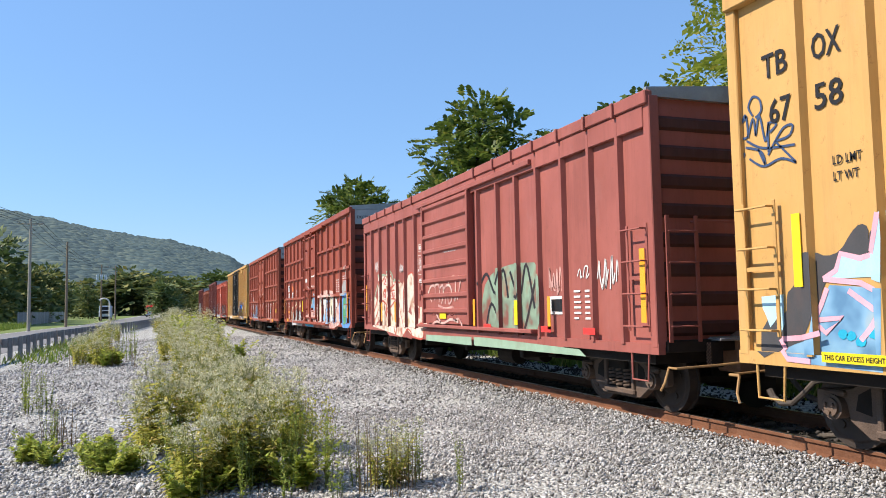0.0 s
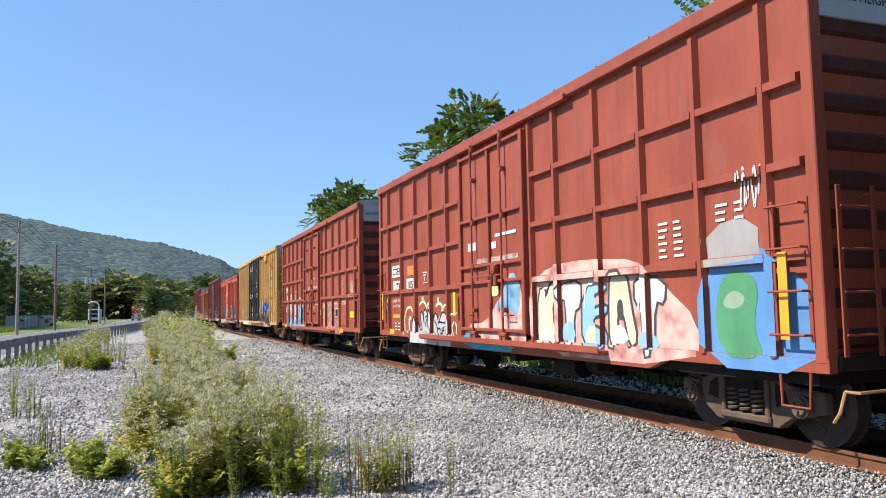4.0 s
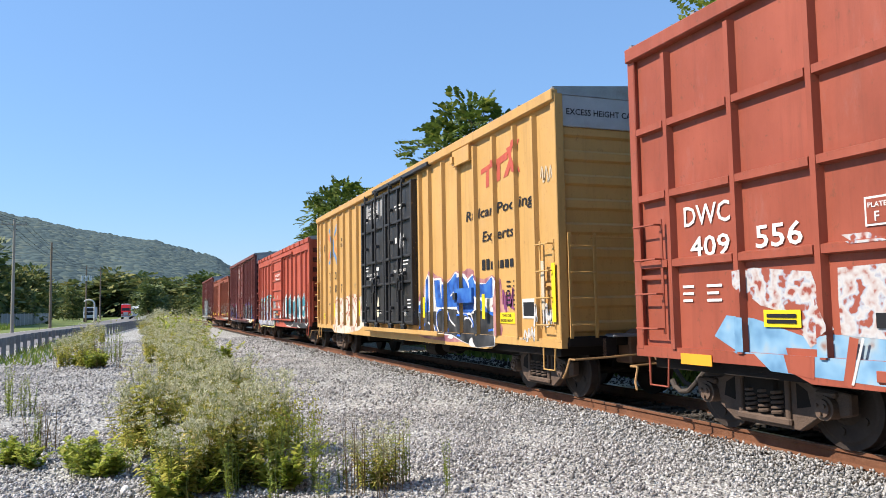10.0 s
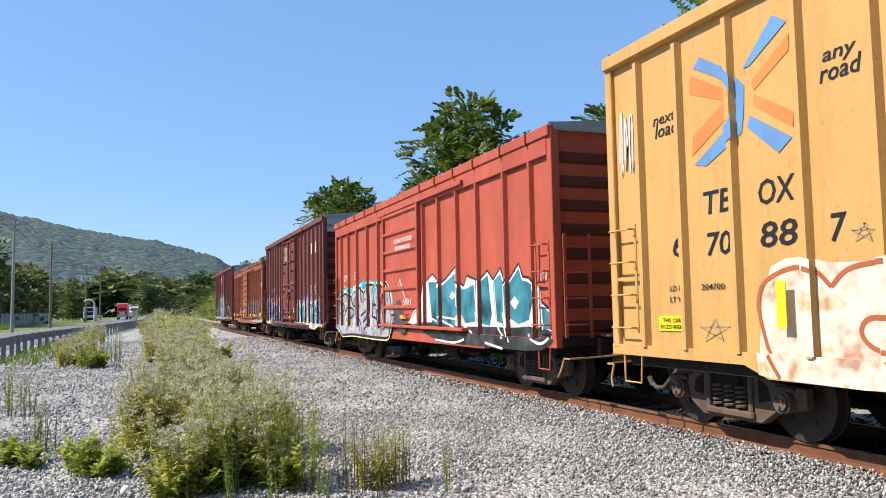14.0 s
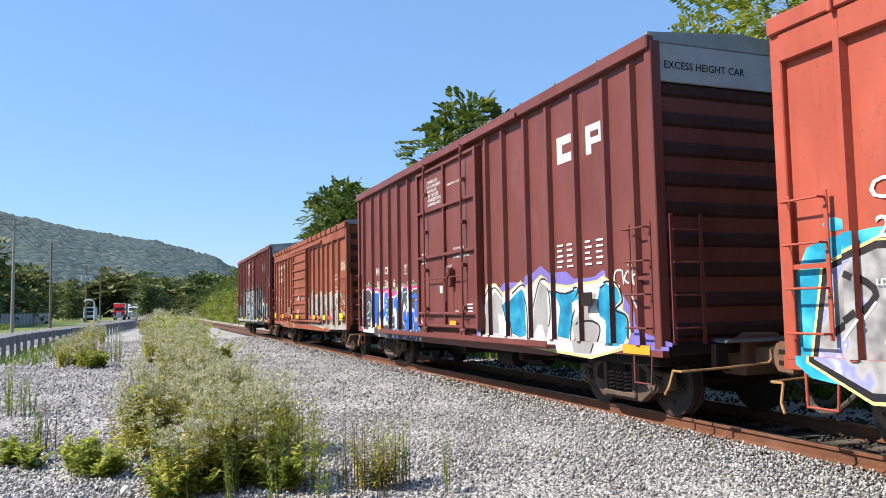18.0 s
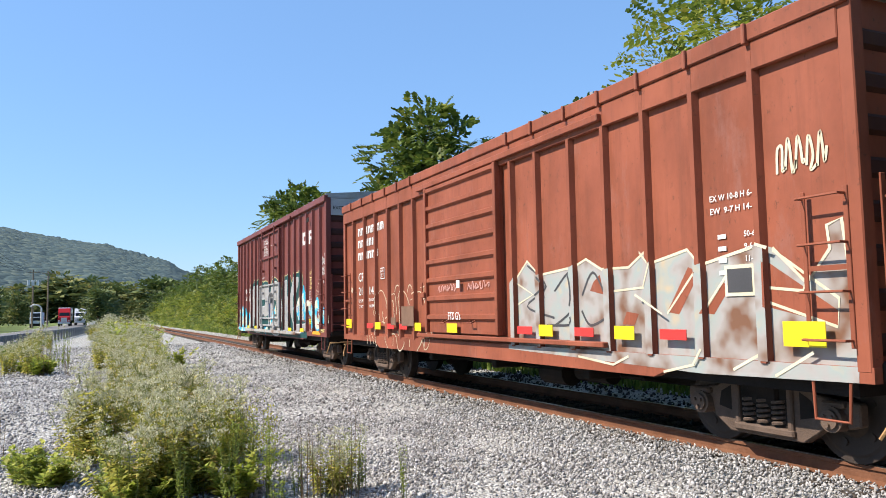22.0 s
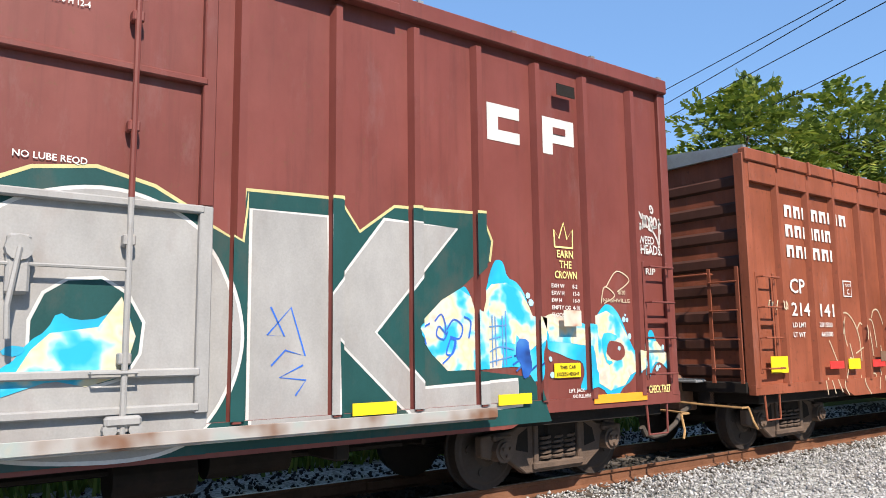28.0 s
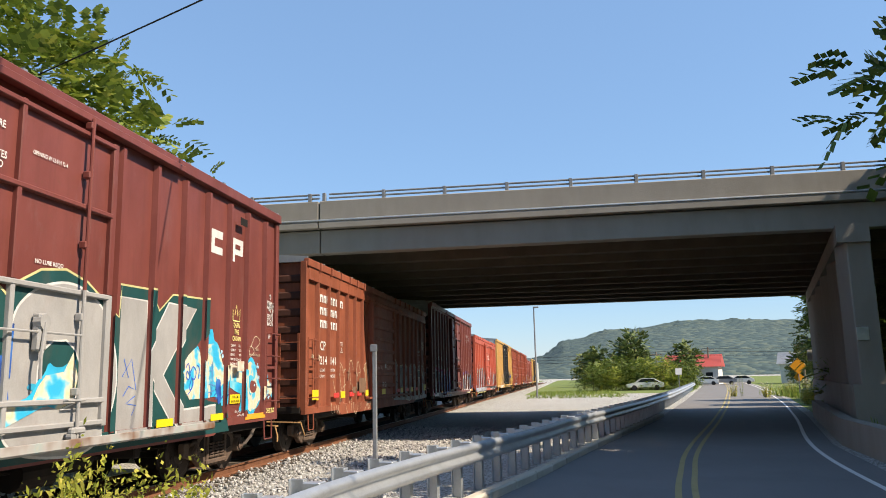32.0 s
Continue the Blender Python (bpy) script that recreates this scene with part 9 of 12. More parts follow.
# I: the last car
POST_I = [-7.0, -6.1, -5.2, -4.3, -3.4, -2.6, 2.02, 2.95, 3.84, 4.66, 5.53, 6.32, 7.2]
car_i = boxcar(-149.6, -133.75, 5.12, M["maroon_i"], "dark maroon high-cube boxcar with large grey letters painted along its side", POST_I, cap=M["grey_cap"])
plug_door(car_i, -1.9, 1.76, 1.1, 4.95, M["maroon_i"], rods=(0.19, 0.82), rows=(0.09, 0.44, 0.73), paint=G["grey"], upto=2.75, trackmat=G["worn_grey"])
for k, s in enumerate(("CLOSE AND LOCK", "BOTH DOORS BEFORE", "MOVING CAR", "CIERRE Y BLOQUEE", "AMBAS PUERTAS ANTES", "DE MOVER EL CARRO")):
    word(car_i, s, -1.3 + 0.05 * (k % 3), 4.46 - k * 0.11, 0.08, M["white"], (0.8, 0.95, 0.6, 0.85, 1.0, 0.9)[k], DOOR_Y)
word(car_i, "OPENING W 12-0 H 12-4", 0.15, 4.2, 0.05, M["white"], 0.62, DOOR_Y)
word(car_i, "DISPOSITIVO DE SEGURIDAD", -1.7, 3.02, 0.05, M["white"], 0.6, DOOR_Y)
word(car_i, "NO LUBE REQD", 0.3, 2.98, 0.05, M["white"], 0.5, DOOR_Y)
GR, GY = G["green"], G["grey"]
decal(car_i, "letter_outline", [(-4.6, 0.82), (-4.55, 2.5), (-4.3, 2.9), (-3.6, 3.02), (-2.0, 3.05), (-1.44, 2.89), (-0.86, 2.92), (-0.48, 2.85), (-0.08, 2.57), (0.07, 2.74), (0.43, 2.92), (0.87, 2.98), (1.3, 2.88), (1.7, 2.67), (2.04, 2.5), (2.09, 2.96), (3.0, 2.98), (3.22, 2.69), (3.61, 2.97), (4.72, 3.01), (4.86, 2.72), (4.82, 2.5), (3.85, 1.78), (4.2, 1.4), (5.42, 1.27), (5.62, 0.79), (0.0, 0.79)], GR, 0, 0, "dark green outline of large letters")
decal(car_i, "letter_rim", ribbon([(-4.6, 2.4), (-4.3, 2.93), (-3.6, 3.04), (-2.0, 3.06), (-1.44, 2.89), (-0.86, 2.92), (-0.48, 2.85), (-0.08, 2.57), (0.07, 2.74), (0.43, 2.92), (0.87, 2.98), (1.3, 2.88), (1.7, 2.67), (2.04, 2.5), (2.09, 2.96), (3.0, 2.98), (3.22, 2.69), (3.61, 2.97), (4.72, 3.01), (4.86, 2.72), (4.82, 2.5)], 0.03), G["yellow_dull"], 1)
for p, nm in (([(-4.4, 1.15), (-4.42, 2.3), (-4.1, 2.78), (-2.2, 2.8), (-2.05, 2.25), (-3.0, 2.2), (-2.6, 1.9), (-2.3, 0.85), (-3.2, 0.85), (-3.35, 1.5), (-3.7, 2.2), (-3.95, 2.1), (-3.7, 1.5), (-3.9, 1.1)], "T"),
              ([(-2.22, 2.7), (-1.98, 2.7), (-1.53, 2.73), (-1.07, 2.75), (-0.7, 2.7), (-0.43, 2.59), (-0.27, 2.41), (-0.22, 2.09), (-0.27, 1.81), (-0.38, 1.64), (-0.55, 1.54), (-0.75, 1.5), (-1.71, 1.51), (-1.68, 1.03), (-2.16, 1.02)], "P"),
              ([(-0.06, 1.13), (-0.04, 1.41), (-0.02, 1.7), (0.01, 2.05), (0.02, 2.31), (0.14, 2.53), (0.48, 2.74), (0.98, 2.83), (1.41, 2.72), (1.76, 2.48), (1.96, 2.11), (2.05, 1.73), (1.99, 1.38), (1.84, 1.08), (1.62, 0.89), (1.26, 0.8), (0.64, 0.83), (0.19, 0.91)], "O"),
              ([(2.15, 0.94), (2.15, 2.79), (2.87, 2.79), (2.89, 2.07), (3.5, 2.82), (4.37, 2.82), (3.38, 1.75), (3.95, 1.2), (5.18, 1.24), (5.19, 1.0), (3.81, 0.94), (2.97, 1.7), (2.97, 0.95)], "K")):
    sm = 2 if nm in "O" else 0
    decal(car_i, "letter_rim", grow(chaikin(p, sm) if sm else p, 0.03), G["white"], 2)
    decal(car_i, "painted_letter", chaikin(p, sm) if sm else p, GY, 3, 0, "silver grey sprayed letter")
decal(car_i, "letter_shade", [(-1.71, 1.51), (-0.55, 1.53), (-0.26, 1.63), (-0.13, 1.92), (-0.06, 2.4), (-0.01, 2.4), (-0.02, 1.7), (-0.06, 1.13), (0.01, 0.98), (-1.66, 0.84)], GR, 2.5)
decal(car_i, "letter_rim", grow([(-1.74, 2.17), (-1.44, 2.18), (-1.09, 2.19), (-1.0, 2.13), (-0.99, 2.05), (-1.04, 1.96), (-1.12, 1.93), (-1.73, 1.91)], 0.03), G["white"], 3.6)
decal(car_i, "letter_counter", [(-1.74, 2.17), (-1.44, 2.18), (-1.09, 2.19), (-1.0, 2.13), (-0.99, 2.05), (-1.04, 1.96), (-1.12, 1.93), (-1.73, 1.91)], GR, 4)
decal(car_i, "letter_rim", grow([(0.48, 1.63), (0.48, 1.82), (0.56, 2.01), (0.71, 2.11), (0.94, 2.13), (1.12, 2.02), (1.24, 1.81), (1.22, 1.58), (1.12, 1.41), (0.94, 1.36), (0.72, 1.4)], 0.025), G["white"], 3.6)
decal(car_i, "letter_counter", [(0.48, 1.63), (0.48, 1.82), (0.56, 2.01), (0.71, 2.11), (0.94, 2.13), (1.12, 2.02), (1.24, 1.81), (1.22, 1.58), (1.12, 1.41), (0.94, 1.36), (0.72, 1.4)], GR, 4)
decal(car_i, "painted_flame", [(-1.21, 1.08), (-0.87, 1.09), (-0.4, 1.11), (-0.25, 1.29), (-0.0, 1.35), (0.16, 1.45), (0.36, 1.5), (0.47, 1.67), (0.59, 1.75), (0.65, 1.89), (0.76, 1.82), (0.96, 1.84), (1.12, 1.98), (1.18, 1.71), (1.14, 1.42), (0.92, 1.36), (0.62, 1.4), (0.26, 1.3), (-0.08, 1.18), (-0.43, 1.08), (-0.47, 0.97), (-0.72, 0.9), (-0.76, 0.79), (-0.88, 0.79), (-0.93, 0.9), (-1.17, 0.9)], G["flame_edge"], 5, 1)
decal(car_i, "flame_core", grow([(-1.18, 1.08), (-0.87, 1.08), (-0.44, 1.09), (-0.48, 0.99), (-0.74, 0.93), (-1.15, 0.91)], 0.065), G["flame_core"], 6, 0)
decal(car_i, "flame_core", grow([(-0.0, 1.31), (0.18, 1.39), (0.43, 1.39), (0.54, 1.57), (0.63, 1.67), (0.96, 1.72), (1.08, 1.94), (1.13, 1.71), (1.07, 1.46), (0.86, 1.41), (0.62, 1.46), (0.17, 1.31), (-0.07, 1.23)], 0.065), G["flame_core"], 6, 0)
decal(car_i, "painted_flame", [(-0.37, 1.19), (-0.33, 1.33), (-0.24, 1.47), (-0.17, 1.31), (-0.24, 1.19)], G["cyan"], 6.5, 1)
decal(car_i, "painted_flame", [(0.29, 1.59), (0.35, 1.65), (0.47, 1.63), (0.41, 1.56)], G["cyan"], 6.5, 1)
decal(car_i, "painted_flame", [(-0.79, 0.92), (-0.69, 0.94), (-0.52, 0.91), (-0.47, 0.98), (-0.58, 1.03)], G["cyan"], 6.5, 1)
strokes(car_i, "painted_line", [[(-0.04, 2.34), (-0.05, 2.04), (-0.07, 1.81), (-0.01, 1.47)], [(-0.09, 1.93), (-0.12, 1.75), (-0.05, 1.61)], [(0.0, 2.28), (-0.01, 1.7)]], 0.09, G["worn_blue"], 6.8)
decal(car_i, "painted_flame", [(3.81, 1.77), (3.99, 1.91), (4.2, 2.08), (4.42, 2.2), (4.47, 2.23), (4.54, 2.15), (4.59, 1.98), (4.69, 1.95), (4.72, 2.12), (4.77, 2.22), (4.81, 2.37), (4.88, 2.51), (4.94, 2.53), (5.01, 2.51), (5.06, 2.34), (5.17, 2.31), (5.24, 2.26), (5.32, 2.16), (5.37, 2.02), (5.43, 1.9), (5.49, 1.9), (5.54, 1.92), (5.55, 1.65), (5.49, 1.51), (5.52, 1.33), (5.45, 1.19), (5.35, 1.32), (5.25, 1.39), (4.75, 1.38), (4.25, 1.38), (4.06, 1.56)], G["flame_edge"], 1, 1, "cyan sprayed flame with a cream core")
decal(car_i, "flame_core", grow([(3.91, 1.77), (4.21, 2.02), (4.42, 2.13), (4.5, 2.08), (4.56, 1.93), (4.69, 1.91), (4.76, 2.1), (4.86, 2.2), (5.04, 2.22), (5.22, 2.14), (5.32, 2.0), (5.39, 1.88), (5.51, 1.88), (5.49, 1.7), (5.37, 1.6), (5.2, 1.79), (5.13, 1.69), (4.95, 1.69), (4.93, 1.44), (4.25, 1.43), (4.09, 1.58)], 0.065), G["flame_core"], 2, 0)
decal(car_i, "painted_flame", [(5.53, 1.92), (5.73, 1.92), (6.01, 1.88), (6.19, 1.84), (6.28, 1.86), (6.41, 1.84), (6.48, 1.97), (6.57, 2.06), (6.65, 2.1), (6.76, 2.07), (6.87, 1.97), (6.95, 1.84), (7.04, 1.67), (7.09, 1.54), (7.2, 1.52), (7.31, 1.54), (7.26, 1.33), (7.16, 1.29), (7.03, 1.16), (6.9, 1.11), (6.81, 1.02), (6.73, 0.94), (6.64, 0.95), (6.58, 1.07), (6.45, 1.13), (6.32, 1.13), (6.21, 1.09), (6.14, 1.12), (6.19, 1.21), (6.23, 1.3), (6.19, 1.43), (6.01, 1.45), (5.82, 1.52), (5.64, 1.56), (5.62, 1.65), (5.53, 1.66)], G["flame_edge"], 1, 1)
decal(car_i, "flame_core", grow([(5.55, 1.89), (5.73, 1.9), (6.01, 1.85), (6.37, 1.76), (6.47, 1.9), (6.63, 1.95), (6.8, 1.88), (6.9, 1.75), (7.01, 1.6), (7.09, 1.49), (7.25, 1.48), (7.18, 1.37), (7.0, 1.3), (6.9, 1.19), (6.67, 1.14), (6.5, 1.22), (6.41, 1.35), (6.39, 1.53), (6.32, 1.66), (6.01, 1.7), (5.64, 1.72)], 0.065), G["flame_core"], 2, 0)
decal(car_i, "bare_patch", [(6.56, 1.64), (6.76, 1.66), (6.92, 1.62), (6.96, 1.49), (6.84, 1.41), (6.65, 1.45)], M["maroon_i"], 3, 1)
decal(car_i, "painted_flame", [(6.54, 1.74), (6.67, 1.76), (6.84, 1.71), (6.76, 1.65), (6.65, 1.67), (6.58, 1.44), (6.74, 1.41), (6.63, 1.36), (6.54, 1.53)], G["flame_edge"], 4, 1)
decal(car_i, "painted_flame", [(7.3, 1.53), (7.34, 1.63), (7.39, 1.73), (7.44, 1.8), (7.5, 1.78), (7.55, 1.67), (7.59, 1.59), (7.66, 1.51), (7.75, 1.47), (7.85, 1.53), (7.89, 1.56), (7.9, 1.52), (7.9, 1.36), (7.9, 1.28), (7.81, 1.29), (7.66, 1.39), (7.54, 1.38), (7.45, 1.28), (7.43, 1.22), (7.35, 1.21), (7.32, 1.27), (7.24, 1.33)], G["flame_edge"], 1, 1)
decal(car_i, "flame_core", grow([(7.31, 1.5), (7.42, 1.61), (7.54, 1.59), (7.66, 1.48), (7.77, 1.42), (7.9, 1.46), (7.9, 1.34), (7.81, 1.34), (7.66, 1.44), (7.51, 1.46), (7.38, 1.34), (7.3, 1.38)], 0.065), G["flame_core"], 2, 0)
strokes(car_i, "painted_line", [[(4.08, 1.86), (4.16, 1.93), (4.21, 1.83), (4.21, 1.73)], [(4.22, 1.73), (4.13, 1.81), (4.1, 1.72), (4.19, 1.68), (4.24, 1.76)], [(4.23, 1.78), (4.32, 1.88), (4.43, 1.81), (4.39, 1.69), (4.27, 1.71)], [(4.27, 1.68), (4.22, 1.54), (4.3, 1.54), (4.34, 1.66), (4.27, 1.69)], [(3.97, 1.63), (3.94, 1.78), (4.02, 1.84)], [(4.45, 1.91), (4.54, 1.86), (4.51, 1.69)], [(4.17, 1.44), (4.29, 1.54), (4.34, 1.69)]], 0.018, G["blue"], 5, label="thin blue flower drawn in spray paint")
strokes(car_i, "painted_line", [[(4.83, 1.93), (4.83, 1.39)], [(4.87, 1.92), (4.88, 1.41)], [(4.97, 1.93), (4.98, 1.4)], [(5.02, 1.98), (5.02, 1.41)], [(4.77, 1.81), (5.04, 1.83)], [(4.75, 1.67), (4.95, 1.71)], [(4.79, 1.55), (4.93, 1.6), (5.13, 1.57)], [(4.78, 1.44), (5.1, 1.5)]], 0.014, G["blue_pale"], 5, label="crossed thin lines in spray paint")
decal(car_i, "painted_patch", [(5.18, 1.69), (5.35, 1.68), (5.36, 1.55), (5.4, 1.39), (5.35, 1.28), (5.26, 1.25), (5.23, 1.41), (5.15, 1.5)], G["worn_blue"], 4, 1, "dark blue overspray")
strokes(car_i, "painted_line", [[(5.13, 1.5), (5.3, 1.55)], [(5.11, 1.41), (5.33, 1.51)], [(5.16, 1.34), (5.37, 1.49)], [(5.26, 1.27), (5.5, 1.42)]], 0.02, G["worn_blue"], 4.5)
decal(car_i, "paint_dot", [(5.39, 2.15), (5.38, 2.13), (5.35, 2.12), (5.33, 2.13), (5.32, 2.16), (5.33, 2.18), (5.35, 2.19), (5.38, 2.18)], G["sky_pale"], 5)
decal(car_i, "paint_dot", [(5.44, 2.08), (5.43, 2.05), (5.4, 2.04), (5.37, 2.05), (5.36, 2.08), (5.37, 2.11), (5.4, 2.12), (5.43, 2.1)], G["sky_pale"], 5)
decal(car_i, "paint_dot", [(6.98, 1.92), (6.97, 1.89), (6.94, 1.88), (6.92, 1.89), (6.91, 1.92), (6.92, 1.94), (6.94, 1.95), (6.97, 1.94)], G["sky_pale"], 5)
decal(car_i, "paint_dot", [(7.03, 1.91), (7.02, 1.89), (7.01, 1.88), (6.99, 1.89), (6.99, 1.91), (6.99, 1.93), (7.01, 1.94), (7.02, 1.93)], G["sky_pale"], 5)
decal(car_i, "paint_dot", [(6.99, 1.97), (6.99, 1.96), (6.97, 1.95), (6.96, 1.96), (6.96, 1.97), (6.96, 1.98), (6.97, 1.99), (6.99, 1.98)], G["sky_pale"], 5)
decal(car_i, "paint_dot", [(7.07, 1.71), (7.06, 1.68), (7.04, 1.67), (7.02, 1.68), (7.01, 1.71), (7.02, 1.74), (7.04, 1.75), (7.06, 1.74)], G["sky_pale"], 5)
decal(car_i, "paint_dot", [(7.7, 1.57), (7.7, 1.54), (7.67, 1.53), (7.66, 1.54), (7.65, 1.57), (7.66, 1.6), (7.68, 1.61), (7.7, 1.6)], G["sky_pale"], 5)
decal(car_i, "paint_dot", [(7.58, 1.32), (7.57, 1.29), (7.54, 1.27), (7.52, 1.29), (7.51, 1.31), (7.53, 1.34), (7.54, 1.36), (7.57, 1.34)], G["sky_pale"], 5)
decal(car_i, "paint_dot", [(7.62, 1.34), (7.61, 1.32), (7.59, 1.31), (7.58, 1.32), (7.58, 1.34), (7.58, 1.35), (7.59, 1.36), (7.61, 1.35)], G["sky_pale"], 5)
decal(car_i, "paint_dot", [(5.7, 1.46), (5.7, 1.44), (5.68, 1.43), (5.66, 1.44), (5.65, 1.46), (5.65, 1.48), (5.67, 1.49), (5.69, 1.48)], G["sky_pale"], 5)
decal(car_i, "paint_dot", [(5.74, 1.29), (5.73, 1.26), (5.7, 1.25), (5.67, 1.26), (5.66, 1.29), (5.67, 1.31), (5.7, 1.32), (5.73, 1.31)], G["sky_pale"], 5)
decal(car_i, "paint_dot", [(6.86, 1.57), (6.86, 1.55), (6.84, 1.54), (6.82, 1.55), (6.81, 1.57), (6.82, 1.59), (6.84, 1.59), (6.86, 1.59)], G["sky_pale"], 5)
strokes(car_i, "painted_line", [[(2.33, 1.96), (2.46, 1.71), (2.3, 1.72), (2.52, 1.96), (2.66, 1.54), (2.47, 1.59), (2.34, 1.46)], [(2.64, 1.46), (2.42, 1.36), (2.67, 1.33), (2.57, 1.2)]], 0.016, G["blue"], 5, False, label="thin blue star drawn in spray paint")
strokes(car_i, "spray_tag", [[(7.38, 3.2), (7.34, 3.27), (7.3, 3.28), (7.29, 3.21), (7.33, 3.11), (7.35, 3.07), (7.3, 3.08), (7.36, 3.14)], [(7.39, 3.27), (7.41, 3.2), (7.38, 3.08), (7.41, 3.12)], [(7.41, 3.12), (7.43, 3.24), (7.46, 3.19), (7.43, 3.09)], [(7.46, 3.24), (7.5, 3.23), (7.52, 3.14), (7.47, 3.1), (7.46, 3.19)], [(7.54, 3.24), (7.53, 3.08)], [(7.53, 3.23), (7.58, 3.23), (7.58, 3.18), (7.54, 3.16), (7.58, 3.12), (7.58, 3.06), (7.5, 3.08)], [(7.58, 3.12), (7.66, 3.12), (7.67, 3.19), (7.64, 3.23), (7.61, 3.18), (7.61, 3.1), (7.68, 3.12)], [(7.72, 3.23), (7.73, 3.17), (7.78, 3.15)], [(7.72, 3.21), (7.71, 2.89), (7.66, 2.97), (7.58, 3.07)], [(7.77, 3.1), (7.78, 2.99)], [(7.74, 3.04), (7.81, 3.06)], [(7.74, 3.09), (7.79, 3.01)], [(7.29, 2.78), (7.3, 2.79)], [(7.33, 2.79), (7.34, 2.8)], [(7.44, 2.78), (7.54, 2.78)], [(7.7, 2.79), (7.71, 2.78)], [(7.74, 2.79), (7.74, 2.79)]], 0.028, G["white"], 4, label="white hand-sprayed tag")
strokes(car_i, "spray_tag", [[(7.56, 3.33), (7.55, 3.37), (7.58, 3.38), (7.61, 3.33), (7.59, 3.29), (7.56, 3.31)]], 0.026, G["white"], 4.2)
decal(car_i, "painted_flame", [(-7.75, 0.85), (-7.7, 1.5), (-7.3, 2.2), (-7.1, 1.7), (-6.7, 2.1), (-6.4, 1.6), (-5.9, 2.0), (-5.6, 1.5), (-5.1, 1.8), (-4.7, 1.3), (-4.6, 0.85)], G["flame"], 1, 1)
decal(car_i, "painted_flame", [(-7.7, 0.85), (-7.6, 1.3), (-7.2, 1.7), (-6.8, 1.5), (-6.3, 1.35), (-5.8, 1.6), (-5.2, 1.4), (-4.7, 1.0), (-4.7, 0.85)], G["flame_pale"], 2, 1)
decal(car_i, "emblem_block", [(4.82, 3.84), (5.3, 3.84), (5.3, 3.97), (4.98, 3.97), (4.98, 4.12), (5.3, 4.12), (5.3, 4.26), (4.82, 4.26)], G["white"], 1, 0, "white block emblem")
decal(car_i, "emblem_block", [(5.66, 3.81), (5.82, 3.81), (5.82, 3.95), (6.18, 3.95), (6.18, 4.25), (5.66, 4.25)], G["white"], 1)
plate(car_i, "emblem_slot", 5.83, 4.06, 0.2, 0.08, M["maroon_i"], y=SIDE - 0.006)
word(car_i, "WEED", 7.3, 2.88, 0.10, G["white"], 0.3)
word(car_i, "HEADS..", 7.32, 2.75, 0.12, G["white"], 0.46)
word(car_i, "RIP", 7.4, 2.49, 0.08, G["white"], 0.2)
word(car_i, "NASHVILLE", 6.57, 2.12, 0.045, G["sand"], 0.5)
word(car_i, "8/20", 6.86, 2.22, 0.05, G["sand"], 0.13)
strokes(car_i, "spray_crown", [[(5.8, 2.73), (5.79, 2.93), (5.87, 2.83), (5.95, 3.02), (6.0, 2.83), (6.1, 2.95), (6.09, 2.73), (5.8, 2.73)]], 0.022, G["yellow"], 3, False, "yellow crown drawn in spray paint")
for k, s in enumerate(("EARN", "THE", "CROWN")):
    word(car_i, s, (5.82, 5.86, 5.78)[k], 2.61 - k * 0.12, 0.085, G["yellow"], (0.27, 0.2, 0.36)[k])
for k, (a, b) in enumerate((("EXH W", "8-2"), ("EXW H", "15-8"), ("EW H", "16-9"), ("EMPTY CG", "4-10"), ("FLOOR HT", "3-8"))):
    word(car_i, a, 5.72, 2.26 - k * 0.082, 0.045, M["white"])
    word(car_i, b, 6.06, 2.26 - k * 0.082, 0.045, M["white"])
strokes(car_i, "painted_line", [[(6.55, 2.1), (6.62, 2.3), (6.8, 2.2), (6.6, 2.1)], [(6.65, 2.3), (6.85, 2.5), (7.08, 2.4), (6.85, 2.25)]], 0.015, G["sand"], 3, label="thin chalk drawing")
plate(car_i, "warning_plate", 5.72, 1.25, 0.42, 0.16, M["reflect_y"], y=SIDE - 0.014)
word(car_i, "THIS CAR", 5.8, 1.345, 0.04, M["black"], 0.26, SIDE - 0.03)
word(car_i, "EXCESS HEIGHT", 5.75, 1.27, 0.04, M["black"], 0.36, SIDE - 0.03)
word(car_i, "LIFT, JACK", 5.95, 1.08, 0.04, M["white"], 0.26)
word(car_i, "AND PULL HERE", 5.95, 1.02, 0.04, M["white"], 0.3, SIDE - 0.065)
word(car_i, "CHECK TIKET", 7.3, 1.02, 0.09, G["yellow"], 0.42, SIDE - 0.065)
for x, z in ((3.09, 1.0), (4.82, 1.0), (-3.3, 1.0), (-5.0, 1.0)):
    plate(car_i, "reflector", x, z, 0.47, 0.11, M["reflect_y"])
plate(car_i, "reflector", 6.3, 0.94, 0.95, 0.10, M["reflect_o"], y=SIDE - 0.062)
plate(car_i, "hatch", 5.8, 1.82, 0.28, 0.18, G["worn_cream"], "painted vent box", SIDE - RIB - 0.03)
plate(car_i, "hatch", 5.8, 4.5, 0.3, 0.14, M["under"], "steel handle box", SIDE - RIB - 0.03)
for t, x, z, w in (("NK", -6.0 + 0.05, 2.55, 0.4), ("CR", -5.1, 2.55, 0.4), ("50", -5.95, 2.2, 0.34), ("34", -5.1, 2.2, 0.34), ("9", -4.2, 2.2, 0.18)):
    word(car_i, t, x, z, 0.2, M["white"], w)

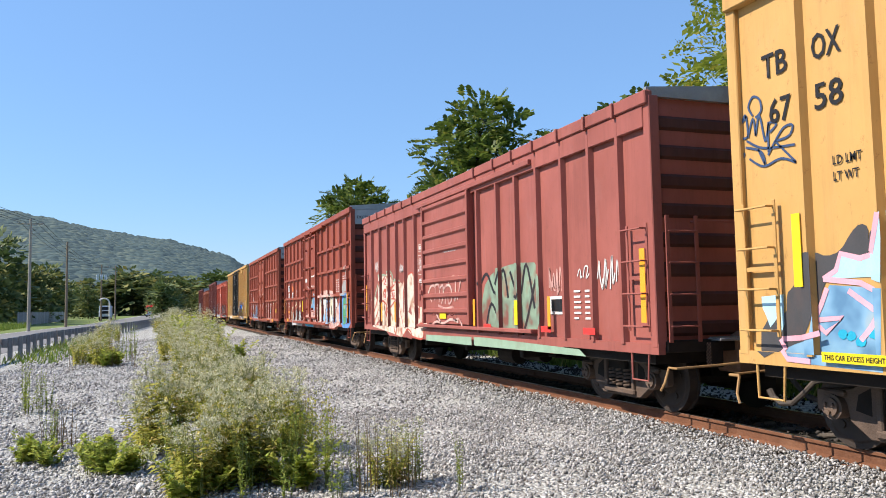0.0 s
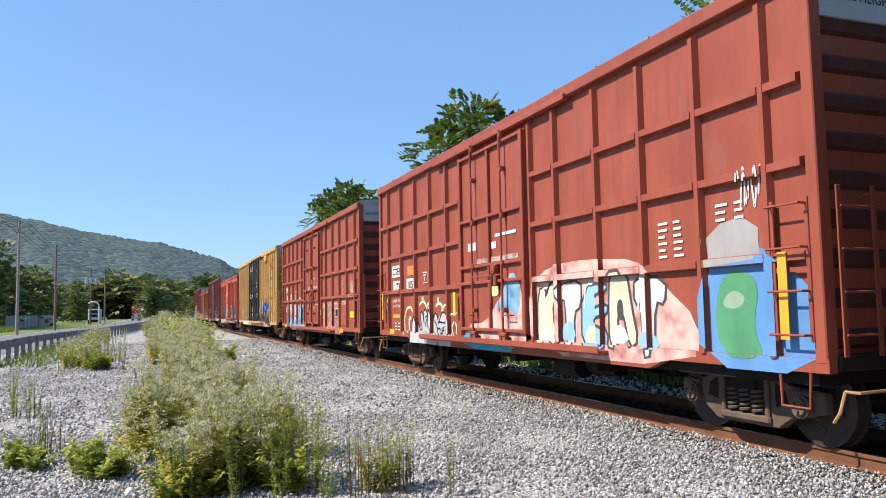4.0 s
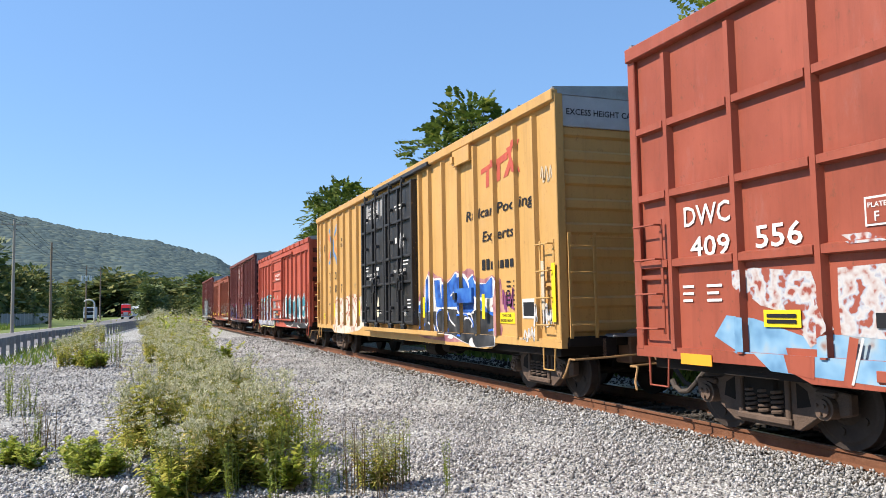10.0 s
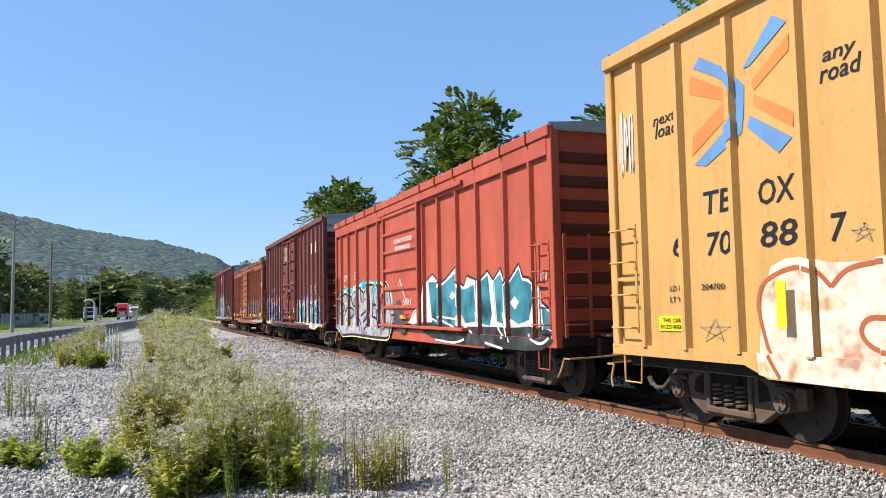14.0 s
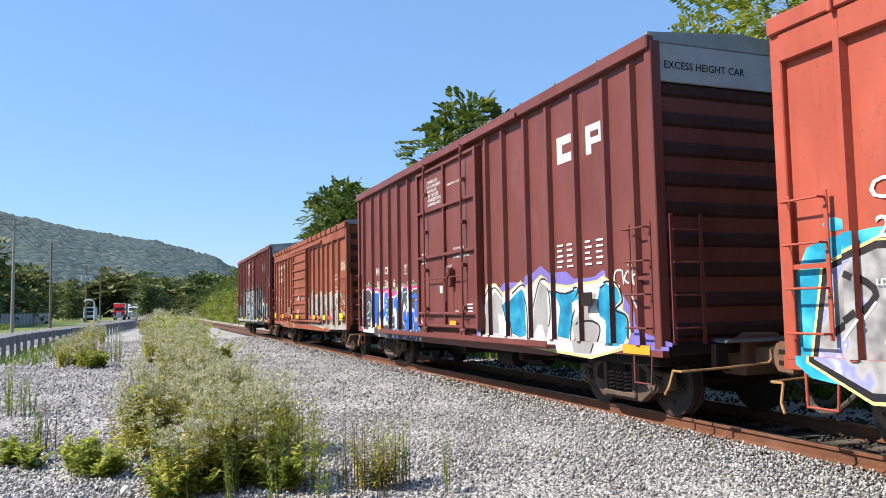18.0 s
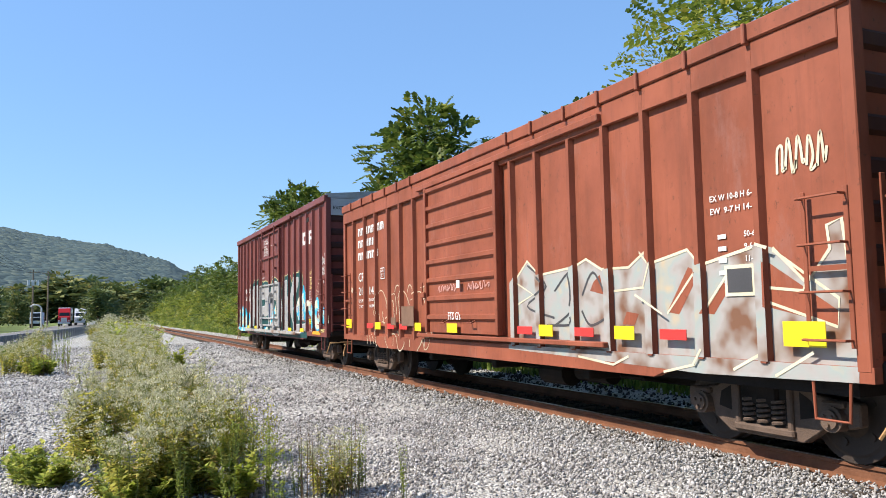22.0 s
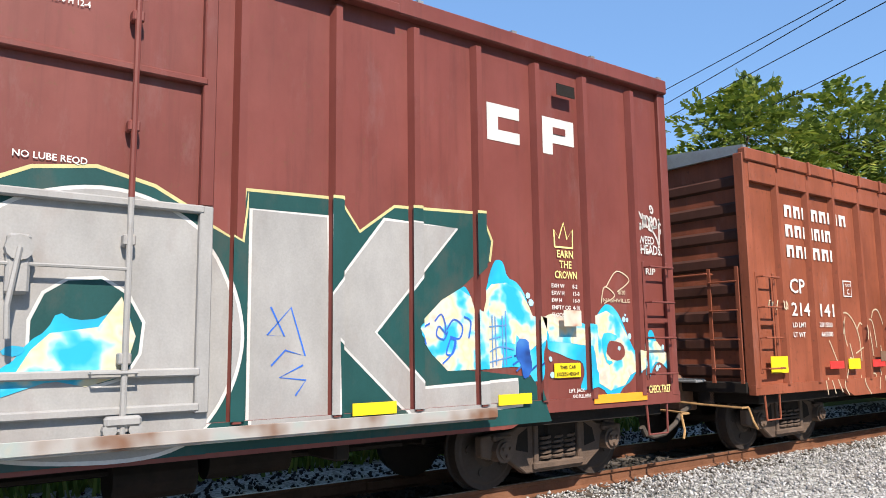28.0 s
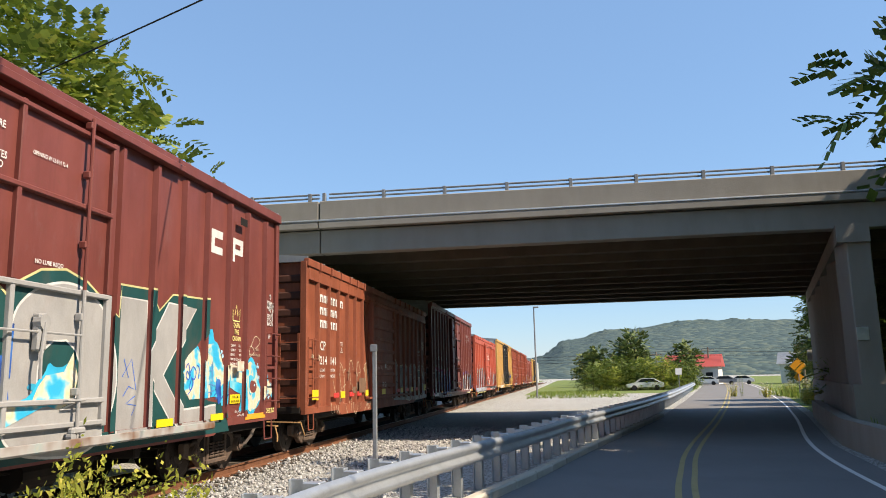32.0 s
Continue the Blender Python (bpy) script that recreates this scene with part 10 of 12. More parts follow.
# J: a pale car far ahead
car_j = boxcar(13.8, 29.6, 4.9, M["white_j"], "dirty white boxcar near the head of the row", spread(-7.9, -1.7, 6) + spread(1.7, 7.9, 6))
slide_door(car_j, -1.6, 1.5, 1.16, 4.3, M["white_j"], 8)

# words on the pale end caps
for c in (car_c, car_d, car_e, car_g, car_i):
    e = word(c, "EXCESS HEIGHT CAR", 0, 0, 0.10, M["black"], 1.35)
    L = c["half"]
    e.matrix_local = Matrix.Translation((L - 0.046, -1.35, (5.05 if c is car_d else 5.1) - 0.42)) @ Matrix.Rotation(radians(90), 4, "Z") @ Matrix.Diagonal((1.35 / max(v.co.x for v in e.data.vertices), 1, 1, 1))


# ---- ground, track ----
GROUND = -0.20
rng = np.random.default_rng(7)


def ground_sheet():
    ys = [-3000, -600, -120, -40, -20] + list(np.arange(-14, 16.01, 1.0)) + [20, 40, 120, 600, 3000]
    xs = [-3500, -1500, -600, -300, -180, -120] + list(np.arange(-90, 61, 3.0)) + [80, 120, 250, 600, 1500, 3500]
    v = [(x, y, GROUND) for x in xs for y in ys]
    n = len(ys)
    f = [(i * n + j, (i + 1) * n + j, (i + 1) * n + j + 1, i * n + j + 1) for i in range(len(xs) - 1) for j in range(n - 1)]
    return tagged(new("ground", arrays("ground", v, f, M["ballast_bed"])), "pale grey crushed stone ground beside the track", "ground", kind="structure")


ground_sheet()


def slab(name, pts, z0, z1, mat, label, cat):
    bm = bmesh.new()
    prism(bm, pts, z0, z1, "z")
    bmesh.ops.triangulate(bm, faces=bm.faces[:])
    return tagged(new(name, mesh_of(bm, name, mat)), label, cat, kind="structure")


def rail_bm(L):
    bm = bmesh.new()
    out = [(-0.07, -0.17), (0.07, -0.17), (0.07, -0.155), (0.012, -0.135), (0.012, -0.045), (0.036, -0.035), (0.036, -0.004), (0.030, 0), (-0.030, 0), (-0.036, -0.004), (-0.036, -0.035), (-0.012, -0.045), (-0.012, -0.135), (-0.07, -0.155)]
    prism(bm, out, 0, L, "x")
    return bm


track = thing("railway_track", "rusty steel rails on weathered timber ties in ballast", "railway track", kind="structure")
for s in (-1, 1):
    part("rail", rail_bm(800), M["rail"], track, at=(-500, TRACK_Y + s * 0.753, 0))
    part("rail_head", bx((-100, TRACK_Y + s * 0.753, 0.002), (800, 0.05, 0.004)), M["tread"], track, "bright worn running surface")
    for x in (-6.3, -17.2, 5.6):
        part("joint_bar", bx((x, TRACK_Y + s * 0.753 - 0.03 * s, -0.09), (0.9, 0.05, 0.09), 0.01), M["rail"], track)


def blobs(n, place, size, seed, mat, name, squash=0.75, cube=True):
    """n angular stones as one mesh: jittered six-cornered chips."""
    r = np.random.default_rng(seed)
    base = np.array([(1, 0.3, 0.2), (-1, -0.2, 0.1), (0.2, 1, -0.2), (-0.3, -1, 0.2), (0.1, 0.2, 1), (-0.2, 0.1, -1)]) * 1.25
    quad = np.array([(0, 2, 4), (2, 1, 4), (1, 3, 4), (3, 0, 4), (2, 0, 5), (1, 2, 5), (3, 1, 5), (0, 3, 5)])
    p = place(r, n)
    n = len(p)
    s = size[0] + (size[1] - size[0]) * r.random((n, 1, 1)) ** 1.7
    v = base[None] * (0.55 + 0.45 * r.random((n, 6, 3))) * s * np.array([1, 1, squash]) * (0.65 + 0.6 * r.random((n, 1, 3)))
    q = r.normal(size=(n, 4))
    q /= np.linalg.norm(q, axis=1, keepdims=True)
    w, x, y, z = q.T
    R = np.stack([np.stack([1 - 2 * (y * y + z * z), 2 * (x * y - z * w), 2 * (x * z + y * w)], -1), np.stack([2 * (x * y + z * w), 1 - 2 * (x * x + z * z), 2 * (y * z - x * w)], -1), np.stack([2 * (x * z - y * w), 2 * (y * z + x * w), 1 - 2 * (x * x + y * y)], -1)], 1)
    v = np.einsum("nij,nkj->nki", R, v) + p[:, None]
    f = quad[None] + (np.arange(n) * 6)[:, None, None]
    return arrays(name, v.reshape(-1, 3), f.reshape(-1, 3), mat)


def bed(x0, x1, y0, y1):
    def place(r, n):
        x, y = r.uniform(x0, x1, n), r.uniform(y0, y1, n)
        keep = (np.abs(y - (TRACK_Y - 0.753)) > 0.09) & (np.abs(y - (TRACK_Y + 0.753)) > 0.09)
        z = GROUND + r.uniform(-0.015, 0.03, n) + 0.02 * np.sin(x * 1.7 + y) * np.sin(y * 2.3)
        z = np.where(np.abs(y - TRACK_Y) < 2.2, z + 0.012, z)
        z = np.where((y > 5.9) & (y < 6.9), z + 0.022, z)
        return np.stack([x, y, z], -1)[keep]
    return place


STONES = ((80000, (-13, 3, 0.5, 6.86), (0.011, 0.031)), (34000, (-13, -4, -4.5, 0.5), (0.012, 0.033)), (28000, (-28, -13, -4.5, 6.86), (0.017, 0.044)), (11000, (-52, -28, -4.5, 6.86), (0.028, 0.066)),
          (30000, (3, 20, 2.45, 6.86), (0.012, 0.034)), (8000, (20, 42, 3.0, 6.86), (0.022, 0.052)), (7000, (3, 13.5, 0.7, 2.45), (0.012, 0.034)))
for k, (n, area, size) in enumerate(STONES):
    tagged(new("gravel", blobs(n, bed(*area), size, 20 + k, M["stones"], "gravel")), "loose pale grey crushed limestone gravel", "gravel", kind="stuff")
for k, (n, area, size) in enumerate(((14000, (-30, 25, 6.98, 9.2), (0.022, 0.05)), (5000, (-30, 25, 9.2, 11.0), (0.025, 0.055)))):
    tagged(new("gravel", blobs(n, bed(*area), size, 40 + k, M["stones_dark"], "gravel")), "dark ballast stones between the rails, oil stain and train shade in their colour", "gravel", kind="stuff")
slab("track_bed", [(-400, 6.95), (300, 6.95), (300, 9.1), (-400, 9.1)], GROUND - 0.1, GROUND + 0.006, M["ballast_dark"], "dark ballast bed between the rails, oil stain and train shade in its colour", "track bed")

# ties: the near ones one by one, the far ones together
tie_mesh = mesh_of(bx((0, 0, -0.245), (0.22, 2.6, 0.15), 0.012), "tie", M["tie"])
plate_mesh = mesh_of(bx((0, 0, -0.168), (0.19, 0.34, 0.012), 0.003), "tie_plate", M["rail"])
for k in range(210):
    x = -80 + k * 0.535 + rng.uniform(-0.03, 0.03)
    t = part("tie", tie_mesh, None, track, at=pose(x, TRACK_Y + rng.uniform(-0.05, 0.05), rng.uniform(0, 0.006), 0, 0, rng.uniform(-1.2, 1.2)))
    for s in (-1, 1):
        part("tie_plate", plate_mesh, None, t, at=(0, s * 0.753, 0))
bm = bmesh.new()
for k in range(160):
    x = -80.5 - k * 0.535
    vs = [bm.verts.new(p) for p in ((x, TRACK_Y - 1.3, -0.17), (x + 0.22, TRACK_Y - 1.3, -0.17), (x + 0.22, TRACK_Y + 1.3, -0.17), (x, TRACK_Y + 1.3, -0.17))]
    bm.faces.new(vs)
tagged(part("far_ties", bm, M["tie"], track), kind="stuff")

# ---- road, kerb, lines ----
EDGE_L = [(12.6, 1.4), (15.5, 2.05), (17.6, 2.4), (19.8, 2.35), (22.0, 2.0), (24.3, 1.5), (27.0, 0.85), (33.0, -0.45), (47, -3.7), (70, -8.2), (120, -17.5), (190, -30)]
EDGE_R = [(190, -38), (120, -25), (70, -14.8), (47, -9.6), (33, -6.15), (25, -4.9), (22, -4.7), (14, -5.2), (3, -6.5)]
YEL = [(8, -4.3), (12, -2.95), (16.9, -1.68), (19.3, -1.26), (21.3, -1.15), (24, -1.37), (27.3, -1.85), (33, -2.9), (47, -6.1), (70, -11), (120, -21), (190, -34)]
slab("road", [(3, 0.6)] + EDGE_L + EDGE_R + [(-20, -12), (-60, -14), (-120, -10.2), (-200, -9.2), (-420, -6), (-420, 1.5), (-200, -0.8), (-120, -2.2), (-82, -3.8), (-60, -5.6), (-30, -7.2), (-10, -6)],
     GROUND - 0.3, GROUND + 0.012, M["asphalt"], "sun-bleached grey asphalt road", "road")


for pts in ([(14, -5.6), (22, -5.1), (25, -5.3), (33, -6.6), (47, -10.0), (70, -15.2), (120, -25.4), (190, -38.4), (500, -100), (500, -500), (0, -500), (0, -8.5)],
            [(95, 4.6), (95, -12.4), (120, -17.1), (190, -29.6), (500, -88), (500, 4.6)],
            [(-500, 11.4), (500, 11.4), (500, 500), (-500, 500)],
            [(-500, -6.5), (-200, -9.6), (-120, -10.6), (-60, -14.6), (-20, -12.6), (-20, -500), (-500, -500)]):
    slab("verge", pts, GROUND - 0.2, GROUND + 0.007, M["turf"], "rough green and straw-coloured grass verge", "verge")


def along(pts, step):
    """Places and headings at even steps along a smooth line through pts."""
    c = curve(pts, 12)
    out, left = [], 0.0
    for a, b in zip(c, c[1:]):
        d = math.dist(a, b)
        h = math.atan2(b[1] - a[1], b[0] - a[0])
        while left <= d and d > 0:
            out.append((a[0] + (b[0] - a[0]) * left / d, a[1] + (b[1] - a[1]) * left / d, h))
            left += step
        left -= d
    return out


def strip(name, pts, w, z, mat, label, cat, parent=None):
    c = curve(pts, 10)
    q = ribbon(c, w)
    n = len(c)
    v = [(x, y, z) for x, y in q]
    f = [(i, 2 * n - 1 - i, 2 * n - 2 - i, i + 1) for i in range(n - 1)]
    return tagged(new(name, arrays(name, v, f, mat)), label, cat, kind="structure")


for o in (-0.12, 0.12):
    strip("road_marking", [(x + o * 0.3, y + o) for x, y in YEL], 0.10, GROUND + 0.017, M["line_y"], "worn yellow centre line", "road marking")
strip("road_marking", [(x, y + 0.5) for x, y in EDGE_R[::-1]], 0.10, GROUND + 0.017, M["white"], "worn white edge line", "road marking")

kerb = thing("kerb", "pale concrete kerb stones under the guardrail", "kerb", kind="structure")
kerb_mesh = mesh_of(bx((0, 0, 0.02), (1.22, 0.20, 0.26), 0.03), "kerb_stone", M["kerb"])
for x, y, h in along(EDGE_L[:9], 1.25):
    part("kerb_stone", kerb_mesh, None, kerb, at=pose(x, y, GROUND, 0, 0, math.degrees(h)))

# ---- guardrails ----
GR_E = [(13.4, 1.85), (15.5, 2.3), (17.6, 2.68), (19.8, 2.63), (22.0, 2.28), (24.3, 1.78), (27.0, 1.13), (33.0, -0.17), (47, -3.4), (70, -7.9), (110, -15.2)]
GR_W = [(-12, -6.6), (-33, -5.7), (-46, -5.4), (-82, -2.5), (-130, -0.5), (-200, 1.0)]


def w_beam(pts, z, mat, n=10):
    """A corrugated steel beam along pts."""
    c = curve(pts, n)
    prof = [(0.0, 0.155), (0.045, 0.135), (0.075, 0.10), (0.075, 0.06), (0.02, 0.02), (0.02, -0.02), (0.075, -0.06), (0.075, -0.10), (0.045, -0.135), (0.0, -0.155)]
    v, f = [], []
    m = len(prof)
    for i, p in enumerate(c):
        a, b = c[max(0, i - 1)], c[min(len(c) - 1, i + 1)]
        e = Vector((b[0] - a[0], b[1] - a[1])).normalized()
        nx, ny = e.y, -e.x
        v += [(p[0] + nx * o, p[1] + ny * o, z + h) for o, h in prof] + [(p[0] + nx * (o - 0.006), p[1] + ny * (o - 0.006), z + h) for o, h in prof]
    for i in range(len(c) - 1):
        for j in range(m - 1):
            a = i * 2 * m + j
            f.append((a, a + 1, a + 2 * m + 1, a + 2 * m))
            f.append((a + m, a + 2 * m + m, a + 2 * m + m + 1, a + m + 1))
    return arrays("beam", v, f, mat)


def post_bm():
    bm = bmesh.new()
    box(bm, (0, 0.07, 0.28), (0.02, 0.15, 1.15), 0.003)
    box(bm, (0, 0.0, 0.28), (0.10, 0.012, 1.15), 0.003)
    box(bm, (0, 0.145, 0.28), (0.10, 0.012, 1.15), 0.003)
    return bm


def block_bm():
    bm = bmesh.new()
    box(bm, (0, -0.10, 0.66), (0.16, 0.18, 0.34), 0.01)
    return bm


def guardrail(pts, label, step, beam_mat, flip=1):
    g = thing("guardrail", label, "guardrail")
    part("beam", w_beam(pts, GROUND + 0.66, beam_mat), None, g)
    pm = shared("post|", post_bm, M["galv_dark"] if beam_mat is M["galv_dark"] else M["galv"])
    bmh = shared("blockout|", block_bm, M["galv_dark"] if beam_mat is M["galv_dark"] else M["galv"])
    for x, y, h in along(pts, step):
        p = part("post", pm, None, g, at=pose(x - math.sin(h) * 0.20 * flip, y + math.cos(h) * 0.20 * flip, GROUND, 0, 0, math.degrees(h) + (0 if flip > 0 else 180)))
        part("blockout", bmh, None, p)
    return g


guardrail(GR_E, "bright galvanised steel guardrail curving along the road edge", 0.95, M["galv"])
# darker steel here stands for the shade on the rail's back
guardrail(GR_W[::-1], "weathered steel guardrail in a dark tone for its shaded back", 1.9, M["galv_dark"])

# ---- overpass ----
BX = 34.5
bridge = thing("overpass", "weathered concrete road overpass with girders, parapet and steel railing", "bridge", at=Matrix.Translation((0, 0, 0.45)) @ Matrix.Diagonal((1, 1, 0.82, 1)), kind="structure")
for y0, y1 in ((-70, -9.92), (-9.88, 7.35), (7.39, 70)):
    part("fascia_girder", bx((BX + 0.25, (y0 + y1) / 2, 6.5), (0.45, y1 - y0, 0.86), 0.02), M["concrete"], bridge)
    part("parapet", bx((BX + 0.05, (y0 + y1) / 2, 7.62), (0.32, y1 - y0, 0.78), 0.02), M["concrete"], bridge)
    part("deck_edge", bx((BX + 0.12, (y0 + y1) / 2, 7.09), (0.62, y1 - y0, 0.24), 0.015), M["concrete"], bridge)
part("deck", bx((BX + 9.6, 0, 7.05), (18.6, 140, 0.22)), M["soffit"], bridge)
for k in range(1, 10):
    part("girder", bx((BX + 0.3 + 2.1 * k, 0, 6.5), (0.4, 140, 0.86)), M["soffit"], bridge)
part("conduit", bx((BX - 0.17, 0, 7.26), (0.07, 120, 0.07), 0.02), M["galv"], bridge, "pale conduit along the parapet")
for z in (8.16, 8.30):
    part("railing_bar", bx((BX + 0.05, 26.4, z), (0.07, 38, 0.06), 0.015), M["galv_dark"], bridge)
    part("railing_bar", bx((BX + 0.05, -31.4, z), (0.07, 77, 0.06), 0.015), M["galv_dark"], bridge)
rp = mesh_of(bx((0, 0, 0.17), (0.12, 0.10, 0.36), 0.01), "railing_post", M["galv_dark"])
for k in range(34):
    part("railing_post", rp, None, bridge, at=(BX + 0.05, 7.25 - 1.86 * k, 8.0))
for k in range(10):
    part("railing_post", rp, None, bridge, at=(BX + 0.05, 7.7 + 1.86 * k, 8.0))
for py, sl in ((-7.5, -0.25), (13.5, -0.1)):
    row = [(BX - 0.5, py - 0.42), (BX - 0.5, py + 0.42), (BX + 18.5, py + 0.42 + sl * 19), (BX + 18.5, py - 0.42 + sl * 19)]
    bm = bmesh.new()
    prism(bm, row, 5.5, 6.1, "z")
    part("pier_cap", bm, M["concrete"], bridge)
    for k in range(6):
        part("pier_column", bx((BX + 0.1 + 3.5 * k, py + sl * (0.6 + 3.5 * k), 2.65), (0.95, 0.62, 6.0), 0.03), M["concrete"], bridge)
    bm = bmesh.new()
    prism(bm, [(x, y * 0.98 + 0.02 * py) for x, y in row], -0.85, 0.95, "z")
    part("pier_base", bm, M["concrete"], bridge)
part("clearance_sign", bx((BX - 0.40, -7.5, 2.55), (0.02, 0.30, 0.42), 0.004), M["galv"], bridge, "small pale sign on the pier")
slab("barrier_wall", [(24.2, -5.15), (33, -6.35), (46, -9.55), (45.9, -9.85), (32.95, -6.65), (24.15, -5.45)], GROUND, 0.45, M["concrete"], "low concrete barrier along the road", "barrier")
guardrail([(17.5, -5.45), (20.5, -5.2), (23.9, -5.2)], "short bright steel guardrail before the barrier wall", 1.9, M["galv"], -1)


# ---- plants ----
def fronds(p, d, length, pairs, seed, leaf=0.30, wide=0.09, droop=0.35):
    """Pinnate leaves: at each place p along d, leaflets in pairs on a drooping stalk. Arrays of quads."""
    r = np.random.default_rng(seed)
    n = len(p)
    L = length * (0.6 + 0.7 * r.random((n, 1)))
    up = np.array([0, 0, 1.0])
    side = np.cross(d, up)
    side /= np.linalg.norm(side, axis=1, keepdims=True) + 1e-9
    side += r.normal(scale=0.25, size=side.shape)
    V = []
    for k in range(pairs):
        t = (k + 1) / pairs
        base = p + d * L * t - up * (droop * L * t * t)
        for s in (-1, 1):
            ll = leaf * L * (1 - 0.5 * abs(t - 0.45)) * (0.8 + 0.4 * r.random((n, 1)))
            tip = base + side * s * ll + d * ll * 0.35 - up * ll * (0.15 + 0.3 * r.random((n, 1)))
            mid = (base + tip) / 2
            w = d * (wide * L) * 0.5
            V.append(np.stack([base, mid + w, tip, mid - w], 1))
    V = np.concatenate(V, 0)
    f = np.arange(len(V) * 4).reshape(-1, 4)
    return V.reshape(-1, 3), f


def crown(seed, lobes, n, size, flat=False):
    """Leaf places and outward headings in a crown made of round lobes (centre, radii)."""
    r = np.random.default_rng(seed)
    P, D = [], []
    tot = sum(a[3] * a[4] for a in lobes)
    for cx, cy, cz, rx, rz in lobes:
        m = max(8, int(n * rx * rz / tot))
        u = r.normal(size=(m, 3))
        u /= np.linalg.norm(u, axis=1, keepdims=True)
        rad = 0.45 + 0.6 * r.random((m, 1)) ** 0.6
        lump = 1 + 0.22 * np.sin(u[:, :1] * 7 + seed) * np.sin(u[:, 2:] * 6 + cx)
        P.append(np.array([cx, cy, cz]) + u * rad * lump * np.array([rx, rx, rz]))
        o = u + np.array([0, 0, 0.25]) + r.normal(scale=0.45, size=(m, 3))
        D.append(o / np.linalg.norm(o, axis=1, keepdims=True))
    return np.concatenate(P), np.concatenate(D)


def lobes_of(r, h, spread, base, n):
    out = []
    for k in range(n):
        t = (k + 0.5) / n
        a = k * 2.4 + r.uniform(0, 1)
        rad = spread * (0.55 if t < 0.9 else 0.15) * (1 - 0.45 * t) * r.uniform(0.6, 1.2)
        out.append((rad * math.cos(a), rad * math.sin(a), base + (h - base) * (0.12 + 0.80 * t), spread * r.uniform(0.34, 0.56) * (1.1 - 0.5 * t), (h - base) * r.uniform(0.10, 0.17)))
    return out


def trunk_bm(r, h, lobes, rad):
    bm = bmesh.new()
    x = y = 0.0
    pts = [(0, 0, -0.1)]
    for k in range(1, 6):
        x += r.uniform(-0.02, 0.02) * h
        y += r.uniform(-0.02, 0.02) * h
        pts.append((x, y, h * 0.86 * k / 5))
    for k, (a, b) in enumerate(zip(pts, pts[1:])):
        cyl(bm, a, b, rad * (1 - k / 5.6), rad * (1 - (k + 1) / 5.6), 8, False)
    for cx, cy, cz, rx, rz in lobes:
        k = min(4, max(1, int((cz - 0.15 * h) / (h * 0.86) * 5)))
        a = pts[k]
        m = ((a[0] + cx) / 2, (a[1] + cy) / 2, (a[2] + cz) / 2 + 0.05 * h)
        cyl(bm, a, m, rad * 0.38, rad * 0.26, 6, False)
        cyl(bm, m, (cx, cy, cz), rad * 0.26, rad * 0.10, 6, False)
        for q in range(3):
            e = (cx + r.uniform(-1, 1) * rx * 0.8, cy + r.uniform(-1, 1) * rx * 0.8, cz + r.uniform(-0.5, 0.9) * rz)
            cyl(bm, (cx, cy, cz), e, rad * 0.10, rad * 0.04, 5, False)
    return bm


def tree_kind(seed, h, spread, base, nl, n, length, mat, pairs=7, leaf=0.30, wide=0.10, rad=0.14):
    """A tree as two meshes, trunk with limbs and leaf crown."""
    r = random.Random(seed)
    lobes = lobes_of(r, h, spread, base, nl)
    p, d = crown(seed, lobes, n, length)
    v, f = fronds(p, d, length, pairs, seed, leaf, wide)
    return mesh_of(trunk_bm(r, h, lobes, rad), "trunk", M["bark"], True), arrays("crown", v, f, mat)


def plant_tree(kind, x, y, s, label, group="", turn=None, name="tree", sz=None):
    t = thing(name, label, "tree", at=Matrix.Translation((x, y, GROUND)) @ Matrix.Rotation(turn if turn is not None else rng.uniform(0, 6.28), 4, "Z") @ Matrix.Diagonal((s, s, sz or s, 1)), group=group)
    part("trunk", kind[0], None, t)
    part("crown", kind[1], None, t)
    return t


near_kinds = [tree_kind(101 + k, 10, 4.2, 0.5, 19, 2900, 0.72, M["leaf_tree"], 5, 0.30, 0.15) for k in range(3)]
tall_kinds = [tree_kind(121 + k, 11, 3.6, 2.0, 18, 1600, 0.75, M["leaf_mid"], 5, 0.38, 0.27) for k in range(2)]
bush_kinds = [tree_kind(131 + k, 4.5, 3.2, 0.1, 10, 900, 0.52, M["leaf_tree" if k else "leaf_mid"], 4, 0.36, 0.22, 0.06) for k in range(2)]
thicket_kinds = [tree_kind(171 + k, 8.6, 3.4, 0.1, 15, 1100, 0.62, M["leaf_mid"], 5, 0.36, 0.24, 0.1) for k in range(3)]
far_kinds = [tree_kind(141 + k, 12, 5.0, 1.0, 12, 420, 1.9, M["leaf_far" if k else "leaf_dark"], 2, 0.5, 0.55, 0.2) for k in range(3)]

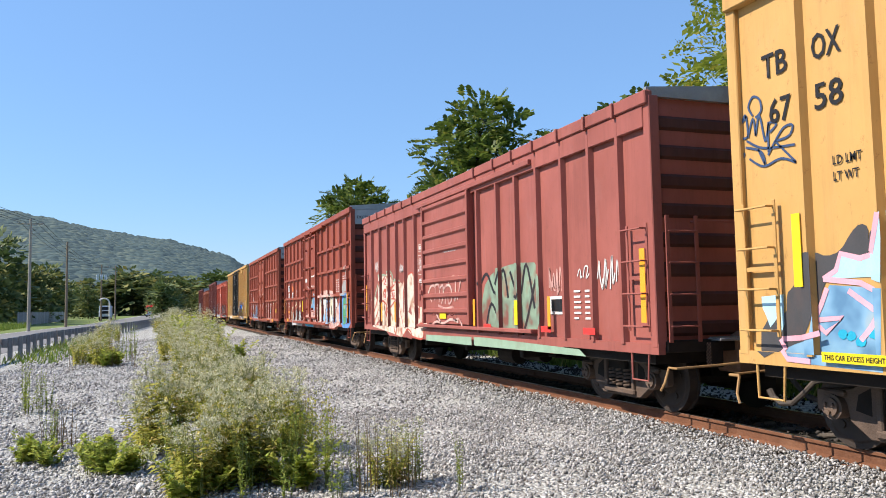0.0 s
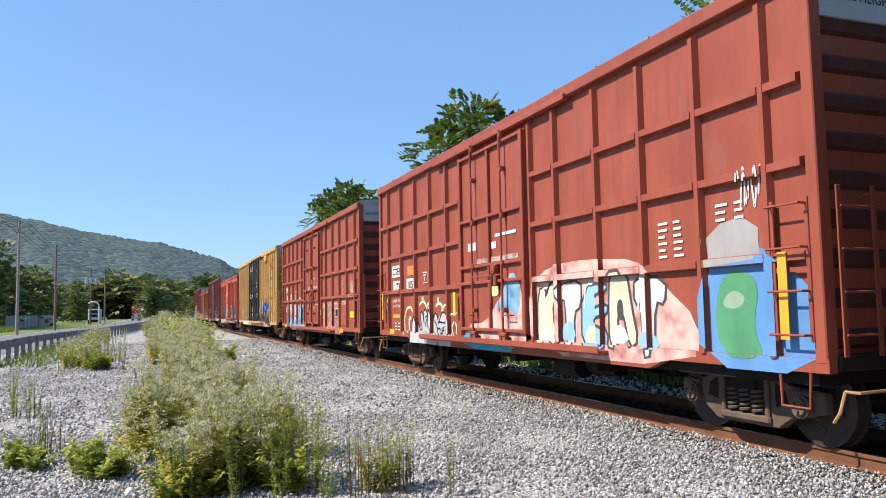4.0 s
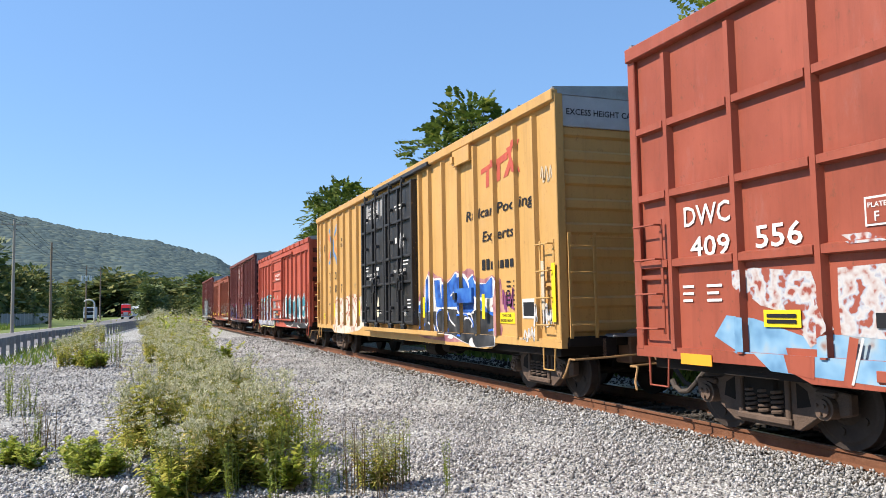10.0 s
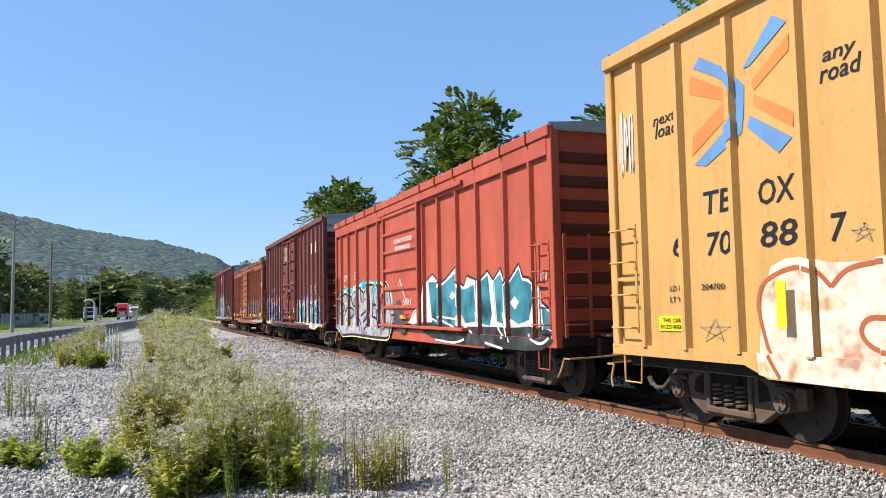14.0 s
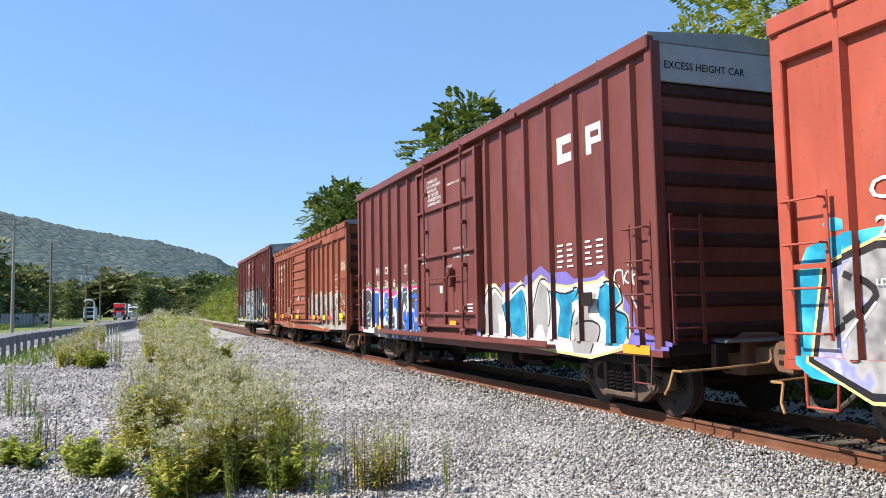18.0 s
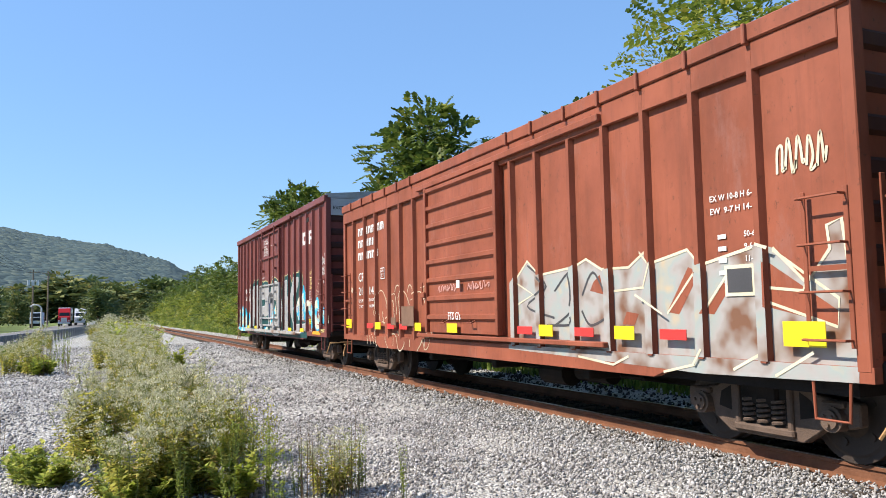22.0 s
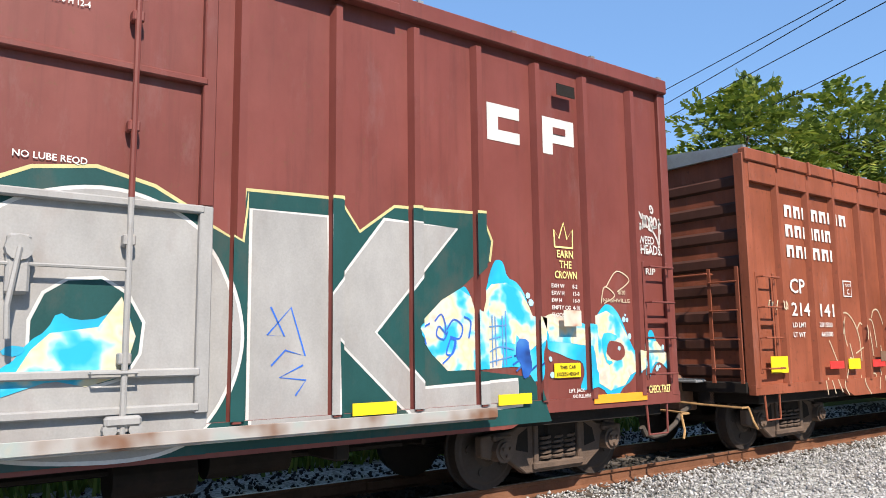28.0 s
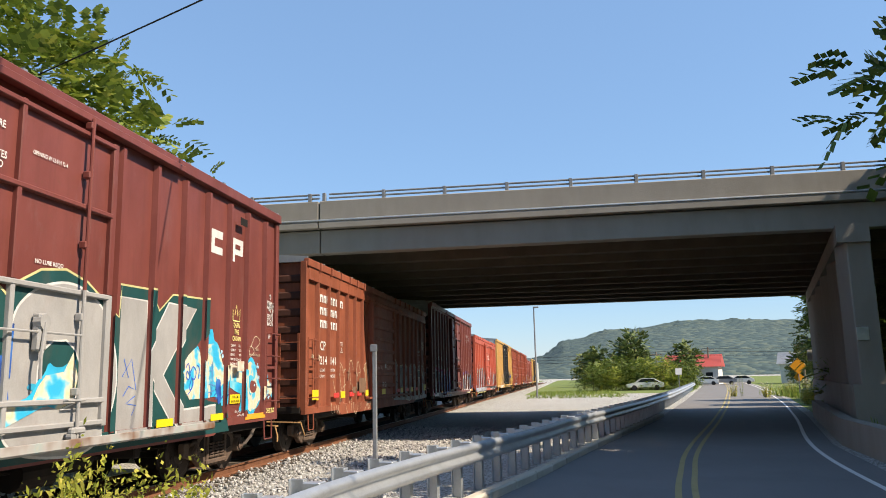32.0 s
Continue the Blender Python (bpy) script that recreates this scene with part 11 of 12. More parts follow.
# the wall of trees behind the train, from west to east
for x, y, s, k in ((-16.3, 16.4, 1.1, 0), (-11.6, 16.6, 0.95, 1), (-6.4, 15.8, 1.02, 2), (-1.4, 16.0, 1.1, 0), (3.8, 16.4, 1.05, 1), (-13, 19.5, 1.0, 2), (-4, 19.5, 1.15, 1), (1.0, 19.2, 1.15, 0)):
    plant_tree(near_kinds[k], x, y, s, "leafy sumac-like tree with yellow-green drooping leaves behind the track", "trees behind the track")
for x, y, s, k in ((-30.5, 13.0, 0.98, 1), (-26.5, 13.5, 0.62, 0), (-19.5, 13.5, 0.72, 1), (-56, 13.0, 0.98, 0), (-51.5, 12.8, 0.95, 1), (-43, 13.5, 0.7, 0), (-72, 13.5, 0.66, 1), (-36, 13.4, 0.72, 1)):
    plant_tree(tall_kinds[k], x, y, s, "tall green locust-like tree behind the track", "trees behind the track")
for k in range(24):
    x = -34 - k * 7.0 + rng.uniform(-1.5, 1.5)
    plant_tree(bush_kinds[k % 2], x, 12.6 + rng.uniform(-0.6, 1.0) + max(0, -x - 60) * 0.012, rng.uniform(0.8, 1.35), "rounded green bush at the edge of the track", "bushes along the track", name="bush")
for k in range(22):
    x = -62 - k * 6.2 + rng.uniform(-1.5, 1.5)
    plant_tree(thicket_kinds[k % 3], x, 14.6 + rng.uniform(-0.6, 1.2) + max(0, -x - 60) * 0.012, rng.uniform(0.78, 1.12), "leafy green tree in the thicket along the track", "trees behind the track")
for x in (-16, -11, -7.5, -2.5, 2.5, 7.5, 12):
    plant_tree(bush_kinds[int(x) % 2], x, 12.3 + rng.uniform(-0.3, 0.5), rng.uniform(0.5, 0.7), "low leafy bush behind the rails", "bushes along the track", name="bush")
M["leaf_ash"] = island("deep green ash leaves", [(0.0, (0.07, 0.11, 0.016)), (0.5, (0.15, 0.21, 0.03)), (0.85, (0.24, 0.29, 0.045)), (1.0, (0.34, 0.34, 0.06))], 0.55, 7, 0.4, 0.32)
ash_kinds = [tree_kind(161 + k, 10, 4.6, 1.2, 24, 3600, 0.60, M["leaf_ash"], 5, 0.36, 0.22) for k in range(2)]
for x, y, s, k in ((24.6, 14.6, 1.06, 1), (29.0, 13.2, 1.12, 0), (21, 16, 0.82, 1)):
    plant_tree(ash_kinds[k], x, y, s, "broad green tree beside the overpass", "trees beside the overpass")
for x, y, s, k in ((18.5, -13.0, 1.2, 1), (22.6, -13.4, 1.25, 0), (26.8, -14.5, 1.15, 0), (30.6, -14.2, 1.2, 1), (34, -15.5, 1.0, 1), (42, -14.5, 0.85, 0), (51, -15.2, 0.7, 1), (58, -16.5, 0.75, 0), (66, -16.8, 0.7, 1)):
    plant_tree(tall_kinds[k], x, y, s, "dark green roadside tree", "roadside trees")
over_road = tree_kind(151, 11.5, 4.3, 4.4, 20, 3000, 0.62, M["leaf_mid"], 5, 0.36, 0.25, 0.16)
plant_tree(over_road, 25.6, -11.8, 1.32, "tall roadside tree whose crown hangs over the road edge", "roadside trees", 0.6)
for k in range(9):
    plant_tree(bush_kinds[k % 2], 38 + k * 3.4, -10.6 - k * 0.8 + rng.uniform(-1.5, 0.3), rng.uniform(0.5, 0.95), "scrubby green bush beside the road", "roadside bushes", name="bush")

# far trees to the west and east
for k in range(70):
    a = radians(70 + 34 - k * 0.46 + rng.uniform(-0.3, 0.3))
    dist = rng.uniform(190, 330)
    x, y = -math.sin(a) * dist, math.cos(a) * dist
    if y > 2 and dist < 240 or -17 < y < -4:
        continue
    plant_tree(far_kinds[k % 3], x, y, rng.uniform(0.5, 0.95), "distant broad tree in a mixed row", "distant trees")
for k in range(46):
    a = radians(66 + k * 0.82 + rng.uniform(-0.3, 0.3))
    dist = rng.uniform(335, 400)
    sz = rng.uniform(0.8, 1.25) * (1.0 if k < 18 else 1.25)
    plant_tree(far_kinds[(k * 7) % 3], -math.sin(a) * dist, math.cos(a) * dist, sz * 1.7, "distant broad tree in a mixed row", "distant trees", sz=sz)
for x, y, s in ((-128, -24, 1.1), (-140, -31, 1.3), (-118, -22, 0.7), (-150, -22, 0.8), (-165, -26, 0.9), (-190, -24, 1.0)):
    plant_tree(far_kinds[0 if s > 1 else 1], x, y, s, "dark green tree beyond the road", "distant trees")
for k in range(46):
    x = rng.uniform(135, 240)
    y = -0.18 * x + 6 + rng.uniform(-70, 60)
    if abs(y + 0.18 * x - 0.5) < 8 or -2 < y < 12:
        continue
    plant_tree(far_kinds[k % 3], x, y, rng.uniform(0.35, 0.62), "distant tree beyond the crossing", "distant trees")
for x, y, s in ((150, -11.5, 0.78), (152, -20.5, 0.6), (140, -60, 0.6)):
    plant_tree(far_kinds[0], x, y, s, "large dark distant tree", "distant trees")


for k in range(13):
    plant_tree(bush_kinds[k % 2], 112 + 2.5 * (k % 3), -3.2 - k * 0.95, rng.uniform(0.55, 0.95), "green hedge bush before the far trees", "far hedge bushes", name="bush")


def hill(name, pts, depth, label, seed):
    """A wooded ridge: pts are (x, y, height) along its crest."""
    v, f = [], []
    m = 14
    cr = []
    for a, b in zip(pts, pts[1:]):
        for k in range(24):
            t = k / 24
            cr.append([a[i] + (b[i] - a[i]) * t for i in range(3)])
    for i, (x, y, h) in enumerate(cr):
        c = Vector((x, y, 0)).normalized()
        for j in range(m):
            t = j / (m - 1)
            q = Vector((x, y, 0)) - c * depth * (1 - t)
            z = h * (t ** 0.8) + noise.noise(Vector((q.x * 0.004, q.y * 0.004, seed))) * 0.10 * h * t + noise.noise(Vector((q.x * 0.03, q.y * 0.03, seed))) * 5 * t + (noise.noise(Vector((q.x * 0.2, q.y * 0.2, seed))) * 3.0 if j == m - 1 else 0)
            v.append((q.x, q.y, max(-2, z)))
    for i in range(len(cr) - 1):
        for j in range(m - 1):
            a = i * m + j
            f.append((a, a + 1, a + m + 1, a + m))
    ob = new(name, arrays(name, v, f, M["hill"]))
    return tagged(ob, label, "hill", kind="structure")


def crest(t):
    out = []
    for yaw, elev, dist in t:
        a = radians(yaw)
        out.append((-math.sin(a) * dist, math.cos(a) * dist, math.tan(radians(elev)) * dist + 1.6))
    return out


hill("hill_west", crest([(125, 6.2, 1500), (112, 6.8, 1500), (100, 6.7, 1550), (97, 6.4, 1550), (93, 5.7, 1600), (90, 5.1, 1600), (87.5, 4.5, 1650), (85.5, 3.9, 1650), (83, 2.6, 1700), (78, 1.6, 1800), (70, 1.0, 1800)]), 700, "wooded hill, blue haze put into its green", 3.1)
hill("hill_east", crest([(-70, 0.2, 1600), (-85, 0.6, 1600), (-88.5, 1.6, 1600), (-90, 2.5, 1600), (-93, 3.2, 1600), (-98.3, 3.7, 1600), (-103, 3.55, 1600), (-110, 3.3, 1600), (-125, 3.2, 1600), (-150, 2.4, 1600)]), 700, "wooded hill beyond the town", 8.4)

# ---- weeds on the gravel ----
def weed_kind(seed, h, spread, stems, kind):
    """A weed: thin stems, leaves along them and, for some, pale heads on top."""
    r = np.random.default_rng(seed)
    V, SV, HV = [], [], []
    for k in range(stems):
        a = r.uniform(0, 6.283)
        b = np.array([math.cos(a), math.sin(a), 0]) * spread * 0.35 * r.random() ** 0.5
        lean = np.array([math.cos(a), math.sin(a), 0]) * spread * 0.75 * r.random()
        hh = h * r.uniform(0.6, 1.08)
        n = 7
        P = [b + lean * (i / n) ** 1.5 + np.array([0, 0, hh * i / n]) for i in range(n + 1)]
        for i in range(n):
            w = np.array([0.004 * (1.4 - i / n), 0, 0])
            u = np.array([0, 0.004 * (1.4 - i / n), 0])
            SV += [[P[i] - w, P[i] + w, P[i + 1] + w, P[i + 1] - w], [P[i] - u, P[i] + u, P[i + 1] + u, P[i + 1] - u]]
        if kind == "bush":
            for i in range(11):
                t = 0.12 + 0.64 * i / 10
                q = b + lean * t ** 1.5 + np.array([0, 0, hh * t])
                for c in r.uniform(0, 2) + np.arange(4) * 1.57 + r.normal(scale=0.25, size=4):
                    d = np.array([math.cos(c), math.sin(c), r.uniform(-0.25, 0.45)])
                    ln = r.uniform(0.07, 0.14) * (1.2 - 0.5 * t)
                    sd = np.cross(d, [0, 0, 1.0]) * ln * 0.2
                    V.append([q, q + d * ln * 0.5 + sd, q + d * ln - np.array([0, 0, ln * 0.25]), q + d * ln * 0.5 - sd])
            for i in range(7):
                t = r.uniform(0.66, 0.97)
                q = b + lean * t ** 1.5 + np.array([0, 0, hh * t])
                c = r.uniform(0, 6.283)
                e = q + np.array([math.cos(c), math.sin(c), 0]) * r.uniform(0.03, 0.13) + np.array([0, 0, r.uniform(0.06, 0.13)])
                w = np.array([0.002, 0.002, 0])
                SV.append([q - w, q + w, e + w, e - w])
                for _ in range(13):
                    a2 = e + np.array([r.normal() * 0.026, r.normal() * 0.026, r.normal() * 0.009])
                    u1 = r.normal(size=3) * 0.0065
                    u2 = np.cross(u1, r.normal(size=3))
                    u2 = u2 / (np.linalg.norm(u2) + 1e-9) * 0.009
                    HV.append([a2 - u1, a2 - u2, a2 + u1, a2 + u2])
                for _ in range(3):
                    d = np.array([math.cos(c + r.normal()), math.sin(c + r.normal()), r.uniform(-0.2, 0.4)])
                    ln = r.uniform(0.025, 0.05)
                    sd = np.cross(d, [0, 0, 1.0]) * ln * 0.2
                    g = q + (e - q) * r.random()
                    V.append([g, g + d * ln * 0.5 + sd, g + d * ln, g + d * ln * 0.5 - sd])
        m = {"bush": 0, "gold": 80, "spike": 60, "dry": 8, "broad": 34}[kind]
        for i in range(m):
            t = r.uniform(0.12, 1.0)
            q = b + lean * t ** 1.5 + np.array([0, 0, hh * t])
            c = r.uniform(0, 6.283)
            d = np.array([math.cos(c), math.sin(c), r.uniform(-0.1, 0.7)])
            ln = {"bush": r.uniform(0.03, 0.09), "gold": r.uniform(0.03, 0.08), "spike": r.uniform(0.03, 0.07), "dry": r.uniform(0.02, 0.05), "broad": r.uniform(0.05, 0.10)}[kind] * (1.25 - 0.6 * t)
            if kind == "bush" and t > 0.5:
                q = q + np.array([math.cos(c), math.sin(c), 0]) * r.uniform(0, 0.10)
            s = np.cross(d, [0, 0, 1.0]) * ln * (0.22 if kind != "broad" else 0.38)
            V.append([q, q + d * ln * 0.5 + s, q + d * ln, q + d * ln * 0.5 - s])
        if kind == "gold":
            for i in range(52):
                q = P[-1] + r.normal(scale=(0.065, 0.065, 0.04) if kind == "bush" else (0.05, 0.05, 0.10))
                e = r.normal(size=3) * 0.012
                g = np.cross(e, r.normal(size=3)) * 1.0
                g = g / (np.linalg.norm(g) + 1e-9) * 0.012
                HV.append([q - e, q - g, q + e, q + g])
    out = []
    for nm, W, mat in (("stem", SV, M["weed_dry" if kind == "dry" else "stem"]), ("foliage", V, M[{"bush": "weed_leaf", "gold": "weed_green", "spike": "weed_green", "dry": "weed_dry", "broad": "weed_pale"}[kind]]), ("flower_head", HV, M["weed_gold" if kind == "gold" else "weed_head"])):
        if W:
            W = np.array(W)
            out.append((nm, arrays(nm, W.reshape(-1, 3), np.arange(W.shape[0] * 4).reshape(-1, 4), mat)))
    return out


WEEDS = {"gold": [weed_kind(260 + k, 0.85, 0.55, 14, "gold") for k in range(2)], "bush": [weed_kind(200 + k, 0.80, 0.55, 10, "bush") for k in range(4)], "spike": [weed_kind(220 + k, 0.75, 0.22, 5, "spike") for k in range(3)],
         "dry": [weed_kind(230 + k, 0.8, 0.3, 4, "dry") for k in range(2)], "broad": [weed_kind(240 + k, 0.28, 0.32, 12, "broad") for k in range(3)]}
WORDS = {"gold": "bushy yellow-green goldenrod weed beside the guardrail", "bush": "grey-green flowering weed with pale fuzzy heads growing in gravel", "spike": "upright light green weed growing in gravel", "dry": "dry brown weed stalks in gravel", "broad": "low yellow-green leafy weed in gravel"}


def weed(kind, x, y, s=1.0):
    t = thing("weed", WORDS[kind], "weed", at=Matrix.Translation((x, y, GROUND)) @ Matrix.Rotation(rng.uniform(0, 6.28), 4, "Z") @ Matrix.Diagonal((s, s, s * rng.uniform(1.0, 1.4), 1)), group="weeds on the gravel")
    ks = WEEDS[kind]
    for nm, me in ks[int(rng.integers(len(ks)))]:
        tagged(part(nm, me, None, t), kind="stuff")


def clump(kind, n, x0, x1, y0, y1, lo, hi):
    """n weeds scattered over a patch of the gravel."""
    for _ in range(n):
        weed(kind, rng.uniform(x0, x1), rng.uniform(y0, y1), rng.uniform(lo, hi))


# the large patch in the middle of the gravel, from its near end away
clump("bush", 7, -8.6, -7.5, 0.1, 1.15, 0.75, 1.0)
clump("spike", 6, -7.9, -7.1, 0.2, 1.6, 0.5, 0.8)
clump("bush", 6, -10.2, -9.0, 0.5, 1.5, 0.85, 1.1)
clump("bush", 4, -10.8, -10.2, -0.35, 0.2, 0.8, 1.0)
clump("bush", 6, -12.4, -11.2, 0.3, 1.3, 0.85, 1.15)
clump("bush", 5, -15.4, -12.8, 0.2, 1.3, 0.8, 1.1)
clump("bush", 4, -18.0, -15.6, 0.1, 1.1, 0.75, 1.05)
clump("dry", 5, -17.0, -9.0, 0.3, 1.6, 0.6, 0.9)
clump("broad", 5, -8.4, -7.4, 0.0, 1.3, 0.9, 1.3)
clump("gold", 3, -8.6, -7.8, 0.9, 1.5, 0.55, 0.75)
clump("spike", 8, -12.0, -8.2, -0.1, 1.5, 0.7, 1.0)
clump("spike", 4, -8.0, -7.6, 1.2, 1.5, 0.8, 1.0)
# thinner stalks towards the track
clump("spike", 7, -7.7, -6.9, 1.7, 2.7, 0.45, 0.7)
clump("bush", 2, -7.5, -7.1, 1.9, 2.2, 0.5, 0.6)
clump("dry", 5, -8.2, -7.0, 1.5, 2.4, 0.7, 1.0)
clump("dry", 3, -14.5, -11.0, 2.1, 3.0, 0.4, 0.7)
# the patch goes on towards the bend
clump("bush", 12, -27.0, -18.5, 0.2, 1.7, 0.75, 1.1)
clump("spike", 5, -26.0, -18.0, 1.2, 2.2, 0.8, 1.1)
clump("bush", 22, -44.0, -27.5, 0.0, 2.0, 0.9, 1.3)
clump("broad", 8, -40.0, -27.0, 1.2, 2.4, 2.0, 3.0)
clump("bush", 20, -75.0, -44.0, -0.5, 2.6, 1.0, 1.6)
clump("broad", 8, -75.0, -44.0, 0.5, 3.0, 3.0, 4.5)
clump("bush", 10, -130.0, -75.0, 0.5, 5.0, 1.4, 2.2)
# single tufts to the south of it
clump("spike", 4, -15.6, -15.0, -2.5, -1.9, 0.7, 0.95)
clump("dry", 4, -11.4, -11.0, -1.45, -1.05, 0.6, 0.9)
clump("spike", 2, -11.4, -11.0, -1.4, -1.1, 0.6, 0.8)
clump("broad", 6, -9.8, -9.1, -0.75, -0.1, 0.85, 1.15)
clump("spike", 5, -9.7, -9.1, -0.8, -0.1, 0.3, 0.42)
clump("broad", 4, -10.5, -10.0, -1.65, -1.2, 0.7, 1.0)
clump("bush", 3, -29.5, -27.5, -2.6, -1.4, 0.8, 1.1)
clump("broad", 5, -28.8, -27.0, -2.3, -1.0, 1.2, 1.8)
clump("dry", 7, -30.0, -26.0, -2.8, -0.8, 0.9, 1.2)
clump("spike", 5, -33.0, -28.0, -2.4, -0.6, 1.0, 1.4)
clump("dry", 8, -64.0, -32.0, -4.6, -2.6, 0.9, 1.4)
clump("bush", 10, -64.0, -32.0, -4.6, -2.2, 0.8, 1.3)
for x, y, s in ((16.3, 3.25, 1.35), (16.6, 3.45, 1.6), (16.9, 3.2, 1.75), (16.5, 3.6, 1.6), (17.2, 3.4, 1.9), (17.5, 3.3, 1.7), (16.1, 3.4, 1.1)):
    weed("gold", x + 0.35, y + 0.05, s * 0.56)
for k in range(30):
    weed("spike" if k % 2 else "bush", 48 + 30 * rng.random(), -12.5 - 3 * rng.random() - k * 0.12, rng.uniform(0.9, 1.6))


def grass_mesh(n, x0, x1, y0, y1, h, seed):
    r = np.random.default_rng(seed)
    b = np.stack([r.uniform(x0, x1, n), r.uniform(y0, y1, n), np.full(n, GROUND)], -1)
    a = r.uniform(0, 6.283, n)
    w = np.stack([np.cos(a), np.sin(a), np.zeros(n)], -1) * 0.03
    t = b + np.stack([r.normal(scale=0.12, size=n), r.normal(scale=0.12, size=n), h * r.uniform(0.5, 1.2, n)], -1)
    return arrays("grass", np.stack([b - w, b + w, t + w * 0.2, t - w * 0.2], 1).reshape(-1, 3), np.arange(n * 4).reshape(-1, 4), M["grass"])


for k, a in enumerate(((7000, -110, -40, -22, -15.5, 0.7), (5000, -160, -60, 11, 12.6, 0.7), (5000, -30, 20, 10.6, 12.2, 0.55), (3500, 47, 80, -24, -15.5, 0.8), (2500, 16, 33, -12, -6.8, 0.6), (1200, -70, -30, -5.4, -3.4, 0.3), (2000, 80, 110, -5.2, 3.6, 0.25))):
    tagged(new("grass", grass_mesh(*a, 300 + k)), "rough green verge grass", "grass", kind="stuff")


# ---- poles, wires, vehicles, houses, bicycle ----
def utility_pole(x, y, h, mat, label, arm=True):
    p = thing("utility_pole", label, "utility pole", at=(x, y, GROUND), group="utility poles along the road")
    bm = bmesh.new()
    cyl(bm, (0, 0, -0.3), (0, 0, h), 0.17, 0.11, 10)
    part("pole", bm, mat, p)
    if arm:
        part("crossarm", bx((0, 0, h - 0.5), (0.10, 2.3, 0.12), 0.01), mat, p)
        for k in (-1.05, -0.5, 0.5, 1.05):
            bm = bmesh.new()
            cyl(bm, (0, k, h - 0.44), (0, k, h - 0.26), 0.04, 0.03, 8)
            part("insulator", bm, M["galv_dark"], p)
    return p


utility_pole(-86, -12.6, 11.2, M["pole_pale"], "pale grey timber utility pole")
utility_pole(-106, -11.4, 10.6, M["wood_pole"], "brown timber utility pole", False)
tp = utility_pole(-163, -11.4, 11.0, M["wood_pole"], "brown timber utility pole with transformers")
for k in (-0.45, 0.0, 0.45):
    bm = bmesh.new()
    cyl(bm, (0.35, k * 1.6, 8.0), (0.35, k * 1.6, 9.0), 0.26, n=10)
    part("transformer", bm, M["galv"], tp)
utility_pole(-176, -9.6, 11.5, M["wood_pole"], "brown timber utility pole")
for x, y, h in ((158, -25.5, 6.6), (172, -18, 6.4), (128, -33, 6)):
    utility_pole(x, y, h, M["wood_pole"], "distant timber utility pole beyond the crossing")


def cable(a, b, sag, r, label="thin black overhead cable"):
    a, b = Vector(a), Vector(b)
    pts = []
    for k in range(25):
        t = k / 24
        q = a.lerp(b, t)
        q.z -= 4 * sag * t * (1 - t)
        pts.append(tuple(q))
    bm = bmesh.new()
    bar(bm, pts, r, 5)
    return tagged(new("cable", mesh_of(bm, "cable", M["wire"])), label, "cable", "overhead cables")


for k in (-1.05, -0.5, 0.5, 1.05):
    cable((-86, -12.6 + k, 10.7), (-163, -11.4 + k, 10.5), 1.2, 0.02)
    cable((-86, -12.6 + k, 10.7), (20, -16 + k, 11.5), 1.6, 0.02)
for a, b in (((12.15, -16.33, 11.00), (24.26, 20.08, 11.00)), ((9.80, -15.97, 10.60), (24.48, 19.34, 10.60)), ((9.33, -19.23, 10.20), (24.58, 18.96, 10.20)), ((8.44, -19.71, 9.40), (24.39, 14.96, 9.40)), ((9.97, -22.65, 8.20), (26.90, 11.82, 8.20))):
    cable(a, b, 0.05, 0.016)
for z in (7.2, 6.6, 6.0):
    cable((158, -25.5, z - 1), (172, 30, z - 1.2), 0.6, 0.03)
    cable((158, -25.5, z - 1), (128, -70, z - 1.2), 0.6, 0.03)


def wheel_bm(r, w):
    bm = bmesh.new()
    cyl(bm, (0, -w / 2, 0), (0, w / 2, 0), r, n=20)
    cyl(bm, (0, -w / 2 - 0.01, 0), (0, w / 2 + 0.01, 0), r * 0.55, n=16)
    return bm


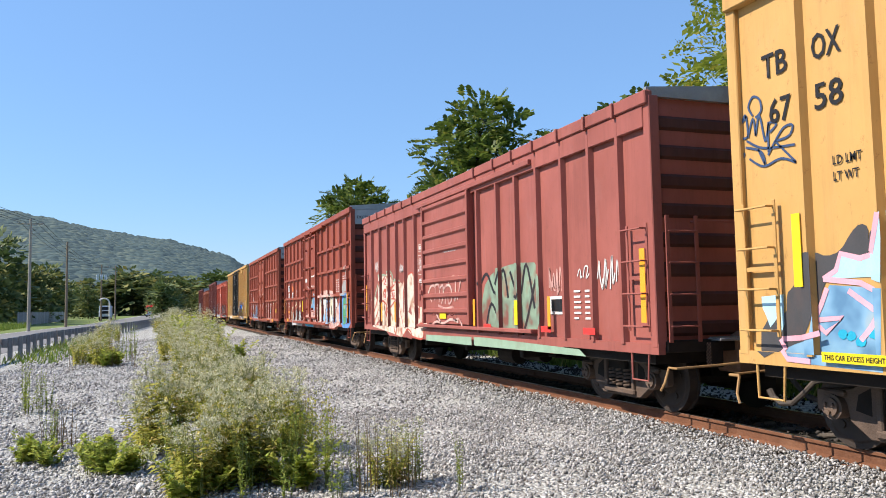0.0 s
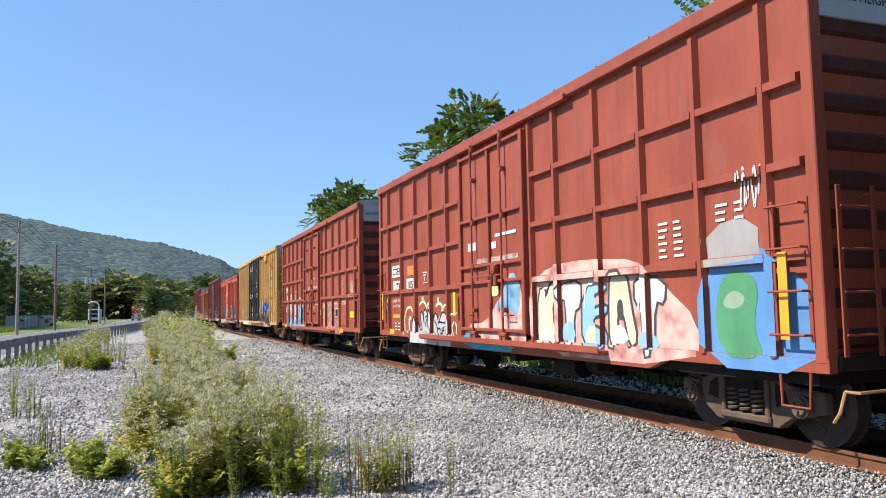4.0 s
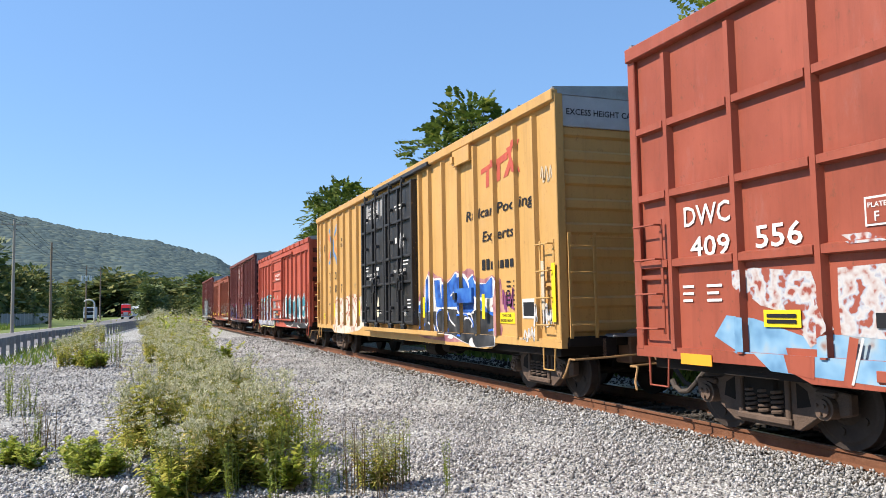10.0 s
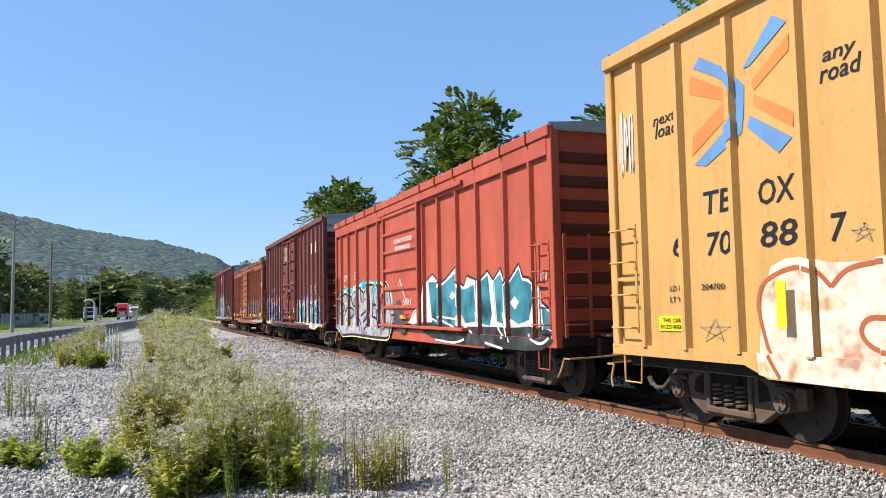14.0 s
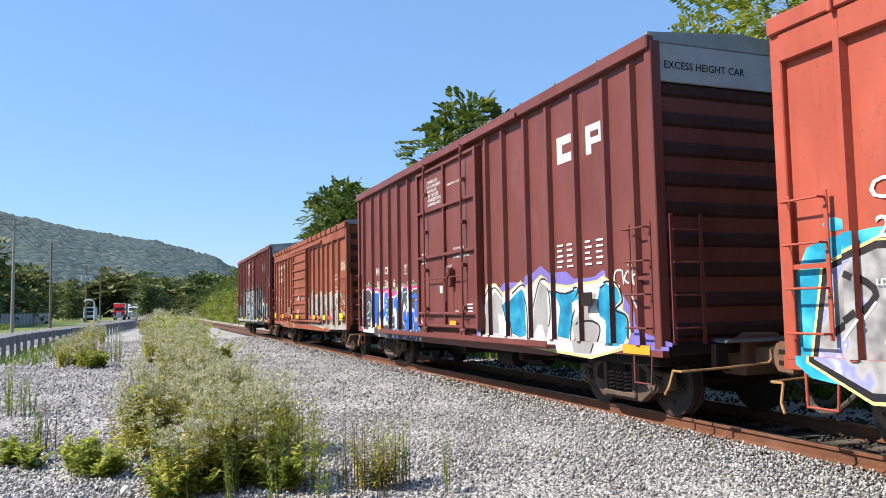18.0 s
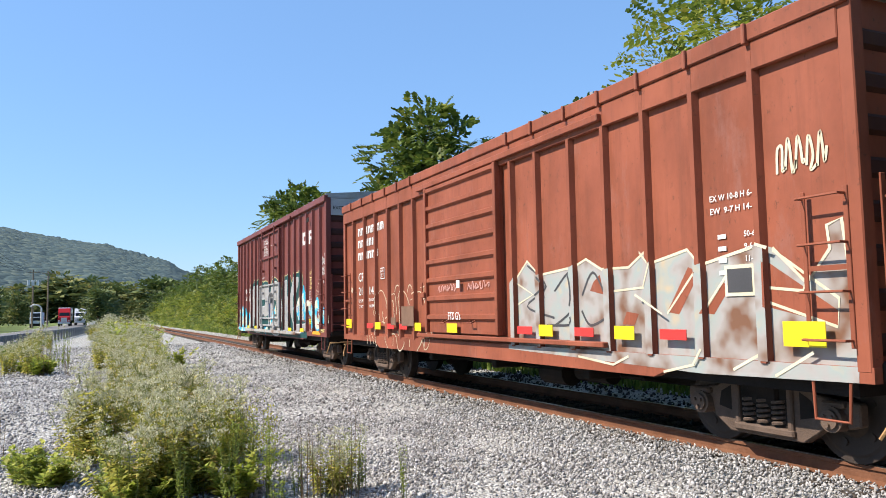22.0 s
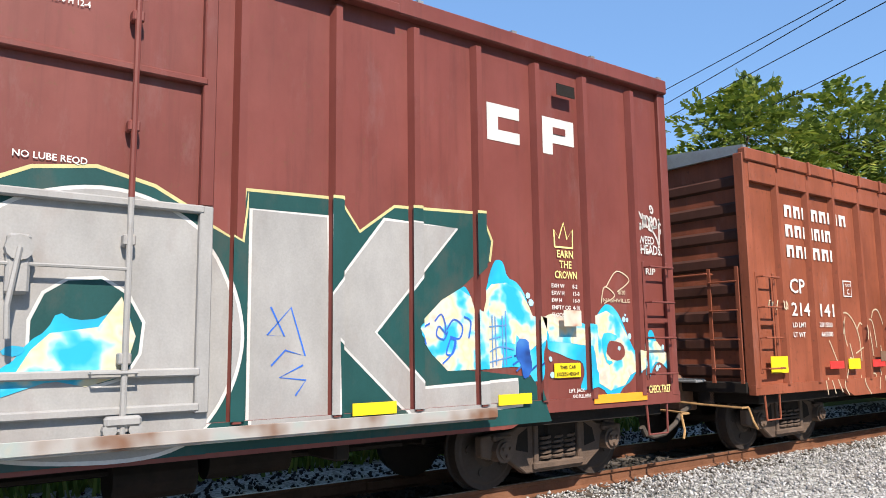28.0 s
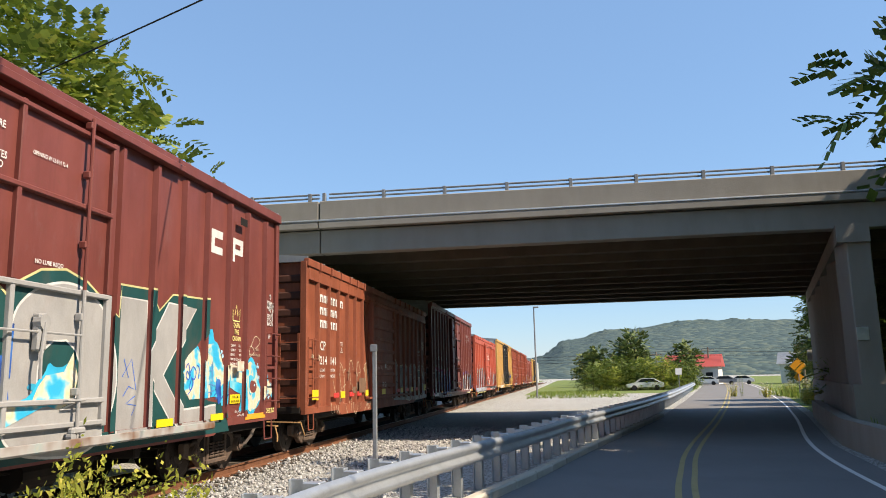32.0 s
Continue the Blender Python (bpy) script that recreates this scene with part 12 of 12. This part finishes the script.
def lorry(x, y, mat, label, trailer, heading=0.0):
    """A tractor unit that faces +x, with its box trailer."""
    t = thing("lorry", label, "lorry", at=pose(x, y, GROUND + 0.012, 0, 0, heading), group="lorries on the road")
    bm = bmesh.new()
    prism(bm, [(-3.2, 0.9), (0.5, 0.9), (0.5, 2.0), (-0.6, 2.2), (-0.9, 3.0), (-1.6, 3.9), (-3.2, 3.95)], -1.2, 1.2, "y")
    bmesh.ops.bevel(bm, geom=bm.edges[:], offset=0.08, segments=2, affect="EDGES")
    part("cab", bm, mat, t)
    part("windscreen", bx((-0.73, 0, 2.65), (0.06, 1.9, 0.75), 0.02, Matrix.Rotation(-0.35, 4, "Y")), M["glass"], t)
    part("grille", bx((0.52, 0, 1.45), (0.05, 1.2, 0.9), 0.02), M["galv"], t)
    part("bumper", bx((0.5, 0, 0.75), (0.3, 2.4, 0.35), 0.05), M["galv"], t)
    for s in (-1, 1):
        part("headlight", bx((0.5, s * 0.95, 1.2), (0.12, 0.35, 0.25), 0.03), M["lamp_glass"], t)
        part("side_window", bx((-1.35, s * 1.2, 2.6), (0.8, 0.04, 0.6), 0.02), M["glass"], t)
        part("mirror", bx((-0.6, s * 1.45, 2.5), (0.12, 0.12, 0.5), 0.02), M["plastic"], t)
        for wx in (-0.2, -2.6):
            part("wheel", shared("wheel|truck", lambda: wheel_bm(0.5, 0.3), M["rubber"]), None, t, at=(wx, s * 1.0, 0.5))
    part("chassis", bx((-4, 0, 0.85), (8, 1.0, 0.25)), M["under"], t)
    if trailer:
        part("trailer", bx((-9.5, 0, 2.7), (11.5, 2.5, 2.9), 0.05), trailer, t)
        for wx in (-12.6, -13.9):
            for s in (-1, 1):
                part("wheel", shared("wheel|truck", lambda: wheel_bm(0.5, 0.3), M["rubber"]), None, t, at=(wx, s * 1.0, 0.5))
    return t


def motor_car(x, y, mat, label, heading=0.0):
    t = thing("car", label, "car", at=pose(x, y, GROUND + 0.012, 0, 0, heading), group="cars near the crossing")
    bm = bmesh.new()
    prism(bm, [(-2.2, 0.35), (2.2, 0.35), (2.25, 0.7), (1.2, 0.95), (0.5, 1.42), (-1.0, 1.45), (-1.9, 0.98), (-2.25, 0.9)], -0.87, 0.87, "y")
    bmesh.ops.bevel(bm, geom=bm.edges[:], offset=0.07, segments=2, affect="EDGES")
    part("body", bm, mat, t)
    for s in (-1, 1):
        bm = bmesh.new()
        prism(bm, [(-1.6, 0.98), (1.0, 0.98), (0.42, 1.36), (-0.95, 1.38)], s * 0.872 - 0.012, s * 0.872 + 0.012, "y")
        part("side_window", bm, M["glass"], t)
        for wx in (-1.35, 1.35):
            part("wheel", shared("wheel|car", lambda: wheel_bm(0.32, 0.2), M["rubber"]), None, t, at=(wx, s * 0.78, 0.32))
    return t


def box_van(x, y):
    """A pale van with a raised boom, at the road's far side."""
    t = thing("van", "pale blue-grey box van parked beside the road", "van", at=pose(x, y, GROUND + 0.012))
    part("body", bx((0, 0, 1.75), (5.5, 2.2, 2.5), 0.08), M["blue_van"], t)
    part("cab", bx((3.2, 0, 1.25), (1.2, 2.1, 1.6), 0.15), M["blue_van"], t)
    part("windscreen", bx((3.82, 0, 1.7), (0.05, 1.7, 0.6), 0.02), M["glass"], t)
    part("front_window", bx((2.77, 0, 2.45), (0.05, 1.8, 0.7), 0.02), M["glass"], t)
    part("bumper", bx((3.85, 0, 0.6), (0.2, 2.1, 0.5), 0.04), M["under"], t)
    for s in (-1, 1):
        for wx in (-1.8, 2.7):
            part("wheel", shared("wheel|truck", lambda: wheel_bm(0.5, 0.3), M["rubber"]), None, t, at=(wx, s * 0.95, 0.5))
    return t


box_van(-172, -11.15)
arch = thing("lamp_arch", "white bent pipe standing by the road", "pipe", at=(-158, -9.6, GROUND))
bm = bmesh.new()
bar(bm, [(0, 0, 0), (0, 0, 3.4)] + [(0, -1.0 + 1.0 * math.cos(k * 0.35), 3.4 + 0.9 * math.sin(k * 0.35)) for k in range(8)], 0.14, 8)
part("pipe", bm, M["white"], arch)
LORRY_RED = lorry(-215, -9.9, M["red_truck"], "red lorry with a pale trailer on the road", M["white_truck"])
LORRY_WHITE = lorry(-262, -9.2, M["white_truck"], "white lorry on the road", M["white_truck"])
for k in range(9):
    d = thing("traffic_delineator", "small white roadside post", "post", at=(-118 - 7 * k, -1.4 + 0.012 * k * 7, GROUND), group="white posts by the road")
    bm = bmesh.new()
    cyl(bm, (0, 0, 0), (0, 0, 1.1), 0.09, 0.07, 8)
    part("post", bm, M["white"], d)
fence = thing("chain_fence", "grey chain-link fence beyond the road", "fence")
for k in range(14):
    bm = bmesh.new()
    cyl(bm, (0, 0, 0), (0, 0, 2.0), 0.04, n=6)
    part("fence_post", bm, M["galv"], fence, at=(-118 - 4 * k, -18.5, GROUND))
part("mesh_panel", bx((-144, -18.5, 0.8), (54, 0.02, 1.8)), M["galv_dark"], fence)


# the far crossing to the east
def house(x, y, w, d, h, wall, roof, label, heading=0.0):
    t = thing("house", label, "house", at=pose(x, y, GROUND, 0, 0, heading), group="buildings beyond the crossing")
    part("wall", bx((0, 0, h / 2), (d, w, h)), wall, t)
    bm = bmesh.new()
    prism(bm, [(-d / 2 - 0.5, h), (d / 2 + 0.5, h), (0, h + d * 0.28)], -w / 2 - 0.5, w / 2 + 0.5, "y")
    part("roof", bm, roof, t)
    n = max(2, int(w / 3))
    for k in range(n):
        wd = part("window", bx((-d / 2 - 0.03, -w / 2 + w * (k + 0.5) / n, h * 0.5), (0.06, 1.2, 1.1), 0.02), M["glass"], t)
        part("sill", bx((-d / 2 - 0.08, -w / 2 + w * (k + 0.5) / n, h * 0.5 - 0.6), (0.16, 1.4, 0.08)), M["siding"], wd)
    return t


house(160, -23.2, 9, 8, 3.1, M["siding"], M["red_roof"], "pale low building with a red metal roof", -16)
house(150, -40, 8, 7, 3.2, M["siding"], M["roof"], "pale house with a grey roof", -20)
house(165, -52, 8, 7, 3.2, M["siding"], M["red_roof"], "white house among trees", -24)
CAR_WHITE = motor_car(112, -27.5, M["white"], "white saloon car turning at the crossing", 100)
for k, (x, y) in enumerate(((146, -22.5), (147, -25.5), (148, -28.5), (126, -12))):
    motor_car(x, y, M["white"] if k % 2 == 0 else M["galv_dark"], "parked car before the low building", 80)


def road_sign(x, y, h, shape, mat, label, s=0.6, back=False):
    t = thing("road_sign", label, "road sign", at=pose(x, y, GROUND), group="road signs")
    bm = bmesh.new()
    box(bm, (0, 0, h / 2), (0.05, 0.06, h), 0.008)
    part("sign_post", bm, M["galv_dark"], t)
    rot = Matrix.Rotation(radians(45), 4, "X") if shape == "diamond" else None
    part("sign_face", bx((-0.05, 0, h - s / 2), (0.02, s, s if shape != "tall" else s * 1.3), 0.004, rot), mat, t)
    return t


road_sign(23.2, 2.9, 2.3, "square", M["galv_dark"], "narrow grey marker post behind the guardrail", 0.1)
road_sign(70, -15.9, 2.6, "diamond", M["reflect_o"], "yellow diamond warning sign on a post", 0.8)
road_sign(70.1, -15.9, 1.7, "diamond", M["reflect_o"], "small yellow warning plate on a post", 0.5)
road_sign(54.8, -12.4, 2.9, "square", M["white"], "white road sign on a tall post", 0.55)
road_sign(90, -10.6, 2.4, "square", M["white"], "small white road sign", 0.6)
lamp = thing("street_lamp", "thin dark street lamp pole beyond the train", "street lamp", at=(84, 2.8, GROUND))
bm = bmesh.new()
cyl(bm, (0, 0, 0), (0, 0, 8.2), 0.09, 0.06, 8)
part("pole", bm, M["galv_dark"], lamp)
part("lamp_head", bx((0, -0.2, 8.25), (0.25, 0.5, 0.12), 0.02), M["galv_dark"], lamp)
tl = thing("traffic_light", "traffic light with a red lens on a post", "traffic light", at=(116, -14.6, GROUND))
bm = bmesh.new()
cyl(bm, (0, 0, 0), (0, 0, 3.6), 0.08, n=8)
part("pole", bm, M["galv_dark"], tl)
part("housing", bx((0, 0, 3.2), (0.3, 0.35, 1.0), 0.03), M["plastic"], tl)
part("lens", bx((-0.17, 0, 3.5), (0.04, 0.24, 0.24), 0.05), M["reflect_r"], tl, "red lens")


def bicycle(x, y, heading):
    """A black bicycle with bar bag, bell lamp, small display and a tall whip aerial."""
    t = thing("bicycle", "black bicycle with bar bag and tall whip aerial", "bicycle", at=pose(x, y, GROUND + 0.012, 0, 0, heading))
    for wx, nm in ((0.52, "front_wheel"), (-0.52, "rear_wheel")):
        bm = bmesh.new()
        n = 28
        for k in range(n):
            a, b = 2 * math.pi * k / n, 2 * math.pi * (k + 1) / n
            cyl(bm, (wx + 0.33 * math.cos(a), 0, 0.345 + 0.33 * math.sin(a)), (wx + 0.33 * math.cos(b), 0, 0.345 + 0.33 * math.sin(b)), 0.02, n=6)
        w = part(nm, bm, M["rubber"], t)
        bm = bmesh.new()
        for k in range(14):
            a = 2 * math.pi * k / 14
            cyl(bm, (wx, 0, 0.345), (wx + 0.32 * math.cos(a), 0, 0.345 + 0.32 * math.sin(a)), 0.0015, n=4)
        part("spokes", bm, M["galv"], w)
    bm = bmesh.new()
    bar(bm, [(-0.52, 0, 0.345), (-0.05, 0, 0.30), (0.36, 0, 0.78), (-0.2, 0, 0.80), (-0.05, 0, 0.30)], 0.02, 8)
    bar(bm, [(-0.52, 0, 0.345), (-0.2, 0, 0.80)], 0.014, 6)
    part("frame", bm, M["plastic"], t)
    bm = bmesh.new()
    bar(bm, [(0.52, 0, 0.345), (0.40, 0, 0.72), (0.345, 0, 0.88)], 0.02, 8)
    part("fork", bm, M["plastic"], t)
    bm = bmesh.new()
    bar(bm, [(0.26, 0.33, 0.86), (0.36, 0.12, 0.88), (0.37, 0, 0.88), (0.36, -0.12, 0.88), (0.26, -0.33, 0.86)], 0.014, 8)
    hb = part("handlebar", bm, M["plastic"], t)
    for s in (-1, 1):
        bm = bmesh.new()
        cyl(bm, (0.26, s * 0.34, 0.86), (0.31, s * 0.21, 0.87), 0.019, n=10)
        part("grip", bm, M["rubber"], hb)
        bm = bmesh.new()
        bar(bm, [(0.34, s * 0.17, 0.87), (0.40, s * 0.22, 0.85), (0.36, s * 0.32, 0.83)], 0.007, 6)
        part("brake_lever", bm, M["plastic"], hb)
    part("bar_bag", bx((0.46, 0.10, 0.80), (0.14, 0.24, 0.15), 0.03), M["rubber"], t, "black cloth bar bag")
    part("display", bx((0.33, -0.05, 0.92), (0.03, 0.08, 0.05), 0.008, Matrix.Rotation(-0.6, 4, "Y")), M["lamp_glass"], t, "small grey display")
    bm = bmesh.new()
    cyl(bm, (0.40, -0.05, 0.87), (0.40, -0.05, 0.97), 0.03, n=10)
    part("lamp", bm, M["plastic"], t)
    part("saddle", bx((-0.24, 0, 0.88), (0.26, 0.13, 0.06), 0.025), M["rubber"], t)
    bm = bmesh.new()
    cyl(bm, (-0.2, 0, 0.78), (-0.24, 0, 0.86), 0.015, n=8)
    part("seat_post", bm, M["plastic"], t)
    bm = bmesh.new()
    cyl(bm, (0.38, -0.07, 0.85), (0.40, -0.06, 1.06), 0.012, 0.010, 8)
    cyl(bm, (0.40, -0.06, 1.06), (0.45, -0.03, 1.49), 0.006, 0.004, 6)
    cyl(bm, (0.447, -0.032, 1.46), (0.457, -0.026, 1.53), 0.012, n=8)
    part("aerial", bm, M["plastic"], t, "tall black whip aerial")
    bm = bmesh.new()
    bar(bm, [(-0.12, 0, 0.30), (-0.18, 0.22, 0.0)], 0.012, 6)
    part("kickstand", bm, M["plastic"], t)


bicycle(13.6, 0.2, 183)

# small litter on the gravel
for x, y, s in ((-10.6, -2.05, 0.09), (-8.3, -0.2, 0.05), (-12.8, -2.6, 0.06)):
    bm = bmesh.new()
    bmesh.ops.create_icosphere(bm, subdivisions=2, radius=s)
    for v in bm.verts:
        v.co *= 1 + 0.35 * noise.noise(v.co * 14)
    tagged(new("paper_scrap", mesh_of(bm, "paper_scrap", M["white"])), "crumpled white scrap lying on gravel", "litter").location = (x, y, GROUND + s * 0.7)
for k in range(5):
    bm = bmesh.new()
    x, y = -9.2 - rng.random() * 1.6, -2.3 + rng.random() * 0.9
    a = rng.uniform(-0.5, 0.5)
    bar(bm, [(x, y, GROUND + 0.05), (x + 0.35 * math.cos(a), y + 0.35 * math.sin(a), GROUND + 0.07), (x + 0.8 * math.cos(a + 0.2), y + 0.8 * math.sin(a + 0.2), GROUND + 0.05)], 0.012, 6)
    tagged(new("dead_branch", mesh_of(bm, "dead_branch", M["bark"])), "dry brown branch lying on gravel", "branch", "dry branches")


# ---- what moves ----
def motions():
    times = [k * 0.5 for k in range(65)]
    for car in CARS:
        x0 = car.matrix_world.translation.x
        walk(car, [(t, pose(x0 + travel(t), TRACK_Y, 0)) for t in times])
    walk(LORRY_RED, [(t, pose(np.interp(t, [0, 13, 23, 32], [-255, -215, -185, -160]), np.interp(t, [0, 13, 23, 32], [-4, -6.5, -7, -7.4]), GROUND + 0.012)) for t in (0, 8, 16, 24, 32)])
    walk(LORRY_WHITE, [(t, pose(np.interp(t, [0, 13, 23, 32], [-300, -245, -205, -178]), np.interp(t, [0, 13, 23, 32], [-3.9, -4.2, -4.3, -4.6]), GROUND + 0.012)) for t in (0, 8, 16, 24, 32)])
    walk(CAR_WHITE, [(0, pose(112, -32, GROUND + 0.012, 0, 0, 92)), (28, pose(112, -32, GROUND + 0.012, 0, 0, 92)), (32, pose(111, -9.4, GROUND + 0.012, 0, 0, 92))])
    spin = [k * 0.125 for k in range(257)]
    for w, x in WHEELSETS:
        walk(w, [(t, pose(x, 0, 0.457, 0, math.degrees(travel(t) / 0.457), 0)) for t in spin])


motions()
